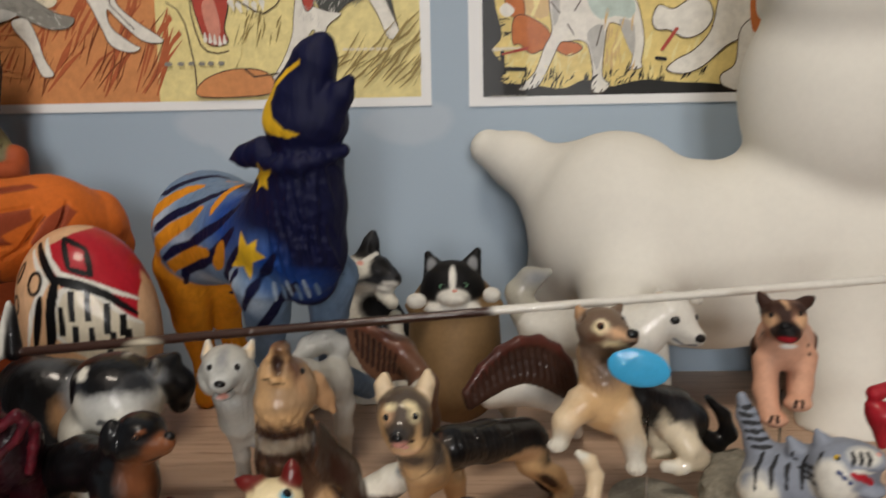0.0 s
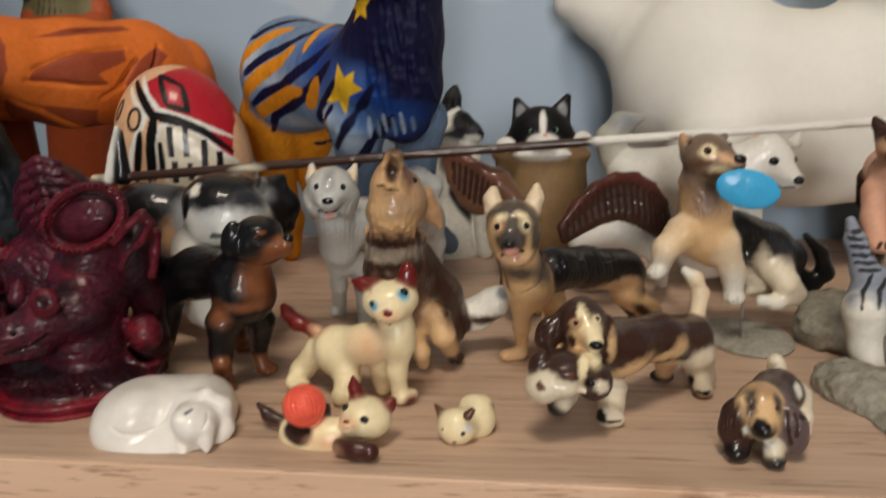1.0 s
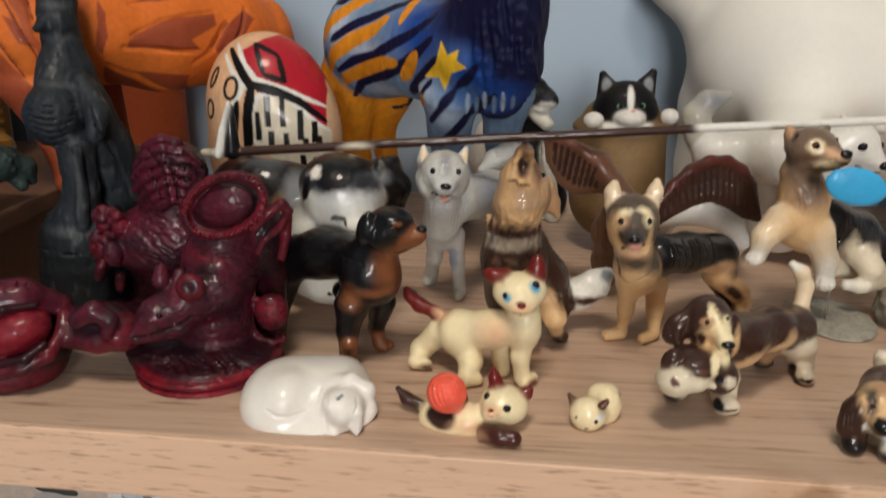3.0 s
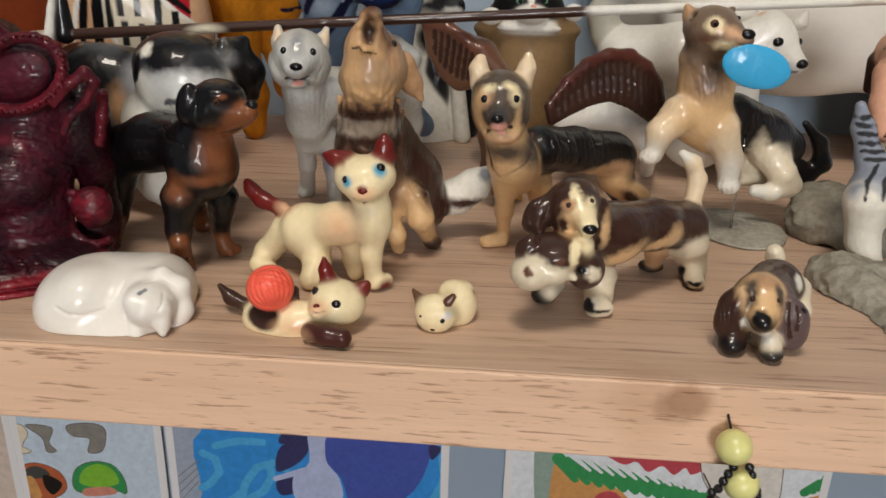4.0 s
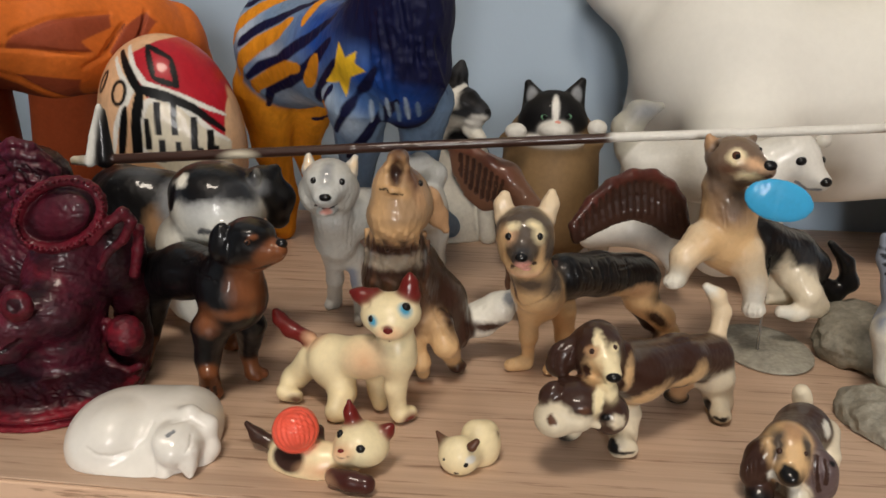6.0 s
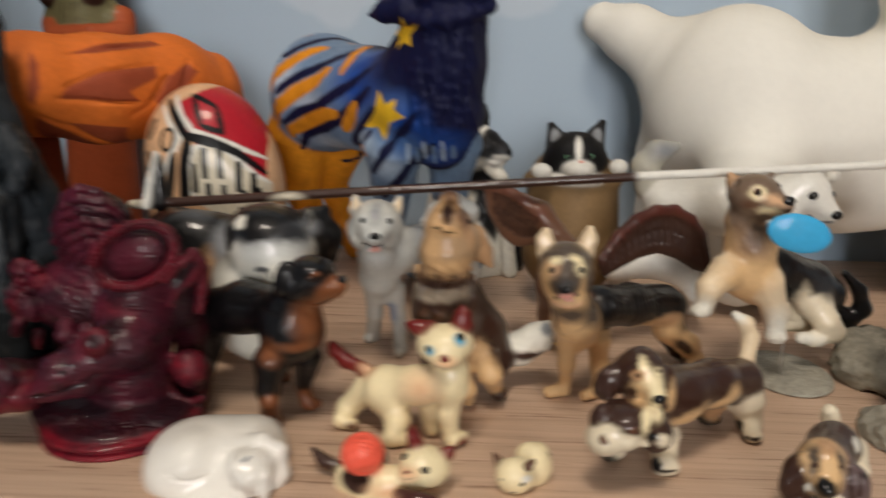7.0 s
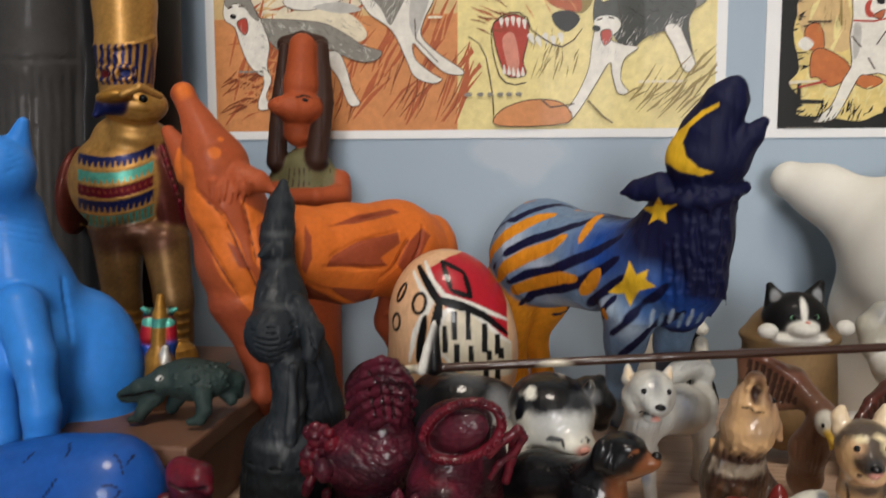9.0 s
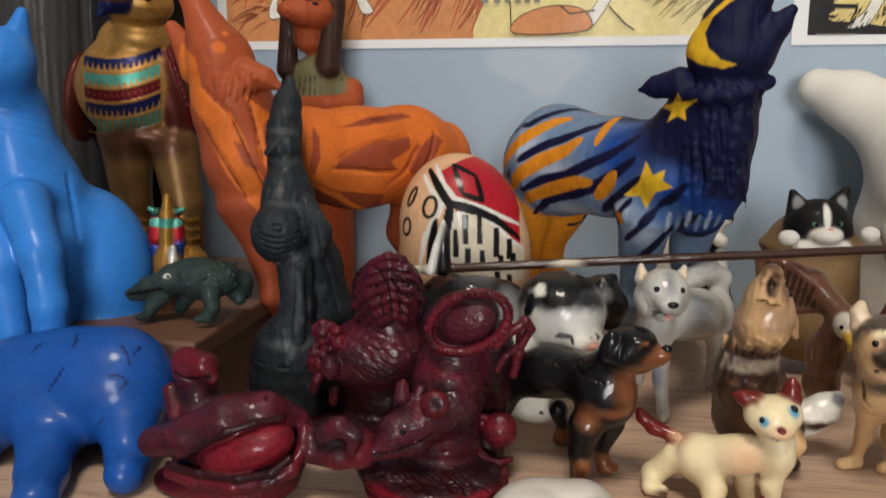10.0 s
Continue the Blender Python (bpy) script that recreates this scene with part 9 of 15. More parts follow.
    f.stroke(0.88, STEELBLUE, 0.9, (33.62, -20.54, 75.99), (33.5, -12.08, 70.25))
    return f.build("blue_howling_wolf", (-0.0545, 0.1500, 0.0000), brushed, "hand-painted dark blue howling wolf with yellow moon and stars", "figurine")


def orange_howling_wolf():
    f = Clay(0.63)
    f.blend = 0.5
    f.fuzz = (0.12, 3.0, (1, 1, 1))
    f.limb((-30.99, -30, 129.84), (-27.94, -27, 114.37), 12.72, 15.56, TERRACOTTA, 3)
    f.limb((-27.94, -27, 114.37), (-23.26, -24, 93.96), 15.56, 17.59, TERRACOTTA, 3)
    f.limb((-23.26, -24, 93.96), (-21.69, -24, 80.31), 17.59, 14.94, TERRACOTTA, 3)
    f.lump((-30.9, -30, 133.11), (13.14, 11.39, 11.83), TERRACOTTA, turn=30, k=2)
    f.limb((-32.27, -32, 137.42), (-40.77, -32, 155.26), 10.44, 4.99, TERRACOTTA, 2)
    f.lump((-42.44, -32, 159.32), (4.76, 4.76, 4.76), TERRACOTTA, k=1.5)
    f.limb((-40.07, -30, 129.8), (-50.1, -30, 145.05), 7.48, 2.63, TERRACOTTA, 1)
    f.limb((-19.47, -34, 127.33), (-11.42, -35, 125.24), 6.05, 4.3, TERRACOTTA, 1)
    f.limb((-11.42, -35, 125.24), (-5.53, -35, 121.86), 4.3, 1.29, TERRACOTTA, 1)
    f.lump((-43.7, -34, 148.29), (2.16, 6.48, 8.21), None, turn=-20, k=0.8, cut=True)
    f.lump((-9.32, -46, 124.84), (4.56, 2.07, 1.45), None, turn=14, k=0.8, cut=True)
    f.limb((-22.08, -22, 94.89), (-8.11, -6, 94.98), 17.69, 18.96, ORANGE, 5)
    f.limb((-8.11, -6, 94.98), (9.12, 14, 92.61), 18.96, 21.49, ORANGE, 5)
    f.limb((9.12, 14, 92.61), (26.42, 40, 92.74), 21.49, 21.88, ORANGE, 5)
    f.limb((26.42, 40, 92.74), (36.72, 54, 90.09), 21.88, 18.22, ORANGE, 5)
    f.limb((-23.85, -28, 76.37), (-18.68, -26, 57.79), 11.2, 6.02, RUST, 3)
    f.limb((-18.68, -26, 57.79), (-15.3, -26, 39.35), 6.02, 4.32, RUST, 3)
    f.limb((-15.3, -26, 39.35), (-35.73, 43.69, 5.72), 4.32, 5.85, RUST, 3)
    f.limb((-18.2, 10, 69.95), (-13.32, 14, 43.56), 10.02, 5.61, RUST, 3)
    f.limb((-13.32, 14, 43.56), (-14.93, 14, 22.58), 5.61, 5.13, RUST, 3)
    f.limb((-14.93, 14, 22.58), (-15.62, 14, 12), 5.13, 5.15, RUST, 3)
    f.limb((30.62, 48, 72.75), (22.68, 54, 54.75), 13.13, 8.94, RUST, 3)
    f.limb((22.68, 54, 54.75), (29.13, 58, 34), 8.94, 5.95, RUST, 3)
    f.limb((29.13, 58, 34), (26.24, 58, 16.5), 5.95, 5.7, RUST, 3)
    f.limb((33.91, 76, 74.51), (39.43, 80, 41.06), 11.71, 7.14, RUST, 3)
    f.limb((39.43, 80, 41.06), (39.5, 80, 13.66), 7.14, 6.59, RUST, 3)
    f.limb((43.41, 56, 99.7), (50.06, 60, 82.62), 6.63, 5.04, ORANGE, 3.98)
    f.limb((50.06, 60, 82.62), (49.4, 62, 62.43), 5.04, 3.96, ORANGE, 3.02)
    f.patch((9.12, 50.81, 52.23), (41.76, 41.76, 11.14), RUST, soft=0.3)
    f.panel(ORANGE, 0.5, -51, -18.8, (-43.99, 138.84), (-35.01, 132.38), (-33.78, 123.54), (-29.1, 117.71), (-22.91, 113.51), (-17.26, 101.96), (-12.85, 89.33), (-10.6, 79.89), (-12.92, 71.63), (-18.37, 79.21), (-25.1, 89.06), (-29.55, 100.15), (-34.96, 109.68), (-46.41, 127.61))
    f.panel(ORANGE, 0.4, -47.6, -12.5, (-17.6, 118.9), (-10.14, 111.4), (-11.71, 109.61), (-12.73, 108.03), (-11.29, 100.02), (-9.95, 90.41), (-12.91, 95.47), (-15.06, 108.17))
    f.panel(RUST, 0.6, -49.7, -25.7, (-22.09, 102.43), (-17.55, 100.29), (-13.38, 91.6), (-17.53, 92.85))
    f.patch((-26.32, -41.09, 136.4), (2.53, 2.53, 2.32), ORANGE, soft=0.2)
    f.patch((-24.95, -38.05, 141.52), (1.27, 1.27, 1.06), ORANGE, soft=0.3)
    f.patch((-40.46, -36.02, 160.63), (2.99, 3.42, 3.42), ORANGE, soft=0.9)
    f.panel(RUST, 0.45, -24.2235, 15.5817, (11.35, 94.52), (19.44, 99.6), (33.14, 102.15), (34.37, 97.38), (28.16, 92.29), (30.09, 88.21), (9.05, 90.1))
    f.panel(RUST, 0.45, -17.9347, 24.4943, (9.42, 106.55), (17.86, 110.47), (29.01, 112.18), (32.99, 110.7), (25.77, 108.49), (16.88, 106.86))
    f.panel(RUST, 0.45, -17.7533, 19.7812, (8.26, 80.77), (24.52, 77.98), (17.49, 68.79), (12.8, 73.25))
    f.panel(RUST, 0.45, 3.70881, 36.3929, (33.23, 88.27), (37.11, 97.21), (42.01, 103.28), (45.59, 99.7), (41.7, 90.05), (35.4, 83.34))
    f.panel(RUST, 0.45, -31.8871, -7.20058, (1.39, 107.62), (4.42, 102.8), (5.14, 94.45), (2.37, 87.77), (1.28, 90.59), (2.59, 98.95))
    f.panel(RUST, 0.45, -27.6714, 22.1468, (1.5, 83.5), (6.74, 75.81), (12.33, 67.19), (5.48, 64.46), (-6.52, 69.47))
    f.scratch(0.59, 1.4, None, (11.2, -14.46, 94.31), (19.84, -5.16, 99.82), (27.33, 3.52, 101.36), (33.09, 15.28, 102.63))
    f.stroke(0.50, BROWNRED, 0.8, (11.2, -14.46, 94.31), (19.84, -5.16, 99.82), (27.33, 3.52, 101.36), (33.09, 15.28, 102.63))
    f.scratch(0.59, 1.4, None, (8.71, -16.64, 90.13), (17.88, -7.51, 89.08), (29.36, 4.59, 87.81))
    f.stroke(0.50, BROWNRED, 0.8, (8.71, -16.64, 90.13), (17.88, -7.51, 89.08), (29.36, 4.59, 87.81))
    f.scratch(0.60, 1.4, None, (9.55, -10.38, 106.11), (18.42, 0.74, 108.65), (29.37, 22.33, 110.74))
    f.stroke(0.50, BROWNRED, 0.8, (9.55, -10.38, 106.11), (18.42, 0.74, 108.65), (29.37, 22.33, 110.74))
    f.scratch(0.59, 1.4, None, (1.99, -19.68, 83.96), (7.99, -7.43, 78.88), (16.68, 14.3, 67.89))
    f.stroke(0.50, BROWNRED, 0.8, (1.99, -19.68, 83.96), (7.99, -7.43, 78.88), (16.68, 14.3, 67.89))
    f.scratch(0.64, 1.4, None, (36.69, 17.04, 97.23), (33.23, 11.71, 88.27), (26.96, 4.09, 82.55))
    f.stroke(0.54, BROWNRED, 0.8, (36.69, 17.04, 97.23), (33.23, 11.71, 88.27), (26.96, 4.09, 82.55))
    f.scratch(0.65, 1.4, None, (42.37, 27.35, 103.75), (40.04, 20.41, 90.17), (31.12, 18.81, 77.7))
    f.stroke(0.55, BROWNRED, 0.8, (42.37, 27.35, 103.75), (40.04, 20.41, 90.17), (31.12, 18.81, 77.7))
    f.scratch(0.34, 1.4, None, (-33.86, -41.72, 122.49), (-30.83, -42.61, 120.05), (-28.01, -42.99, 117.61), (-25.4, -42.86, 115.15), (-22.93, -42.35, 112.67))
    f.stroke(0.47, BROWNRED, 0.8, (-34.12, -41.09, 122.47), (-28.32, -42.23, 117.16), (-23.12, -41.85, 112.63))
    f.scratch(0.34, 1.4, None, (-23.12, -41.85, 112.63), (-20.95, -41.34, 107.38), (-18.68, -41.09, 102.13), (-16.31, -41.09, 96.88), (-14.28, -40.07, 91.49), (-12.75, -37.54, 85.82), (-11.29, -34.62, 79.98))
    f.stroke(0.47, BROWNRED, 0.8, (-23.31, -41.34, 112.6), (-21.68, -40.96, 108.55), (-20.05, -40.58, 104.49), (-18.28, -40.58, 100.44), (-16.59, -40.33, 96.36), (-14.97, -39.82, 92.45), (-13.74, -38.17, 88.36), (-12.61, -36.14, 84.15), (-11.49, -33.99, 79.87))
    f.scratch(0.34, 1.4, None, (-34.96, -40.96, 109.68), (-32.15, -40.96, 104.9), (-29.13, -41.47, 100.17), (-25.97, -42.35, 95.49), (-23.25, -42.1, 90.67), (-20.99, -40.58, 85.64), (-18.79, -38.81, 80.52))
    f.stroke(0.47, BROWNRED, 0.8, (-35.23, -40.33, 109.64), (-33.12, -40.33, 105.94), (-30.9, -40.58, 102.26), (-28.53, -41.21, 98.62), (-26.27, -41.59, 94.96), (-24.16, -41.59, 91.48), (-22.32, -40.83, 87.87), (-20.7, -39.44, 84.15), (-18.97, -38.3, 80.43))
    f.scratch(0.4, 1.4, None, (37.25, 18.36, 98.85), (35.55, 14.94, 95.23), (33.84, 11.89, 91.62), (32.05, 9.49, 88))
    f.stroke(0.55, BROWNRED, 0.8, (37.16, 18.99, 98.79), (34.61, 13.92, 92.87), (31.93, 10.25, 87.9))
    f.scratch(0.34, 1.4, None, (-16.87, -38.17, 118.25), (-16.01, -38.17, 114.16), (-15.31, -37.67, 110.03), (-14.4, -37.79, 105.93), (-13.31, -38.43, 101.88), (-12.27, -38.93, 97.82), (-11.48, -38.68, 93.67))
    f.stroke(0.47, BROWNRED, 0.8, (-17.1, -37.54, 118.22), (-16.27, -37.41, 113.97), (-15.58, -36.9, 109.69), (-14.67, -37.03, 105.44), (-13.57, -37.67, 101.51), (-12.53, -38.17, 97.59), (-11.69, -38.05, 93.58))
    f.welt(1.35, 1, ORANGE, (21.95, 41.79, 59.85), (28.51, 38.38, 63.34))
    f.limb((-26.75, -41.82, 125.27), (-26.96, -43.36, 118.99), 1.69, 0.3, TERRACOTTA, 0.8)
    f.limb((-24.59, -41.31, 123.59), (-24.66, -43.24, 117.33), 1.69, 0.3, TERRACOTTA, 0.8)
    f.limb((-22.62, -40.04, 125.27), (-22.56, -42.36, 118.99), 1.7, 0.31, TERRACOTTA, 0.8)
    f.limb((-20.58, -39.15, 123.57), (-20.44, -41.73, 117.29), 1.7, 0.31, TERRACOTTA, 0.8)
    f.limb((-18.09, -39.28, 125.28), (-18.55, -40.21, 118.94), 1.7, 0.31, TERRACOTTA, 0.8)
    f.limb((-15.98, -38.52, 123.58), (-16.81, -38.43, 117.18), 1.7, 0.31, TERRACOTTA, 0.8)
    f.limb((-13.28, -39.28, 125.31), (-15.01, -36.53, 118.82), 1.69, 0.31, TERRACOTTA, 0.8)
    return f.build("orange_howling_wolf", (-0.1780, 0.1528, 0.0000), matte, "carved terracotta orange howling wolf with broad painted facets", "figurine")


def gilded_falcon_statue():
    f = Clay(0.69)
    f.limb((1.97, 2, 241.44), (0.12, 2, 206.57), 7.68, 12.67, PALEGOLD, 6)
    f.limb((0.12, 2, 206.57), (-0.01, 2, 188.85), 13.18, 13.77, PALEGOLD, 6)
    f.limb((-0.42, 2, 185.03), (-0.78, 2, 168.39), 13.52, 12.02, PALEGOLD, 0.5)
    f.panel(NAVY2, 0.25, -17.3, 9.4, (-12.25, 186.71), (-7.82, 186.21), (-9.28, 168.6))
    f.panel(NAVY2, 0.25, -19.2, 5.9, (-5.63, 185.77), (-3.37, 185.87), (-4.71, 168.28), (-7.18, 168.41))
    f.panel(NAVY2, 0.25, -19.6, 4.3, (-1.67, 185.57), (0.24, 185.78), (-1.32, 168.2), (-3.31, 168.24))
    f.panel(NAVY2, 0.25, -19.3, 4.3, (1.67, 185.56), (3.39, 185.82), (1.59, 168.21), (-0.13, 168.19))
    f.panel(NAVY2, 0.25, -18.5, 5.1, (4.69, 185.64), (6.21, 185.97), (4.24, 168.27), (2.65, 168.23))
    f.panel(NAVY2, 0.25, -17.1, 6.5, (7.4, 185.82), (8.81, 186.19), (6.59, 168.4), (5.18, 168.32))
    f.panel(NAVY2, 0.25, -15.1, 8.5, (9.82, 186.1), (11.06, 186.53), (8.64, 168.6), (7.4, 168.47))
    f.panel(NAVY2, 0.25, -12.5, 11.6, (11.91, 186.5), (12.87, 187.03), (10.36, 168.87), (9.35, 168.7))
    f.panel(NAVY2, 0.25, -9.2, 17.4, (13.45, 187.1), (13.63, 187.9), (11.34, 169.32), (10.84, 169.03))
    f.welt(0.77, 0.5, PALEGOLD, (-12.15, -4.78, 186.43), (-4.77, -10.86, 184.7), (-0.39, -11.5, 183.83), (3.37, -11.12, 184.5), (6.69, -9.85, 185.31), (9.59, -7.7, 186.26), (12.42, -4.15, 188.27), (13.74, 2.81, 190.86))
    f.lump((7.22, -6, 158.98), (15.35, 11.77, 9.21), PALEGOLD, k=2)
    f.lump((6.88, -22, 162.1), (8.31, 6.36, 2.93), OLDGOLD, turn=-8, k=1.5)
    f.limb((5.45, -16, 159.2), (1.82, -20, 158.41), 5.23, 4.68, NAVY2, 0.8)
    f.limb((1.82, -20, 158.41), (-1.38, -23, 153.83), 4.68, 1.71, NAVY2, 0.8)
    f.welt(1.01, 0.4, PALEGOLD, (0.49, -11, 172.79), (0.14, -11, 171.65), (-0.82, -10.87, 170.71), (-2.19, -10.75, 170.08), (-3.99, -10.24, 169.92), (-5.91, -9.48, 170.24), (-7.72, -8.47, 171.02), (-9.24, -7.2, 172.14), (-9.7, -6.82, 173.34), (-8.73, -7.96, 174.35), (-7.14, -9.22, 175.16), (-5.21, -10.36, 175.65), (-3.35, -11, 175.79), (-1.71, -11.25, 175.52), (-0.45, -11.25, 174.86), (0.3, -11.12, 173.91), (0.49, -11, 172.79))
    f.welt(1.02, 0.4, PALEGOLD, (8.68, -7.34, 173.4), (8.36, -7.46, 172.24), (7.6, -7.97, 171.22), (6.49, -8.73, 170.5), (5.15, -9.49, 170.2), (3.76, -10.12, 170.36), (2.59, -10.62, 170.96), (1.78, -10.87, 171.9), (1.88, -11.63, 172.95), (1.94, -11, 174.16), (2.88, -10.87, 175.13), (4.16, -10.49, 175.81), (5.62, -9.99, 176.09), (6.88, -9.11, 175.96), (7.94, -8.35, 175.4), (8.5, -7.59, 174.52), (8.68, -7.34, 173.4))
    f.patch((-4.05, -9.91, 172.94), (2.28, 2.28, 1.77), SIAM)
    f.patch((5.02, -9.02, 173.23), (2.28, 2.28, 1.77), NAVY2)
    f.welt(1.01, 0.5, OLDGOLD, (-6.66, -9.54, 178.72), (0.69, -11.31, 180.4), (1.61, -10.81, 177.01))
    f.limb((21.07, -40, 160.88), (27.43, -38, 163.78), 1.62, 1.86, PALEGOLD, 0.8)
    f.limb((27.43, -38, 163.78), (31.2, -28, 160.98), 1.86, 1.43, PALEGOLD, 0.8)
    f.lump((0, 2, 145.09), (17.35, 13.67, 11.04), PALEGOLD, k=3)
    f.lump((-5.69, 4, 124.06), (25.02, 20.76, 24.49), PALEGOLD, turn=4, k=3)
    f.lump((15.91, 10, 122.75), (8.61, 15.07, 27.98), REDBROWN, turn=-6, k=2)
    f.lump((-34.61, 12, 119.66), (6.03, 15.35, 21.92), REDBROWN, turn=8, k=2)
    f.lump((-3.09, 6, 101.25), (21.52, 15.07, 9.15), BROWN, k=3)
    f.patch((16.38, -14.85, 161.22), (3.73, 3.73, 2.49), OLDGOLD, turn=10, soft=0.4)
    f.bead((15.95, -13.97, 161.05), (2.24, 2.24, 2.24), BLACK)
    f.stroke(0.74, OLDGOLD, 0.4, (11, -16.88, 156.66), (17.27, -13.84, 155.88), (22.13, -8.26, 160.26))
    f.stroke(1.25, OLDGOLD, 0.6, (2.53, -14.34, 153.16), (7.6, -14.09, 152.29), (11.75, -11.93, 151.55), (16.36, -10.54, 152.49), (19.66, -6.23, 153.63))
    f.panel(NAVY2, 0.25, -23.9, 10.3, (-19.55, 137.78), (-12.73, 136.61), (-7.53, 135.93), (-3.04, 135.72), (1, 135.95), (4.67, 136.64), (7.96, 137.79), (11.24, 139.4), (14.6, 141.47), (14.43, 136.34), (11.8, 134.28), (8.84, 132.7), (5.39, 131.59), (1.66, 130.92), (-2.36, 130.69), (-6.76, 130.9), (-11.66, 131.55), (-17.44, 132.65))
    f.panel(TEAL, 0.25, -24.6, 9.3, (-17.03, 130.37), (-11.47, 129.29), (-6.58, 128.65), (-2.24, 128.44), (1.84, 128.67), (5.56, 129.33), (9.08, 130.43), (12.15, 131.99), (14.83, 134.02), (15.37, 128.9), (12.53, 126.91), (9.27, 125.39), (5.7, 124.3), (1.85, 123.65), (-2.24, 123.43), (-6.65, 123.64), (-11.4, 124.27), (-16.82, 125.32))
    f.panel(REDM, 0.25, -24.6, 7.4, (-16.88, 123.8), (-11.47, 122.75), (-6.71, 122.13), (-2.37, 121.92), (1.79, 122.14), (5.64, 122.79), (9.22, 123.87), (12.53, 125.39), (15.5, 127.36), (15.46, 122.5), (12.37, 120.55), (8.91, 119.05), (5.2, 117.98), (1.27, 117.33), (-2.9, 117.11), (-7.33, 117.31), (-12.1, 117.93), (-17.54, 118.95))
    f.panel(NAVY2, 0.25, -23.4, 8.3, (-17.9, 117.4), (-12.45, 116.39), (-7.67, 115.77), (-3.17, 115.58), (1.01, 115.8), (4.95, 116.44), (8.67, 117.51), (12.19, 119.01), (15.34, 120.95), (14.69, 115.76), (11.33, 113.83), (7.73, 112.33), (3.85, 111.26), (-0.25, 110.61), (-4.6, 110.37), (-9.14, 110.56), (-14.25, 111.14), (-20.32, 112.08))
    f.panel(TEAL, 0.25, -20.2, 25.3, (-22.08, 110.36), (-15.1, 109.51), (-9.84, 108.96), (-5.14, 108.78), (-0.78, 109.02), (3.34, 109.67), (7.29, 110.75), (10.97, 112.25), (14.4, 114.18), (12.72, 108.8), (9.31, 106.88), (5.71, 105.4), (1.78, 104.33), (-2.52, 103.66), (-7.2, 103.38), (-12.43, 103.47), (-19.48, 103.78), (-32.58, 103.81))
    f.patch((4.08, -7.37, 98.45), (23.35, 15.57, 8.3), BROWN, soft=0.5)
    f.panel(PALEGOLD, 0.2, -22.6, 1.7, (-16.64, 131.99), (-13.81, 131.44), (-16.01, 135.26))
    f.panel(PALEGOLD, 0.2, -24, -1.4, (-14.49, 124.33), (-12.02, 123.86), (-13.16, 127.11))
    f.panel(PALEGOLD, 0.2, -21.1, 4.9, (-19.69, 111.11), (-17.05, 111.22), (-16.2, 114.92))
    f.panel(OLDGOLD, 0.2, -17.1, 29.2, (-20.43, 109.71), (-18.39, 109.82), (-32.81, 103.62), (-32.59, 103.75))
    f.panel(RUST, 0.2, -23.4, -0.7, (-15.81, 120.58), (-13.85, 120.61), (-14.56, 122.63))
    f.panel(PALEGOLD, 0.2, -23.5, 0.2, (-13.01, 131.29), (-10.55, 130.88), (-12.38, 134.6))
    f.panel(PALEGOLD, 0.2, -24.5, -2.2, (-11.22, 123.74), (-8.98, 123.39), (-10.04, 126.57))
    f.panel(PALEGOLD, 0.2, -22.1, 2.8, (-15.72, 110.59), (-13.6, 110.66), (-12.84, 114.35))
    f.panel(OLDGOLD, 0.2, -18.7, 14.2, (-16.15, 109.24), (-14.71, 109.29), (-19.18, 104.36), (-22.17, 104.06))
    f.panel(RUST, 0.2, -24.1, -1.6, (-12.54, 119.98), (-10.73, 120.01), (-11.37, 122.02))
    f.panel(PALEGOLD, 0.2, -23.9, -0.6, (-9.82, 130.77), (-7.57, 130.48), (-9.18, 134.13))
    f.panel(PALEGOLD, 0.2, -24.6, -2.6, (-8.25, 123.31), (-6.14, 123.09), (-7.07, 126.2))
    f.panel(PALEGOLD, 0.2, -22.5, 1.8, (-12.33, 110.2), (-10.51, 110.24), (-9.84, 113.91))
    f.panel(OLDGOLD, 0.2, -19.6, 7.8, (-12.69, 108.85), (-11.39, 108.89), (-14.46, 104.15), (-15.64, 104.09))
    f.panel(RUST, 0.2, -24.5, -2.1, (-9.48, 119.55), (-7.82, 119.56), (-8.39, 121.58))
    f.panel(PALEGOLD, 0.2, -24, -1, (-6.85, 130.42), (-4.74, 130.26), (-6.2, 133.84))
    f.panel(PALEGOLD, 0.2, -24.6, -2.6, (-5.49, 123.04), (-3.38, 122.94), (-4.31, 125.99))
    f.panel(PALEGOLD, 0.2, -22.7, 1.3, (-9.24, 109.95), (-7.57, 109.97), (-6.91, 113.64))
    f.panel(OLDGOLD, 0.2, -19.9, 6.1, (-9.59, 108.6), (-8.37, 108.63), (-10.91, 103.96), (-11.87, 103.93))
    f.panel(RUST, 0.2, -24.6, -2.2, (-6.64, 119.27), (-5.05, 119.28), (-5.56, 121.3))
    f.panel(PALEGOLD, 0.2, -24, -1, (-4.08, 130.23), (-2.04, 130.19), (-3.43, 133.71))
    f.panel(PALEGOLD, 0.2, -24.5, -2.2, (-2.79, 122.93), (-0.81, 122.96), (-1.68, 125.94))
    f.panel(PALEGOLD, 0.2, -22.6, 1.2, (-6.37, 109.84), (-4.76, 109.86), (-4.19, 113.52))
    f.panel(OLDGOLD, 0.2, -19.9, 5.4, (-6.63, 108.51), (-5.56, 108.52), (-7.72, 103.9), (-8.6, 103.88))
    f.panel(RUST, 0.2, -24.4, -2.1, (-3.87, 119.15), (-2.35, 119.16), (-2.93, 121.17))
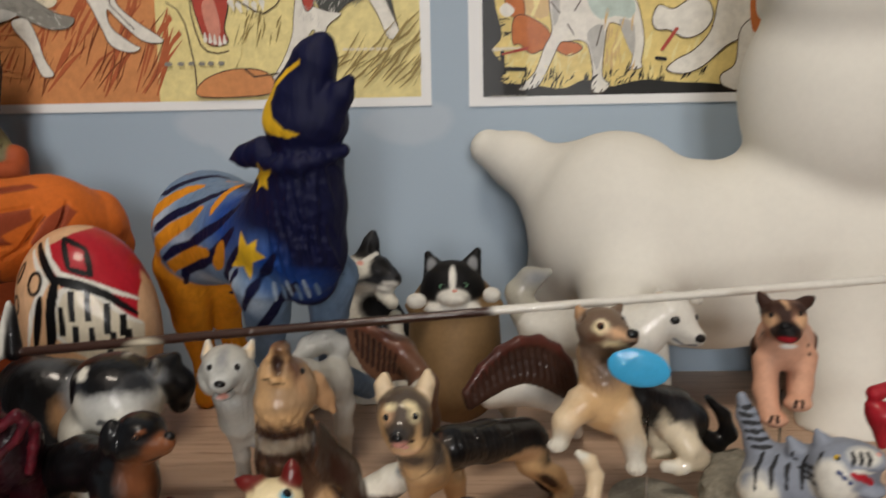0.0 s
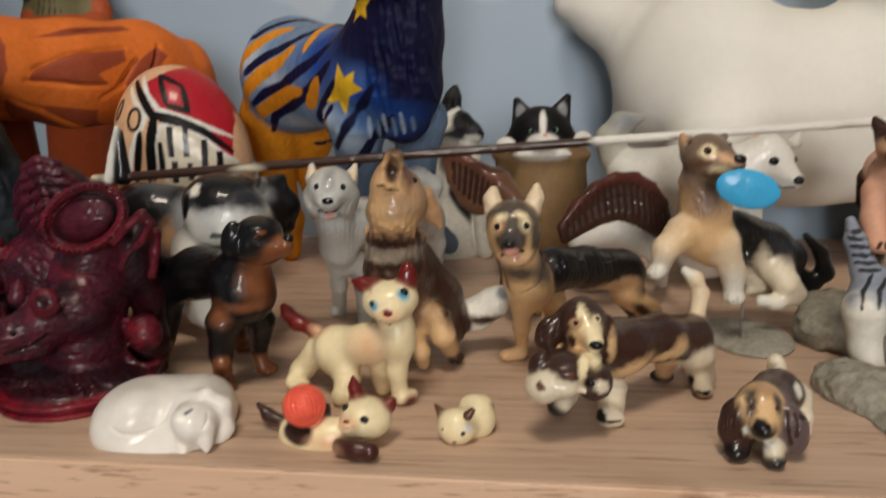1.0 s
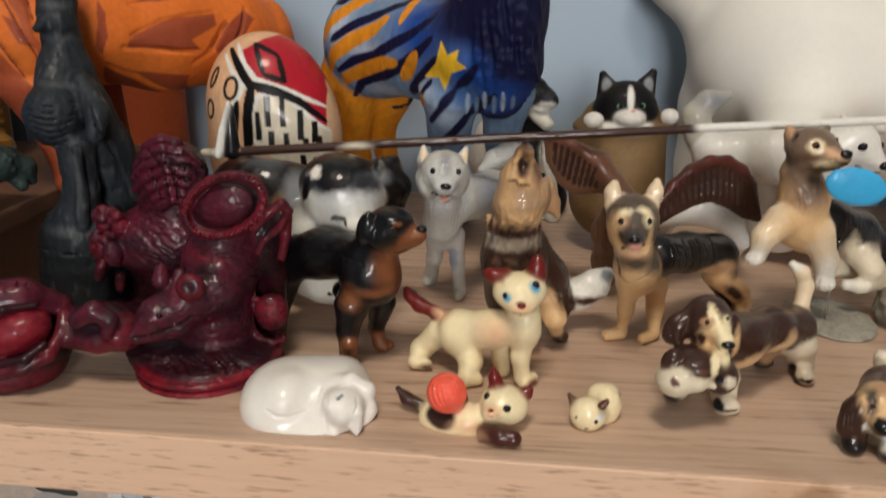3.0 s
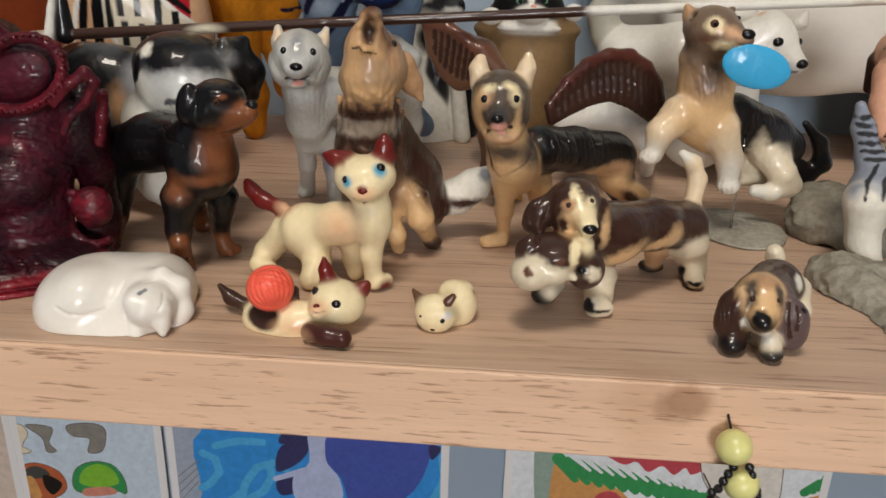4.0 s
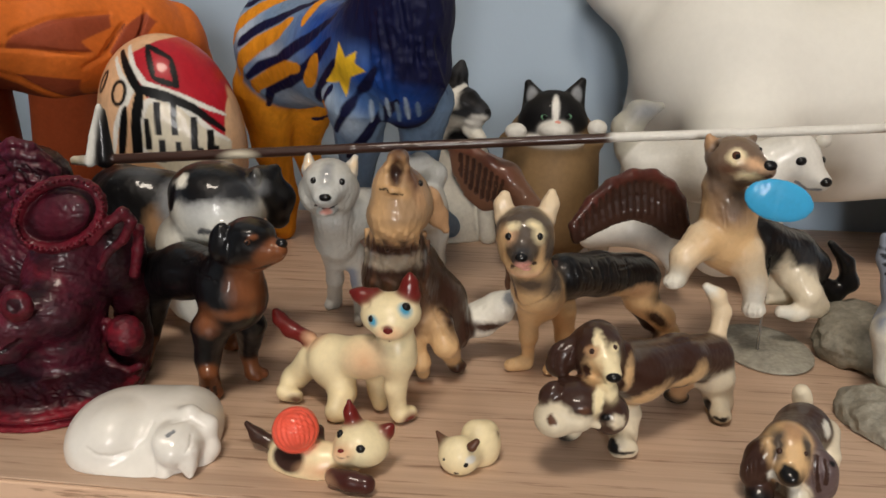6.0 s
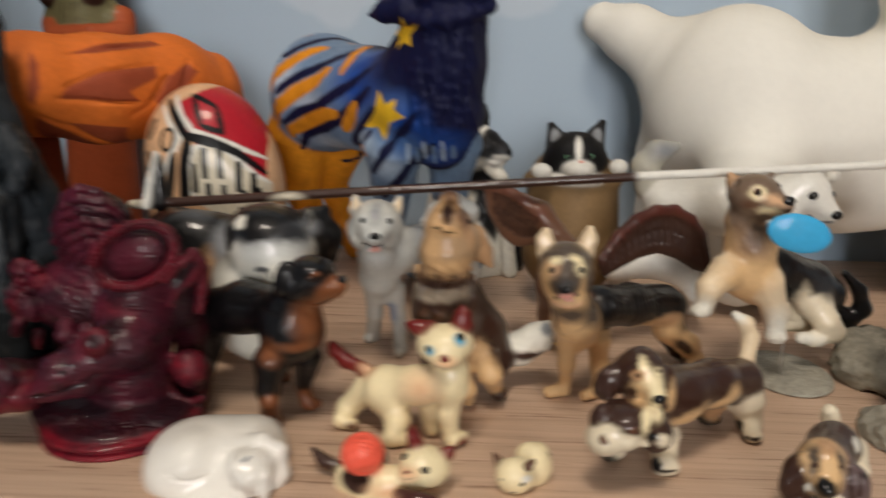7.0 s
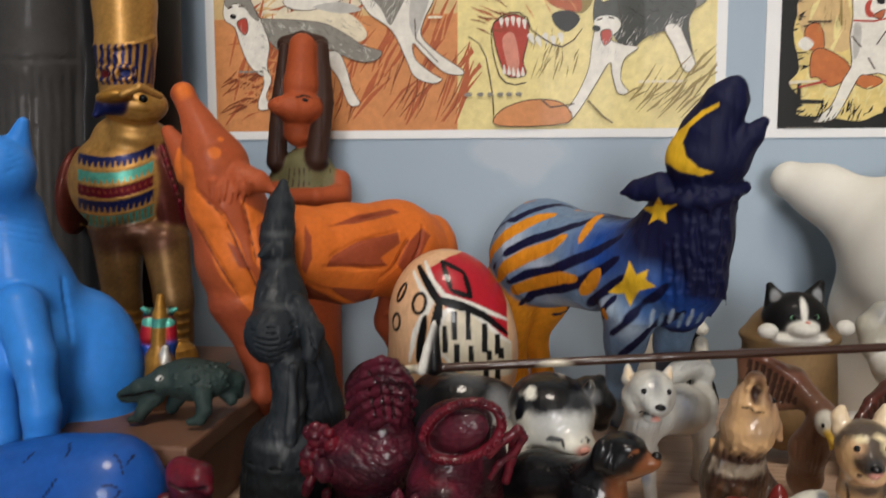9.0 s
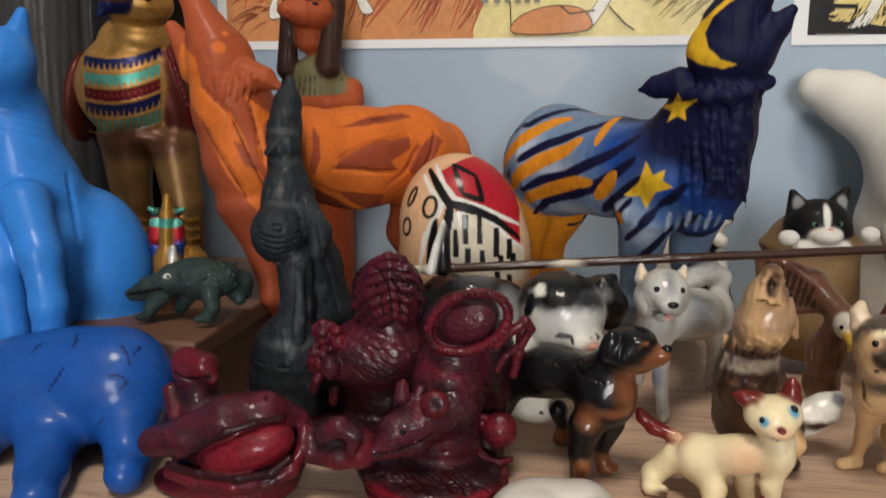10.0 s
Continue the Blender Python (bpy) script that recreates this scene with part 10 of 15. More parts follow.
    f.panel(PALEGOLD, 0.2, -23.7, -0.6, (-1.45, 130.2), (0.46, 130.3), (-0.86, 133.75))
    f.panel(PALEGOLD, 0.2, -24.1, -1.7, (-0.22, 122.98), (1.69, 123.14), (0.82, 126.06))
    f.panel(PALEGOLD, 0.2, -22.3, 1.4, (-3.55, 109.9), (-2.08, 109.9), (-1.53, 113.56))
    f.panel(OLDGOLD, 0.2, -19.9, 5, (-3.81, 108.57), (-2.81, 108.57), (-4.73, 103.98), (-5.55, 103.97))
    f.panel(RUST, 0.2, -24.1, -1.7, (-1.23, 119.19), (0.22, 119.19), (-0.29, 121.21))
    f.panel(PALEGOLD, 0.2, -23.2, 0, (1.05, 130.35), (2.84, 130.57), (1.58, 133.96))
    f.panel(PALEGOLD, 0.2, -23.6, -1, (2.29, 123.2), (4.08, 123.48), (3.27, 126.34))
    f.panel(PALEGOLD, 0.2, -22, 1.8, (-0.87, 110.11), (0.53, 110.1), (1.06, 113.77))
    f.panel(OLDGOLD, 0.2, -19.7, 5.1, (-1.12, 108.78), (-0.12, 108.78), (-1.95, 104.21), (-2.7, 104.21))
    f.panel(RUST, 0.2, -23.5, -1.1, (1.28, 119.39), (2.67, 119.39), (2.15, 121.41))
    f.panel(PALEGOLD, 0.2, -22.5, 1.1, (3.43, 130.66), (5.17, 131.01), (3.85, 134.35))
    f.panel(PALEGOLD, 0.2, -22.8, -0.1, (4.68, 123.58), (6.42, 123.98), (5.6, 126.79))
    f.panel(PALEGOLD, 0.2, -21.3, 2.4, (1.68, 110.48), (3.02, 110.47), (3.54, 114.13))
    f.panel(OLDGOLD, 0.2, -19.3, 5.5, (1.5, 109.16), (2.38, 109.14), (0.7, 104.59), (0.02, 104.6))
    f.panel(RUST, 0.2, -22.8, -0.3, (3.74, 119.76), (5.07, 119.75), (4.54, 121.78))
    f.panel(PALEGOLD, 0.2, -21.5, 2.2, (5.7, 131.14), (7.32, 131.62), (6.06, 134.9))
    f.panel(PALEGOLD, 0.2, -21.8, 1.1, (6.95, 124.13), (8.64, 124.66), (7.81, 127.4))
    f.panel(PALEGOLD, 0.2, -20.4, 3.2, (4.18, 111.01), (5.46, 110.99), (5.9, 114.65))
    f.panel(OLDGOLD, 0.2, -18.7, 6.1, (4.01, 109.69), (4.89, 109.67), (3.23, 105.12), (2.55, 105.13))
    f.panel(RUST, 0.2, -22, 0.7, (6.08, 120.28), (7.35, 120.27), (6.89, 122.3))
    f.panel(PALEGOLD, 0.2, -20.1, 3.8, (7.8, 131.79), (9.37, 132.4), (8.05, 135.63))
    f.panel(PALEGOLD, 0.2, -20.6, 2.4, (9.12, 124.84), (10.76, 125.5), (9.92, 128.19))
    f.panel(PALEGOLD, 0.2, -19.6, 4.1, (6.63, 111.71), (7.85, 111.68), (8.27, 115.34))
    f.panel(OLDGOLD, 0.2, -17.9, 7, (6.46, 110.38), (7.28, 110.36), (5.65, 105.81), (5.03, 105.83))
    f.panel(RUST, 0.2, -20.9, 1.8, (8.37, 120.97), (9.58, 120.96), (9.12, 123))
    f.panel(PALEGOLD, 0.2, -18.5, 5.9, (9.85, 132.61), (11.26, 133.36), (9.87, 136.54))
    f.panel(PALEGOLD, 0.2, -19.2, 4.2, (11.24, 125.72), (12.72, 126.51), (11.87, 129.14))
    f.panel(PALEGOLD, 0.2, -18.3, 5.2, (8.96, 112.56), (10.13, 112.53), (10.47, 116.19))
    f.panel(OLDGOLD, 0.2, -16.9, 8.3, (8.81, 111.24), (9.57, 111.21), (7.9, 106.65), (7.33, 106.67))
    f.panel(RUST, 0.2, -19.6, 3.2, (10.5, 121.83), (11.72, 121.82), (11.18, 123.86))
    f.panel(PALEGOLD, 0.2, -16.5, 8.1, (11.69, 133.61), (12.94, 134.5), (11.61, 137.64))
    f.panel(PALEGOLD, 0.2, -17.3, 6.2, (13.15, 126.77), (14.58, 127.69), (13.66, 130.27))
    f.panel(PALEGOLD, 0.2, -16.9, 6.8, (11.19, 113.58), (12.25, 113.54), (12.63, 117.21))
    f.panel(OLDGOLD, 0.2, -15.6, 9.7, (11.04, 112.26), (11.75, 112.22), (10.1, 107.66), (9.59, 107.69))
    f.panel(RUST, 0.2, -18, 5, (12.58, 122.86), (13.69, 122.84), (13.2, 124.89))
    f.panel(PALEGOLD, 0.2, -13.9, 10.4, (13.25, 134.8), (14.47, 135.83), (13.38, 138.91))
    f.panel(PALEGOLD, 0.2, -15.1, 8.7, (14.96, 128), (16.3, 129.06), (15.31, 131.59))
    f.panel(PALEGOLD, 0.2, -15.1, 8.4, (13.32, 114.76), (14.33, 114.72), (14.63, 118.39))
    f.panel(OLDGOLD, 0.2, -14.1, 11.3, (13.18, 113.44), (13.83, 113.4), (12.21, 108.83), (11.75, 108.87))
    f.panel(RUST, 0.2, -16.1, 7.1, (14.51, 124.05), (15.51, 124.03), (15.02, 126.09))
    f.welt(0.41, 0.4, PALEGOLD, (-17.14, -13.43, 131.38), (-11.44, -15.59, 130.3), (-6.62, -16.22, 129.65), (-2.21, -16.1, 129.44), (1.8, -15.21, 129.67), (5.59, -13.82, 130.33), (9.04, -11.66, 131.44), (12.06, -8.5, 133.01), (14.68, -4.31, 135.05))
    f.welt(0.41, 0.4, PALEGOLD, (-16.72, -14.7, 124.56), (-11.38, -16.22, 123.51), (-6.62, -16.73, 122.88), (-2.21, -16.6, 122.68), (1.87, -15.84, 122.9), (5.72, -14.58, 123.55), (9.3, -12.68, 124.63), (12.62, -10.14, 126.15), (15.52, -6.6, 128.13))
    f.welt(0.41, 0.4, PALEGOLD, (-17.66, -13.56, 118.18), (-12.22, -15.21, 117.16), (-7.44, -15.72, 116.55), (-3.01, -15.59, 116.35), (1.16, -14.96, 116.57), (5.1, -13.82, 117.21), (8.88, -12.3, 118.29), (12.33, -10.02, 119.79), (15.48, -6.98, 121.73))
    f.welt(0.42, 0.4, PALEGOLD, (-20.95, -8.37, 111.25), (-14.58, -11.53, 110.34), (-9.47, -12.55, 109.76), (-4.78, -12.8, 109.59), (-0.43, -12.42, 109.83), (3.68, -11.54, 110.48), (7.56, -10.14, 111.55), (11.24, -8.24, 113.05), (14.6, -5.58, 114.98))
    f.welt(0.44, 0.4, PALEGOLD, (-32.85, 11.65, 102.96), (-19.38, -3.55, 103.01), (-12.48, -7.61, 102.69), (-7.17, -8.87, 102.61), (-2.49, -9, 102.89), (1.87, -8.5, 103.57), (5.8, -7.1, 104.64), (9.27, -4.7, 106.09), (12.51, -1.65, 107.98))
    f.welt(1.04, 0.6, REDM, (17.05, -0.94, 140.34), (20.35, -0.31, 134.16))
    f.welt(1.04, 0.6, REDBROWN, (18.44, -1.82, 137.23), (19.92, -1.45, 134.02), (21.12, -0.43, 130.79))
    f.welt(1.04, 0.6, REDM, (19.88, -2.84, 134.13), (20.88, -1.7, 130.79), (21.77, -0.31, 127.41))
    f.welt(1.04, 0.6, REDBROWN, (21.03, -3.22, 131.04), (21.72, -1.7, 127.56), (22.42, -0.18, 124.03))
    f.welt(1.04, 0.6, REDM, (22.01, -3.22, 127.96), (22.57, -1.7, 124.32), (22.91, 0.33, 120.63))
    f.welt(1.04, 0.6, REDBROWN, (22.99, -3.22, 124.86), (23.24, -1.32, 121.07), (23.34, 0.96, 117.21))
    f.welt(1.04, 0.6, REDM, (23.8, -2.84, 121.76), (23.81, -0.69, 117.8), (23.67, 1.85, 113.77))
    f.welt(1.04, 0.6, REDBROWN, (24.56, -2.33, 118.64), (24.33, 0.07, 114.5), (23.89, 2.98, 110.28))
    f.welt(1.04, 0.6, REDM, (25.21, -1.57, 115.49), (24.74, 1.09, 111.18), (23.95, 4.5, 106.74))
    f.limb((-8.23, 2, 96.14), (-6.32, 0, 68.15), 11.75, 8.56, DARKGOLD, 3)
    f.limb((-6.32, 0, 68.15), (-0.84, 0, 42.41), 8.56, 6.72, DARKGOLD, 3)
    f.limb((14.96, 4, 94.92), (18.9, 2, 68.33), 11.21, 8.82, DARKGOLD, 3)
    f.limb((18.9, 2, 68.33), (20.89, 2, 42.53), 8.82, 6.72, DARKGOLD, 3)
    f.limb((2.15, -6, 42), (-3.49, -6, 39.14), 7.94, 5.3, OLDGOLD, 1)
    f.limb((25.5, -6, 42.64), (19.94, -6, 39.81), 7.89, 5.27, OLDGOLD, 1)
    f.lump((8.61, 0, 31.97), (29.6, 21.52, 5.38), DARKBROWN, k=1)
    f.welt(0.65, 0.5, OLDGOLD, (-3.88, -8.68, 64.33), (-0.6, -7.16, 63.34), (2.07, -4.38, 62.09), (3.13, 1.07, 62.2))
    f.welt(0.65, 0.5, OLDGOLD, (18.61, -7.29, 65.1), (22.03, -6.53, 63.98), (24.96, -4.63, 62.64), (27.29, -1.47, 63.18))
    f.welt(0.66, 0.5, OLDGOLD, (-4.39, -8.05, 59.69), (-0.77, -7.16, 58.81), (2.16, -4.88, 57.63), (3.78, -0.58, 57.91))
    f.welt(0.66, 0.5, OLDGOLD, (17.94, -6.15, 60.37), (21.6, -5.9, 59.34), (24.71, -4.38, 58.05), (27.05, -1.21, 58.57))
    f.welt(0.66, 0.5, OLDGOLD, (-4.77, -7.67, 55.08), (-0.88, -7.29, 54.29), (2.25, -5.39, 53.17), (4.25, -1.84, 53.56))
    f.welt(0.66, 0.5, OLDGOLD, (17.5, -5.52, 55.71), (21.35, -5.65, 54.76), (24.51, -4.25, 53.48), (26.97, -1.34, 54.01))
    f.welt(0.66, 0.5, OLDGOLD, (-5.35, -6.91, 50.35), (-1.05, -7.29, 49.74), (3.76, -8.68, 49.36), (4.65, -2.98, 49.21))
    f.welt(0.66, 0.5, OLDGOLD, (17, -4.76, 50.99), (21.09, -5.39, 50.16), (26.46, -8.94, 50), (26.95, -1.59, 49.48))
    f.welt(0.66, 0.5, OLDGOLD, (-6.61, -4.88, 45.29), (1.55, -12.61, 46.47), (5.46, -12.36, 45.73), (7.83, -9.7, 46.24), (8.71, -3.87, 46))
    f.welt(0.66, 0.5, OLDGOLD, (16.38, -3.75, 46.18), (24.12, -12.36, 47.28), (27.95, -12.61, 46.39), (30.61, -10.33, 46.99), (32.12, -5.27, 46.94))
    return f.build("gilded_falcon_statue", (-0.2738, 0.1733, 0.0000), gilded, "gilded falcon statue with tall crown and turquoise collar", "figurine")


def dark_carved_statue():
    f = Clay(1.5)
    f.limb((-7.44, -14, 283.77), (-12.57, -14, 180.15), 19.43, 22.26, CLOTHGREY, 6)
    f.limb((-12.57, -14, 180.15), (-20.83, -14, -51.66), 22.83, 25.41, CLOTHGREY, 6)
    f.limb((23.64, 14, 293.15), (9.36, 14, -89.32), 26.49, 33.88, BLACK, 6)
    f.scratch(0.67, 1.2, None, (-14.19, -37.92, 177.28), (-15.57, -36.78, 164.12), (-16.03, -37.03, 150.71), (-16.58, -37.16, 137.21), (-17.13, -37.28, 123.63), (-17.69, -37.41, 109.95), (-18.25, -37.54, 96.18))
    f.scratch(0.67, 1.2, None, (-9.44, -37.54, 174.91), (-10.52, -36.78, 162.1), (-11.02, -36.9, 149.1), (-11.45, -37.16, 136.01), (-11.96, -37.28, 122.84), (-12.48, -37.41, 109.59), (-13, -37.54, 96.24))
    f.scratch(0.67, 1.2, None, (-5.25, -36.27, 172.64), (-6.12, -35.76, 160.16), (-6.5, -36.02, 147.52), (-6.98, -36.14, 134.82), (-7.45, -36.27, 122.03), (-7.93, -36.4, 109.16), (-8.41, -36.52, 96.21))
    f.scratch(0.68, 1.2, None, (-0.83, -34.75, 177.57), (-1.87, -33.99, 164.31), (-2.37, -34.12, 150.85), (-2.78, -34.37, 137.3), (-3.28, -34.5, 123.66), (-3.79, -34.62, 109.93), (-4.22, -34.88, 96.12))
    f.scratch(0.68, 1.2, None, (2.64, -32.21, 175.44), (1.64, -31.45, 162.49), (1.26, -31.71, 149.34), (0.8, -31.83, 136.12), (0.33, -31.96, 122.81), (-0.06, -32.21, 109.43), (-0.54, -32.34, 95.95))
    f.scratch(0.69, 1.2, None, (5.64, -28.79, 173.38), (4.76, -28.16, 160.7), (4.41, -28.41, 147.86), (3.98, -28.54, 134.94), (3.54, -28.67, 121.94), (3.18, -28.92, 108.87), (2.74, -29.05, 95.71))
    f.scratch(0.69, 1.2, None, (8.77, -24.86, 178.68), (7.65, -23.85, 165.14), (7.2, -23.98, 151.37), (6.82, -24.23, 137.5), (6.35, -24.36, 123.55), (5.96, -24.61, 109.51), (5.5, -24.74, 95.37))
    f.scratch(0.7, 1.2, None, (10.71, -19.29, 176.86), (9.57, -18.15, 163.54), (9.22, -18.4, 149.98), (8.86, -18.65, 136.34), (8.43, -18.78, 122.62), (8.07, -19.03, 108.81), (7.7, -19.29, 94.93))
    f.scratch(0.81, 1, None, (-16.07, -37.67, 182.61), (-9.66, -37.67, 182.56), (-4.08, -36.4, 182.68), (0.74, -33.86, 182.98), (4.94, -30.19, 183.43), (8.51, -25.24, 184.06), (10.94, -18.02, 185.01))
    return f.build("dark_carved_statue", (-0.3250, 0.2170, 0.0000), matte, "tall dark wooden statue with upright carved folds", "figurine")


def ram_headed_bust():
    f = Clay(0.85)
    f.limb((1.29, -6, 193.29), (0.12, -6, 173.62), 7.05, 8.86, TERRACOTTA, 2)
    f.limb((0.12, -6, 173.62), (-2.31, -4, 148.84), 8.86, 7.17, TERRACOTTA, 2)
    f.lump((-0.4, -8, 161.81), (12.38, 10.61, 8.85), TERRACOTTA, k=1.5)
    f.limb((-3.18, -14, 161.96), (-7.91, -18, 162.25), 7.56, 4.61, TERRACOTTA, 1.5)
    f.limb((-7.91, -18, 162.25), (-10.87, -18, 162.26), 4.61, 2.89, TERRACOTTA, 1.5)
    f.limb((-9.53, -2, 193.4), (-13.05, -2, 165.25), 2.97, 4.49, DARKBROWN, 0.6)
    f.limb((-13.05, -2, 165.25), (-14.82, -4, 133.95), 4.49, 5.41, DARKBROWN, 0.6)
    f.limb((9.37, 0, 193.51), (10.77, -2, 165.16), 4.16, 5.66, DARKBROWN, 0.6)
    f.limb((10.77, -2, 165.16), (7.79, -6, 134.9), 5.66, 5.95, DARKBROWN, 0.6)
    f.limb((-10.97, 4, 196.06), (-2.25, 6, 198.04), 4.82, 5.44, DARKBROWN, 1)
    f.limb((-2.25, 6, 198.04), (7.47, 4, 195.87), 5.44, 4.8, DARKBROWN, 1)
    f.limb((-13.1, 2, 123.98), (1.01, 2, 129.52), 7.94, 12.16, OLIVE, 3)
    f.limb((1.01, 2, 129.52), (11.79, 2, 123.52), 12.16, 7.9, OLIVE, 3)
    f.limb((-0.54, 2, 129.51), (-0.67, 2, 120.41), 12.16, 14.63, OLIVE, 2)
    f.limb((-16.3, 0, 120.36), (-9.04, -12, 114.19), 5.48, 5.03, TERRACOTTA, 1.5)
    f.limb((-9.04, -12, 114.19), (9.62, -14, 115.59), 5.03, 4.69, TERRACOTTA, 1.5)
    f.limb((9.62, -14, 115.59), (19.27, -4, 116.2), 4.69, 5.39, TERRACOTTA, 1.5)
    f.limb((17.97, 2, 123.56), (19.57, 0, 114.56), 6.07, 5.44, TERRACOTTA, 2)
    f.limb((-0.85, 8, 111), (-2.52, 8, -16.49), 16.1, 18.5, TERRACOTTA, 3)
    f.bead((4.86, -16.09, 164.92), (2.31, 1.15, 1.15), BLACK)
    f.stroke(0.72, BLACK, 0.4, (1.14, -18.53, 166.15), (4.52, -14.72, 167.6), (8.77, -12.95, 166.02))
    f.stroke(0.47, DARKBROWN, 0.5, (-5.94, -9.27, 130.7), (-6.75, -11.17, 120.68))
    f.stroke(0.47, DARKBROWN, 0.5, (-2.88, -10.41, 130.71), (-3.43, -12.19, 120.73))
    f.stroke(0.47, DARKBROWN, 0.5, (-0.02, -10.92, 130.72), (-0.31, -12.57, 120.76))
    f.stroke(0.47, DARKBROWN, 0.5, (2.66, -10.79, 130.73), (2.6, -12.19, 120.77))
    f.stroke(0.47, DARKBROWN, 0.5, (5.26, -10.41, 130.75), (5.34, -11.17, 120.76))
    f.stroke(0.47, DARKBROWN, 0.5, (7.94, -10.29, 130.76), (7.96, -9.65, 120.74))
    f.stroke(0.47, DARKBROWN, 0.5, (10.39, -9.27, 130.77), (10.4, -7.37, 120.71))
    f.stroke(0.48, DARKBROWN, 0.5, (12.38, -6.36, 130.78), (14.11, -10.16, 120.8))
    f.stroke(0.48, DARKBROWN, 0.5, (14.16, -2.43, 130.78), (16.85, -9.02, 120.79))
    f.scratch(0.45, 0.5, None, (-13.37, -3.82, 185.61), (-12.36, -5.47, 179.58), (-11.69, -5.98, 173.69))
    f.scratch(0.44, 0.5, None, (11.67, -4.71, 185.29), (11.82, -5.6, 179.4), (11.95, -6.36, 173.52))
    f.scratch(0.44, 0.5, None, (-12.93, -5.98, 172.24), (-7.5, -22.07, 165.03), (-7.05, -21.95, 159.41))
    f.scratch(0.44, 0.5, None, (11.99, -6.61, 172.05), (12.12, -7.37, 166.62), (12.22, -8.01, 161.2))
    f.scratch(0.43, 0.5, None, (-8.79, -20.17, 158.12), (-12.22, -7.37, 153.1), (-11.68, -7.5, 147.22))
    f.scratch(0.44, 0.5, None, (12.23, -8.13, 158.87), (12.3, -8.64, 153.89), (12.34, -9.02, 148.92))
    f.scratch(0.45, 0.5, None, (-12.76, -8.01, 145.73), (-12.18, -8.26, 139.83), (-11.67, -8.26, 133.93))
    f.scratch(0.44, 0.5, None, (12.33, -9.15, 145.71), (12.38, -9.53, 141.17), (12.36, -9.65, 136.64))
    return f.build("ram_headed_bust", (-0.2084, 0.2368, 0.0000), matte, "painted brown seated statuette with long dark hair", "figurine")


def dark_stone_figure():
    f = Clay(0.48)
    f.fuzz = (0.28, 2.0, (1, 1, 1.6))
    f.limb((-7.23, 16.91, 124.61), (-7.74, 15.14, 116.76), 1.89, 5.04, SLATE, 1)
    f.limb((-7.74, 15.14, 116.76), (-8.43, 13.19, 108.09), 5.04, 6.50, SLATE, 1)
    f.limb((-8.55, 12.73, 106.03), (-8.69, 12.36, 104.38), 6.50, 6.71, SLATE, 0.8)
    f.lump((-8.04, 11.34, 99.86), (6.28, 7.5, 6.7), SLATE, k=1.5)
    f.limb((-9.85, 5.34, 100.15), (-11.75, 3.96, 98.57), 2.87, 1.64, SLATE, 1)
    f.limb((-8.3, 12.04, 93.97), (-6.2, 10.71, 83.58), 6.74, 8.01, SLATE, 2)
    f.limb((-6.2, 10.71, 83.58), (-2.82, 9.93, 71), 8.01, 9.73, SLATE, 2)
    f.limb((-2.82, 9.93, 71), (1.4, 13, 55.43), 9.73, 10.32, SLATE, 2)
    f.limb((1.4, 13, 55.43), (4.86, 16, 37.08), 10.32, 10.08, SLATE, 2)
    f.limb((4.86, 16, 37.08), (6.54, 18, 20.59), 10.08, 9.78, SLATE, 2)
    f.lump((-6.39, -1.63, 70.15), (10.2, 10, 11.01), SLATE, turn=6, k=2)
    f.limb((-8.24, 8.18, 85.91), (-7.07, 4.32, 78), 7.10, 8.28, SLATE, 2)
    f.limb((2.19, 2.79, 80.46), (8.88, -1.54, 70.94), 4.09, 4.04, SLATE, 2)
    f.limb((8.88, -1.54, 70.94), (8.89, -6, 63.54), 4.04, 2.80, SLATE, 2)
    f.limb((-1.36, -0, 60.03), (-0.34, -2, 43.63), 6.58, 5.78, SLATE, 2)
    f.limb((-0.34, -2, 43.63), (-3.92, -2, 28.45), 5.78, 9.60, SLATE, 2)
    f.limb((3.2, -8, 59.67), (3.14, -8, 45.28), 1.80, 1.81, SLATE, 1)
    f.limb((3.14, -8, 45.28), (1.87, -8, 32.68), 1.81, 2.44, SLATE, 1)
    f.limb((-4.03, 4, 23.68), (-4.05, 4, 22.35), 15.82, 16.25, SLATE, 0.6)
    f.limb((-4.21, 4, 12.6), (-4.57, 4, -9.8), 17.16, 18.16, SLATE, 0.8)
    f.patch((-6, 6.58, 106.22), (5.33, 5.33, 1.23), SLATEWORN, soft=1.2)
    f.patch((-5.62, 5.63, 95.47), (4.52, 4.52, 1.23), SLATEWORN, soft=1.4)
    f.patch((-3.85, -3.89, 80.73), (4.82, 4.82, 1), SLATEWORN, turn=6, soft=1.4)
    f.stroke(1.19, SLATEWORN, 1.2, (2.48, -9.64, 57.95), (3.01, -9.75, 47.78), (1.49, -10.21, 35.4))
    f.patch((-0.69, -10.48, 30.77), (8.08, 8.08, 1.62), SLATEWORN, soft=1.6)
    f.scratch(0.36, 0.5, None, (-13.13, -7.62, 74.96), (-3.63, -10.57, 74.01), (3.09, -3.29, 75.14))
    f.scratch(0.36, 0.5, None, (-11.45, -9.83, 73.11), (-3.53, -11.04, 71.9), (2.92, -4.78, 73.12))
    f.scratch(0.36, 0.5, None, (-10.3, -10.8, 71.08), (-3.56, -11.18, 69.73), (2.67, -6.01, 71.07))
    f.scratch(0.36, 0.5, None, (-9.45, -11.08, 68.95), (-3.76, -10.89, 67.47), (2.23, -6.73, 68.95))
    f.scratch(0.36, 0.5, None, (-8.84, -10.75, 66.7), (-4.13, -10.18, 65.12), (1.59, -6.92, 66.74))
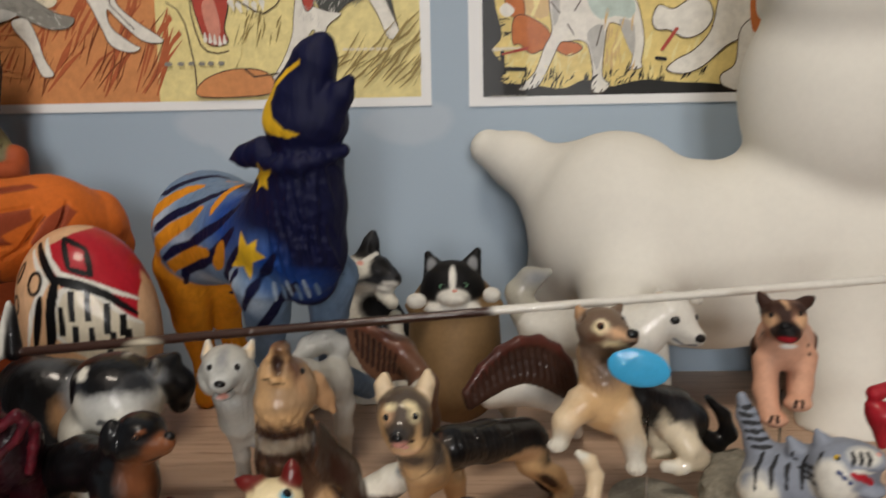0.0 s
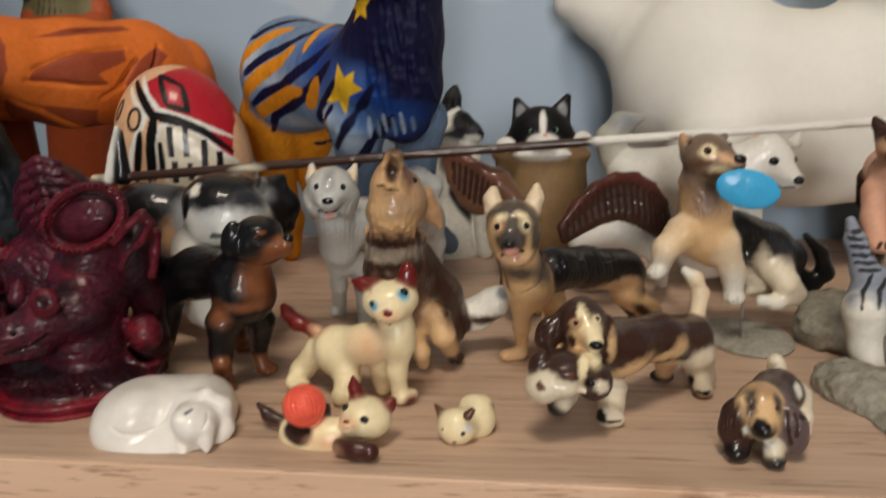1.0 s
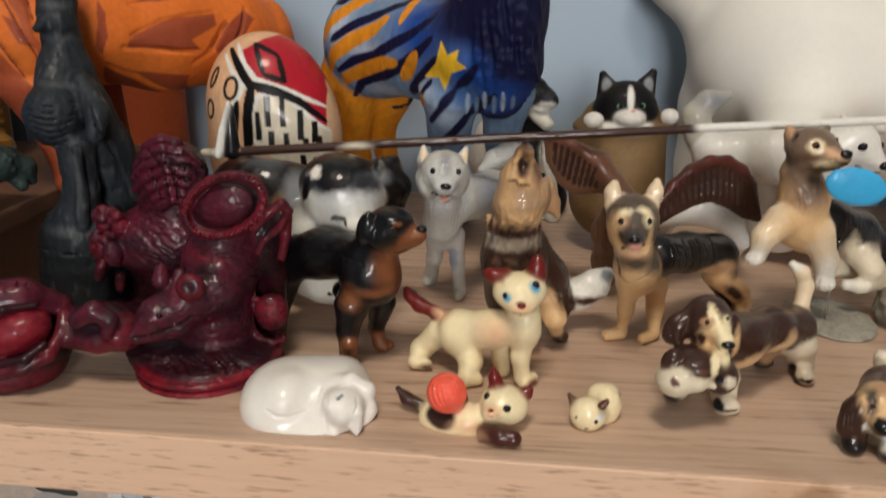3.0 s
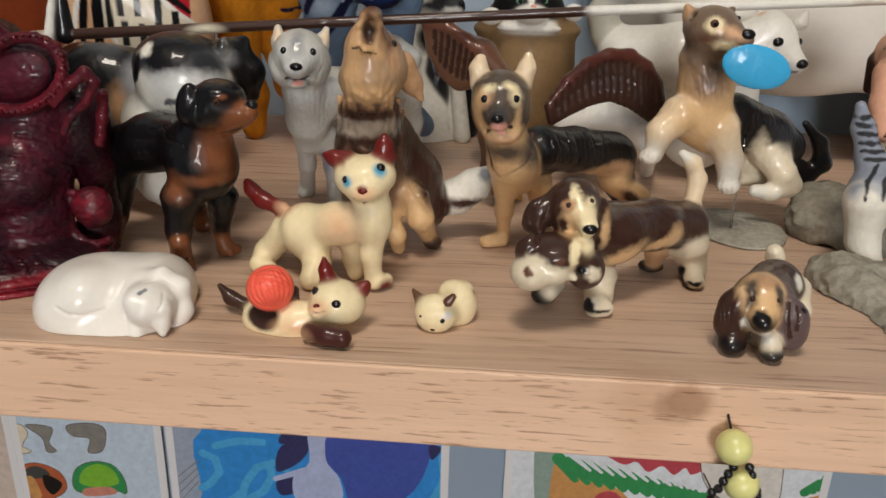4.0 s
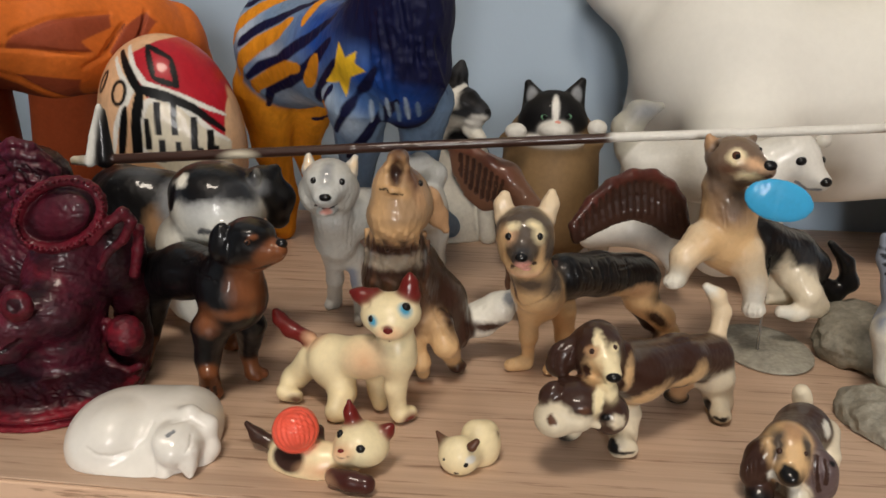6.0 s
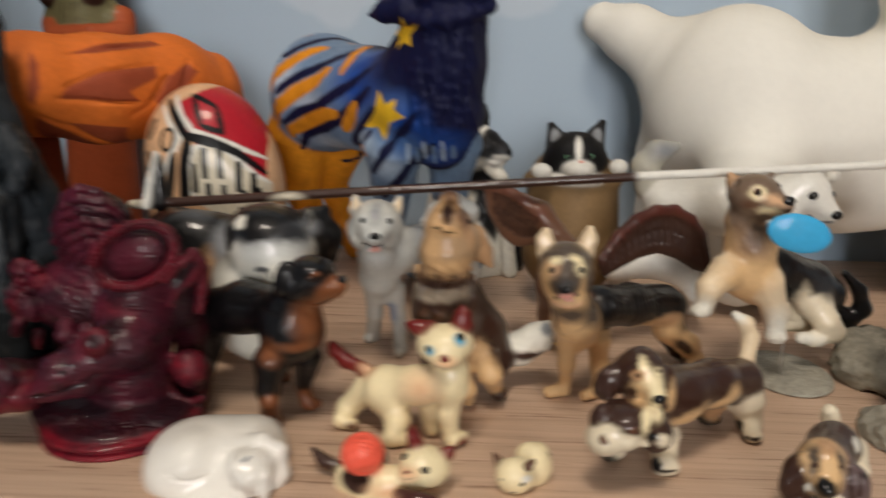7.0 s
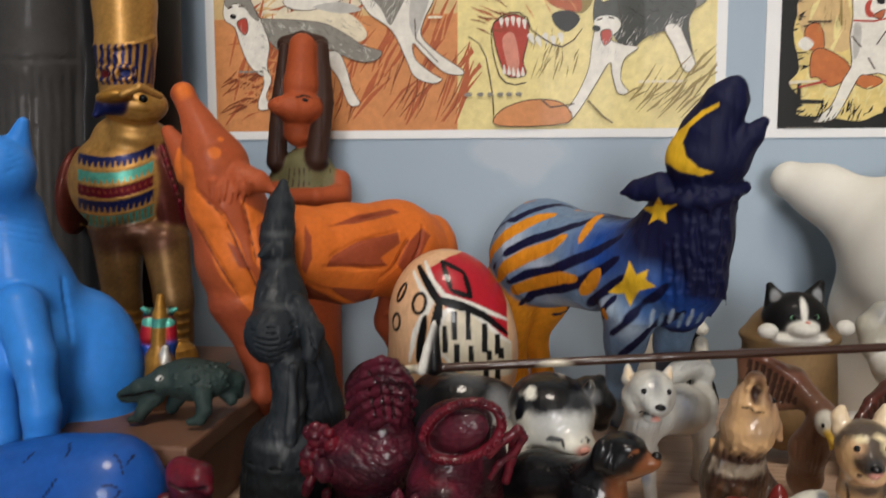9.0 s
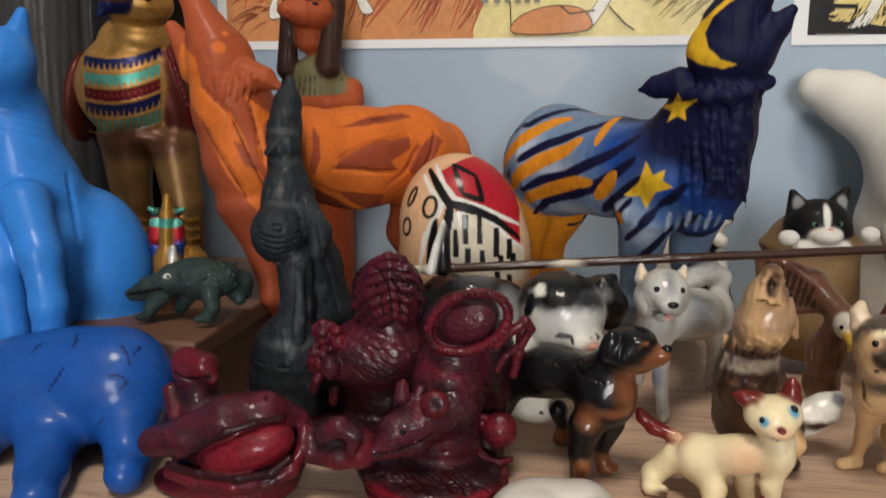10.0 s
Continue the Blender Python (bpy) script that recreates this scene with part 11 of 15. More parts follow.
    f.scratch(0.36, 0.5, None, (-8.48, -9.82, 64.32), (-4.81, -8.68, 62.6), (0.7, -6.41, 64.39))
    f.scratch(0.36, 0.5, None, (-8.62, -7.66, 61.67), (-6.17, -5.48, 59.69), (-0.05, -6.31, 62.1))
    f.scratch(0.40, 0.5, None, (8.1, -5.23, 73.52), (11.55, -6.33, 65.71), (10.23, 7.21, 50.44))
    f.scratch(0.40, 0.5, None, (10.13, -6.87, 67.78), (9.15, 5.68, 57.15), (11.1, 8.19, 45.04))
    f.scratch(0.42, 0.5, None, (7.74, 4.86, 59.39), (10.23, 7.21, 50.44), (12.16, 8.61, 39.74))
    f.scratch(0.42, 0.5, None, (9.07, 5.56, 52.9), (11.43, 8.45, 43.69), (13.03, 9.69, 34.21))
    f.scratch(0.42, 0.5, None, (10.12, 7.19, 46.11), (12.82, 9.14, 37), (13.75, 11.32, 28.44))
    f.scratch(0.49, 0.5, None, (-14.02, -8.41, 23.46), (-2.99, -11.93, 22.68), (6.29, -8.27, 21.97))
    f.after = dusty
    return f.build("dark_stone_figure", (-0.1719, 0.0998, 0.0000), matte, "dark grey carved stone figure with tall crown and round foot", "figurine")


def crocodile_figurine():
    f = Clay(0.34)
    f.wobble = 0.2
    f.fuzz = (0.12, 1.0, (1, 1, 1))
    f.limb((-21.59, -4, 47.06), (-13.56, -5, 50.37), 1.67, 3.10, GREEN, 1.5)
    f.limb((-13.56, -5, 50.37), (-6.42, -4, 52.11), 3.10, 4.54, GREEN, 1.5)
    f.limb((-20.8, -4, 45.59), (-11.47, -4, 46.82), 1.46, 2.49, GREEN, 1.5)
    f.lump((4.14, 1, 52.46), (13.77, 8.5, 7.93), GREEN, turn=2, k=2.5)
    f.limb((12.73, 4, 52.34), (17.08, 8, 49.9), 5.87, 3.82, GREEN, 2)
    f.limb((17.08, 8, 49.9), (18.23, 9, 45.35), 3.82, 2.14, GREEN, 2)
    f.lump((-5.72, -2, 55.51), (3.32, 4, 2.49), GREEN, k=1.5)
    f.limb((11.07, -6, 48.61), (12.63, -8, 43.94), 3.66, 2.43, GREEN, 1.5)
    f.limb((12.63, -8, 43.94), (11.23, -9, 41.01), 2.43, 2.23, GREEN, 1.5)
    f.limb((11.18, -9, 40.17), (7.76, -10, 39.87), 1.82, 1.42, GREEN, 0.8)
    f.limb((-8.1, -4, 46.95), (-12.22, -6, 42.37), 3.32, 2.28, GREEN, 1.5)
    f.limb((-12.22, -6, 42.37), (-13.15, -7, 40.25), 2.28, 2.07, GREEN, 1.5)
    f.limb((-13.21, -7, 39.39), (-16.23, -8, 39.1), 1.65, 1.24, GREEN, 0.8)
    f.limb((14.9, 6, 47.01), (17.67, 4, 44.35), 3.39, 2.31, GREEN, 1.5)
    f.limb((-5.61, 8, 43.53), (-8.21, 8, 38.98), 3.45, 2.38, GREEN, 1.5)
    f.patch((-4.7, -7.24, 54.76), (1.22, 1.22, 0.73), PALEGREY, soft=0.5)
    f.bead((-4.29, -7.05, 54.56), (0.61, 0.61, 0.61), BLACK)
    f.scratch(0.25, 0.5, BLACK, (-20.92, -5.9, 46.89), (-12, -7.9, 48.98), (-6.83, -7.95, 50.04))
    f.lump((17.46, 0.24, 54.8), (0.83, 0.7, 0.62), GREEN, k=0.5)
    f.lump((15.82, 6.2, 57.65), (0.84, 0.7, 0.63), GREEN, k=0.5)
    f.lump((11, -4.51, 56.83), (0.81, 0.7, 0.61), GREEN, k=0.5)
    f.lump((13.96, 0.14, 57.89), (0.83, 0.7, 0.62), GREEN, k=0.5)
    f.lump((16.41, -1.56, 54.83), (0.82, 0.7, 0.62), GREEN, k=0.5)
    f.lump((16.77, -0.55, 55.26), (0.82, 0.7, 0.62), GREEN, k=0.5)
    f.lump((7.47, -7.08, 53.4), (0.81, 0.7, 0.61), GREEN, k=0.5)
    f.lump((17.41, 2.88, 55.59), (0.83, 0.7, 0.62), GREEN, k=0.5)
    f.lump((17.86, 0.43, 50.8), (0.83, 0.7, 0.62), GREEN, k=0.5)
    f.lump((0.83, -6.82, 54.78), (0.81, 0.7, 0.61), GREEN, k=0.5)
    f.lump((13.66, -5.34, 51.8), (0.81, 0.7, 0.61), GREEN, k=0.5)
    f.lump((11.27, -1.67, 58.55), (0.82, 0.7, 0.62), GREEN, k=0.5)
    f.lump((8.78, -5.9, 55.95), (0.81, 0.7, 0.61), GREEN, k=0.5)
    f.lump((9.28, -7.26, 51.92), (0.81, 0.7, 0.61), GREEN, k=0.5)
    f.lump((4.55, -4.89, 58.12), (0.82, 0.7, 0.61), GREEN, k=0.5)
    f.lump((9.55, -6.34, 54.69), (0.81, 0.7, 0.61), GREEN, k=0.5)
    f.lump((17.6, -0.36, 54.26), (0.82, 0.7, 0.62), GREEN, k=0.5)
    f.lump((3.31, -7.4, 52), (0.81, 0.7, 0.61), GREEN, k=0.5)
    f.lump((8.99, -6.84, 54.45), (0.81, 0.7, 0.61), GREEN, k=0.5)
    f.lump((7.59, -4.37, 58.18), (0.82, 0.7, 0.61), GREEN, k=0.5)
    f.lump((13.35, -5.18, 53.37), (0.81, 0.7, 0.61), GREEN, k=0.5)
    f.lump((1, -6.35, 56.08), (0.81, 0.7, 0.61), GREEN, k=0.5)
    f.lump((4.91, -4.93, 58.63), (0.81, 0.7, 0.61), GREEN, k=0.5)
    f.lump((2.03, -7.32, 51.62), (0.81, 0.7, 0.61), GREEN, k=0.5)
    f.lump((16.24, -0.32, 56.09), (0.82, 0.7, 0.62), GREEN, k=0.5)
    f.lump((11.92, 1.09, 58.89), (0.83, 0.7, 0.62), GREEN, k=0.5)
    f.flat = False
    return f.build("crocodile_figurine", (-0.2130, 0.0957, 0.0000), matte, "small dark green crocodile figurine on a brown wooden plinth", "figurine")


def winged_charm():
    f = Clay(0.4)
    f.flat = False
    f.limb((0.86, 0, 80.82), (0.37, 0, 73.05), 1.53, 2.63, OLDGOLD, 1)
    f.limb((0.37, 0, 73.05), (-0.9, 0, 55.12), 2.85, 3.09, OLDGOLD, 1)
    f.limb((-5.33, 2, 74.34), (3.41, 2, 74.97), 1.99, 1.98, GREEN, 0.6)
    f.limb((-5.01, 2, 70.31), (-5.67, 2, 64.67), 3.1, 3.32, RED, 0.6)
    f.limb((3.27, 2, 70.5), (3.32, 2, 64.9), 2.65, 2.65, RED, 0.6)
    f.limb((-6.25, 2, 61.27), (-4.63, 2, 54.53), 2.66, 1.78, DEEPBLUE, 0.6)
    f.limb((3.48, 2, 62.65), (1.88, 2, 55.84), 2.65, 1.77, DEEPBLUE, 0.6)
    f.limb((3.65, -3, 61.54), (3.7, -3, 55.98), 1.31, 1.31, WHITE, 0.5)
    f.limb((-5.25, 0, 75.59), (-6.6, 0, 76.23), 1.1, 0.88, TEAL, 0.5)
    f.limb((5.7, 0, 75.83), (7.07, 0, 76.3), 1.09, 0.87, TEAL, 0.5)
    f.limb((-0.44, 0, 55.14), (-0.65, 0, 48.82), 5.29, 5.3, OLDGOLD, 3.18)
    f.limb((-0.65, 0, 48.82), (-1.08, 0, 35.65), 4.42, 4.44, UMBER, 2.66)
    f.patch((0.0, -1.0, 71.0), (9.0, 4.0, 2.0), TEAL)
    return f.build("winged_charm", (-0.2282, 0.1097, 0.0000), gilded, "tiny gilded winged figure painted red, blue and green", "figurine")


def blue_cat_statue():
    f = Clay(0.76)
    f.lump((8.5, 12, 53.44), (22.1, 19.89, 30.94), SKYBLUE, turn=-6, k=6)
    f.lump((-2.28, 0, 70.6), (17.98, 16.08, 33.85), SKYBLUE, turn=-6, k=6)
    f.limb((-4.7, -6, 86), (-7.47, -6, 114.35), 14.81, 11.74, SKYBLUE, 6)
    f.lump((-4.53, -14, 129.73), (12.07, 11.69, 12.46), SKYBLUE, k=6)
    f.limb((-1.68, -10, 133.76), (2.73, -10, 146.63), 6.69, 2.14, SKYBLUE, 1.5)
    f.limb((-15.59, -10, 133.82), (-16.33, -10, 146.81), 6.73, 2.16, SKYBLUE, 1.5)
    f.limb((-2.15, -14, 66.55), (-5.54, -16, 39.8), 10.12, 6.96, SKYBLUE, 6)
    f.limb((-5.54, -16, 39.8), (-7.69, -18, 14.67), 6.96, 5.79, SKYBLUE, 4.18)
    f.limb((7.19, -10, 66.12), (6.35, -14, 39.73), 9.4, 6.97, SKYBLUE, 5.64)
    f.limb((6.35, -14, 39.73), (5.69, -18, 15.34), 6.97, 5.75, SKYBLUE, 4.18)
    f.lump((9.82, 8, 24.88), (22.17, 15.52, 17.73), SKYBLUE, k=6)
    f.limb((16.32, 0, 18.54), (8.27, 0, 4.48), 15.15, 13.13, SKYBLUE, 6)
    f.limb((4.71, -20, 81.67), (14.18, -27, 65.3), 8.62, 6.92, SKYBLUE, 3)
    f.limb((14.18, -27, 65.3), (17.93, -30, 48.39), 6.92, 5.76, SKYBLUE, 3)
    f.limb((17.93, -30, 48.39), (17.36, -30, 32.4), 5.76, 5.82, SKYBLUE, 3)
    f.limb((-9.76, -20, 77.4), (-1.15, -26, 60.72), 7.91, 6.62, SKYBLUE, 3)
    f.limb((-1.15, -26, 60.72), (1.98, -28, 35.17), 6.62, 5.50, SKYBLUE, 3)
    f.scratch(0.31, 0.6, None, (-4.25, -17.89, 115.16), (-2.06, -16.88, 114.54), (-0.13, -15.48, 113.9), (1.66, -13.84, 113.26), (3.22, -11.81, 112.6), (4.48, -9.27, 111.93), (5.04, -5.6, 111.22))
    f.scratch(0.31, 0.6, None, (-4.71, -17.64, 112.48), (-2.33, -16.88, 111.88), (-0.12, -15.86, 111.27), (1.76, -14.34, 110.65), (3.41, -12.44, 110.01), (4.75, -10.03, 109.35), (5.56, -6.74, 108.66))
    f.scratch(0.31, 0.6, None, (-4.71, -18.02, 109.8), (-2.23, -17.38, 109.23), (-0.11, -16.24, 108.64), (1.86, -14.85, 108.04), (3.6, -13.08, 107.42), (5.02, -10.79, 106.78), (6, -7.75, 106.1))
    f.scratch(0.31, 0.6, None, (-4.8, -18.27, 107.11), (-2.23, -17.77, 106.57), (-0.01, -16.75, 106.01), (1.96, -15.36, 105.43), (3.78, -13.71, 104.84), (5.21, -11.43, 104.21), (6.35, -8.64, 103.55))
    f.scratch(0.25, 0.6, None, (2.72, -17.64, 138.82), (3.85, -12.44, 140.75))
    f.scratch(0.25, 0.6, None, (3.83, -19.54, 136.45), (4.24, -13.33, 138.42))
    f.scratch(0.25, 0.6, None, (4.33, -20.55, 134.17), (5.67, -15.74, 135.99))
    f.scratch(0.25, 0.6, None, (4.64, -21.31, 131.92), (6.41, -17.13, 133.65))
    f.scratch(0.25, 0.6, None, (4.6, -21.57, 129.7), (6.71, -17.89, 131.37))
    f.scratch(0.51, 1.5, None, (11.3, -4.58, 90.24), (12.2, -5.34, 86.57), (12.86, -5.72, 82.85), (13.35, -5.85, 79.1), (14.25, -6.61, 75.43), (15.7, -8.26, 71.92), (16.76, -9.27, 68.32))
    return f.build("blue_cat_statue", (-0.2665, 0.0954, 0.0000), satin, "matte light blue seated cat statue", "figurine")


def blue_hippo_figurine():
    f = Clay(0.73)
    f.lump((0.44, 6, 24.59), (28, 16.8, 19.41), COBALT, k=6)
    f.lump((14.2, 8, 24.57), (14.2, 14.95, 18.31), COBALT, k=6)
    f.lump((-19.12, 2, 23.08), (20.44, 15.61, 17.65), COBALT, k=6)
    f.lump((-35.23, -4, 18.65), (16.53, 12.86, 14.69), COBALT, k=6)
    f.limb((-44.08, -6, 15.08), (-50.65, -6, 10.81), 11.01, 10.34, COBALT, 6)
    f.limb((-4.55, -8, 12.43), (3.25, -22.69, 6.61), 10.02, 6.84, COBALT, 6)
    f.limb((3.25, -22.69, 6.61), (11.9, -37.38, 6.63), 6.84, 6.4, COBALT, 4.1)
    f.limb((20.56, -4, 14.12), (24.32, -10.51, 6.84), 8.97, 6.18, COBALT, 5.38)
    f.limb((24.32, -10.51, 6.84), (26.68, -17.02, 6.17), 6.18, 6.01, COBALT, 3.71)
    f.limb((-31.58, -10, 9.77), (-34.5, -12, -12.73), 9.02, 8.37, COBALT, 5.41)
    f.limb((-23.41, 30, -9.29), (-26.07, 34, -24.9), 10.47, 8.15, COBALT, 6)
    f.stroke(0.38, NAVY, 0.5, (-0.89, -10.54, 28.57), (1.74, -9.27, 32.47), (3.06, -7.88, 35.18))
    f.stroke(0.39, NAVY, 0.5, (4.05, -4.33, 39.6), (3.35, -1.16, 41.94), (1.65, 1.63, 43.3))
    f.stroke(0.39, NAVY, 0.5, (17.7, 0.11, 40.69), (20.35, -1.03, 38.46), (22.05, -2.68, 35.27))
    f.stroke(0.39, NAVY, 0.5, (21.94, -0.78, 37.44), (22.45, 2.01, 38.82), (22.46, 3.53, 39.48))
    f.stroke(0.39, NAVY, 0.5, (17.25, -6.86, 32.77), (19.9, -5.6, 32.74), (21.73, -4.96, 31.78))
    f.stroke(0.39, NAVY, 0.5, (20.59, -6.74, 28.29), (22, -5.47, 30.31), (22.5, -4.71, 31.36))
    f.stroke(0.39, NAVY, 0.5, (-9.53, -5.6, 38.46), (-8.41, -3.32, 40.22), (-7.9, -1.92, 41.12))
    f.stroke(0.39, NAVY, 0.5, (13.24, -10.16, 16.27), (16.2, -10.67, 19.52), (17.33, -10.16, 21.13))
    return f.build("blue_hippo_figurine", (-0.2314, 0.0504, 0.0000), faience, "glossy cobalt blue faience hippopotamus figurine", "figurine")


def maroon_gaping_figure():
    f = Clay(0.4)
    f.fuzz = (0.07, 1.0, (1, 1, 1))
    f.after = antique
    f.lump((9.66, 0, 11.85), (20.22, 14, 12), DEEPRED, k=3)
    f.lump((8.36, -2, 4.45), (18.82, 14, 7.53), REDM, k=3)
    f.limb((-13.52, -10, 17.81), (-2.49, -11, 20.8), 4.49, 5.58, WORNRED, 2)
    f.limb((-2.49, -11, 20.8), (9.06, -9, 25.97), 5.58, 6.54, WORNRED, 2)
    f.limb((9.06, -9, 25.97), (19.11, -4, 26.73), 6.54, 5.96, WORNRED, 2)
    f.limb((19.11, -4, 26.73), (26.32, 2, 22.14), 5.96, 4.07, WORNRED, 2)
    f.limb((-5.46, 2, 20.88), (9.4, 6, 22.48), 5.89, 6.27, WORNRED, 3)
    f.lump((14.44, -8, 17.23), (15.14, 9, 7.57), CRIMSON, turn=-18, k=0.8)
    f.limb((-7.98, -12, 9.6), (0.92, -14, 8.48), 1.82, 1.96, REDM, 1)
    f.limb((0.92, -14, 8.48), (12.6, -15, 8.22), 1.96, 2.09, REDM, 1)
    f.limb((12.6, -15, 8.22), (22.41, -14, 9.23), 2.09, 2.09, REDM, 1)
    f.limb((22.41, -14, 9.23), (29.17, -11, 12.8), 2.09, 1.94, REDM, 1)
    f.limb((29.17, -11, 12.8), (30.92, -6, 17.05), 1.94, 1.80, REDM, 1)
    f.limb((30.92, -6, 17.05), (30, -2, 21.39), 1.80, 1.66, REDM, 1)
    f.limb((-7.6, -13, 12.57), (2.47, -15, 11.54), 1.15, 1.13, DEEPRED, 1)
    f.limb((2.47, -15, 11.54), (14.9, -16, 11.31), 1.13, 1.12, DEEPRED, 1)
    f.limb((14.9, -16, 11.31), (24.67, -15, 13.33), 1.12, 1.11, DEEPRED, 1)
    f.limb((24.67, -15, 13.33), (29, -12, 16.69), 1.11, 1.12, DEEPRED, 1)
    f.limb((-5.35, -13, 14.5), (3.46, -16, 19.98), 0.98, 0.96, DEEPRED, 1)
    f.limb((3.46, -16, 19.98), (12.22, -16, 25.01), 0.96, 0.95, DEEPRED, 1)
    f.limb((12.22, -16, 25.01), (19.4, -13, 26.95), 0.95, 0.96, DEEPRED, 1)
    f.limb((19.4, -13, 26.95), (25.85, -8, 26.71), 0.96, 0.97, DEEPRED, 1)
    f.limb((-7.45, 4, 35.5), (-5.59, 4, 29.25), 5.89, 4.52, WORNRED, 1.5)
    f.limb((-9.14, 4, 38.11), (-2.28, 2, 37.71), 4.50, 4.10, REDM, 1.5)
    f.limb((-2.28, 2, 37.71), (1.4, 0, 34.34), 4.10, 1.69, REDM, 1.5)
    f.limb((-11.32, 4, 27.06), (-12.94, 2, 20.38), 3.84, 3.14, DEEPRED, 2)
    f.limb((-14.21, 2, 29.45), (-10.39, -2, 21.26), 2.08, 2.05, REDM, 1)
    f.limb((-7.01, 6, 28.43), (-5.46, 4, 21.92), 5.96, 6.29, DEEPRED, 3)
    f.lump((39.36, 2, 16.43), (10.46, 9, 7.42), DEEPRED, k=3)
    f.lump((47.41, -2, 16.49), (5.61, 7, 5.28), REDM, k=2)
    f.limb((37.53, -8, 22.73), (42.62, -8, 25.65), 2.58, 2.88, WORNRED, 1)
    f.limb((42.62, -8, 25.65), (47.2, -8, 23.08), 2.88, 2.24, WORNRED, 1)
    f.limb((47.2, -8, 23.08), (46.42, -9, 19.56), 2.24, 1.60, WORNRED, 1)
    f.limb((31.71, -4, 15.33), (41.44, -5, 14.77), 3.31, 3.28, REDM, 1.5)
    f.limb((41.44, -5, 14.77), (49.63, -4, 15.81), 3.28, 2.62, REDM, 1.5)
    f.lump((0, 2, 2), (20, 14, 4), REDM, k=3)
    f.lump((-7.17, -15, 23.55), (0.65, 0.8, 0.65), WORNRED, k=0.4)
    f.lump((-4.92, -14.4, 23.15), (0.65, 0.8, 0.65), WORNRED, k=0.4)
    f.lump((-2.51, -13.8, 25.16), (0.65, 0.8, 0.65), WORNRED, k=0.4)
    f.lump((-0.24, -13.2, 24.76), (0.65, 0.8, 0.65), WORNRED, k=0.4)
    f.lump((2.17, -12.6, 26.76), (0.65, 0.8, 0.65), WORNRED, k=0.4)
    f.lump((4.44, -12, 26.36), (0.65, 0.8, 0.65), WORNRED, k=0.4)
    f.lump((6.85, -11.4, 28.37), (0.65, 0.8, 0.65), WORNRED, k=0.4)
    f.lump((9.13, -10.8, 27.98), (0.65, 0.8, 0.65), WORNRED, k=0.4)
    f.lump((11.53, -10.2, 29.98), (0.65, 0.8, 0.65), WORNRED, k=0.4)
    f.lump((13.82, -9.6, 29.59), (0.65, 0.8, 0.65), WORNRED, k=0.4)
    f.lump((16.22, -9, 31.59), (0.65, 0.8, 0.65), WORNRED, k=0.4)
    f.lump((18.52, -8.4, 31.2), (0.65, 0.8, 0.65), WORNRED, k=0.4)
    f.lump((20.92, -7.8, 33.21), (0.65, 0.8, 0.65), WORNRED, k=0.4)
    f.lump((23.22, -7.2, 32.82), (0.65, 0.8, 0.65), WORNRED, k=0.4)
    f.scratch(0.34, 0.5, DEEPRED, (-10.25, -1.14, 36.19), (-5.72, -1.33, 34.39), (1.09, -1.46, 35.54))
    return f.build("maroon_gaping_figure", (-0.1801, 0.0420, 0.0000), resin, "dark maroon resin creature with a wide open red mouth", "figurine")


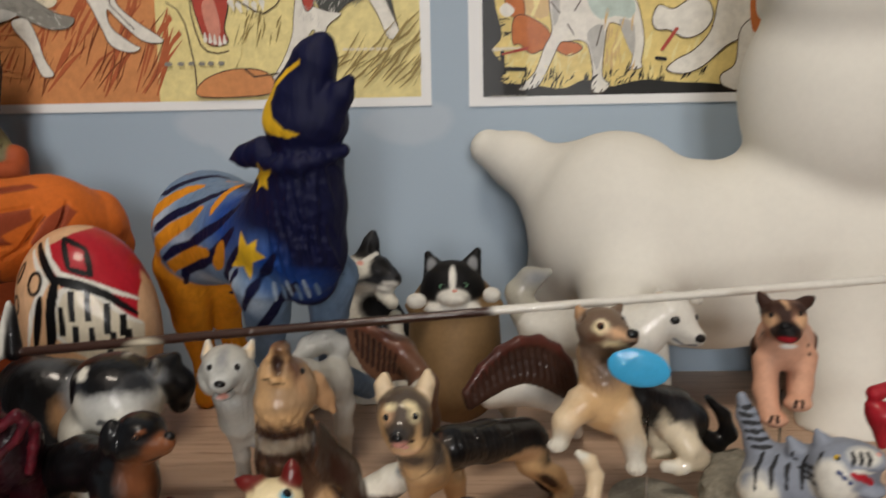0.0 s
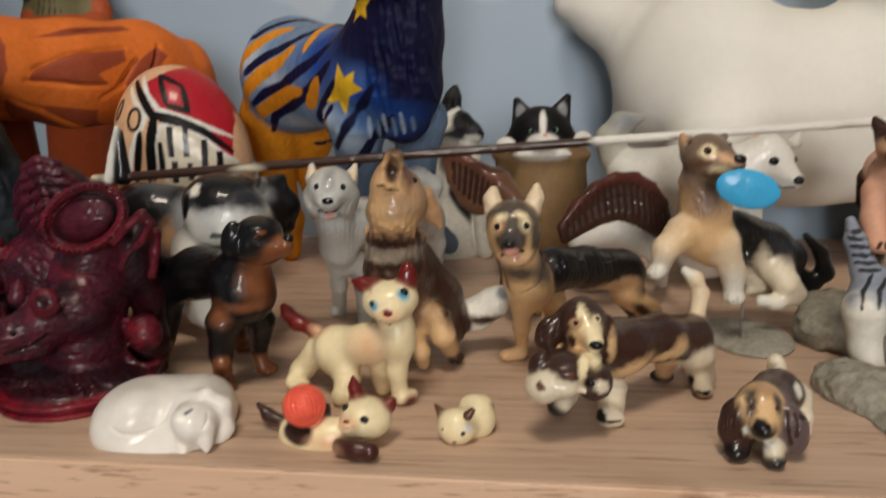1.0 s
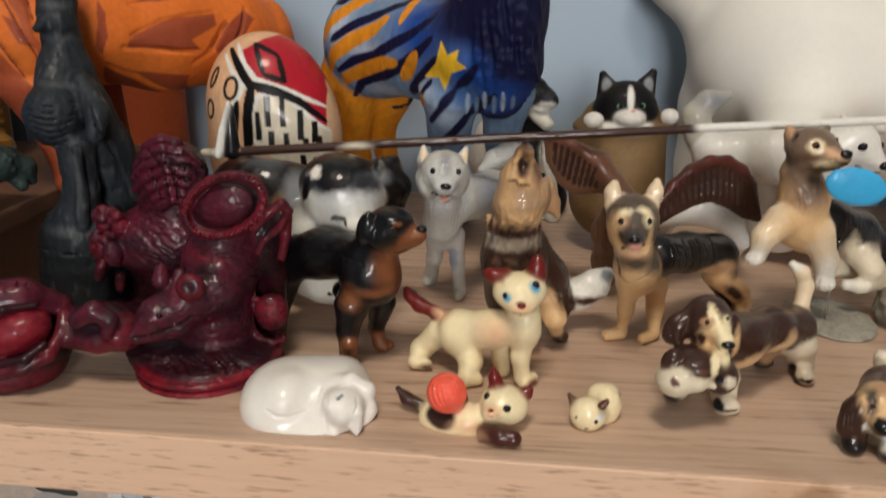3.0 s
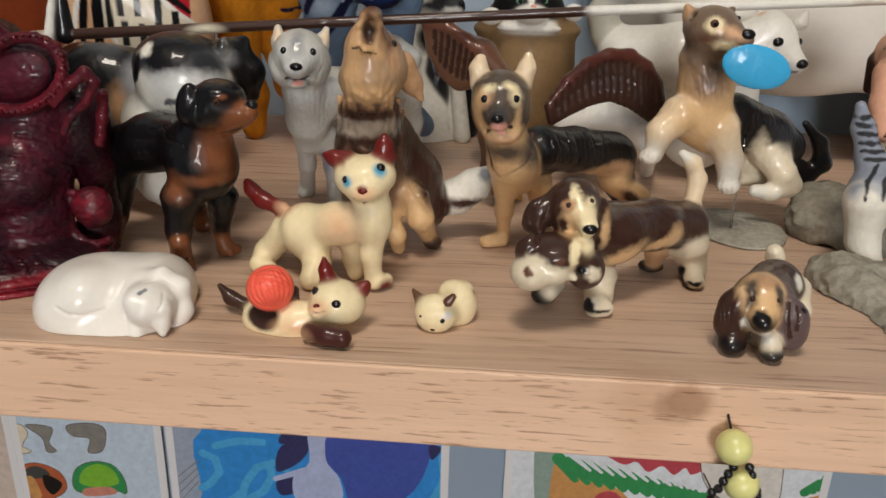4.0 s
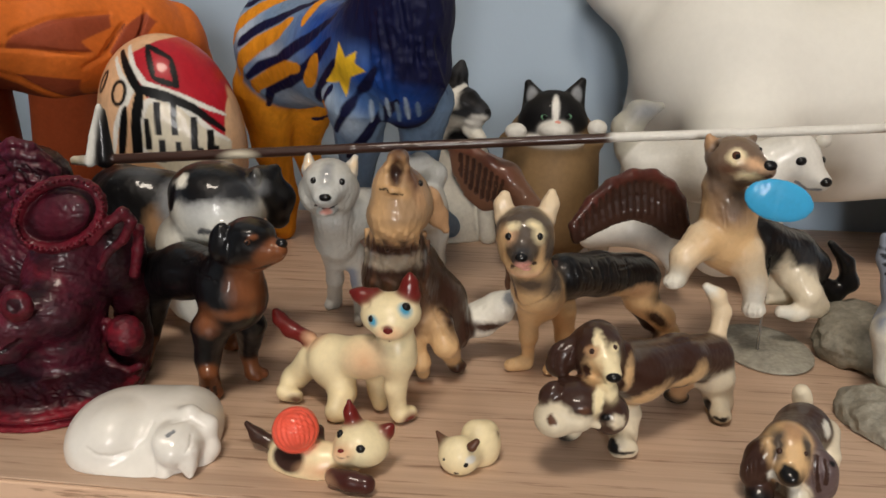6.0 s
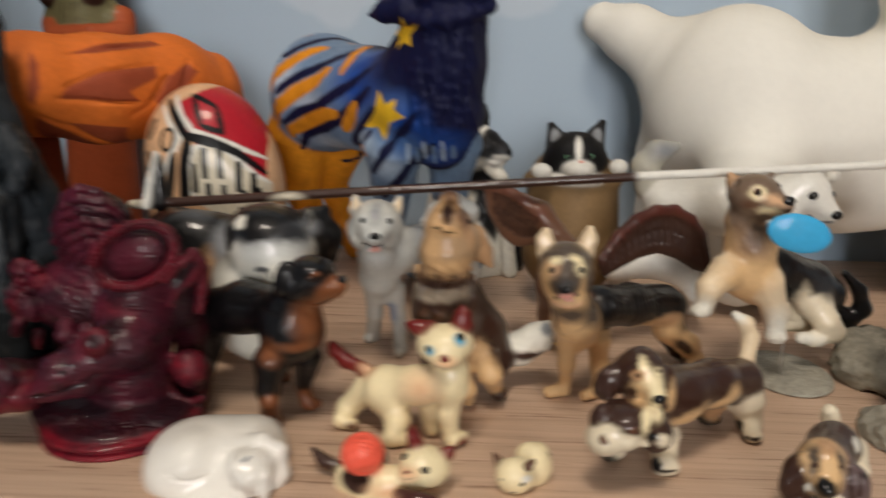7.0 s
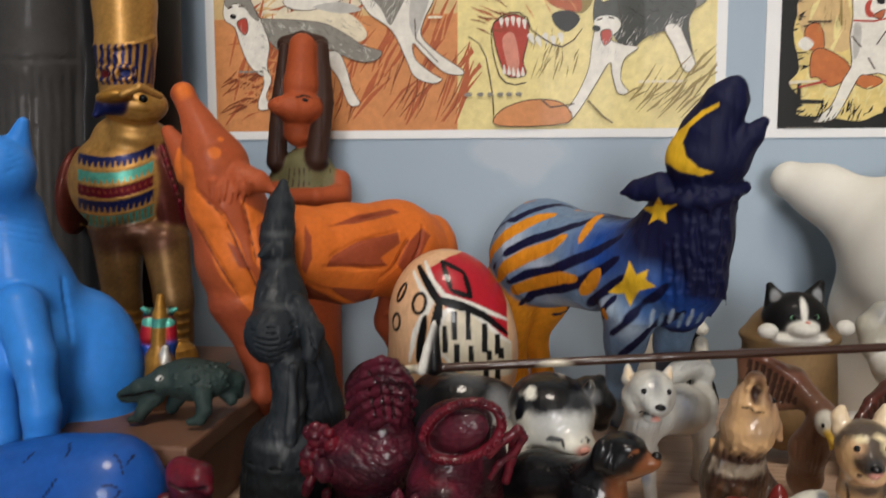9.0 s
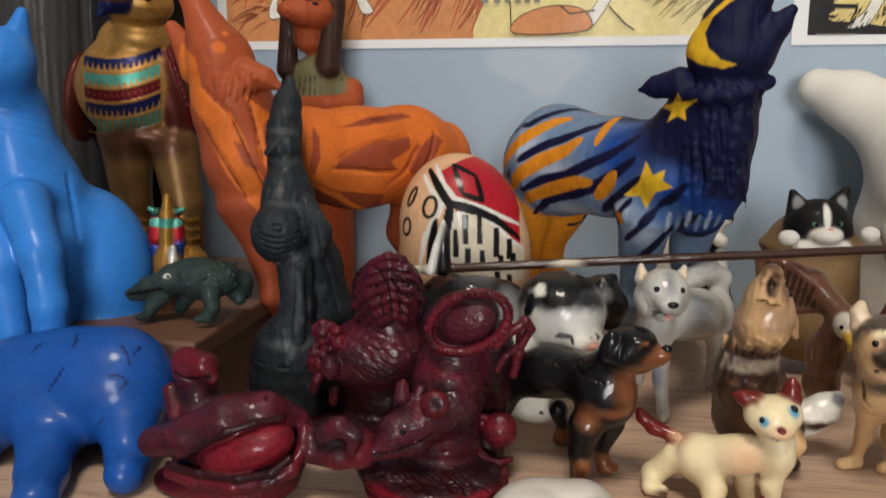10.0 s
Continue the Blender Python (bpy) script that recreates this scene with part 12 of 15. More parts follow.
def maroon_rat_statuette():
    f = Clay(0.38)
    f.fuzz = (0.16, 0.9, (1.5, 1, 0.7))
    f.after = antique
    f.lump((0.7, 5, 0.6), (22.4, 25, 3), CRIMSON, k=1)
    f.lump((0.7, 5, 3.4), (22.4, 25, 3), CRIMSON, k=1)
    f.lump((0.7, 5, 5.2), (20.0, 22.6, 3), DEEPRED, k=1)
    f.limb((1.29, 7, 1.21), (1.87, 7, 15.4), 10.59, 11.05, WORNRED, 4)
    f.limb((1.87, 7, 15.4), (4.68, 9, 31.93), 11.05, 10.91, WORNRED, 4)
    f.limb((4.68, 9, 31.93), (6.62, 11, 43.91), 10.91, 9.87, WORNRED, 4)
    f.lump((17.46, 15, 38.31), (5.52, 7, 11.7), DEEPRED, turn=4, k=3)
    f.lump((-12.49, -1, 6.65), (11.18, 9, 4.79), DEEPRED, turn=8, k=4)
    f.lump((8.18, -3, 3.58), (12.62, 8, 3.79), DEEPRED, k=4)
    f.lump((8.17, 3, 52.08), (12.16, 7, 9.12), DEEPRED, turn=-22, k=2)
    f.limb((22.78, -3, 58.19), (21.65, -3, 60.15), 1.38, 1.38, REDM, 0.5)
    f.limb((21.65, -3, 60.15), (19.71, -3, 61.56), 1.38, 1.38, REDM, 0.5)
    f.limb((19.71, -3, 61.56), (17.13, -3, 62.34), 1.38, 1.38, REDM, 0.5)
    f.limb((17.13, -3, 62.34), (14.1, -3, 62.41), 1.38, 1.38, REDM, 0.5)
    f.limb((14.1, -3, 62.41), (10.85, -3, 61.77), 1.38, 1.38, REDM, 0.5)
    f.limb((10.85, -3, 61.77), (7.64, -3, 60.47), 1.38, 1.39, REDM, 0.5)
    f.limb((7.64, -3, 60.47), (4.72, -3, 58.6), 1.39, 1.39, REDM, 0.5)
    f.limb((4.72, -3, 58.6), (2.34, -3, 56.3), 1.39, 1.40, REDM, 0.5)
    f.limb((2.34, -3, 56.3), (0.68, -3, 53.76), 1.40, 1.41, REDM, 0.5)
    f.limb((0.68, -3, 53.76), (-0.11, -3, 51.18), 1.41, 1.41, REDM, 0.5)
    f.limb((-0.11, -3, 51.18), (0.06, -3, 48.77), 1.41, 1.42, REDM, 0.5)
    f.limb((0.06, -3, 48.77), (1.17, -3, 46.75), 1.42, 1.42, REDM, 0.5)
    f.limb((1.17, -3, 46.75), (3.13, -3, 45.27), 1.42, 1.42, REDM, 0.5)
    f.limb((3.13, -3, 45.27), (5.79, -3, 44.47), 1.42, 1.42, REDM, 0.5)
    f.limb((5.79, -3, 44.47), (8.92, -3, 44.42), 1.42, 1.42, REDM, 0.5)
    f.limb((8.92, -3, 44.42), (12.26, -3, 45.11), 1.42, 1.42, REDM, 0.5)
    f.limb((12.26, -3, 45.11), (15.51, -3, 46.49), 1.42, 1.41, REDM, 0.5)
    f.limb((15.51, -3, 46.49), (18.42, -3, 48.43), 1.41, 1.41, REDM, 0.5)
    f.limb((18.42, -3, 48.43), (20.75, -3, 50.77), 1.41, 1.40, REDM, 0.5)
    f.limb((20.75, -3, 50.77), (22.32, -3, 53.31), 1.40, 1.39, REDM, 0.5)
    f.limb((22.32, -3, 53.31), (23.01, -3, 55.86), 1.39, 1.39, REDM, 0.5)
    f.limb((23.01, -3, 55.86), (22.78, -3, 58.19), 1.39, 1.38, REDM, 0.5)
    f.lump((24.07, -5, 58.75), (0.52, 0.7, 0.52), REDM, k=0.3)
    f.lump((23.61, -5, 59.81), (0.52, 0.7, 0.52), REDM, k=0.3)
    f.lump((22.92, -5, 60.75), (0.52, 0.7, 0.52), REDM, k=0.3)
    f.lump((22.03, -5, 61.56), (0.52, 0.7, 0.52), REDM, k=0.3)
    f.lump((20.95, -5, 62.21), (0.52, 0.7, 0.52), REDM, k=0.3)
    f.lump((19.71, -5, 62.7), (0.52, 0.7, 0.52), REDM, k=0.3)
    f.lump((18.32, -5, 63.01), (0.52, 0.7, 0.52), REDM, k=0.3)
    f.lump((16.82, -5, 63.14), (0.52, 0.7, 0.52), REDM, k=0.3)
    f.lump((15.24, -5, 63.09), (0.52, 0.7, 0.52), REDM, k=0.3)
    f.lump((13.6, -5, 62.86), (0.52, 0.7, 0.52), REDM, k=0.3)
    f.lump((11.94, -5, 62.45), (0.52, 0.7, 0.52), REDM, k=0.3)
    f.lump((10.29, -5, 61.87), (0.52, 0.7, 0.52), REDM, k=0.3)
    f.lump((8.68, -5, 61.13), (0.52, 0.7, 0.52), REDM, k=0.3)
    f.lump((7.15, -5, 60.24), (0.52, 0.7, 0.52), REDM, k=0.3)
    f.lump((5.72, -5, 59.22), (0.52, 0.7, 0.52), REDM, k=0.3)
    f.lump((4.43, -5, 58.1), (0.52, 0.7, 0.52), REDM, k=0.3)
    f.lump((3.3, -5, 56.88), (0.52, 0.7, 0.52), REDM, k=0.3)
    f.lump((2.36, -5, 55.6), (0.53, 0.7, 0.53), REDM, k=0.3)
    f.lump((1.62, -5, 54.28), (0.53, 0.7, 0.53), REDM, k=0.3)
    f.lump((1.11, -5, 52.96), (0.53, 0.7, 0.53), REDM, k=0.3)
    f.lump((0.83, -5, 51.64), (0.53, 0.7, 0.53), REDM, k=0.3)
    f.lump((0.79, -5, 50.38), (0.53, 0.7, 0.53), REDM, k=0.3)
    f.lump((1, -5, 49.18), (0.53, 0.7, 0.53), REDM, k=0.3)
    f.lump((1.45, -5, 48.08), (0.53, 0.7, 0.53), REDM, k=0.3)
    f.lump((2.13, -5, 47.1), (0.53, 0.7, 0.53), REDM, k=0.3)
    f.lump((3.03, -5, 46.26), (0.53, 0.7, 0.53), REDM, k=0.3)
    f.lump((4.14, -5, 45.58), (0.53, 0.7, 0.53), REDM, k=0.3)
    f.lump((5.41, -5, 45.08), (0.53, 0.7, 0.53), REDM, k=0.3)
    f.lump((6.84, -5, 44.75), (0.53, 0.7, 0.53), REDM, k=0.3)
    f.lump((8.39, -5, 44.62), (0.53, 0.7, 0.53), REDM, k=0.3)
    f.lump((10.03, -5, 44.69), (0.53, 0.7, 0.53), REDM, k=0.3)
    f.lump((11.71, -5, 44.95), (0.53, 0.7, 0.53), REDM, k=0.3)
    f.lump((13.41, -5, 45.39), (0.53, 0.7, 0.53), REDM, k=0.3)
    f.lump((15.1, -5, 46.01), (0.53, 0.7, 0.53), REDM, k=0.3)
    f.lump((16.72, -5, 46.79), (0.53, 0.7, 0.53), REDM, k=0.3)
    f.lump((18.26, -5, 47.72), (0.53, 0.7, 0.53), REDM, k=0.3)
    f.lump((19.68, -5, 48.77), (0.53, 0.7, 0.53), REDM, k=0.3)
    f.lump((20.95, -5, 49.92), (0.53, 0.7, 0.53), REDM, k=0.3)
    f.lump((22.04, -5, 51.16), (0.53, 0.7, 0.53), REDM, k=0.3)
    f.lump((22.94, -5, 52.44), (0.52, 0.7, 0.52), REDM, k=0.3)
    f.lump((23.63, -5, 53.76), (0.52, 0.7, 0.52), REDM, k=0.3)
    f.lump((24.09, -5, 55.07), (0.52, 0.7, 0.52), REDM, k=0.3)
    f.lump((24.32, -5, 56.35), (0.52, 0.7, 0.52), REDM, k=0.3)
    f.lump((24.31, -5, 57.59), (0.52, 0.7, 0.52), REDM, k=0.3)
    f.lump((11.6, -2, 53.32), (8, 3, 5.63), WORNRED, turn=-22, k=1)
    f.limb((19.44, -3, 46.85), (23.89, -3, 51.58), 1.19, 1.32, REDM, 0.6)
    f.limb((23.89, -3, 51.58), (27.81, -2, 54.51), 1.32, 1.47, REDM, 0.6)
    f.limb((27.81, -2, 54.51), (29.42, -1, 51.94), 1.47, 1.33, REDM, 0.6)
    f.limb((29.42, -1, 51.94), (26.86, -1, 47.25), 1.33, 1.19, REDM, 0.6)
    f.limb((26.86, -1, 47.25), (22.15, -1, 43.35), 1.19, 1.05, REDM, 0.6)
    f.limb((22.15, -1, 43.35), (19.87, -1, 39.18), 1.05, 0.91, REDM, 0.6)
    f.limb((26.2, 9, 47.27), (25.36, 9, 41.1), 1.56, 1.42, REDM, 1)
    f.limb((25.36, 9, 41.1), (23.81, 9, 34.45), 1.42, 1.43, REDM, 1)
    f.limb((18.76, 17, 40.36), (17.27, 19, 25.9), 3.92, 4.70, DEEPRED, 3)
    f.limb((17.27, 19, 25.9), (15.39, 21, 10.67), 4.70, 5.17, DEEPRED, 3)
    f.limb((15.39, 21, 10.67), (13.71, 21, -4.44), 5.17, 5.26, DEEPRED, 3)
    f.lump((20.04, 8, 16.65), (5.34, 4.6, 5.99), CRIMSON, k=0.6)
    f.limb((15.1, 8, 20.61), (13.54, 8, 17.84), 1.13, 1.13, REDM, 0.6)
    f.limb((13.54, 8, 17.84), (12.79, 8, 14.71), 1.13, 1.14, REDM, 0.6)
    f.limb((12.79, 8, 14.71), (12.93, 8, 11.61), 1.14, 1.14, REDM, 0.6)
    f.limb((12.93, 8, 11.61), (13.97, 8, 8.91), 1.14, 1.15, REDM, 0.6)
    f.limb((13.97, 8, 8.91), (15.77, 8, 6.95), 1.15, 1.15, REDM, 0.6)
    f.limb((15.77, 8, 6.95), (18.12, 8, 5.98), 1.15, 1.15, REDM, 0.6)
    f.limb((18.12, 8, 5.98), (20.73, 8, 6.13), 1.15, 1.15, REDM, 0.6)
    f.limb((20.73, 8, 6.13), (23.27, 8, 7.37), 1.15, 1.15, REDM, 0.6)
    f.limb((-13.63, -15, 17.68), (-8.52, -11, 21.85), 1.78, 4.92, WORNRED, 3)
    f.limb((-8.52, -11, 21.85), (-1.13, -6, 24.83), 4.92, 6.98, WORNRED, 3)
    f.limb((-1.13, -6, 24.83), (6.5, -1, 26.89), 6.98, 7.75, WORNRED, 3)
    f.limb((-13.25, -14, 15.52), (-2.26, -9, 18.12), 1.47, 3.63, WORNRED, 2)
    f.lump((3.5, -13, 32.03), (4.31, 2.6, 4.31), REDM, k=1)
    f.lump((4.54, -17, 33.48), (2.82, 2.2, 2.82), DEEPRED, k=0.8, cut=True)
    f.limb((-6.85, -9, 32.24), (-7.05, -8, 34.78), 2.62, 1.64, WORNRED, 1)
    f.limb((-7.05, -8, 34.78), (-6.69, -8, 36.69), 1.64, 0.66, WORNRED, 1)
    f.limb((-1.73, -7, 33.88), (-3.22, -8, 31.57), 1.64, 1.31, WORNRED, 1)
    f.bead((-5.52, -15.12, 23.94), (0.96, 0.96, 0.96), BLACK)
    f.scratch(0.40, 0.5, DEEPRED, (-13.56, -16.61, 17.04), (-7.67, -14.88, 17.74), (-1.47, -12.88, 19.89), (2.54, -12.29, 22.5))
    f.bead((-9.21, -15.21, 17.85), (0.65, 0.65, 0.65), WORNRED)
    f.bead((-2.2, -13.14, 20.55), (0.65, 0.65, 0.65), WORNRED)
    f.stroke(0.48, DEEPRED, 0.6, (-8.96, -16.17, 23.34), (-5.73, -14.36, 25.87), (-1.89, -13.94, 25.28))
    f.patch((2.18, -0.68, 38.85), (5.7, 5.7, 5.7), REDM, soft=1.2)
    f.patch((4.6, -4.98, 33.53), (4.29, 4.29, 2.64), DEEPRED, soft=1)
    f.scratch(0.40, 0.5, DEEPRED, (-10.54, -10.28, 7.99), (-7.56, -12.25, 6.72), (-5.35, -14.63, 6.34))
    f.scratch(0.40, 0.5, DEEPRED, (-6.79, -10.32, 7.6), (-3.87, -12.18, 6.99), (-1.52, -15.51, 6.41))
    f.scratch(0.40, 0.5, DEEPRED, (-3.4, -8.69, 7.8), (-0.23, -11.95, 7.18), (2.18, -15.96, 6.26))
    f.scratch(0.40, 0.5, DEEPRED, (0.46, -9.37, 7.74), (3.38, -11.64, 7.33), (5.39, -13.66, 6.76))
    f.scratch(0.40, 0.5, DEEPRED, (3.93, -8.03, 8.07), (6.95, -11.09, 7.35), (9.01, -13.7, 6.39))
    f.scratch(0.40, 0.5, DEEPRED, (7.71, -8.56, 7.93), (10.48, -10.36, 7.28), (12.52, -13.04, 5.66))
    f.scratch(0.40, 0.5, DEEPRED, (11.14, -6.79, 8.06), (13.98, -9.29, 7.04), (15.78, -10.4, 5.99))
    f.scratch(0.23, 0.5, None, (2.73, -3.92, 33.87), (4.53, -4.63, 33.7), (5.87, -4.78, 33.65))
    f.scratch(0.23, 0.5, None, (11.11, 0.27, 37.5), (12.19, 0.83, 36.9), (13.08, 1.58, 36.85))
    f.scratch(0.23, 0.5, None, (9.62, -1.3, 35.82), (10.78, -0.91, 35.27), (11.69, -0.27, 35))
    f.scratch(0.22, 0.5, None, (5.48, -8.47, 30.62), (6.73, -8.3, 30.15), (7.76, -7.93, 30.14))
    f.scratch(0.23, 0.5, None, (10.35, -7, 24.12), (11.14, -6, 23.3), (11.76, -4.89, 22.8))
    f.scratch(0.24, 0.5, None, (15.74, 5.13, 30.02), (16.05, 7.32, 28.82), (16.21, 9.63, 28.03))
    f.scratch(0.23, 0.5, None, (13.27, -0.58, 31.49), (13.97, 0.69, 30.62), (14.52, 2.18, 30.64))
    f.scratch(0.24, 0.5, None, (15.82, 5.59, 29.4), (16.01, 8.03, 28.1), (16.18, 10.39, 27.58))
    f.scratch(0.24, 0.5, None, (13.67, 4.52, 20.04), (14.08, 6.48, 18.81), (15.32, 6.71, 18.9))
    f.scratch(0.23, 0.5, None, (13.75, 3.15, 38.82), (14.64, 4.12, 38.1), (15.3, 5.34, 37.69))
    f.scratch(0.23, 0.5, None, (7.62, -1.16, 37.88), (8.85, -0.91, 37.38), (9.89, -0.5, 37.25))
    f.scratch(0.23, 0.5, None, (15.72, 4.65, 32.71), (16.27, 6.34, 31.71), (16.76, 7.97, 31.19))
    f.scratch(0.23, 0.5, None, (5.62, -4.65, 17.92), (6.61, -3.97, 17.2), (7.62, -3.49, 16.96))
    f.scratch(0.23, 0.5, None, (3.74, -4.88, 14.99), (4.97, -4.6, 14.45), (6.02, -4.18, 14.28))
    f.scratch(0.24, 0.5, None, (11.08, -0.51, 13.92), (11.85, 0.69, 12.95), (12.51, 1.93, 12.62))
    f.scratch(0.24, 0.5, None, (11.75, 0.86, 11.39), (12.41, 2.28, 10.31), (12.99, 3.78, 10.14))
    f.scratch(0.23, 0.5, None, (14.53, 2.43, 27.23), (14.76, 4.69, 25.97), (15.06, 6.68, 25.4))
    f.scratch(0.23, 0.5, None, (5.33, -9.09, 21.07), (5.58, -7.26, 19.88), (6.34, -6.35, 19.82))
    f.scratch(0.23, 0.5, None, (14.97, 3.2, 30.9), (15.59, 4.72, 29.94), (16.02, 6.45, 29.43))
    f.scratch(0.23, 0.5, None, (9.64, -7.06, 23.27), (10.34, -5.89, 22.38), (11.27, -5.23, 22.5))
    f.scratch(0.23, 0.5, None, (4.11, -6.26, 18.32), (4.64, -4.85, 17.28), (5.63, -4.36, 17.01))
    f.scratch(0.24, 0.5, None, (9.11, -2.06, 11.04), (10.09, -1.27, 10.24), (10.94, -0.37, 10.24))
    f.scratch(0.23, 0.5, None, (14.87, 3.24, 34.36), (15.62, 4.52, 33.51), (16.16, 5.94, 32.79))
    f.scratch(0.23, 0.5, None, (12.18, -3.34, 22.19), (12.03, -0.55, 20.63), (12.41, 1.09, 19.72))
    f.scratch(0.24, 0.5, None, (12.41, 1.33, 14.26), (12.99, 2.93, 13.12), (13.44, 4.68, 12.9))
    f.scratch(0.23, 0.5, None, (7.5, -1.09, 38.04), (8.78, -0.92, 37.57), (9.78, -0.37, 37.77))
    f.scratch(0.23, 0.5, None, (3.48, -4.81, 13.99), (4.72, -4.54, 13.44), (5.88, -4.22, 13.77))
    f.scratch(0.22, 0.5, None, (8.8, -8.44, 27.57), (9.83, -7.9, 26.95), (10.76, -7.37, 26.6))
    f.scratch(0.24, 0.5, None, (13.92, 6.27, 15.17), (15.76, 5.54, 15.03), (18.01, 3.82, 16.16))
    f.scratch(0.23, 0.5, None, (9.62, -2.37, 18.42), (10.48, -1.39, 17.57), (11.26, -0.37, 17.67))
    f.scratch(0.23, 0.5, None, (13.6, -2.28, 29.63), (14.12, -0.68, 28.63), (14.39, 1.21, 28))
    f.scratch(0.23, 0.5, None, (11.38, -0.57, 19.03), (12.08, 0.74, 18.06), (12.77, 1.89, 17.71))
    f.scratch(0.23, 0.5, None, (10.97, -1.15, 34.6), (12, -0.51, 33.97), (12.83, 0.32, 33.83))
    f.scratch(0.22, 0.5, None, (6.09, -9.63, 28.24), (7.19, -9.23, 27.68), (8.13, -8.7, 27.59))
    f.scratch(0.23, 0.5, None, (14.27, -0.06, 28.08), (14.47, 2.2, 26.82), (14.77, 4.19, 26.64))
    f.scratch(0.23, 0.5, None, (10.62, -1.57, 34.49), (11.69, -1.02, 33.89), (12.52, -0.22, 33.56))
    f.scratch(0.22, 0.5, None, (10.09, -6.74, 30.59), (11.18, -6.28, 30.01), (12.02, -5.6, 29.57))
    f.scratch(0.22, 0.5, None, (9.96, -6.17, 31.39), (11.1, -5.79, 30.84), (11.89, -4.93, 30.79))
    f.scratch(0.23, 0.5, None, (9.47, -0.54, 37.7), (10.62, -0.14, 37.15), (11.58, 0.44, 37.06))
    f.scratch(0.24, 0.5, None, (13.9, 5.43, 20.47), (14.59, 6.9, 19.45), (16.61, 5.55, 19.93))
    f.scratch(0.24, 0.5, None, (13.37, 5.69, 10.72), (14.19, 6.94, 9.72), (15.15, 7.67, 9.34))
    f.scratch(0.24, 0.5, None, (12.53, 1.96, 12.97), (13.07, 3.64, 11.8), (13.41, 5.58, 11.31))
    f.scratch(0.23, 0.5, None, (11.22, -5.17, 31.31), (12.24, -4.55, 30.67), (12.86, -3.34, 30.57))
    f.scratch(0.23, 0.5, None, (12.15, -3.38, 31.55), (13, -2.44, 30.79), (13.6, -1.21, 30.4))
    f.scratch(0.23, 0.5, None, (11.15, 0.14, 37.21), (12.19, 0.78, 36.59), (13.08, 1.54, 36.53))
    f.scratch(0.23, 0.5, None, (7.47, -4.29, 19.03), (8.28, -3.29, 18.19), (9.27, -2.68, 18.42))
    f.scratch(0.34, 0.5, None, (-13.07, -10.16, 8.18), (-10.13, -11.52, 6.97), (-7.32, -11.95, 6.84))
    f.scratch(0.34, 0.5, None, (-10.22, -10.73, 7.6), (-6.96, -12.58, 6.66), (-4, -13.23, 6.81))
    f.scratch(0.33, 0.5, None, (-7.31, -11.41, 7.09), (-5.17, -11.24, 7.14), (-0.84, -14.32, 6.69))
    f.scratch(0.34, 0.5, None, (-6.06, -9.04, 8.07), (-1.77, -12.69, 7.02), (0.27, -11.81, 7.22))
    f.scratch(0.34, 0.5, None, (-3.21, -9.63, 7.51), (-0.13, -11.09, 7.36), (3.35, -12.81, 7.05))
    f.scratch(0.33, 0.5, None, (0.15, -11.03, 7.35), (3.07, -12.31, 7.13), (6.2, -13.47, 6.71))
    f.scratch(0.34, 0.5, None, (1, -7.95, 7.99), (4.77, -10.76, 7.5), (7.47, -11.09, 7.32))
    f.scratch(0.34, 0.5, None, (4.34, -9.35, 7.82), (7.81, -11.74, 7.14), (10.26, -11.67, 6.92))
    f.scratch(0.33, 0.5, None, (7.48, -10.48, 7.53), (9.47, -10.09, 7.47), (12.78, -11.81, 6.32))
    f.scratch(0.34, 0.5, None, (8.41, -7.38, 8.16), (12.3, -10.75, 6.95), (14.18, -9.49, 6.97))
    f.scratch(0.34, 0.5, None, (11.4, -8.26, 7.73), (13.9, -8.92, 7.18), (16.57, -9.38, 6.22))
    f.scratch(0.34, 0.5, None, (14.2, -8.88, 7.18), (16.45, -9.1, 6.42), (18.65, -8.66, 5.17))
    return f.build("maroon_rat_statuette", (-0.1142, 0.0520, 0.0000), resin, "dark maroon resin rat statuette with coin and round foot", "figurine")


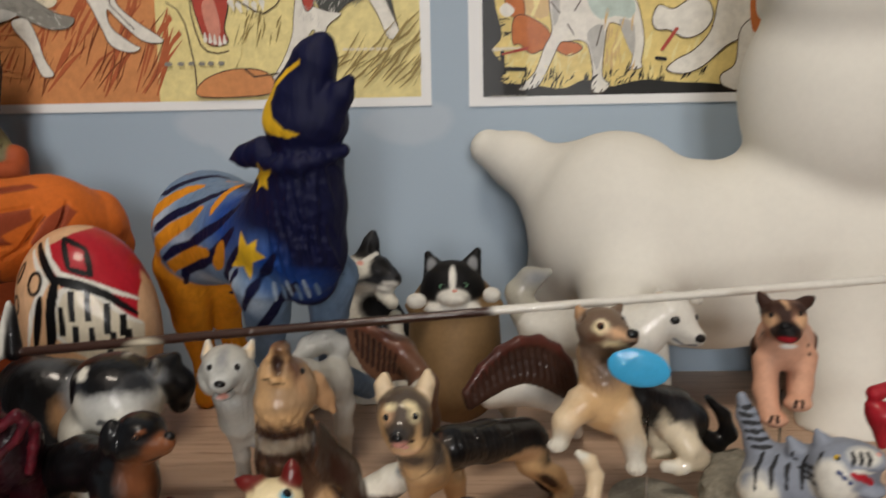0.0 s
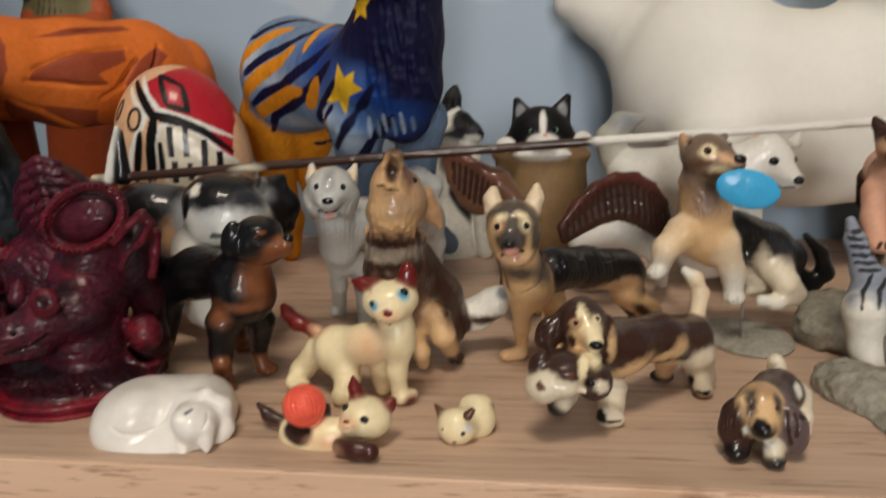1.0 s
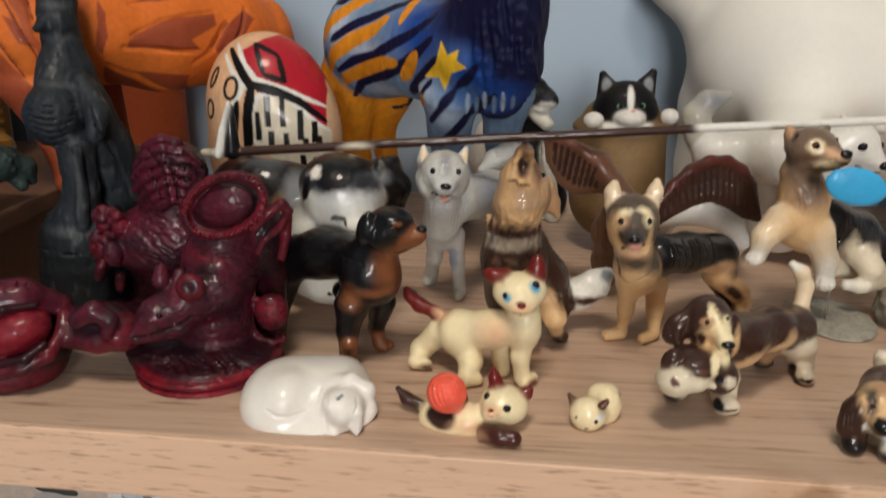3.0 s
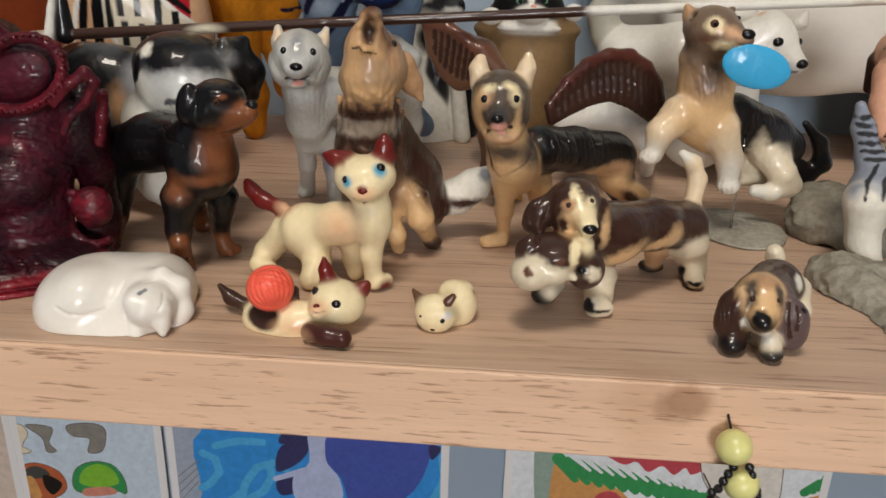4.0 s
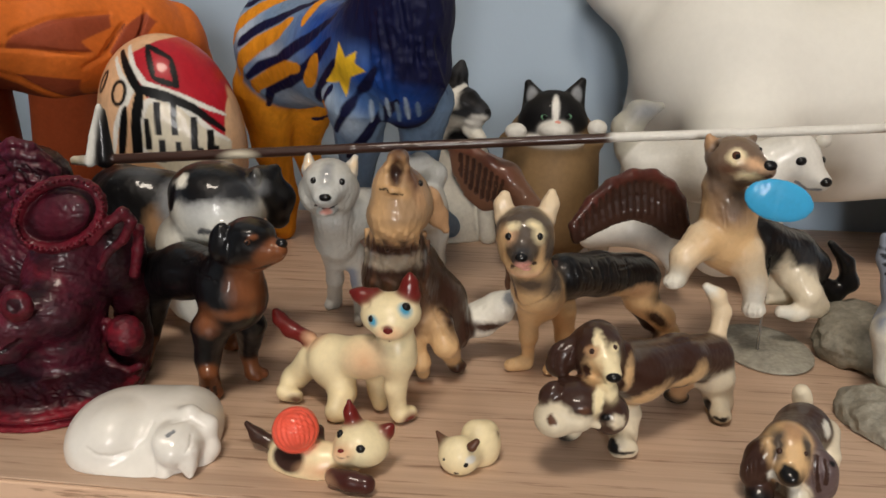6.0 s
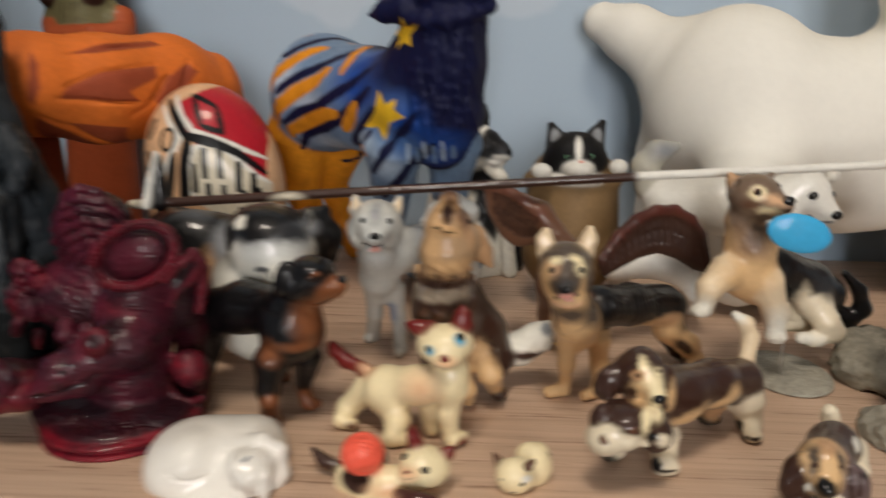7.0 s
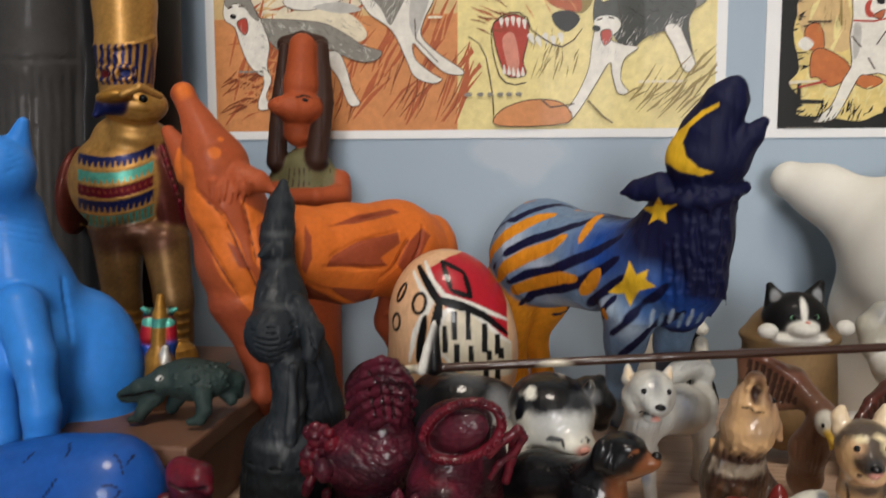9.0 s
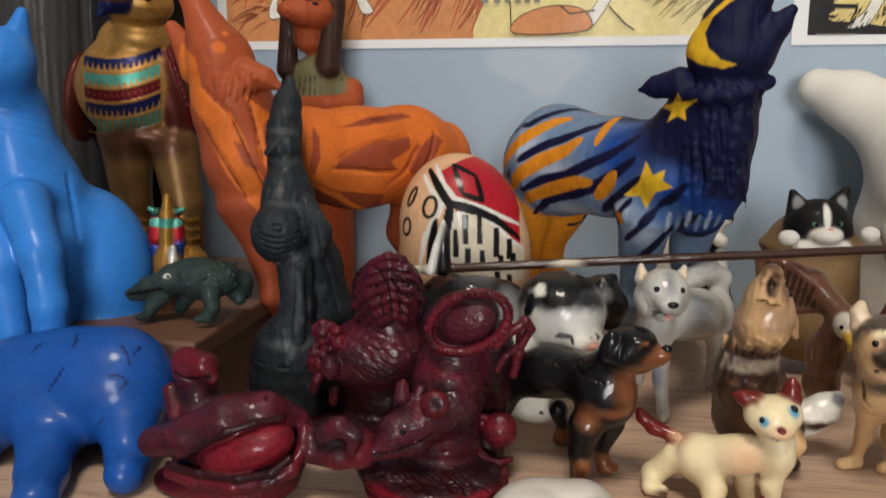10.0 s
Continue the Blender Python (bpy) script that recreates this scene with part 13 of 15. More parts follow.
def maroon_rooster_statuette():
    f = Clay(0.42)
    f.fuzz = (0.22, 1.0, (1.3, 1, 0.9))
    f.after = antique
    f.lump((7.17, 7, 52.01), (12.66, 11, 11.47), DEEPRED, turn=-12, k=3)
    f.lump((1.39, 9, 27.81), (17.86, 15, 13.8), WORNRED, turn=-8, k=4)
    f.limb((7.86, 7, 42.24), (9.77, 7, 29.92), 9.95, 12.02, WORNRED, 4)
    f.lump((3.93, 13, 10.47), (16.61, 14, 12.46), DEEPRED, k=4)
    f.lump((0, 4, 3), (22, 18, 4), DEEPRED, k=3)
    f.limb((0.55, 1, 58.3), (4.78, -3, 63.17), 1.65, 1.61, WORNRED, 0.7)
    f.limb((4.78, -3, 63.17), (10.22, -5, 66.04), 1.61, 1.59, WORNRED, 0.7)
    f.limb((10.22, -5, 66.04), (14.62, -3, 64.65), 1.59, 1.60, WORNRED, 0.7)
    f.limb((14.62, -3, 64.65), (16.36, 2, 59.83), 1.60, 1.63, WORNRED, 0.7)
    f.limb((-1.52, 1, 55.05), (3.83, -3, 60.04), 1.65, 1.62, WORNRED, 0.7)
    f.limb((3.83, -3, 60.04), (10.57, -5, 62.99), 1.62, 1.60, WORNRED, 0.7)
    f.limb((10.57, -5, 62.99), (16.05, -3, 61.62), 1.60, 1.60, WORNRED, 0.7)
    f.limb((16.05, -3, 61.62), (18.69, 2, 56.77), 1.60, 1.64, WORNRED, 0.7)
    f.limb((-2.39, 1, 51.43), (3.52, -3, 56.52), 1.66, 1.62, WORNRED, 0.7)
    f.limb((3.52, -3, 56.52), (10.91, -5, 59.55), 1.62, 1.60, WORNRED, 0.7)
    f.limb((10.91, -5, 59.55), (16.86, -3, 58.18), 1.60, 1.61, WORNRED, 0.7)
    f.limb((16.86, -3, 58.18), (19.85, 2, 53.26), 1.61, 1.64, WORNRED, 0.7)
    f.limb((-2.47, 1, 47.61), (3.63, -3, 52.81), 1.66, 1.63, WORNRED, 0.7)
    f.limb((3.63, -3, 52.81), (11.25, -5, 55.9), 1.63, 1.60, WORNRED, 0.7)
    f.limb((11.25, -5, 55.9), (17.23, -3, 54.51), 1.60, 1.61, WORNRED, 0.7)
    f.limb((17.23, -3, 54.51), (20.23, 2, 49.51), 1.61, 1.64, WORNRED, 0.7)
    f.limb((-1.33, 1, 43.83), (4.4, -3, 49.1), 1.66, 1.63, WORNRED, 0.7)
    f.limb((4.4, -3, 49.1), (11.6, -5, 52.23), 1.63, 1.61, WORNRED, 0.7)
    f.limb((11.6, -5, 52.23), (16.97, -3, 50.8), 1.61, 1.61, WORNRED, 0.7)
    f.limb((16.97, -3, 50.8), (19.42, 2, 45.69), 1.61, 1.65, WORNRED, 0.7)
    f.limb((1.02, 1, 40.3), (5.82, -3, 45.61), 1.66, 1.63, WORNRED, 0.7)
    f.limb((5.82, -3, 45.61), (11.94, -5, 48.74), 1.63, 1.61, WORNRED, 0.7)
    f.limb((11.94, -5, 48.74), (16.07, -3, 47.24), 1.61, 1.62, WORNRED, 0.7)
    f.limb((16.07, -3, 47.24), (17.42, 2, 41.99), 1.62, 1.65, WORNRED, 0.7)
    f.limb((3.8, 1, 37.59), (7.48, -3, 42.91), 1.67, 1.63, WORNRED, 0.7)
    f.limb((7.48, -3, 42.91), (12.3, -5, 46.03), 1.63, 1.61, WORNRED, 0.7)
    f.limb((12.3, -5, 46.03), (14.95, -3, 44.43), 1.61, 1.62, WORNRED, 0.7)
    f.limb((14.95, -3, 44.43), (15.01, 2, 39.06), 1.62, 1.66, WORNRED, 0.7)
    f.lump((-10.96, -0.94, 39.87), (1.9, 1.8, 1.63), WORNRED, k=0.6)
    f.lump((-15.49, -2.82, 26.7), (1.63, 1.8, 2.76), REDM, k=0.6)
    f.lump((-14.56, -1.26, 35.03), (2.72, 1.8, 2.63), REDM, k=0.6)
    f.lump((-10.74, -1.03, 36.47), (2.37, 1.8, 1.64), WORNRED, k=0.6)
    f.lump((-16.53, 0.52, 32.07), (1.67, 1.8, 2.4), REDM, k=0.6)
    f.lump((-11.45, 0.58, 34.12), (2.62, 1.8, 1.6), REDM, k=0.6)
    f.lump((-13.09, -0.99, 31.17), (2.1, 1.8, 1.82), WORNRED, k=0.6)
    f.lump((-15.56, -1.73, 22.33), (1.76, 1.8, 2.42), REDM, k=0.6)
    f.lump((-18, -2.06, 27.85), (1.96, 1.8, 2.53), REDM, k=0.6)
    f.lump((-17.06, -2.06, 31.27), (1.59, 1.8, 2.68), WORNRED, k=0.6)
    f.lump((-8.16, -1.53, 26.21), (2.7, 1.8, 2.05), REDM, k=0.6)
    f.lump((-8.42, -2.04, 34.45), (2.43, 1.8, 2.36), REDM, k=0.6)
    f.lump((-14.17, -2.11, 37.71), (2.32, 1.8, 1.69), WORNRED, k=0.6)
    f.lump((-14.4, -1.49, 38.81), (2.51, 1.8, 1.8), REDM, k=0.6)
    f.lump((-17.32, -1.48, 24.65), (2.43, 1.8, 2.31), REDM, k=0.6)
    f.lump((-7.53, -0.11, 34.67), (2.53, 1.8, 1.75), WORNRED, k=0.6)
    f.lump((-13.96, -1.4, 40.39), (2.22, 1.8, 2.13), REDM, k=0.6)
    f.lump((-9.54, -1.39, 32.66), (1.57, 1.8, 2.07), REDM, k=0.6)
    f.lump((-17.45, 0.69, 37.67), (1.97, 1.8, 2.76), WORNRED, k=0.6)
    f.lump((-10.7, -2.37, 22.42), (2.06, 1.8, 1.66), REDM, k=0.6)
    f.lump((-8.89, -2.44, 38.95), (2.17, 1.8, 1.86), REDM, k=0.6)
    f.lump((-17.1, -2.57, 30.69), (2.59, 1.8, 1.9), WORNRED, k=0.6)
    f.lump((-13.8, -2.99, 30.57), (1.8, 1.8, 1.97), REDM, k=0.6)
    f.lump((-7.7, -1.08, 35.49), (2.1, 1.8, 2.35), REDM, k=0.6)
    f.lump((-11.04, 0.17, 35.36), (2.05, 1.8, 2.28), WORNRED, k=0.6)
    f.lump((-13.43, -0.24, 38.08), (2.4, 1.8, 1.58), REDM, k=0.6)
    f.limb((-16.39, -3, 20.16), (-17.3, -3, 17.2), 1.98, 1.78, WORNRED, 1)
    f.limb((-10.21, -2, 17.27), (-10.74, -2, 12.65), 1.78, 1.59, REDM, 1)
    f.lump((-10.46, -5, 26.53), (3.51, 3, 4.29), WORNRED, k=1)
    f.scratch(0.40, 0.5, DEEPRED, (-0.16, 3.96, 60.54), (6.17, -4.14, 55.9), (8.34, -5.31, 46.36))
    f.scratch(0.39, 0.5, DEEPRED, (6.17, -5.18, 61.95), (10.38, -6.35, 56.66), (11.83, -6.44, 46.84))
    f.scratch(0.39, 0.5, DEEPRED, (9.85, -5.61, 60.97), (13.69, -5.41, 56.47), (14.6, -4.88, 46.41))
    f.scratch(0.39, 0.5, DEEPRED, (13.39, -5.57, 59.87), (16.9, -3.98, 56.14), (17.43, -3.47, 46.03))
    f.scratch(0.39, 0.5, DEEPRED, (16.73, -4.79, 58.55), (19.81, -1.14, 55.38), (19.64, 0.75, 44.71))
    f.scratch(0.33, 0.5, None, (-4.4, -1.32, 36.47), (-2.01, -2.7, 35.81), (0.09, -3.85, 34.82))
    f.scratch(0.33, 0.5, None, (-3.93, -2.26, 35.67), (-1.56, -3.62, 34.7), (0.5, -4.66, 33.31))
    f.scratch(0.33, 0.5, None, (3.3, -4.64, 34.35), (5.4, -5.15, 33.29), (7.25, -5.55, 31.77))
    f.scratch(0.33, 0.5, None, (12.57, -4.27, 25.51), (14.2, -2.77, 23.77), (15.26, 0.46, 20.85))
    f.scratch(0.33, 0.5, None, (3.36, -5.95, 27.44), (5.27, -5.76, 26.29), (6.84, -5.04, 24.03))
    f.scratch(0.33, 0.5, None, (6.93, -5.9, 29.2), (8.83, -5.7, 27.81), (10.46, -5.18, 26.43))
    f.scratch(0.33, 0.5, None, (6.19, -3.29, 39.14), (8.25, -3.67, 38.32), (10.07, -3.98, 36.62))
    f.scratch(0.33, 0.5, None, (6.31, -5.95, 27.45), (8.18, -5.57, 26.41), (9.7, -4.66, 24.23))
    f.scratch(0.33, 0.5, None, (6.58, -5.64, 31.13), (8.57, -5.82, 29.72), (10.27, -5.57, 28.39))
    f.scratch(0.33, 0.5, None, (8.08, -5.25, 32.79), (10.04, -5.33, 31.43), (11.75, -5.13, 30.3))
    f.scratch(0.33, 0.5, None, (7.94, -5.78, 30.06), (9.86, -5.62, 28.96), (11.44, -4.94, 26.58))
    f.scratch(0.33, 0.5, None, (11.77, -4.48, 25.3), (13.43, -3.14, 23.68), (14.61, -0.49, 21.18))
    f.scratch(0.33, 0.5, None, (0.66, -1.7, 38.48), (2.98, -2.93, 37.93), (4.99, -3.88, 36.67))
    f.scratch(0.33, 0.5, None, (13.94, -2.48, 37.48), (15.75, -1.85, 35.83), (17.34, -1.03, 34.56))
    f.scratch(0.33, 0.5, None, (-3.63, -2, 36), (-1.23, -3.46, 35.01), (0.81, -4.43, 34.04))
    f.scratch(0.33, 0.5, None, (7.75, -5.11, 33.34), (9.72, -5.21, 32.26), (11.47, -5.2, 30.69))
    f.scratch(0.33, 0.5, None, (15.15, -1.99, 36.79), (16.94, -1.2, 35.05), (18.48, -0.11, 33.73))
    f.scratch(0.33, 0.5, None, (-0.3, -3.9, 34.62), (1.86, -4.59, 33.87), (3.85, -5.5, 31.99))
    f.scratch(0.33, 0.5, None, (3.37, -3.4, 37.03), (5.52, -4.12, 36.35), (7.41, -4.62, 35.14))
    f.scratch(0.33, 0.5, None, (0.36, -4.69, 33.39), (2.48, -5.29, 32.21), (4.37, -5.79, 30.57))
    f.scratch(0.33, 0.5, None, (14.56, -2.48, 36.25), (16.38, -1.87, 34.67), (17.98, -1.1, 32.68))
    f.scratch(0.33, 0.5, None, (-1.98, -5.67, 26.56), (-0, -5.72, 25.36), (1.61, -5.16, 23.37))
    f.scratch(0.33, 0.5, None, (2.95, -5.75, 30.53), (4.95, -5.94, 29.29), (6.72, -5.96, 28.3))
    f.scratch(0.33, 0.5, None, (12.2, -4.95, 27.61), (13.91, -3.91, 25.97), (15.32, -2.29, 24.07))
    f.scratch(0.33, 0.5, None, (15.77, -2.46, 34.2), (17.55, -1.64, 32.33), (19.08, -0.49, 30.92))
    f.scratch(0.33, 0.5, None, (3.82, -4.59, 34.44), (5.9, -5.06, 33.65), (7.75, -5.44, 32.24))
    f.scratch(0.33, 0.5, None, (-0.09, -1.54, 38.14), (2.29, -3.02, 37.25), (4.3, -3.93, 36.21))
    f.scratch(0.33, 0.5, None, (-4.74, -1.24, 36.32), (-2.22, -3.08, 35.24), (-0.22, -3.84, 34.76))
    f.scratch(0.33, 0.5, None, (3.95, -5.71, 25.34), (5.8, -5.24, 24.19), (7.27, -4.09, 22.13))
    f.scratch(0.33, 0.5, None, (12.65, -2.46, 39.71), (14.47, -1.81, 38.56), (16.13, -1.41, 36.25))
    f.scratch(0.33, 0.5, None, (10.44, -3.98, 36.2), (12.38, -3.94, 34.9), (14.05, -3.58, 33.62))
    f.scratch(0.33, 0.5, None, (14.65, -3.17, 25.11), (16.19, -1.18, 23.43), (16.55, 5.62, 19.14))
    f.scratch(0.33, 0.5, None, (-0.38, -4.45, 33.5), (1.81, -5.25, 32.26), (3.68, -5.67, 30.97))
    f.scratch(0.33, 0.5, None, (-0.37, -3.94, 34.5), (1.83, -4.78, 33.52), (3.74, -5.35, 32.35))
    return f.build("maroon_rooster_statuette", (-0.1443, 0.0860, 0.0000), resin, "dark maroon resin statuette with a ribbed coiled crest", "figurine")


def black_white_cat_figurine():
    f = Clay(0.5)
    f.wobble = 0.5
    f.fuzz = (0.07, 1.2, (1, 1, 1.6))
    f.lump((-20.67, 15, 30.63), (20.83, 15, 22.92), DARKGREY, k=5)
    f.lump((-2, 7, 17.13), (12.95, 11, 12.54), OFFWHITE, k=5)
    f.lump((-35.65, 19, 37.5), (14.84, 12, 16.96), DARKGREY, k=5)
    f.lump((5.68, -7, 46.26), (13.91, 12, 11.66), OFFWHITE, turn=8, k=4)
    f.limb((-4.8, -3, 34.74), (-3.87, 5, 15.63), 10.64, 11.07, OFFWHITE, 4)
    f.lump((4.76, -5, 51.53), (13.6, 12, 9.44), DARKGREY, turn=6, k=4)
    f.lump((12.8, -16, 41.1), (6.9, 7, 5.08), OFFWHITE, turn=14, k=3)
    f.lump((13.97, -17, 37.69), (4.35, 5, 2.54), OFFWHITE, k=2)
    f.limb((17.79, -1, 53.04), (21.38, 1, 48.78), 6.46, 5.74, BLACK, 1.6)
    f.limb((21.38, 1, 48.78), (21.97, 1, 42.87), 5.74, 3.46, BLACK, 1.6)
    f.limb((19.28, -1, 53.1), (21.74, 0, 58.02), 4.93, 1.90, BLACK, 2)
    f.limb((-3.16, -5, 53.15), (-5.91, -6, 51.73), 3.79, 3.03, OFFWHITE, 1.6)
    f.limb((-5.91, -6, 51.73), (-7.13, -7, 49.59), 3.03, 1.51, OFFWHITE, 1.6)
    f.lump((17.68, -7, 56.73), (1.85, 2, 3.33), OFFWHITE, turn=10, k=0.8)
    f.patch((6.16, -12.54, 59.05), (12.77, 12.77, 4.74), DARKGREY, soft=0.9)
    f.patch((8.98, -16.04, 55.32), (7.93, 7.93, 4.68), MIDGREY, soft=1.2)
    f.stroke(2.57, BLACK, 0.5, (-5.54, -14.38, 49.24), (-3.05, -15.06, 54.04), (0.87, -14.98, 56.79), (4.42, -14.31, 57.89))
    f.patch((3.6, -15.82, 56.35), (3.98, 3.98, 2.89), BLACK, turn=-20, soft=0.8)
    f.patch((15.32, -14.04, 52.3), (3.99, 6.52, 6.52), MIDGREY, soft=1.2)
    f.patch((-1.9, -13.81, 56.79), (3.66, 3.66, 1.83), OFFWHITE, turn=-15, soft=0.6)
    f.patch((13.73, -22.11, 43.33), (5.31, 6.02, 6.02), OFFWHITE, soft=0.8)
    f.patch((15.55, -22.32, 40.55), (2.48, 2.48, 1.77), PINK, soft=0.8)
    f.patch((1.25, -18.32, 45.34), (7.23, 7.23, 5.42), OFFWHITE, soft=1.2)
    f.patch((-20, 6.79, 49.71), (20.01, 20.01, 12.01), BLACK, soft=1.2)
    f.patch((-26.13, 10.51, 51.71), (5.28, 5.28, 3.66), MIDGREY, soft=1.4)
    f.patch((6.13, -11.46, 59.56), (9.52, 9.52, 2.75), BLACK, soft=0.7)
    f.stroke(2.77, BLACK, 0.4, (-6.31, -13.48, 47.83), (-3.95, -14.87, 53.2), (0.15, -14.91, 56.56), (6.2, -13.83, 58.22))
    f.patch((13.43, -11.52, 56.85), (4.75, 4.75, 3.29), DARKGREY, soft=1)
    f.stroke(0.91, BLACK, 0.5, (3.47, -18.02, 42.17), (5.98, -19.18, 43.2), (8.48, -20.95, 43.1), (9.95, -22.32, 41.18))
    f.stroke(0.54, BLACK, 0.5, (16, -19.44, 44.5), (16.9, -19.86, 43.56), (16.73, -20.87, 42.74))
    f.bead((15.55, -22, 40.55), (2.12, 1.06, 1.24), PINK)
    f.scratch(0.29, 0.5, BROWN, (12.17, -21.75, 37.23), (14.58, -22.34, 38.29), (16.74, -21.02, 37.24))
    f.stroke(0.36, MIDGREY, 0.8, (15.11, -20.04, 44.63), (14.78, -21.81, 43.29))
    f.patch((-0.74, -4.96, 11.29), (0.97, 0.97, 0.97), BLACK, soft=0.4)
    f.patch((-11.24, 3.55, 42.7), (2.77, 7.91, 7.91), MIDGREY, soft=1.4)
    f.patch((1.6, -11.58, 59.42), (7.34, 7.34, 3.31), BLACK, turn=-14, soft=0.5)
    f.stroke(1.70, OFFWHITE, 0.5, (8.2, -2.13, 60.7), (9.45, -13.63, 57.56), (10.66, -16.84, 52.81))
    f.stroke(1.47, MIDGREY, 0.6, (-0.74, -11.95, 58.66), (-1.74, -15.88, 53.92))
    f.patch((15.31, -5.17, 57.76), (4.11, 4.48, 4.48), BLACK, soft=0.6)
    f.patch((8.51, -14.16, 57.45), (13.33, 13.33, 4), BLACK, soft=0.9)
    f.patch((1.4, -16.11, 55.55), (3.99, 5.65, 5.65), BLACK, soft=0.8)
    f.patch((12.9, -15.13, 53.73), (9.99, 9.99, 3), MIDGREY, soft=1.2)
    f.patch((4.56, -18.53, 51.09), (4.96, 6.61, 6.61), MIDGREY, soft=1.6)
    f.patch((4.85, -16.14, 56.01), (8.95, 8.95, 4.97), BLACK, turn=-12, soft=0.5)
    f.patch((11.55, -10.17, 58.55), (5.74, 5.74, 2.37), BLACK, turn=10, soft=0.6)
    f.patch((15.01, -13.81, 53.04), (5.69, 5.69, 4.35), DARKGREY, soft=0.8)
    f.patch((24.75, -1.93, 53.68), (3.85, 5.94, 5.94), BLACK, soft=0.5)
    f.patch((-1.95, -13.84, 56.71), (2.01, 2.68, 2.68), OFFWHITE, turn=-20, soft=0.6)
    f.patch((11.02, -18.11, 47.86), (9.94, 9.94, 3.31), PALEGREY, soft=1)
    f.lump((-27.95, 11, 43.74), (13.21, 9, 11.33), DARKGREY, k=4)
    f.limb((-22.61, 9, 26.88), (-17.58, 7, 17.74), 5.72, 4.96, OFFWHITE, 3)
    f.limb((-17.58, 7, 17.74), (-12, 5, 10.64), 4.96, 3.81, OFFWHITE, 3)
    # Fawn patch on the dark flank: a warm glint painted into the glaze.
    f.patch((-17.99, 1.16, 38.72), (3.28, 5.11, 5.11), FAWN, soft=1.2)
    f.patch((-28.03, 4.03, 50.78), (7.3, 7.3, 3.65), BLACK, soft=1.2)
    f.patch((-14.5, 4.53, 45.58), (2.93, 7.33, 7.33), MIDGREY, soft=1.2)
    return f.build("black_white_cat_figurine", (-0.0819, 0.0950, 0.0000), ceramic, "glossy black, grey and white cat figurine lying with lifted head", "figurine")


def painted_turtle_vessel():
    f = Clay(0.59)
    f.lump((0.89, 4, 63.65), (26.23, 22.27, 32.16), PEACH, turn=-8, k=6)
    f.lump((15.93, 2, 51.91), (15.24, 17.21, 27.04), PEACH, turn=-4, k=6)
    f.limb((-0.64, 8, 44.97), (-0.49, 8, 13.91), 26.17, 22.34, PEACH, 6)
    f.panel(RED, 0.3, -24, 22, (-5.3, 89.03), (2.2, 93.28), (10.33, 95.66), (20.1, 88.44), (26.32, 73.3), (27.52, 56.91), (15.74, 65.56), (3.94, 71.88), (-1.99, 79.05))
    f.stroke(1.2, WHITE, 0.15, (-8.08, -4.96, 91.45), (-5.71, -9.91, 87.78), (-3.58, -12.95, 83.95), (1.4, -15.61, 78.55), (7.23, -15.48, 76.65), (12.98, -13.96, 74.51), (17.6, -12.44, 72.29), (22.23, -10.16, 69.91), (26.89, -5.6, 67.08))
    f.stroke(1.43, WHITE, 0.15, (-12.68, -6.74, 87.25), (-8.27, -13.2, 81.06), (-3.89, -16.37, 75.51), (-6.4, -16.88, 70.83), (-8.53, -16.62, 66.71), (-10.75, -15.86, 62.47), (-11.98, -15.48, 56.38), (-13.21, -15.1, 50.26))
    f.panel(IVORY, 0.3, -26.3, 8, (1.59, 72.04), (5.71, 73.87), (12.14, 71.86), (23.31, 62.48), (28.93, 57.5), (29.1, 44.32), (13.35, 44.57), (3.18, 51.01), (-1.05, 56.11), (-0.63, 64.37))
    f.stroke(1.16, WHITE, 0.15, (4.11, -18.27, 51.51), (-1.05, -18.27, 56.59), (-0.4, -18.15, 64.37), (2.06, -17.38, 72.05), (6.62, -16.37, 74.08), (13.05, -14.85, 71.83), (16.93, -14.09, 68.31), (20.82, -13.08, 64.72), (24.71, -11.05, 60.9), (28.46, -6.86, 57.68))
    f.stroke(1.68, BLACK, 0.15, (-10.64, -5.72, 89.57), (-5.97, -12.7, 83.4), (-3.11, -15.1, 79.56), (-0.36, -16.62, 75.62))
    f.stroke(1.64, BLACK, 0.15, (-6.46, -12.57, 83.37), (-3.6, -14.85, 79.98), (-0.86, -16.37, 76.51), (-0.33, -16.88, 74.73))
    f.stroke(1.63, BLACK, 0.15, (-1.83, -15.99, 77.37), (3.33, -16.24, 76.11), (8.43, -15.74, 74.71), (13.03, -14.6, 72.49), (17.65, -13.2, 70.21), (22.32, -11.55, 66.2), (27, -8.01, 61.76))
    f.stroke(1.63, BLACK, 0.15, (-0.86, -16.37, 76.51), (3.83, -16.5, 75.22), (8.44, -15.86, 73.91), (13.03, -14.6, 72.49))
    f.stroke(1.63, BLACK, 0.15, (-0.4, -16.24, 76.97), (-1.22, -17.26, 72.42), (-2.07, -17.89, 67.82), (-2.5, -18.02, 62.33), (-2.94, -18.15, 56.82), (-3.38, -18.27, 51.3))
    f.stroke(1.62, BLACK, 0.15, (0.6, -16.88, 74.75), (-0.46, -17.77, 70.18), (-1.58, -18.02, 65.5), (-1.55, -18.15, 60.8), (-1.52, -18.27, 56.1), (-1.49, -18.4, 51.39))
    f.stroke(1.86, BLACK, 0.3, (-6.15, -17, 69.91), (-6.94, -17.13, 65.19), (-7.77, -17, 60.4), (-8.49, -16.88, 55.6), (-9.19, -16.88, 50.8))
    f.stroke(1.19, BLACK, 0.2, (-0.94, -6.61, 91.75), (4.25, -8.51, 89.44), (9.27, -8.89, 86.95))
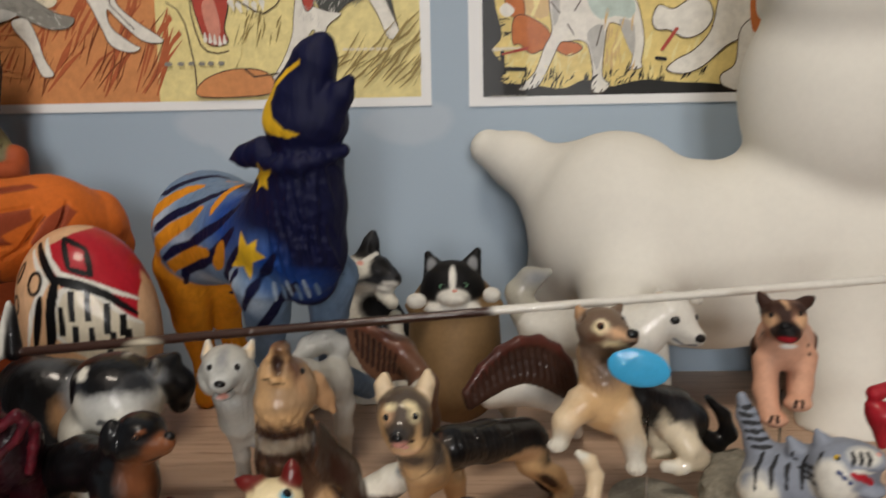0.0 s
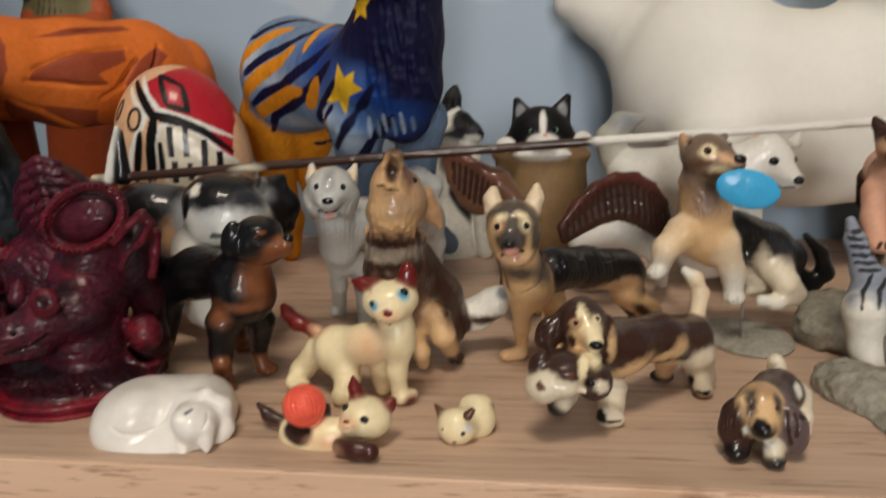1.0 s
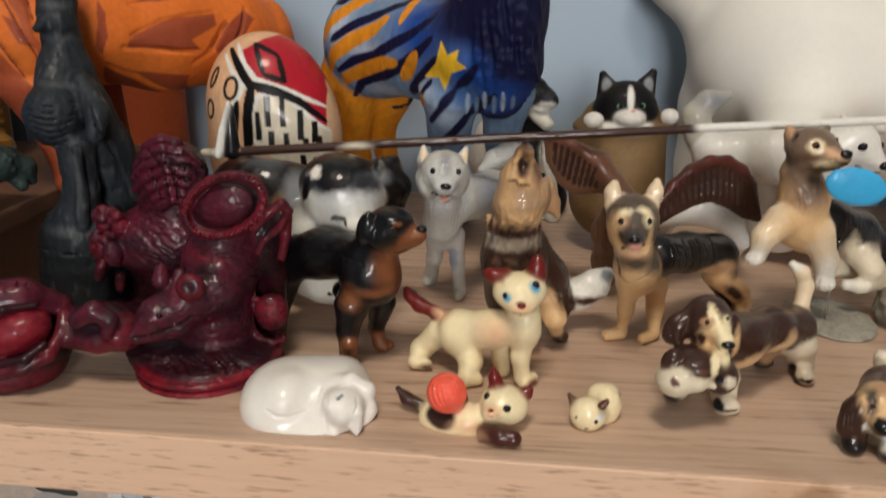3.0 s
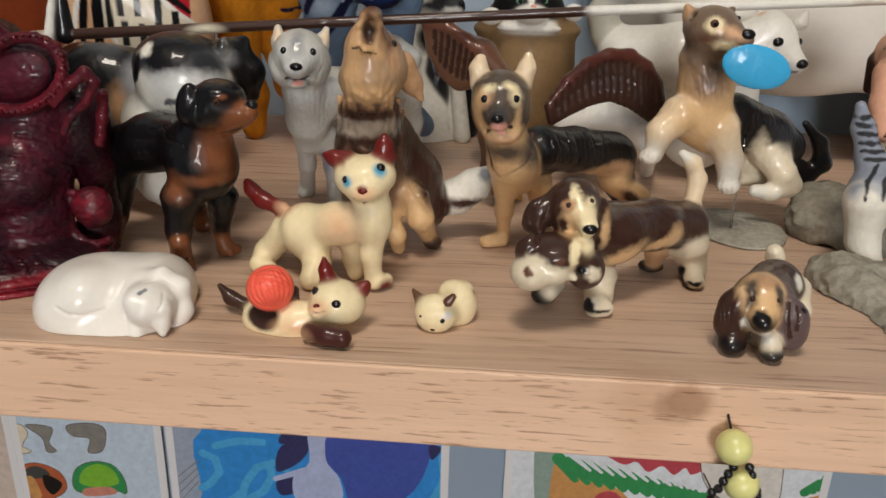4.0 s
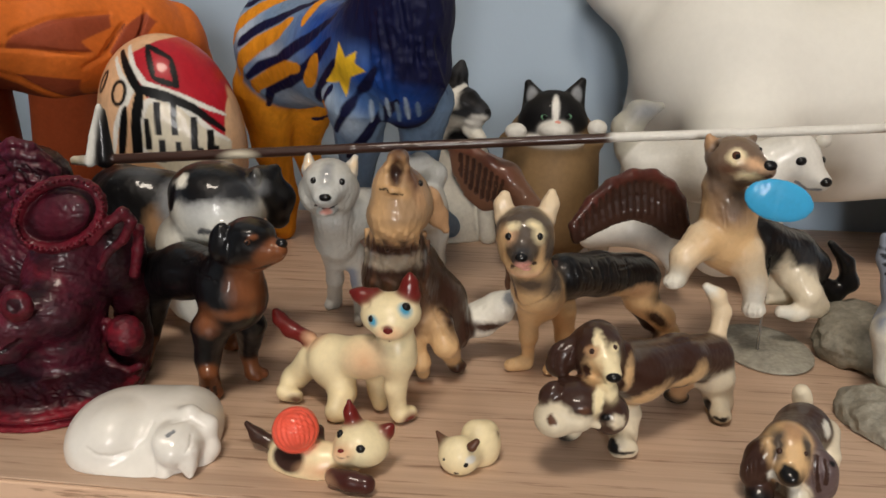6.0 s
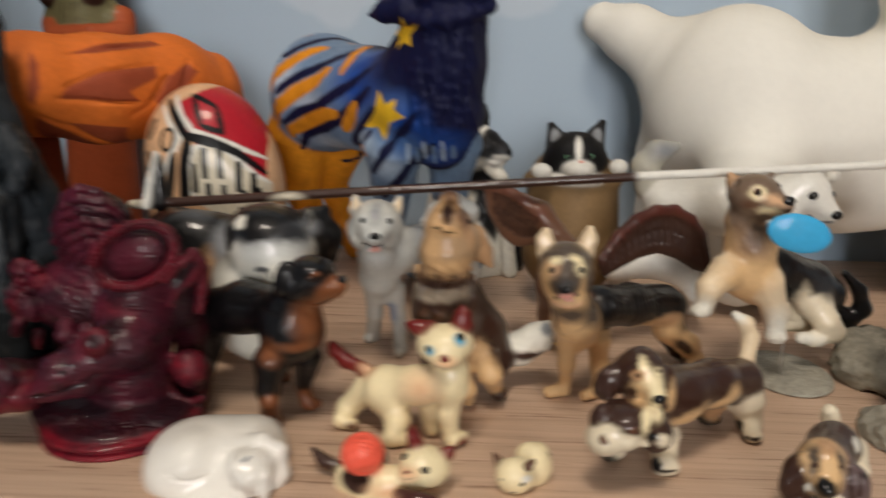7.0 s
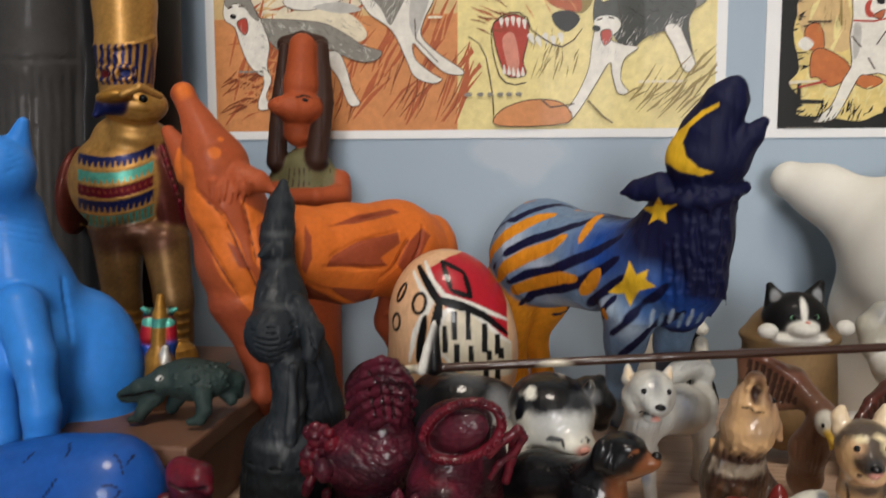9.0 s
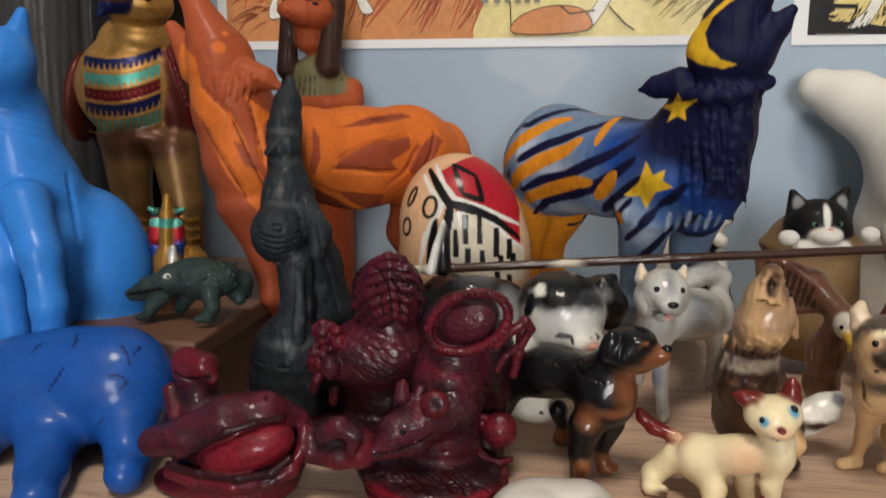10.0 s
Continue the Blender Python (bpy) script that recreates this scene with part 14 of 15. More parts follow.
    f.stroke(1.18, BLACK, 0.2, (8.79, -8.77, 87.4), (10.66, -11.55, 82.36), (12.45, -13.33, 77.22))
    f.stroke(1.17, BLACK, 0.2, (12.43, -13.08, 77.65), (8.29, -14.22, 79.17), (4.1, -14.6, 80.56))
    f.stroke(1.16, BLACK, 0.2, (4.58, -14.72, 80.12), (2.93, -12.95, 84.07), (1.19, -10.41, 87.96), (-0.7, -6.61, 91.76))
    f.patch((-8.96, -15.23, 74.97), (3.51, 4.91, 4.91), BLACK, turn=10, soft=0.12)
    f.patch((-8.96, -15.23, 74.97), (2.1, 3.51, 3.51), PEACH, turn=10, soft=0.12)
    f.patch((-19.73, -9.78, 65.84), (2.87, 4.3, 4.3), BLACK, turn=15, soft=0.12)
    f.patch((-19.73, -9.78, 65.84), (1.43, 2.87, 2.87), PEACH, turn=15, soft=0.12)
    f.patch((-17.44, -8.89, 78.31), (1.91, 4.77, 4.77), BLACK, turn=25, soft=0.12)
    f.patch((-17.44, -8.89, 78.31), (0.48, 3.34, 3.34), PEACH, turn=25, soft=0.12)
    f.patch((-26.97, 2.77, 51.86), (2.24, 4.49, 4.49), BLACK, turn=8, soft=0.12)
    f.patch((-26.97, 2.77, 51.86), (0.75, 2.99, 2.99), PEACH, turn=8, soft=0.12)
    f.panel(BLACK, 0.2, -26.4, -4, (0.99, 66.52), (3.07, 66.55), (3.39, 55.29), (1.07, 55.25))
    f.panel(BLACK, 0.2, -25.9, -2.6, (4.82, 72.51), (6.88, 72.49), (7.26, 60.42), (4.96, 60.44))
    f.panel(BLACK, 0.2, -25, -0.8, (10.3, 72.61), (12.35, 72.52), (12.78, 60.57), (10.48, 60.63))
    f.panel(BLACK, 0.2, -23.7, 0.5, (17.03, 67.1), (19.1, 66.97), (19.51, 54.95), (17.21, 55.07))
    f.panel(BLACK, 0.2, -21.7, 3, (22.16, 62.61), (24.22, 62.32), (24.58, 53.93), (22.28, 54.26))
    f.panel(BLACK, 0.2, -26, -3.5, (5.89, 59.02), (7.97, 59.02), (8.26, 50.53), (5.96, 50.56))
    f.panel(BLACK, 0.2, -25, -2.5, (11.66, 58.03), (13.73, 58), (14.02, 51.36), (11.71, 51.42))
    f.panel(BLACK, 0.2, -23.1, -0.2, (19.04, 56.16), (21.11, 56.01), (21.39, 51.73), (19.08, 51.88))
    f.panel(BLACK, 0.2, -20.8, 3.2, (23.62, 56.9), (25.7, 56.55), (25.99, 51.78), (23.68, 52.17))
    f.panel(BLACK, 0.2, -23.5, 0.4, (17.72, 49.31), (19.8, 49.18), (20.06, 42.17), (17.74, 42.34))
    f.panel(BLACK, 0.2, -21.5, 3.8, (22.34, 47.97), (24.42, 47.71), (24.71, 39.45), (22.38, 39.86))
    return f.build("painted_turtle_vessel", (-0.1222, 0.1575, 0.0000), painted, "cream, black and red hand-painted clay vessel with geometric panels", "figurine")


def cat_in_sack_figurine():
    f = Clay(0.64)
    f.limb((0.07, 6, 52.45), (-0.11, 6, 25.62), 19.46, 21.13, SACK, 6)
    f.lump((0.1, 6, 56.25), (21.42, 17.44, 4.98), SACK, k=2.74)
    f.lump((0.07, 4, 55.36), (15.86, 13.88, 3.96), None, k=1, cut=True)
    f.lump((-0.43, -4, 66.68), (12.55, 10.62, 10.62), BLACK, k=5.84)
    f.limb((-7.66, 0, 72.26), (-10.51, 0, 79.15), 5.36, 1.7, BLACK, 1.2)
    f.limb((6.96, 0, 72.63), (10.4, 0, 80.45), 5.36, 1.7, BLACK, 1.2)
    f.lump((0.14, -14, 63.05), (6.1, 5.63, 3.52), WHITE, k=1.94)
    f.patch((-0.03, -13.46, 71.27), (1.41, 6.09, 6.09), WHITE, soft=0.4)
    f.patch((0.31, -19.29, 64.21), (5.08, 5.08, 3), WHITE, soft=0.4)
    f.lump((-14.82, -16, 62.34), (4.2, 3.73, 3.27), WHITE, k=1.8)
    f.lump((15.74, -16, 64.45), (3.73, 3.5, 3.26), WHITE, k=1.79)
    f.lump((-0.11, -12, 58.15), (12.29, 3.31, 2.13), WHITE, k=1.17)
    f.bead((-4.05, -13.51, 67.75), (1.64, 1.17, 1.17), EYEGREEN)
    f.bead((4.65, -13, 68.07), (1.64, 1.17, 1.17), EYEGREEN)
    f.bead((-4.05, -14.27, 67.88), (0.94, 0.94, 0.94), BLACK)
    f.bead((4.63, -13.77, 68.2), (0.94, 0.94, 0.94), BLACK)
    f.bead((0.83, -16.35, 66.05), (1.16, 0.93, 0.93), PINK)
    f.patch((-9.04, -3.82, 75.24), (2.17, 3.37, 3.37), MIDGREY, soft=0.5)
    f.patch((8.29, -3.95, 75.6), (2.17, 3.37, 3.37), MIDGREY, soft=0.5)
    return f.build("cat_in_sack_figurine", (0.0277, 0.1820, 0.0000), matte, "black and white cat figurine peeping out of a brown sack", "figurine")


def black_white_kitten_figurine():
    f = Clay(0.6)
    f.wobble = 0.3
    f.fuzz = (0.06, 1.2, (1, 1, 1.4))
    f.limb((-9.62, 0, 55.4), (-15.76, 4, 40.89), 8.44, 11.42, OFFWHITE, 6)
    f.limb((-15.76, 4, 40.89), (-17.01, 6, 28.76), 11.42, 13.25, OFFWHITE, 6)
    f.limb((-17.01, 6, 28.76), (-8, 6, 10), 13.25, 17.37, OFFWHITE, 6)
    f.limb((-8, 6, 10), (-8, 6, 1), 17.37, 18.58, OFFWHITE, 6)
    f.limb((-1.55, 6, 44.69), (0.18, 8, 31.07), 9.74, 12.71, BLACK, 6)
    f.limb((0.18, 8, 31.07), (4, 10, 8), 12.71, 16.36, BLACK, 6)
    f.lump((-5.21, -6, 64.78), (11.6, 9, 9.67), DARKGREY, turn=14, k=4)
    f.limb((0.68, -9, 65.15), (5.87, -12, 62.79), 7.12, 4.62, DARKGREY, 3)
    f.limb((5.87, -12, 62.79), (8.76, -14, 61.98), 4.62, 2.70, DARKGREY, 3)
    f.lump((4, -11, 57.96), (4.64, 4, 2.46), WHITE, k=1.5)
    f.lump((-10.98, -8, 66.26), (6.6, 7, 6.6), OFFWHITE, k=3)
    f.limb((-5.36, -3, 72.75), (-3.77, -3, 79.43), 6.11, 3.88, DARKGREY, 1.5)
    f.limb((-3.77, -3, 79.43), (-2.83, -3, 83.32), 3.88, 1.94, DARKGREY, 1.5)
    f.lump((-2.37, -8, 78.32), (1.92, 1.6, 3.83), None, turn=6, k=0.8, cut=True)
    f.limb((2.49, -8, 54.4), (6.65, -12, 50.63), 4.41, 3.27, OFFWHITE, 2)
    f.limb((7.55, -6, 42.71), (8.58, -8, 31.83), 3.33, 3.33, OFFWHITE, 2)
    f.limb((8.58, -8, 31.83), (12, -8, 3), 3.33, 3.91, OFFWHITE, 2)
    f.patch((-8.31, -14.87, 68.33), (7.01, 7.01, 4.85), OFFWHITE, turn=-8, soft=0.6)
    f.patch((1.42, -14.87, 68.21), (5.12, 5.39, 5.39), BLACK, turn=30, soft=0.5)
    f.patch((-5.73, -8.06, 75.61), (7.67, 7.67, 3.83), BLACK, soft=0.7)
    f.stroke(1.62, WHITE, 0.5, (-7.35, -13.41, 70.84), (-3.51, -11.13, 72.67), (-0.02, -5.58, 73.84))
    f.patch((-8.13, -13.82, 70.36), (1.62, 1.62, 1.35), PINK, soft=0.6)
    f.patch((-8.06, -11.19, 57.31), (8.2, 8.2, 3.28), OFFWHITE, soft=1)
    f.patch((6.21, -16.19, 59.91), (4.31, 4.31, 2.15), WHITE, soft=0.7)
    f.bead((9.82, -16.05, 63.43), (1.34, 1.07, 1.34), BLACK)
    f.patch((-2.28, -4.46, 46.75), (7.25, 7.25, 6.69), BLACK, soft=0.6)
    f.patch((-4.84, -6, 48.5), (5.55, 5.55, 5.55), BLACK, soft=0.8)
    return f.build("black_white_kitten_figurine", (-0.0096, 0.2368, 0.0000), matte, "black and white cat figurine sitting close to the wall", "figurine")


def eagle_figurine():
    f = Clay(0.5)
    f.wobble = 0.4
    f.fuzz = (0.08, 1.0, (1, 1, 1))
    f.limb((10.94, 2, 37.27), (16.76, 5, 45.1), 1.35, 1.93, REDBROWN, 2)
    f.limb((16.76, 5, 45.1), (23.16, 8, 50.61), 1.93, 1.93, REDBROWN, 2)
    f.limb((23.16, 8, 50.61), (30.22, 11, 53.43), 1.93, 1.94, REDBROWN, 2)
    f.limb((30.22, 11, 53.43), (37.65, 14, 53.15), 1.94, 1.96, REDBROWN, 2)
    f.limb((37.65, 14, 53.15), (43.8, 16, 49.41), 1.96, 1.98, REDBROWN, 2)
    f.limb((43.8, 16, 49.41), (48.72, 18, 43.52), 1.98, 1.40, REDBROWN, 2)
    f.limb((10.94, 2, 37.27), (12.03, 2, 32.54), 1.93, 1.55, COCOA, 1.2)
    f.limb((12.78, 2.95, 39.74), (13.99, 2.95, 33.51), 1.93, 1.55, COCOA, 1.2)
    f.limb((14.61, 3.89, 42.21), (15.95, 3.89, 34.49), 1.93, 1.55, COCOA, 1.2)
    f.limb((16.45, 4.84, 44.68), (17.91, 4.84, 35.47), 1.93, 1.56, COCOA, 1.2)
    f.limb((18.44, 5.79, 46.54), (20, 5.79, 36.35), 1.93, 1.56, COCOA, 1.2)
    f.limb((20.46, 6.74, 48.28), (22.11, 6.74, 37.22), 1.93, 1.56, COCOA, 1.2)
    f.limb((22.48, 7.68, 50.03), (24.23, 7.68, 38.09), 1.93, 1.56, COCOA, 1.2)
    f.limb((24.64, 8.63, 51.2), (26.38, 8.63, 38.63), 1.94, 1.57, COCOA, 1.2)
    f.limb((26.86, 9.58, 52.09), (28.56, 9.58, 39), 1.94, 1.57, COCOA, 1.2)
    f.limb((29.1, 10.53, 52.99), (30.74, 10.53, 39.37), 1.94, 1.57, COCOA, 1.2)
    f.limb((31.38, 11.47, 53.39), (33.06, 11.47, 39.11), 1.95, 1.58, COCOA, 1.2)
    f.limb((33.72, 12.42, 53.3), (35.51, 12.42, 38.22), 1.95, 1.58, COCOA, 1.2)
    f.limb((36.07, 13.37, 53.21), (37.97, 13.37, 37.32), 1.96, 1.59, COCOA, 1.2)
    f.limb((38.29, 14.21, 52.76), (40.32, 14.21, 36.27), 1.96, 1.60, COCOA, 1.2)
    f.limb((40.23, 14.84, 51.58), (42.43, 14.84, 34.9), 1.97, 1.60, COCOA, 1.2)
    f.limb((42.17, 15.47, 50.4), (44.54, 15.47, 33.52), 1.97, 1.61, COCOA, 1.2)
    f.limb((44.06, 16.11, 49.1), (46.64, 16.11, 32.27), 1.98, 1.61, COCOA, 1.2)
    f.limb((45.6, 16.74, 47.25), (48.58, 16.74, 31.67), 1.99, 1.61, COCOA, 1.2)
    f.limb((47.15, 17.37, 45.39), (50.52, 17.37, 31.06), 1.99, 1.62, COCOA, 1.2)
    f.limb((48.72, 18, 43.52), (52.47, 18, 30.44), 2.00, 1.62, COCOA, 1.2)
    f.limb((-29.87, 2, 62.25), (-23.33, -0, 61.6), 1.71, 1.69, REDBROWN, 2)
    f.limb((-23.33, -0, 61.6), (-17.54, -2, 58.31), 1.69, 1.69, REDBROWN, 2)
    f.limb((-17.54, -2, 58.31), (-12.14, -3, 54.13), 1.69, 1.68, REDBROWN, 2)
    f.limb((-12.14, -3, 54.13), (-7.22, -4, 48.41), 1.68, 1.69, REDBROWN, 2)
    f.limb((-29.87, 2, 62.25), (-28.96, 4, 53.5), 1.90, 1.35, UMBER, 1.2)
    f.limb((-27.84, 1.38, 62.05), (-27.69, 3.69, 51.32), 1.89, 1.35, UMBER, 1.2)
    f.limb((-25.83, 0.77, 61.85), (-26.42, 3.38, 49.13), 1.89, 1.35, UMBER, 1.2)
    f.limb((-23.83, 0.15, 61.65), (-25.15, 3.08, 46.94), 1.88, 1.35, UMBER, 1.2)
    f.limb((-21.99, -0.46, 60.84), (-23.62, 2.54, 45.53), 1.88, 1.35, UMBER, 1.2)
    f.limb((-20.21, -1.08, 59.82), (-22.02, 1.92, 44.38), 1.88, 1.35, UMBER, 1.2)
    f.limb((-18.43, -1.69, 58.82), (-20.42, 1.31, 43.24), 1.87, 1.35, UMBER, 1.2)
    f.limb((-16.71, -2.15, 57.67), (-18.83, 0.69, 42.88), 1.87, 1.35, UMBER, 1.2)
    f.limb((-15.05, -2.46, 56.38), (-17.25, 0.08, 43.32), 1.87, 1.34, UMBER, 1.2)
    f.limb((-13.38, -2.77, 55.09), (-15.67, -0.54, 43.75), 1.87, 1.34, UMBER, 1.2)
    f.limb((-11.76, -3.08, 53.69), (-13.99, -1.15, 44.15), 1.87, 1.33, UMBER, 1.2)
    f.limb((-10.25, -3.38, 51.93), (-11.97, -1.77, 44.47), 1.87, 1.33, UMBER, 1.2)
    f.limb((-8.73, -3.69, 50.17), (-9.96, -2.38, 44.8), 1.87, 1.33, UMBER, 1.2)
    f.limb((-7.22, -4, 48.41), (-7.96, -3, 45.12), 1.87, 1.32, UMBER, 1.2)
    f.scratch(0.46, 0.9, DARKBROWN, (12.97, 0.92, 39.38), (13.38, 1.07, 37.31), (13.79, 1.29, 35.22))
    f.scratch(0.46, 0.9, DARKBROWN, (15.02, 1.87, 41.84), (15.48, 2.1, 39.23), (15.94, 2.28, 36.62))
    f.scratch(0.46, 0.9, DARKBROWN, (17.07, 2.54, 44.25), (17.62, 3.16, 41.08), (18.12, 3.32, 37.97))
    f.scratch(0.46, 0.9, DARKBROWN, (19.33, 3.67, 45.99), (19.92, 4.3, 42.5), (20.45, 4.46, 39.09))
    f.scratch(0.46, 0.9, DARKBROWN, (21.62, 4.94, 47.7), (22.22, 5.39, 43.95), (22.79, 5.55, 40.22))
    f.scratch(0.46, 0.9, DARKBROWN, (23.92, 5.84, 49.2), (24.56, 6.42, 45.16), (25.15, 6.59, 41.16))
    f.scratch(0.46, 0.9, DARKBROWN, (26.41, 7.16, 50.03), (27.02, 7.56, 45.85), (27.59, 7.73, 41.66))
    f.scratch(0.46, 0.9, DARKBROWN, (28.88, 8.23, 50.92), (29.46, 8.56, 46.56), (30.02, 8.75, 42.19))
    f.scratch(0.46, 0.9, DARKBROWN, (31.42, 9.26, 51.24), (32.02, 9.68, 46.64), (32.58, 9.76, 42.05))
    f.scratch(0.47, 0.9, DARKBROWN, (34.06, 10.43, 50.97), (34.66, 10.62, 46.12), (35.26, 10.75, 41.23))
    f.scratch(0.47, 0.9, DARKBROWN, (36.68, 11.46, 50.71), (37.33, 11.62, 45.59), (37.98, 11.8, 40.4))
    f.scratch(0.47, 0.9, DARKBROWN, (39.03, 12.34, 49.72), (39.73, 12.55, 44.45), (40.43, 12.66, 39.13))
    f.scratch(0.47, 0.9, DARKBROWN, (41.19, 12.95, 48.39), (41.97, 13.18, 43.05), (42.73, 13.31, 37.66))
    f.scratch(0.47, 0.9, DARKBROWN, (43.38, 13.61, 47.05), (44.22, 13.86, 41.63), (45.05, 14.01, 36.16))
    f.scratch(0.47, 0.9, DARKBROWN, (45.21, 14.16, 45.35), (46.18, 14.42, 40.28), (47.14, 14.6, 35.17))
    f.scratch(0.48, 0.9, DARKBROWN, (46.99, 14.79, 43.54), (48.1, 15.06, 38.91), (49.21, 15.28, 34.24))
    f.scratch(0.45, 0.9, DARKBROWN, (-27.38, -0.55, 60.39), (-27.39, 0.44, 56.85), (-27.39, 1.35, 53.28))
    f.scratch(0.45, 0.9, DARKBROWN, (-25.18, -1.2, 59.75), (-25.46, -0.03, 55.46), (-25.74, 1, 51.13))
    f.scratch(0.45, 0.9, DARKBROWN, (-23.02, -1.88, 58.96), (-23.52, -0.65, 54.12), (-24.02, 0.51, 49.2))
    f.scratch(0.45, 0.9, DARKBROWN, (-20.97, -2.58, 57.75), (-21.53, -1.3, 52.84), (-22.1, -0.19, 47.87))
    f.scratch(0.45, 0.9, DARKBROWN, (-18.92, -3.33, 56.54), (-19.55, -1.99, 51.57), (-20.18, -0.84, 46.55))
    f.scratch(0.45, 0.9, DARKBROWN, (-16.93, -3.83, 55.34), (-17.6, -2.63, 50.68), (-18.29, -1.5, 45.95))
    f.scratch(0.45, 0.9, DARKBROWN, (-15, -4.28, 54.19), (-15.7, -3.21, 50.16), (-16.41, -2.16, 46.08))
    f.scratch(0.45, 0.9, DARKBROWN, (-13.08, -4.96, 53.08), (-13.8, -3.71, 49.63), (-14.55, -2.85, 46.21))
    f.scratch(0.45, 0.9, DARKBROWN, (-11.18, -5.2, 51.53), (-11.78, -4.25, 48.86), (-12.38, -3.46, 46.18))
    f.scratch(0.45, 0.9, DARKBROWN, (-9.31, -5.67, 49.91), (-9.72, -4.92, 48.03), (-10.13, -4.1, 46.11))
    f.limb((-3.54, -8, 42.9), (-5.53, -0, 28.35), 4.66, 6.45, UMBER, 3)
    f.limb((-5.53, -0, 28.35), (-4.65, 6, 14.63), 6.45, 5.81, UMBER, 3)
    f.limb((-4.65, 6, 14.63), (-4.26, 8, 6.89), 5.81, 3.36, UMBER, 3)
    f.lump((-4.42, -14, 42.12), (3.8, 4.5, 4.56), OFFWHITE, turn=-10, k=1.5)
    f.limb((-4.96, -18, 40.11), (-4.02, -19, 37.73), 1.69, 1.31, HORN, 0.8)
    f.limb((-4.02, -19, 37.73), (-4.48, -19, 34.98), 1.31, 0.56, HORN, 0.8)
    f.bead((-6.76, -17.25, 42.6), (0.75, 0.75, 0.75), BLACK)
    f.limb((-2.99, -6, 43.59), (-11.71, -0, 53.94), 3.91, 3.98, UMBER, 3)
    f.limb((-11.71, -0, 53.94), (-18.5, 4, 57.36), 3.98, 3.24, UMBER, 3)
    f.limb((-5.36, 6, 8.9), (-2.94, 12.65, 1.6), 1.67, 1.28, HORN, 0.8)
    f.limb((-1.45, 4, 11.21), (3.67, 16.06, 1.6), 1.65, 1.29, HORN, 0.8)
    f.scratch(0.40, 0.5, None, (-11.03, -3.7, 32.34), (-11.04, -4.1, 26.24), (-9.59, 0.28, 18.08))
    f.scratch(0.40, 0.5, None, (-9.87, -5.86, 31.41), (-9.71, -4.98, 25.35), (-8.65, -1.01, 18.59))
    f.scratch(0.39, 0.5, None, (-8.74, -7.15, 33.5), (-8.23, -5.33, 24.3), (-7.6, -1.95, 18.98))
    f.scratch(0.39, 0.5, None, (-7.2, -7.95, 32.2), (-7.42, -6.88, 27.34), (-6.46, -2.52, 19.25))
    f.scratch(0.39, 0.5, None, (-6.06, -9.09, 34.23), (-5.82, -6.77, 26.16), (-5.22, -2.74, 19.4))
    f.scratch(0.39, 0.5, None, (-4.13, -8.62, 32.56), (-4.01, -6.05, 24.78), (-3.86, -2.61, 19.44))
    return f.build("eagle_figurine", (0.0222, 0.1200, 0.0000), ceramic, "brown ceramic eagle figurine with spread wings and a white head", "figurine")


def white_bear_statue():
    f = Clay(1.32)
    f.limb((-97.72, 44, 123.83), (-83.91, 36, 117.41), 9.9, 13.73, WHITE, 6)
    f.limb((-83.91, 36, 117.41), (-68.31, 24, 106.29), 13.73, 19.51, WHITE, 6)
    f.lump((-40.36, 10, 87.68), (40.55, 40.55, 43.26), WHITE, turn=8, k=10)
    f.lump((-6.15, 6, 76.97), (48.32, 40.26, 40.26), WHITE, k=6)
    f.lump((35.86, 4, 79.53), (45.36, 40.02, 45.36), WHITE, k=6)
    f.lump((4, 8, 62), (52, 38, 34), WHITE, k=10)
    f.lump((66, 4, 70), (40, 40, 50), WHITE, k=10)
    f.lump((53.75, -8, 141.84), (41.82, 38.02, 50.69), WHITE, turn=-10, k=8)
    f.lump((50.4, -20, 191.1), (33.76, 31.35, 36.17), WHITE, k=8)
    f.limb((39.28, 10, 189.62), (30.43, 10, 215.01), 15.73, 7.81, WHITE, 6)
    f.limb((-46.45, 20, 81.31), (-54.56, 28, 57.64), 27.79, 22.83, WHITE, 12)
    f.limb((-54.56, 28, 57.64), (-54.67, 34, 27.18), 22.83, 20.44, WHITE, 12)
    f.limb((-54.67, 34, 27.18), (-54.35, 34, -2.83), 20.44, 19.43, WHITE, 12)
    f.limb((-33.85, -8, 83.99), (-40.24, -26, 60.97), 28.39, 17.81, WHITE, 12)
    f.limb((-40.24, -26, 60.97), (-44.22, -34, 42.66), 17.81, 14.59, WHITE, 12)
    f.limb((-44.22, -34, 42.66), (-45, -34, 17.67), 14.59, 14.22, WHITE, 12)
    f.limb((57.35, -14, 58.1), (57.1, -20, 28.23), 28.16, 21.35, WHITE, 6)
    f.limb((57.1, -20, 28.23), (58.62, -22, 2.67), 21.35, 20.89, WHITE, 6)
    f.limb((58.62, -22, 2.67), (55.49, -24, -5.81), 20.89, 21.34, WHITE, 6)
    f.limb((99.59, 30, 50.23), (107.63, 34, -4.22), 28.73, 23.56, WHITE, 6)
    return f.build("white_bear_statue", (0.1434, 0.2152, 0.0000), plush, "large matte white clay animal statue standing against the blue wall", "figurine")


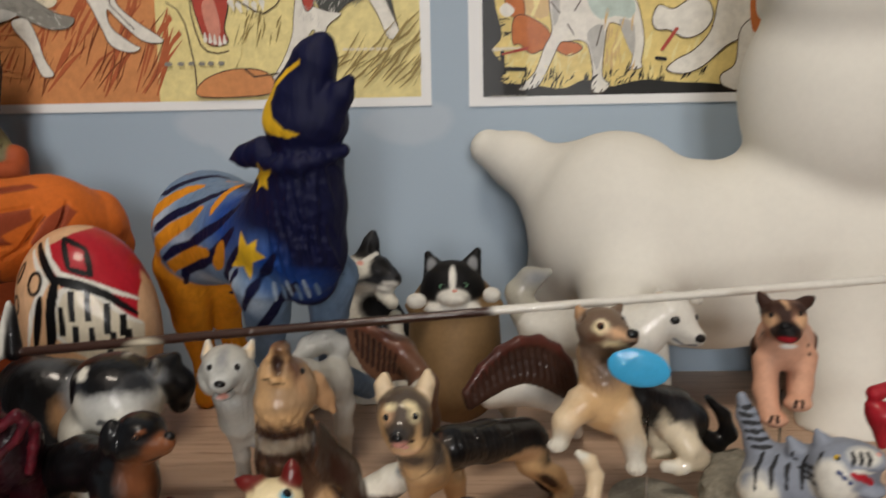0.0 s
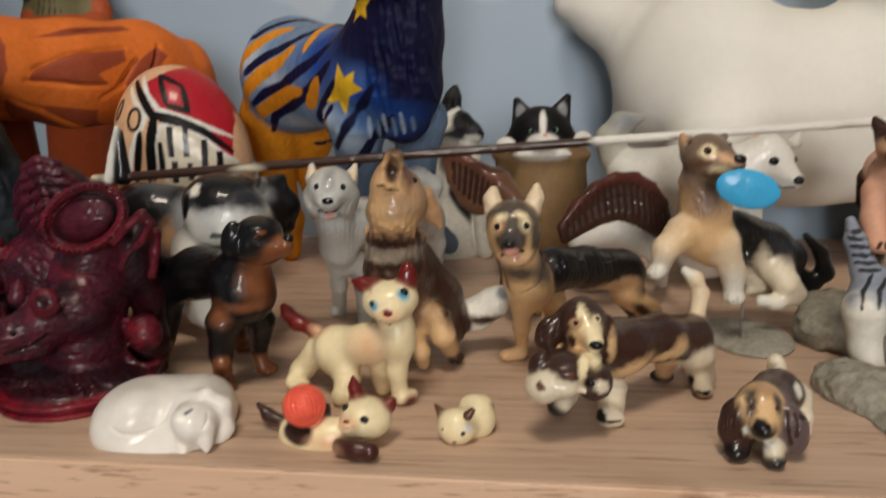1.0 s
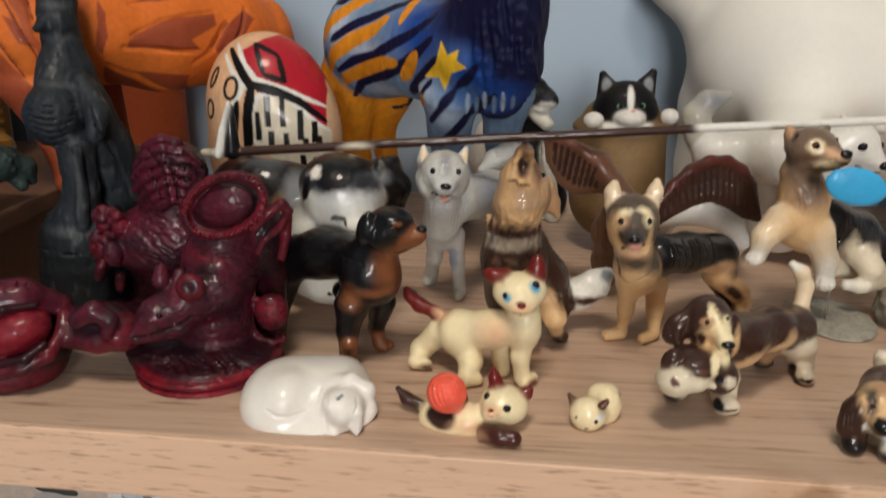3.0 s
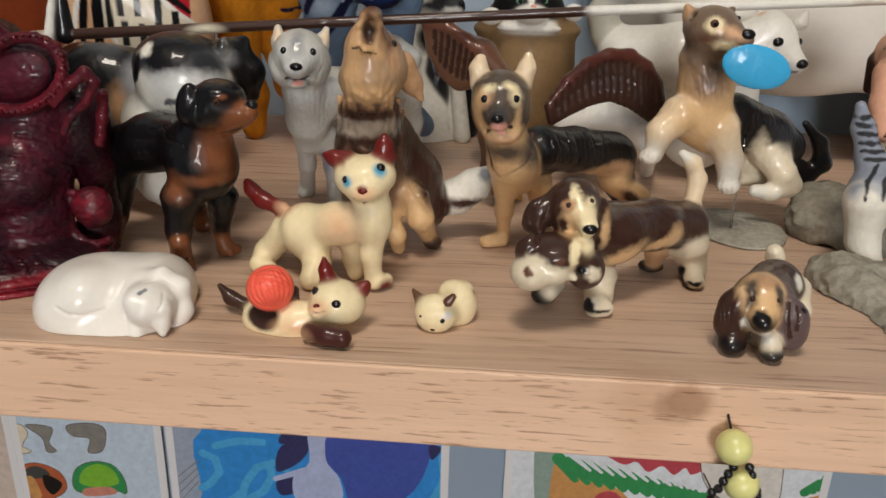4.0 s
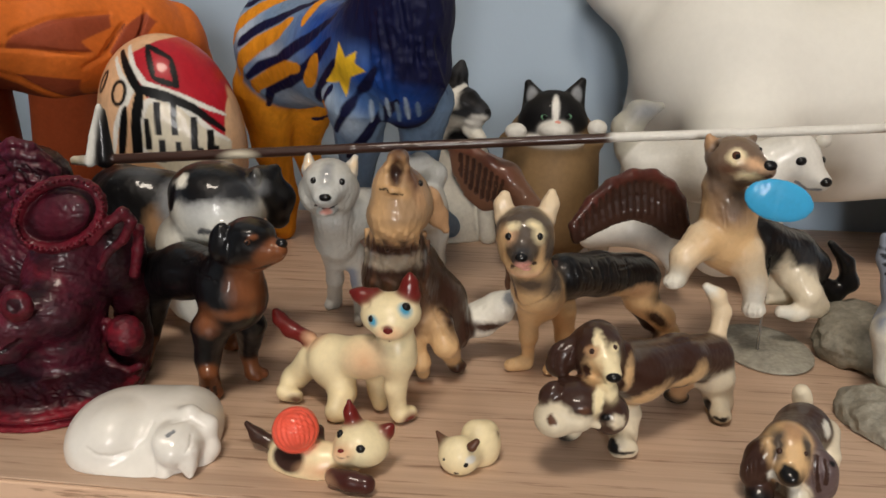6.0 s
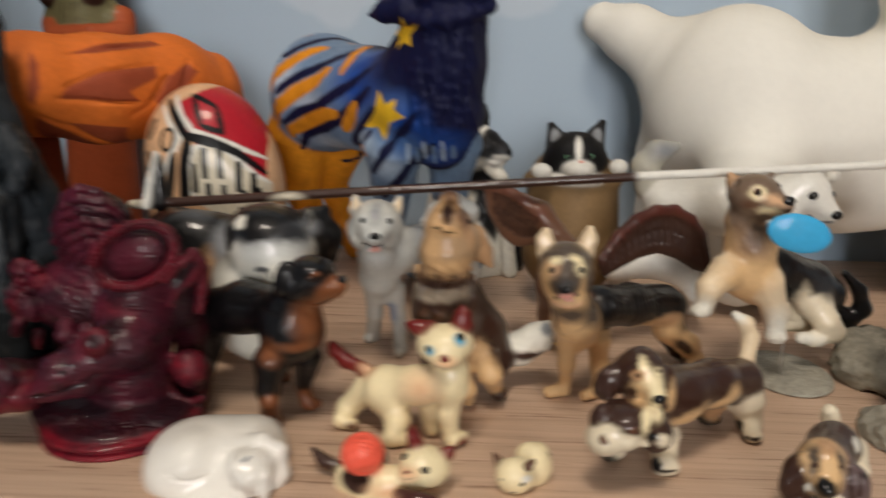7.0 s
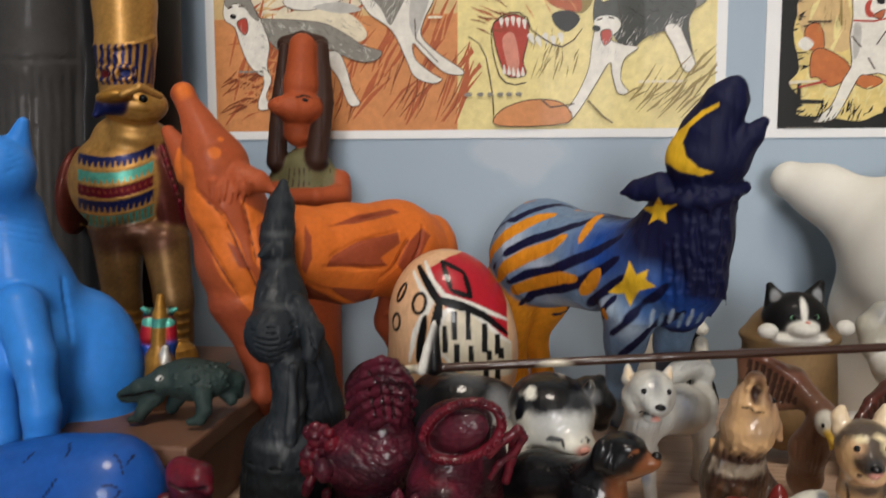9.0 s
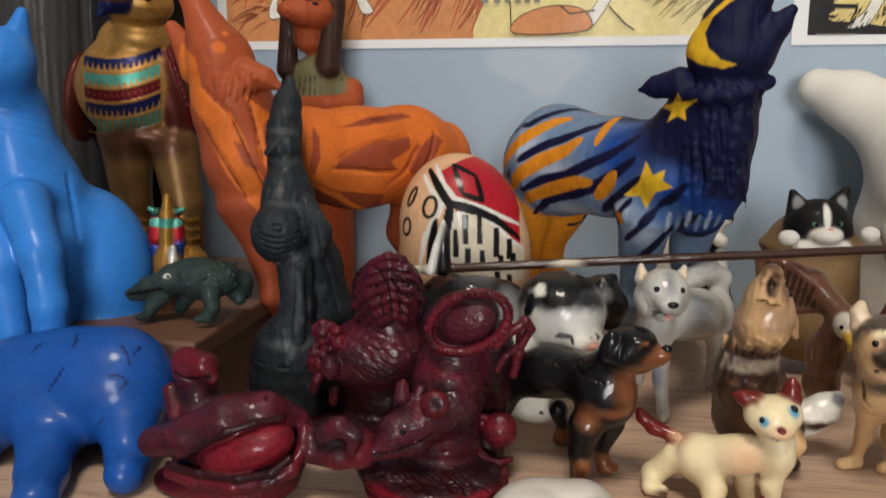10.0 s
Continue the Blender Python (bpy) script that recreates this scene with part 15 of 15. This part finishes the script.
def boxer_figurine():
    f = Clay(0.42)
    f.wobble = 0.3
    f.flat = False
    f.limb((2.58, 2, 58.38), (7.3, 14, 57.71), 7.99, 8.36, FLESH, 3)
    f.limb((7.3, 14, 57.71), (12.49, 26, 54.81), 8.36, 7.95, FLESH, 3)
    f.lump((-0.88, -6, 68.26), (6.66, 6.5, 5.96), FLESH, k=2.5)
    f.lump((-2.48, -12, 66.07), (4.11, 5, 3.42), COCOA, k=2)
    f.lump((-1.32, -6, 71.12), (6.3, 6, 3.5), COCOA, k=2)
    f.limb((-4.73, -4, 71.47), (-6.55, -3, 74.53), 2.82, 1.77, COCOA, 1)
    f.limb((-6.55, -3, 74.53), (-7.65, -3, 76.33), 1.77, 0.88, COCOA, 1)
    f.limb((3.26, -4, 71.74), (7.08, -3, 73.65), 2.82, 1.77, COCOA, 1)
    f.limb((7.08, -3, 73.65), (8.78, -3, 74.71), 1.77, 0.88, COCOA, 1)
    f.limb((-3.75, 0, 53.76), (-4.95, -3, 45.38), 4.34, 3.41, FLESH, 2)
    f.limb((-4.95, -3, 45.38), (-4.82, -7, 38.94), 3.41, 3.54, FLESH, 2)
    f.lump((-4.15, -9, 37.8), (4.22, 4, 2.46), FLESH, k=1)
    f.limb((7.6, 0, 55.14), (5.1, -5, 47.74), 4.69, 3.55, FLESH, 2)
    f.limb((5.1, -5, 47.74), (3.67, -8, 43.58), 3.55, 3.51, FLESH, 2)
    f.lump((2.53, -10, 43.15), (4.19, 4, 2.44), FLESH, k=1)
    f.limb((-1.27, 14, 55.85), (-0.69, 16, 47.48), 2.67, 1.93, COCOA, 2)
    f.limb((15.92, 14, 57.63), (17.11, 16, 48.31), 2.28, 1.54, COCOA, 2)
    f.patch((-3.32, -12, 70.96), (2.05, 5.81, 5.81), COCOA, soft=0.6)
    f.patch((-6.91, -9.1, 69.34), (3.11, 3.11, 2.08), PEACH, soft=0.8)
    f.patch((2.23, -11.76, 69.11), (2.74, 2.74, 2.39), PEACH, soft=0.8)
    f.patch((-1.97, -8.25, 74.57), (0.87, 3.12, 3.12), PEACH, soft=0.8)
    f.patch((-4.02, -16.04, 64.61), (3.03, 3.03, 1.18), RED, soft=0.4)
    f.patch((0.93, -5.65, 59.92), (2.47, 2.47, 0.7), WHITE, soft=0.5)
    f.patch((-4.06, -15.87, 67.66), (3.37, 3.37, 2.02), BLACK, soft=0.7)
    f.patch((-7.04, -6.88, 72.6), (2.79, 2.79, 2.44), COCOA, soft=0.8)
    f.patch((3.02, -9.5, 73), (2.76, 2.76, 2.07), COCOA, soft=0.8)
    f.bead((-3.77, -14.72, 68.51), (2.03, 1.18, 1.35), BLACK)
    f.bead((-6.29, -9.78, 70.94), (0.86, 0.86, 0.86), BLACK)
    f.bead((1.5, -11.43, 71.54), (0.85, 0.85, 0.85), BLACK)
    f.scratch(0.24, 0.5, DARKBROWN, (-6.72, -12.16, 37.83), (-5.84, -11.52, 39.4))
    f.scratch(0.24, 0.5, DARKBROWN, (0.2, -13.25, 42.8), (1.05, -12.65, 44.73))
    f.scratch(0.24, 0.5, DARKBROWN, (-4.62, -12.92, 38.08), (-4.24, -11.8, 39.48))
    f.scratch(0.24, 0.5, DARKBROWN, (2.28, -13.93, 43.01), (2.64, -12.91, 44.8))
    f.patch((-4.27, 2.24, 62.47), (0.54, 0.54, 0.54), BLACK, soft=0.4)
    f.patch((-4.95, 3.2, 60.77), (0.55, 0.55, 0.55), BLACK, soft=0.4)
    f.patch((7.46, -4.15, 59.85), (0.53, 0.53, 0.53), BLACK, soft=0.4)
    f.patch((7.69, -4.65, 57.44), (0.53, 0.53, 0.53), BLACK, soft=0.4)
    return f.build("boxer_figurine", (0.1329, 0.1000, 0.0000), matte, "tan and dark brown dog figurine leaping on a clear rod", "figurine")


def tabby_cat_figurine():
    f = Clay(0.42)
    f.wobble = 0.2
    f.fuzz = (0.06, 1.0, (1, 1, 1))
    f.flat = False
    f.limb((-12.6, 8, 46.29), (-10.73, 8, 40.39), 1.55, 2.94, BLUEGREY, 2)
    f.limb((-10.73, 8, 40.39), (-8.13, 6, 32.15), 2.94, 3.62, BLUEGREY, 2)
    f.limb((-8.13, 6, 32.15), (-4.99, 4, 27.55), 3.62, 4.45, BLUEGREY, 2)
    f.limb((-5.57, 2, 22.15), (1.62, -0, 23.86), 8.51, 9.10, BLUEGREY, 4)
    f.limb((1.62, -0, 23.86), (7.2, -4, 27.27), 9.10, 7.60, BLUEGREY, 4)
    f.lump((10.24, -10, 31.93), (9.95, 9, 7.38), BLUEGREY, k=3)
    f.lump((14.44, -14, 35.17), (5.03, 6.5, 3.78), BLUEGREY, k=2)
    f.lump((15.01, -13, 26.51), (5.4, 6, 2.54), BLUEGREY, k=2)
    f.lump((6.82, -13, 28.2), (5.72, 6, 6.99), WHITE, k=2)
    f.limb((-0.7, -4, 34.17), (-2.43, -4, 37.09), 2.97, 1.15, BLUEGREY, 1.2)
    f.limb((5.03, -8, 37.87), (3.49, -8, 40.89), 2.91, 0.97, BLUEGREY, 1.2)
    f.limb((-10.43, -2, 20.95), (-9.11, -2, 10.04), 6.03, 4.04, OFFWHITE, 3)
    f.limb((-9.11, -2, 10.04), (-7.22, -6, 3.02), 4.04, 3.53, OFFWHITE, 3)
    f.lump((-6.57, -8, 1.62), (4.14, 4, 1.91), OFFWHITE, k=1)
    f.patch((-13.09, -5.35, 25.12), (5.29, 5.29, 2.49), BLUEGREY, soft=0.8)
    f.patch((-12.25, -7.43, 22.54), (3.09, 4.64, 4.64), OFFWHITE, soft=0.8)
    f.scratch(0.22, 0.5, BLACK, (-10.02, -9, 2.56), (-9.84, -9.47, 0.7))
    f.scratch(0.22, 0.5, BLACK, (-8.39, -10.42, 2.87), (-8.48, -11.39, 1.22))
    f.scratch(0.22, 0.5, BLACK, (-6.01, -10.12, 3.2), (-6.55, -11.91, 1.87))
    f.stroke(0.87, DARKGREY, 0.5, (-13.98, 8.77, 43.55), (-11.96, 5.69, 43.48), (-8.2, 7.71, 43.86))
    f.stroke(0.86, DARKGREY, 0.5, (-13.78, 6.65, 41.58), (-11.19, 4.8, 41.3), (-7.31, 7.14, 41.37))
    f.stroke(0.86, DARKGREY, 0.5, (-13.17, 5.75, 39.22), (-10.28, 4.31, 38.99), (-6.47, 6.44, 38.94))
    f.stroke(0.86, DARKGREY, 0.5, (-12.33, 5.52, 36.63), (-9.39, 3.78, 36.7), (-5.52, 6.04, 36.4))
    f.stroke(0.86, DARKGREY, 0.5, (-11.76, 4.53, 34.32), (-8.72, 2.68, 34.64), (-5.14, 4.18, 34.41))
    f.stroke(0.85, DARKGREY, 0.5, (-11.27, 3.32, 32.11), (-8.07, 1.54, 32.6), (-5.19, 1.24, 32.88))
    f.stroke(0.76, DARKGREY, 0.5, (-8.04, 0.62, 31.55), (-11.41, -2.61, 27.63), (-13.16, -6.99, 22.95))
    f.stroke(0.75, DARKGREY, 0.5, (-4.74, -2.02, 31.87), (-7.61, -4.26, 28.3), (-8.86, -7.59, 23.2))
    f.stroke(0.74, DARKGREY, 0.5, (-2.22, -6.17, 34.17), (-4.06, -6.36, 29.15), (-4.6, -8.23, 23.47))
    f.stroke(0.73, DARKGREY, 0.5, (1.01, -8.42, 34.36), (-0.6, -8.46, 30), (-0.76, -9.74, 24.12))
    f.stroke(0.71, DARKGREY, 0.5, (3.22, -12.61, 36.65), (1.2, -14.06, 32.3), (1.57, -14.48, 26.21))
    f.stroke(0.66, DARKGREY, 0.5, (-1.98, -5.75, 31.96), (0.26, -10.45, 31.48), (1.36, -14.42, 32.12))
    f.stroke(0.65, DARKGREY, 0.5, (-1.3, -7.41, 30.25), (0.57, -11.4, 29.54), (1.28, -14.81, 29.98))
    f.stroke(0.65, DARKGREY, 0.5, (-0.62, -9.01, 28.54), (0.96, -12.12, 27.51), (1.37, -14.8, 27.68))
    f.patch((3.64, -17.78, 30.59), (4.66, 5.59, 5.59), WHITE, soft=0.4)
    f.patch((12.04, -18.07, 37.45), (4.01, 4.01, 2.47), WHITE, soft=0.6)
    f.patch((12.79, -17.99, 28.38), (4.03, 4.03, 1.55), BLUEGREY, soft=0.6)
    f.stroke(0.62, DARKGREY, 0.5, (9.8, -15.71, 37.82), (9.62, -17.52, 36.28), (9.01, -18.32, 34.67))
    f.stroke(0.62, DARKGREY, 0.5, (11.58, -16.45, 38.1), (11.3, -18.42, 36.63), (10.81, -18.95, 34.92))
    f.stroke(0.62, DARKGREY, 0.5, (13.38, -17.12, 38.35), (12.95, -19.34, 36.99), (12.42, -19.95, 35.32))
    f.stroke(0.62, MIDBLUE, 0.5, (4.79, -17.71, 33.14), (6.27, -18.56, 32.2))
    f.stroke(0.62, MIDBLUE, 0.5, (5.96, -18.6, 31.9), (7.31, -19.02, 31.1))
    f.stroke(0.62, MIDBLUE, 0.5, (7.35, -19.01, 30.46), (8.6, -18.99, 29.8))
    f.stroke(1.23, RED, 0.3, (8.53, -18.87, 32.65), (11.26, -18.94, 31.86), (14.8, -17.54, 29.47))
    f.patch((11.39, -19.15, 33.4), (2.77, 2.77, 0.62), WHITE, soft=0.4)
    f.bead((5.71, -15.88, 36.2), (0.94, 0.62, 0.94), HORN)
    f.bead((5.71, -16.56, 36.2), (0.41, 0.47, 0.62), BLACK)
    f.bead((15.88, -18, 37.81), (0.77, 0.77, 0.77), PINK)
    return f.build("tabby_cat_figurine", (0.1298, 0.0793, 0.0000), matte, "grey striped tabby cat figurine with open red mouth on a rock", "figurine")


def grey_rock():
    f = Clay(0.81)
    f.fuzz = (1.1, 4.5, (1, 1, 0.7))
    f.lump((1.42, 0, 6.16), (15.13, 18.15, 8.87), ROCKGREY, turn=10, k=4.88)
    f.lump((-11.1, -8, 5.28), (7.09, 11.82, 7.88), ROCKGREY, k=3.9)
    f.lump((2.46, -14, 2.25), (13.51, 13.51, 6.56), ROCKGREY, k=3.61)
    f.lump((21.57, 4, 2.59), (16.35, 18.4, 8.18), ROCKGREY, k=4.5)
    return f.build("grey_rock", (0.1301, 0.1176, 0.0000), rock, "grey rough stone base", "stone")


def flat_rock():
    f = Clay(0.64)
    f.fuzz = (1.1, 4.5, (1, 1, 0.7))
    f.lump((6.91, 10, -0.59), (18.23, 16.57, 8.62), ROCKGREY, turn=5, k=4.74)
    f.lump((-3.43, 14, 2.25), (7.74, 11.77, 5.72), ROCKGREY, k=3.14)
    f.lump((0.52, -8, -7.33), (9.31, 9.31, 9.31), ROCKGREY, k=5.12)
    f.lump((3.18, -18, -5.45), (13.32, 8.88, 8.14), ROCKGREY, turn=-10, k=4.48)
    f.lump((14.52, 0, -5.58), (14.37, 12.78, 9.58), ROCKGREY, k=5.27)
    return f.build("flat_rock", (0.1148, 0.0523, 0.0000), rock, "grey rough stone base under the tabby cat", "stone")


def stone_disc():
    f = Clay(0.42)
    f.lump((0, 0, 0.6), (15, 21, 1.5), STONE)
    return f.build("stone_disc", (0.0970, 0.1130, 0.0000), rock, "flat round grey stone disc", "stone")


def red_leaf_ornament():
    f = Clay(0.42)
    f.flat = False
    f.limb((-2.81, 0, 43.28), (0.13, 0, 40.55), 1.4, 3.85, RED, 2.31)
    f.limb((0.13, 0, 40.55), (1.36, 0, 30.58), 3.85, 1.41, RED, 2.31)
    f.limb((-1.61, 0, 46.86), (3.01, 0, 48.61), 2.44, 2.09, RED, 1.47)
    return f.build("red_leaf_ornament", (0.1589, 0.0876, 0.0000), resin, "dark red leaf-shaped ornament", "figurine")


def wooden_bow_stick():
    f = Clay(0.63)
    f.flat = False
    f.limb((-110.97, 8.88, 56.78), (-24.28, 13.61, 62.7), 1.69, 1.63, DARKBROWN, 0.5)
    f.limb((-24.28, 13.61, 62.7), (57.25, 17.79, 68.1), 1.63, 1.57, DARKBROWN, 0.5)
    f.limb((58.13, 17.84, 68.3), (82.93, 19.1, 69.69), 1.57, 1.56, WHITE, 0.5)
    f.limb((82.93, 19.1, 69.69), (176.26, 23.8, 75.32), 1.56, 1.5, WHITE, 0.5)
    f.limb((176.26, 23.8, 75.32), (232.43, 26.6, 78.9), 1.5, 1.46, WHITE, 0.5)
    f.limb((-103.93, 9.24, 57.35), (-103.97, 9.24, 72.48), 2.99, 1.66, BLACK, 0.6)
    f.limb((-108.46, 8.01, 56.43), (-106.56, 8.1, 65.04), 1.68, 1.3, WHITE, 0.5)
    f.limb((-106.56, 8.1, 65.04), (-103.8, 8.24, 74.44), 1.3, 0.92, WHITE, 0.5)
    f.limb((-113.98, 8.72, 56.71), (-109.97, 8.93, 56.81), 1.5, 1.69, IVORY, 0.5)
    # Pale soft spot on the dark wood: a glossy highlight put into the colour.
    f.patch((-60, 9.97, 59.08), (5.49, 5.49, 2.2), IVORY, turn=-5, soft=0.9)
    return f.build("wooden_bow_stick", (-0.0156, 0.0970, 0.0000), ceramic, "thin glossy bow stick, dark brown turning to white", "bow")


for sculpt in (kitten_figurine, kitten_with_yarn_ball, curled_kitten_figurine, sleeping_cat_figurine, shepherd_figurine, rottweiler_figurine, grey_wolf_figurine, howling_wolf_figurine, basset_hound_figurine, basset_pup_figurine, leaping_shepherd_figurine, white_dog_figurine, blue_howling_wolf, orange_howling_wolf, gilded_falcon_statue, dark_carved_statue, ram_headed_bust, dark_stone_figure, crocodile_figurine, winged_charm, blue_cat_statue, blue_hippo_figurine, maroon_gaping_figure, maroon_rat_statuette, maroon_rooster_statuette, black_white_cat_figurine, painted_turtle_vessel, cat_in_sack_figurine, black_white_kitten_figurine, eagle_figurine, white_bear_statue, boxer_figurine, tabby_cat_figurine, grey_rock, flat_rock, stone_disc, red_leaf_ornament, wooden_bow_stick):
    sculpt()
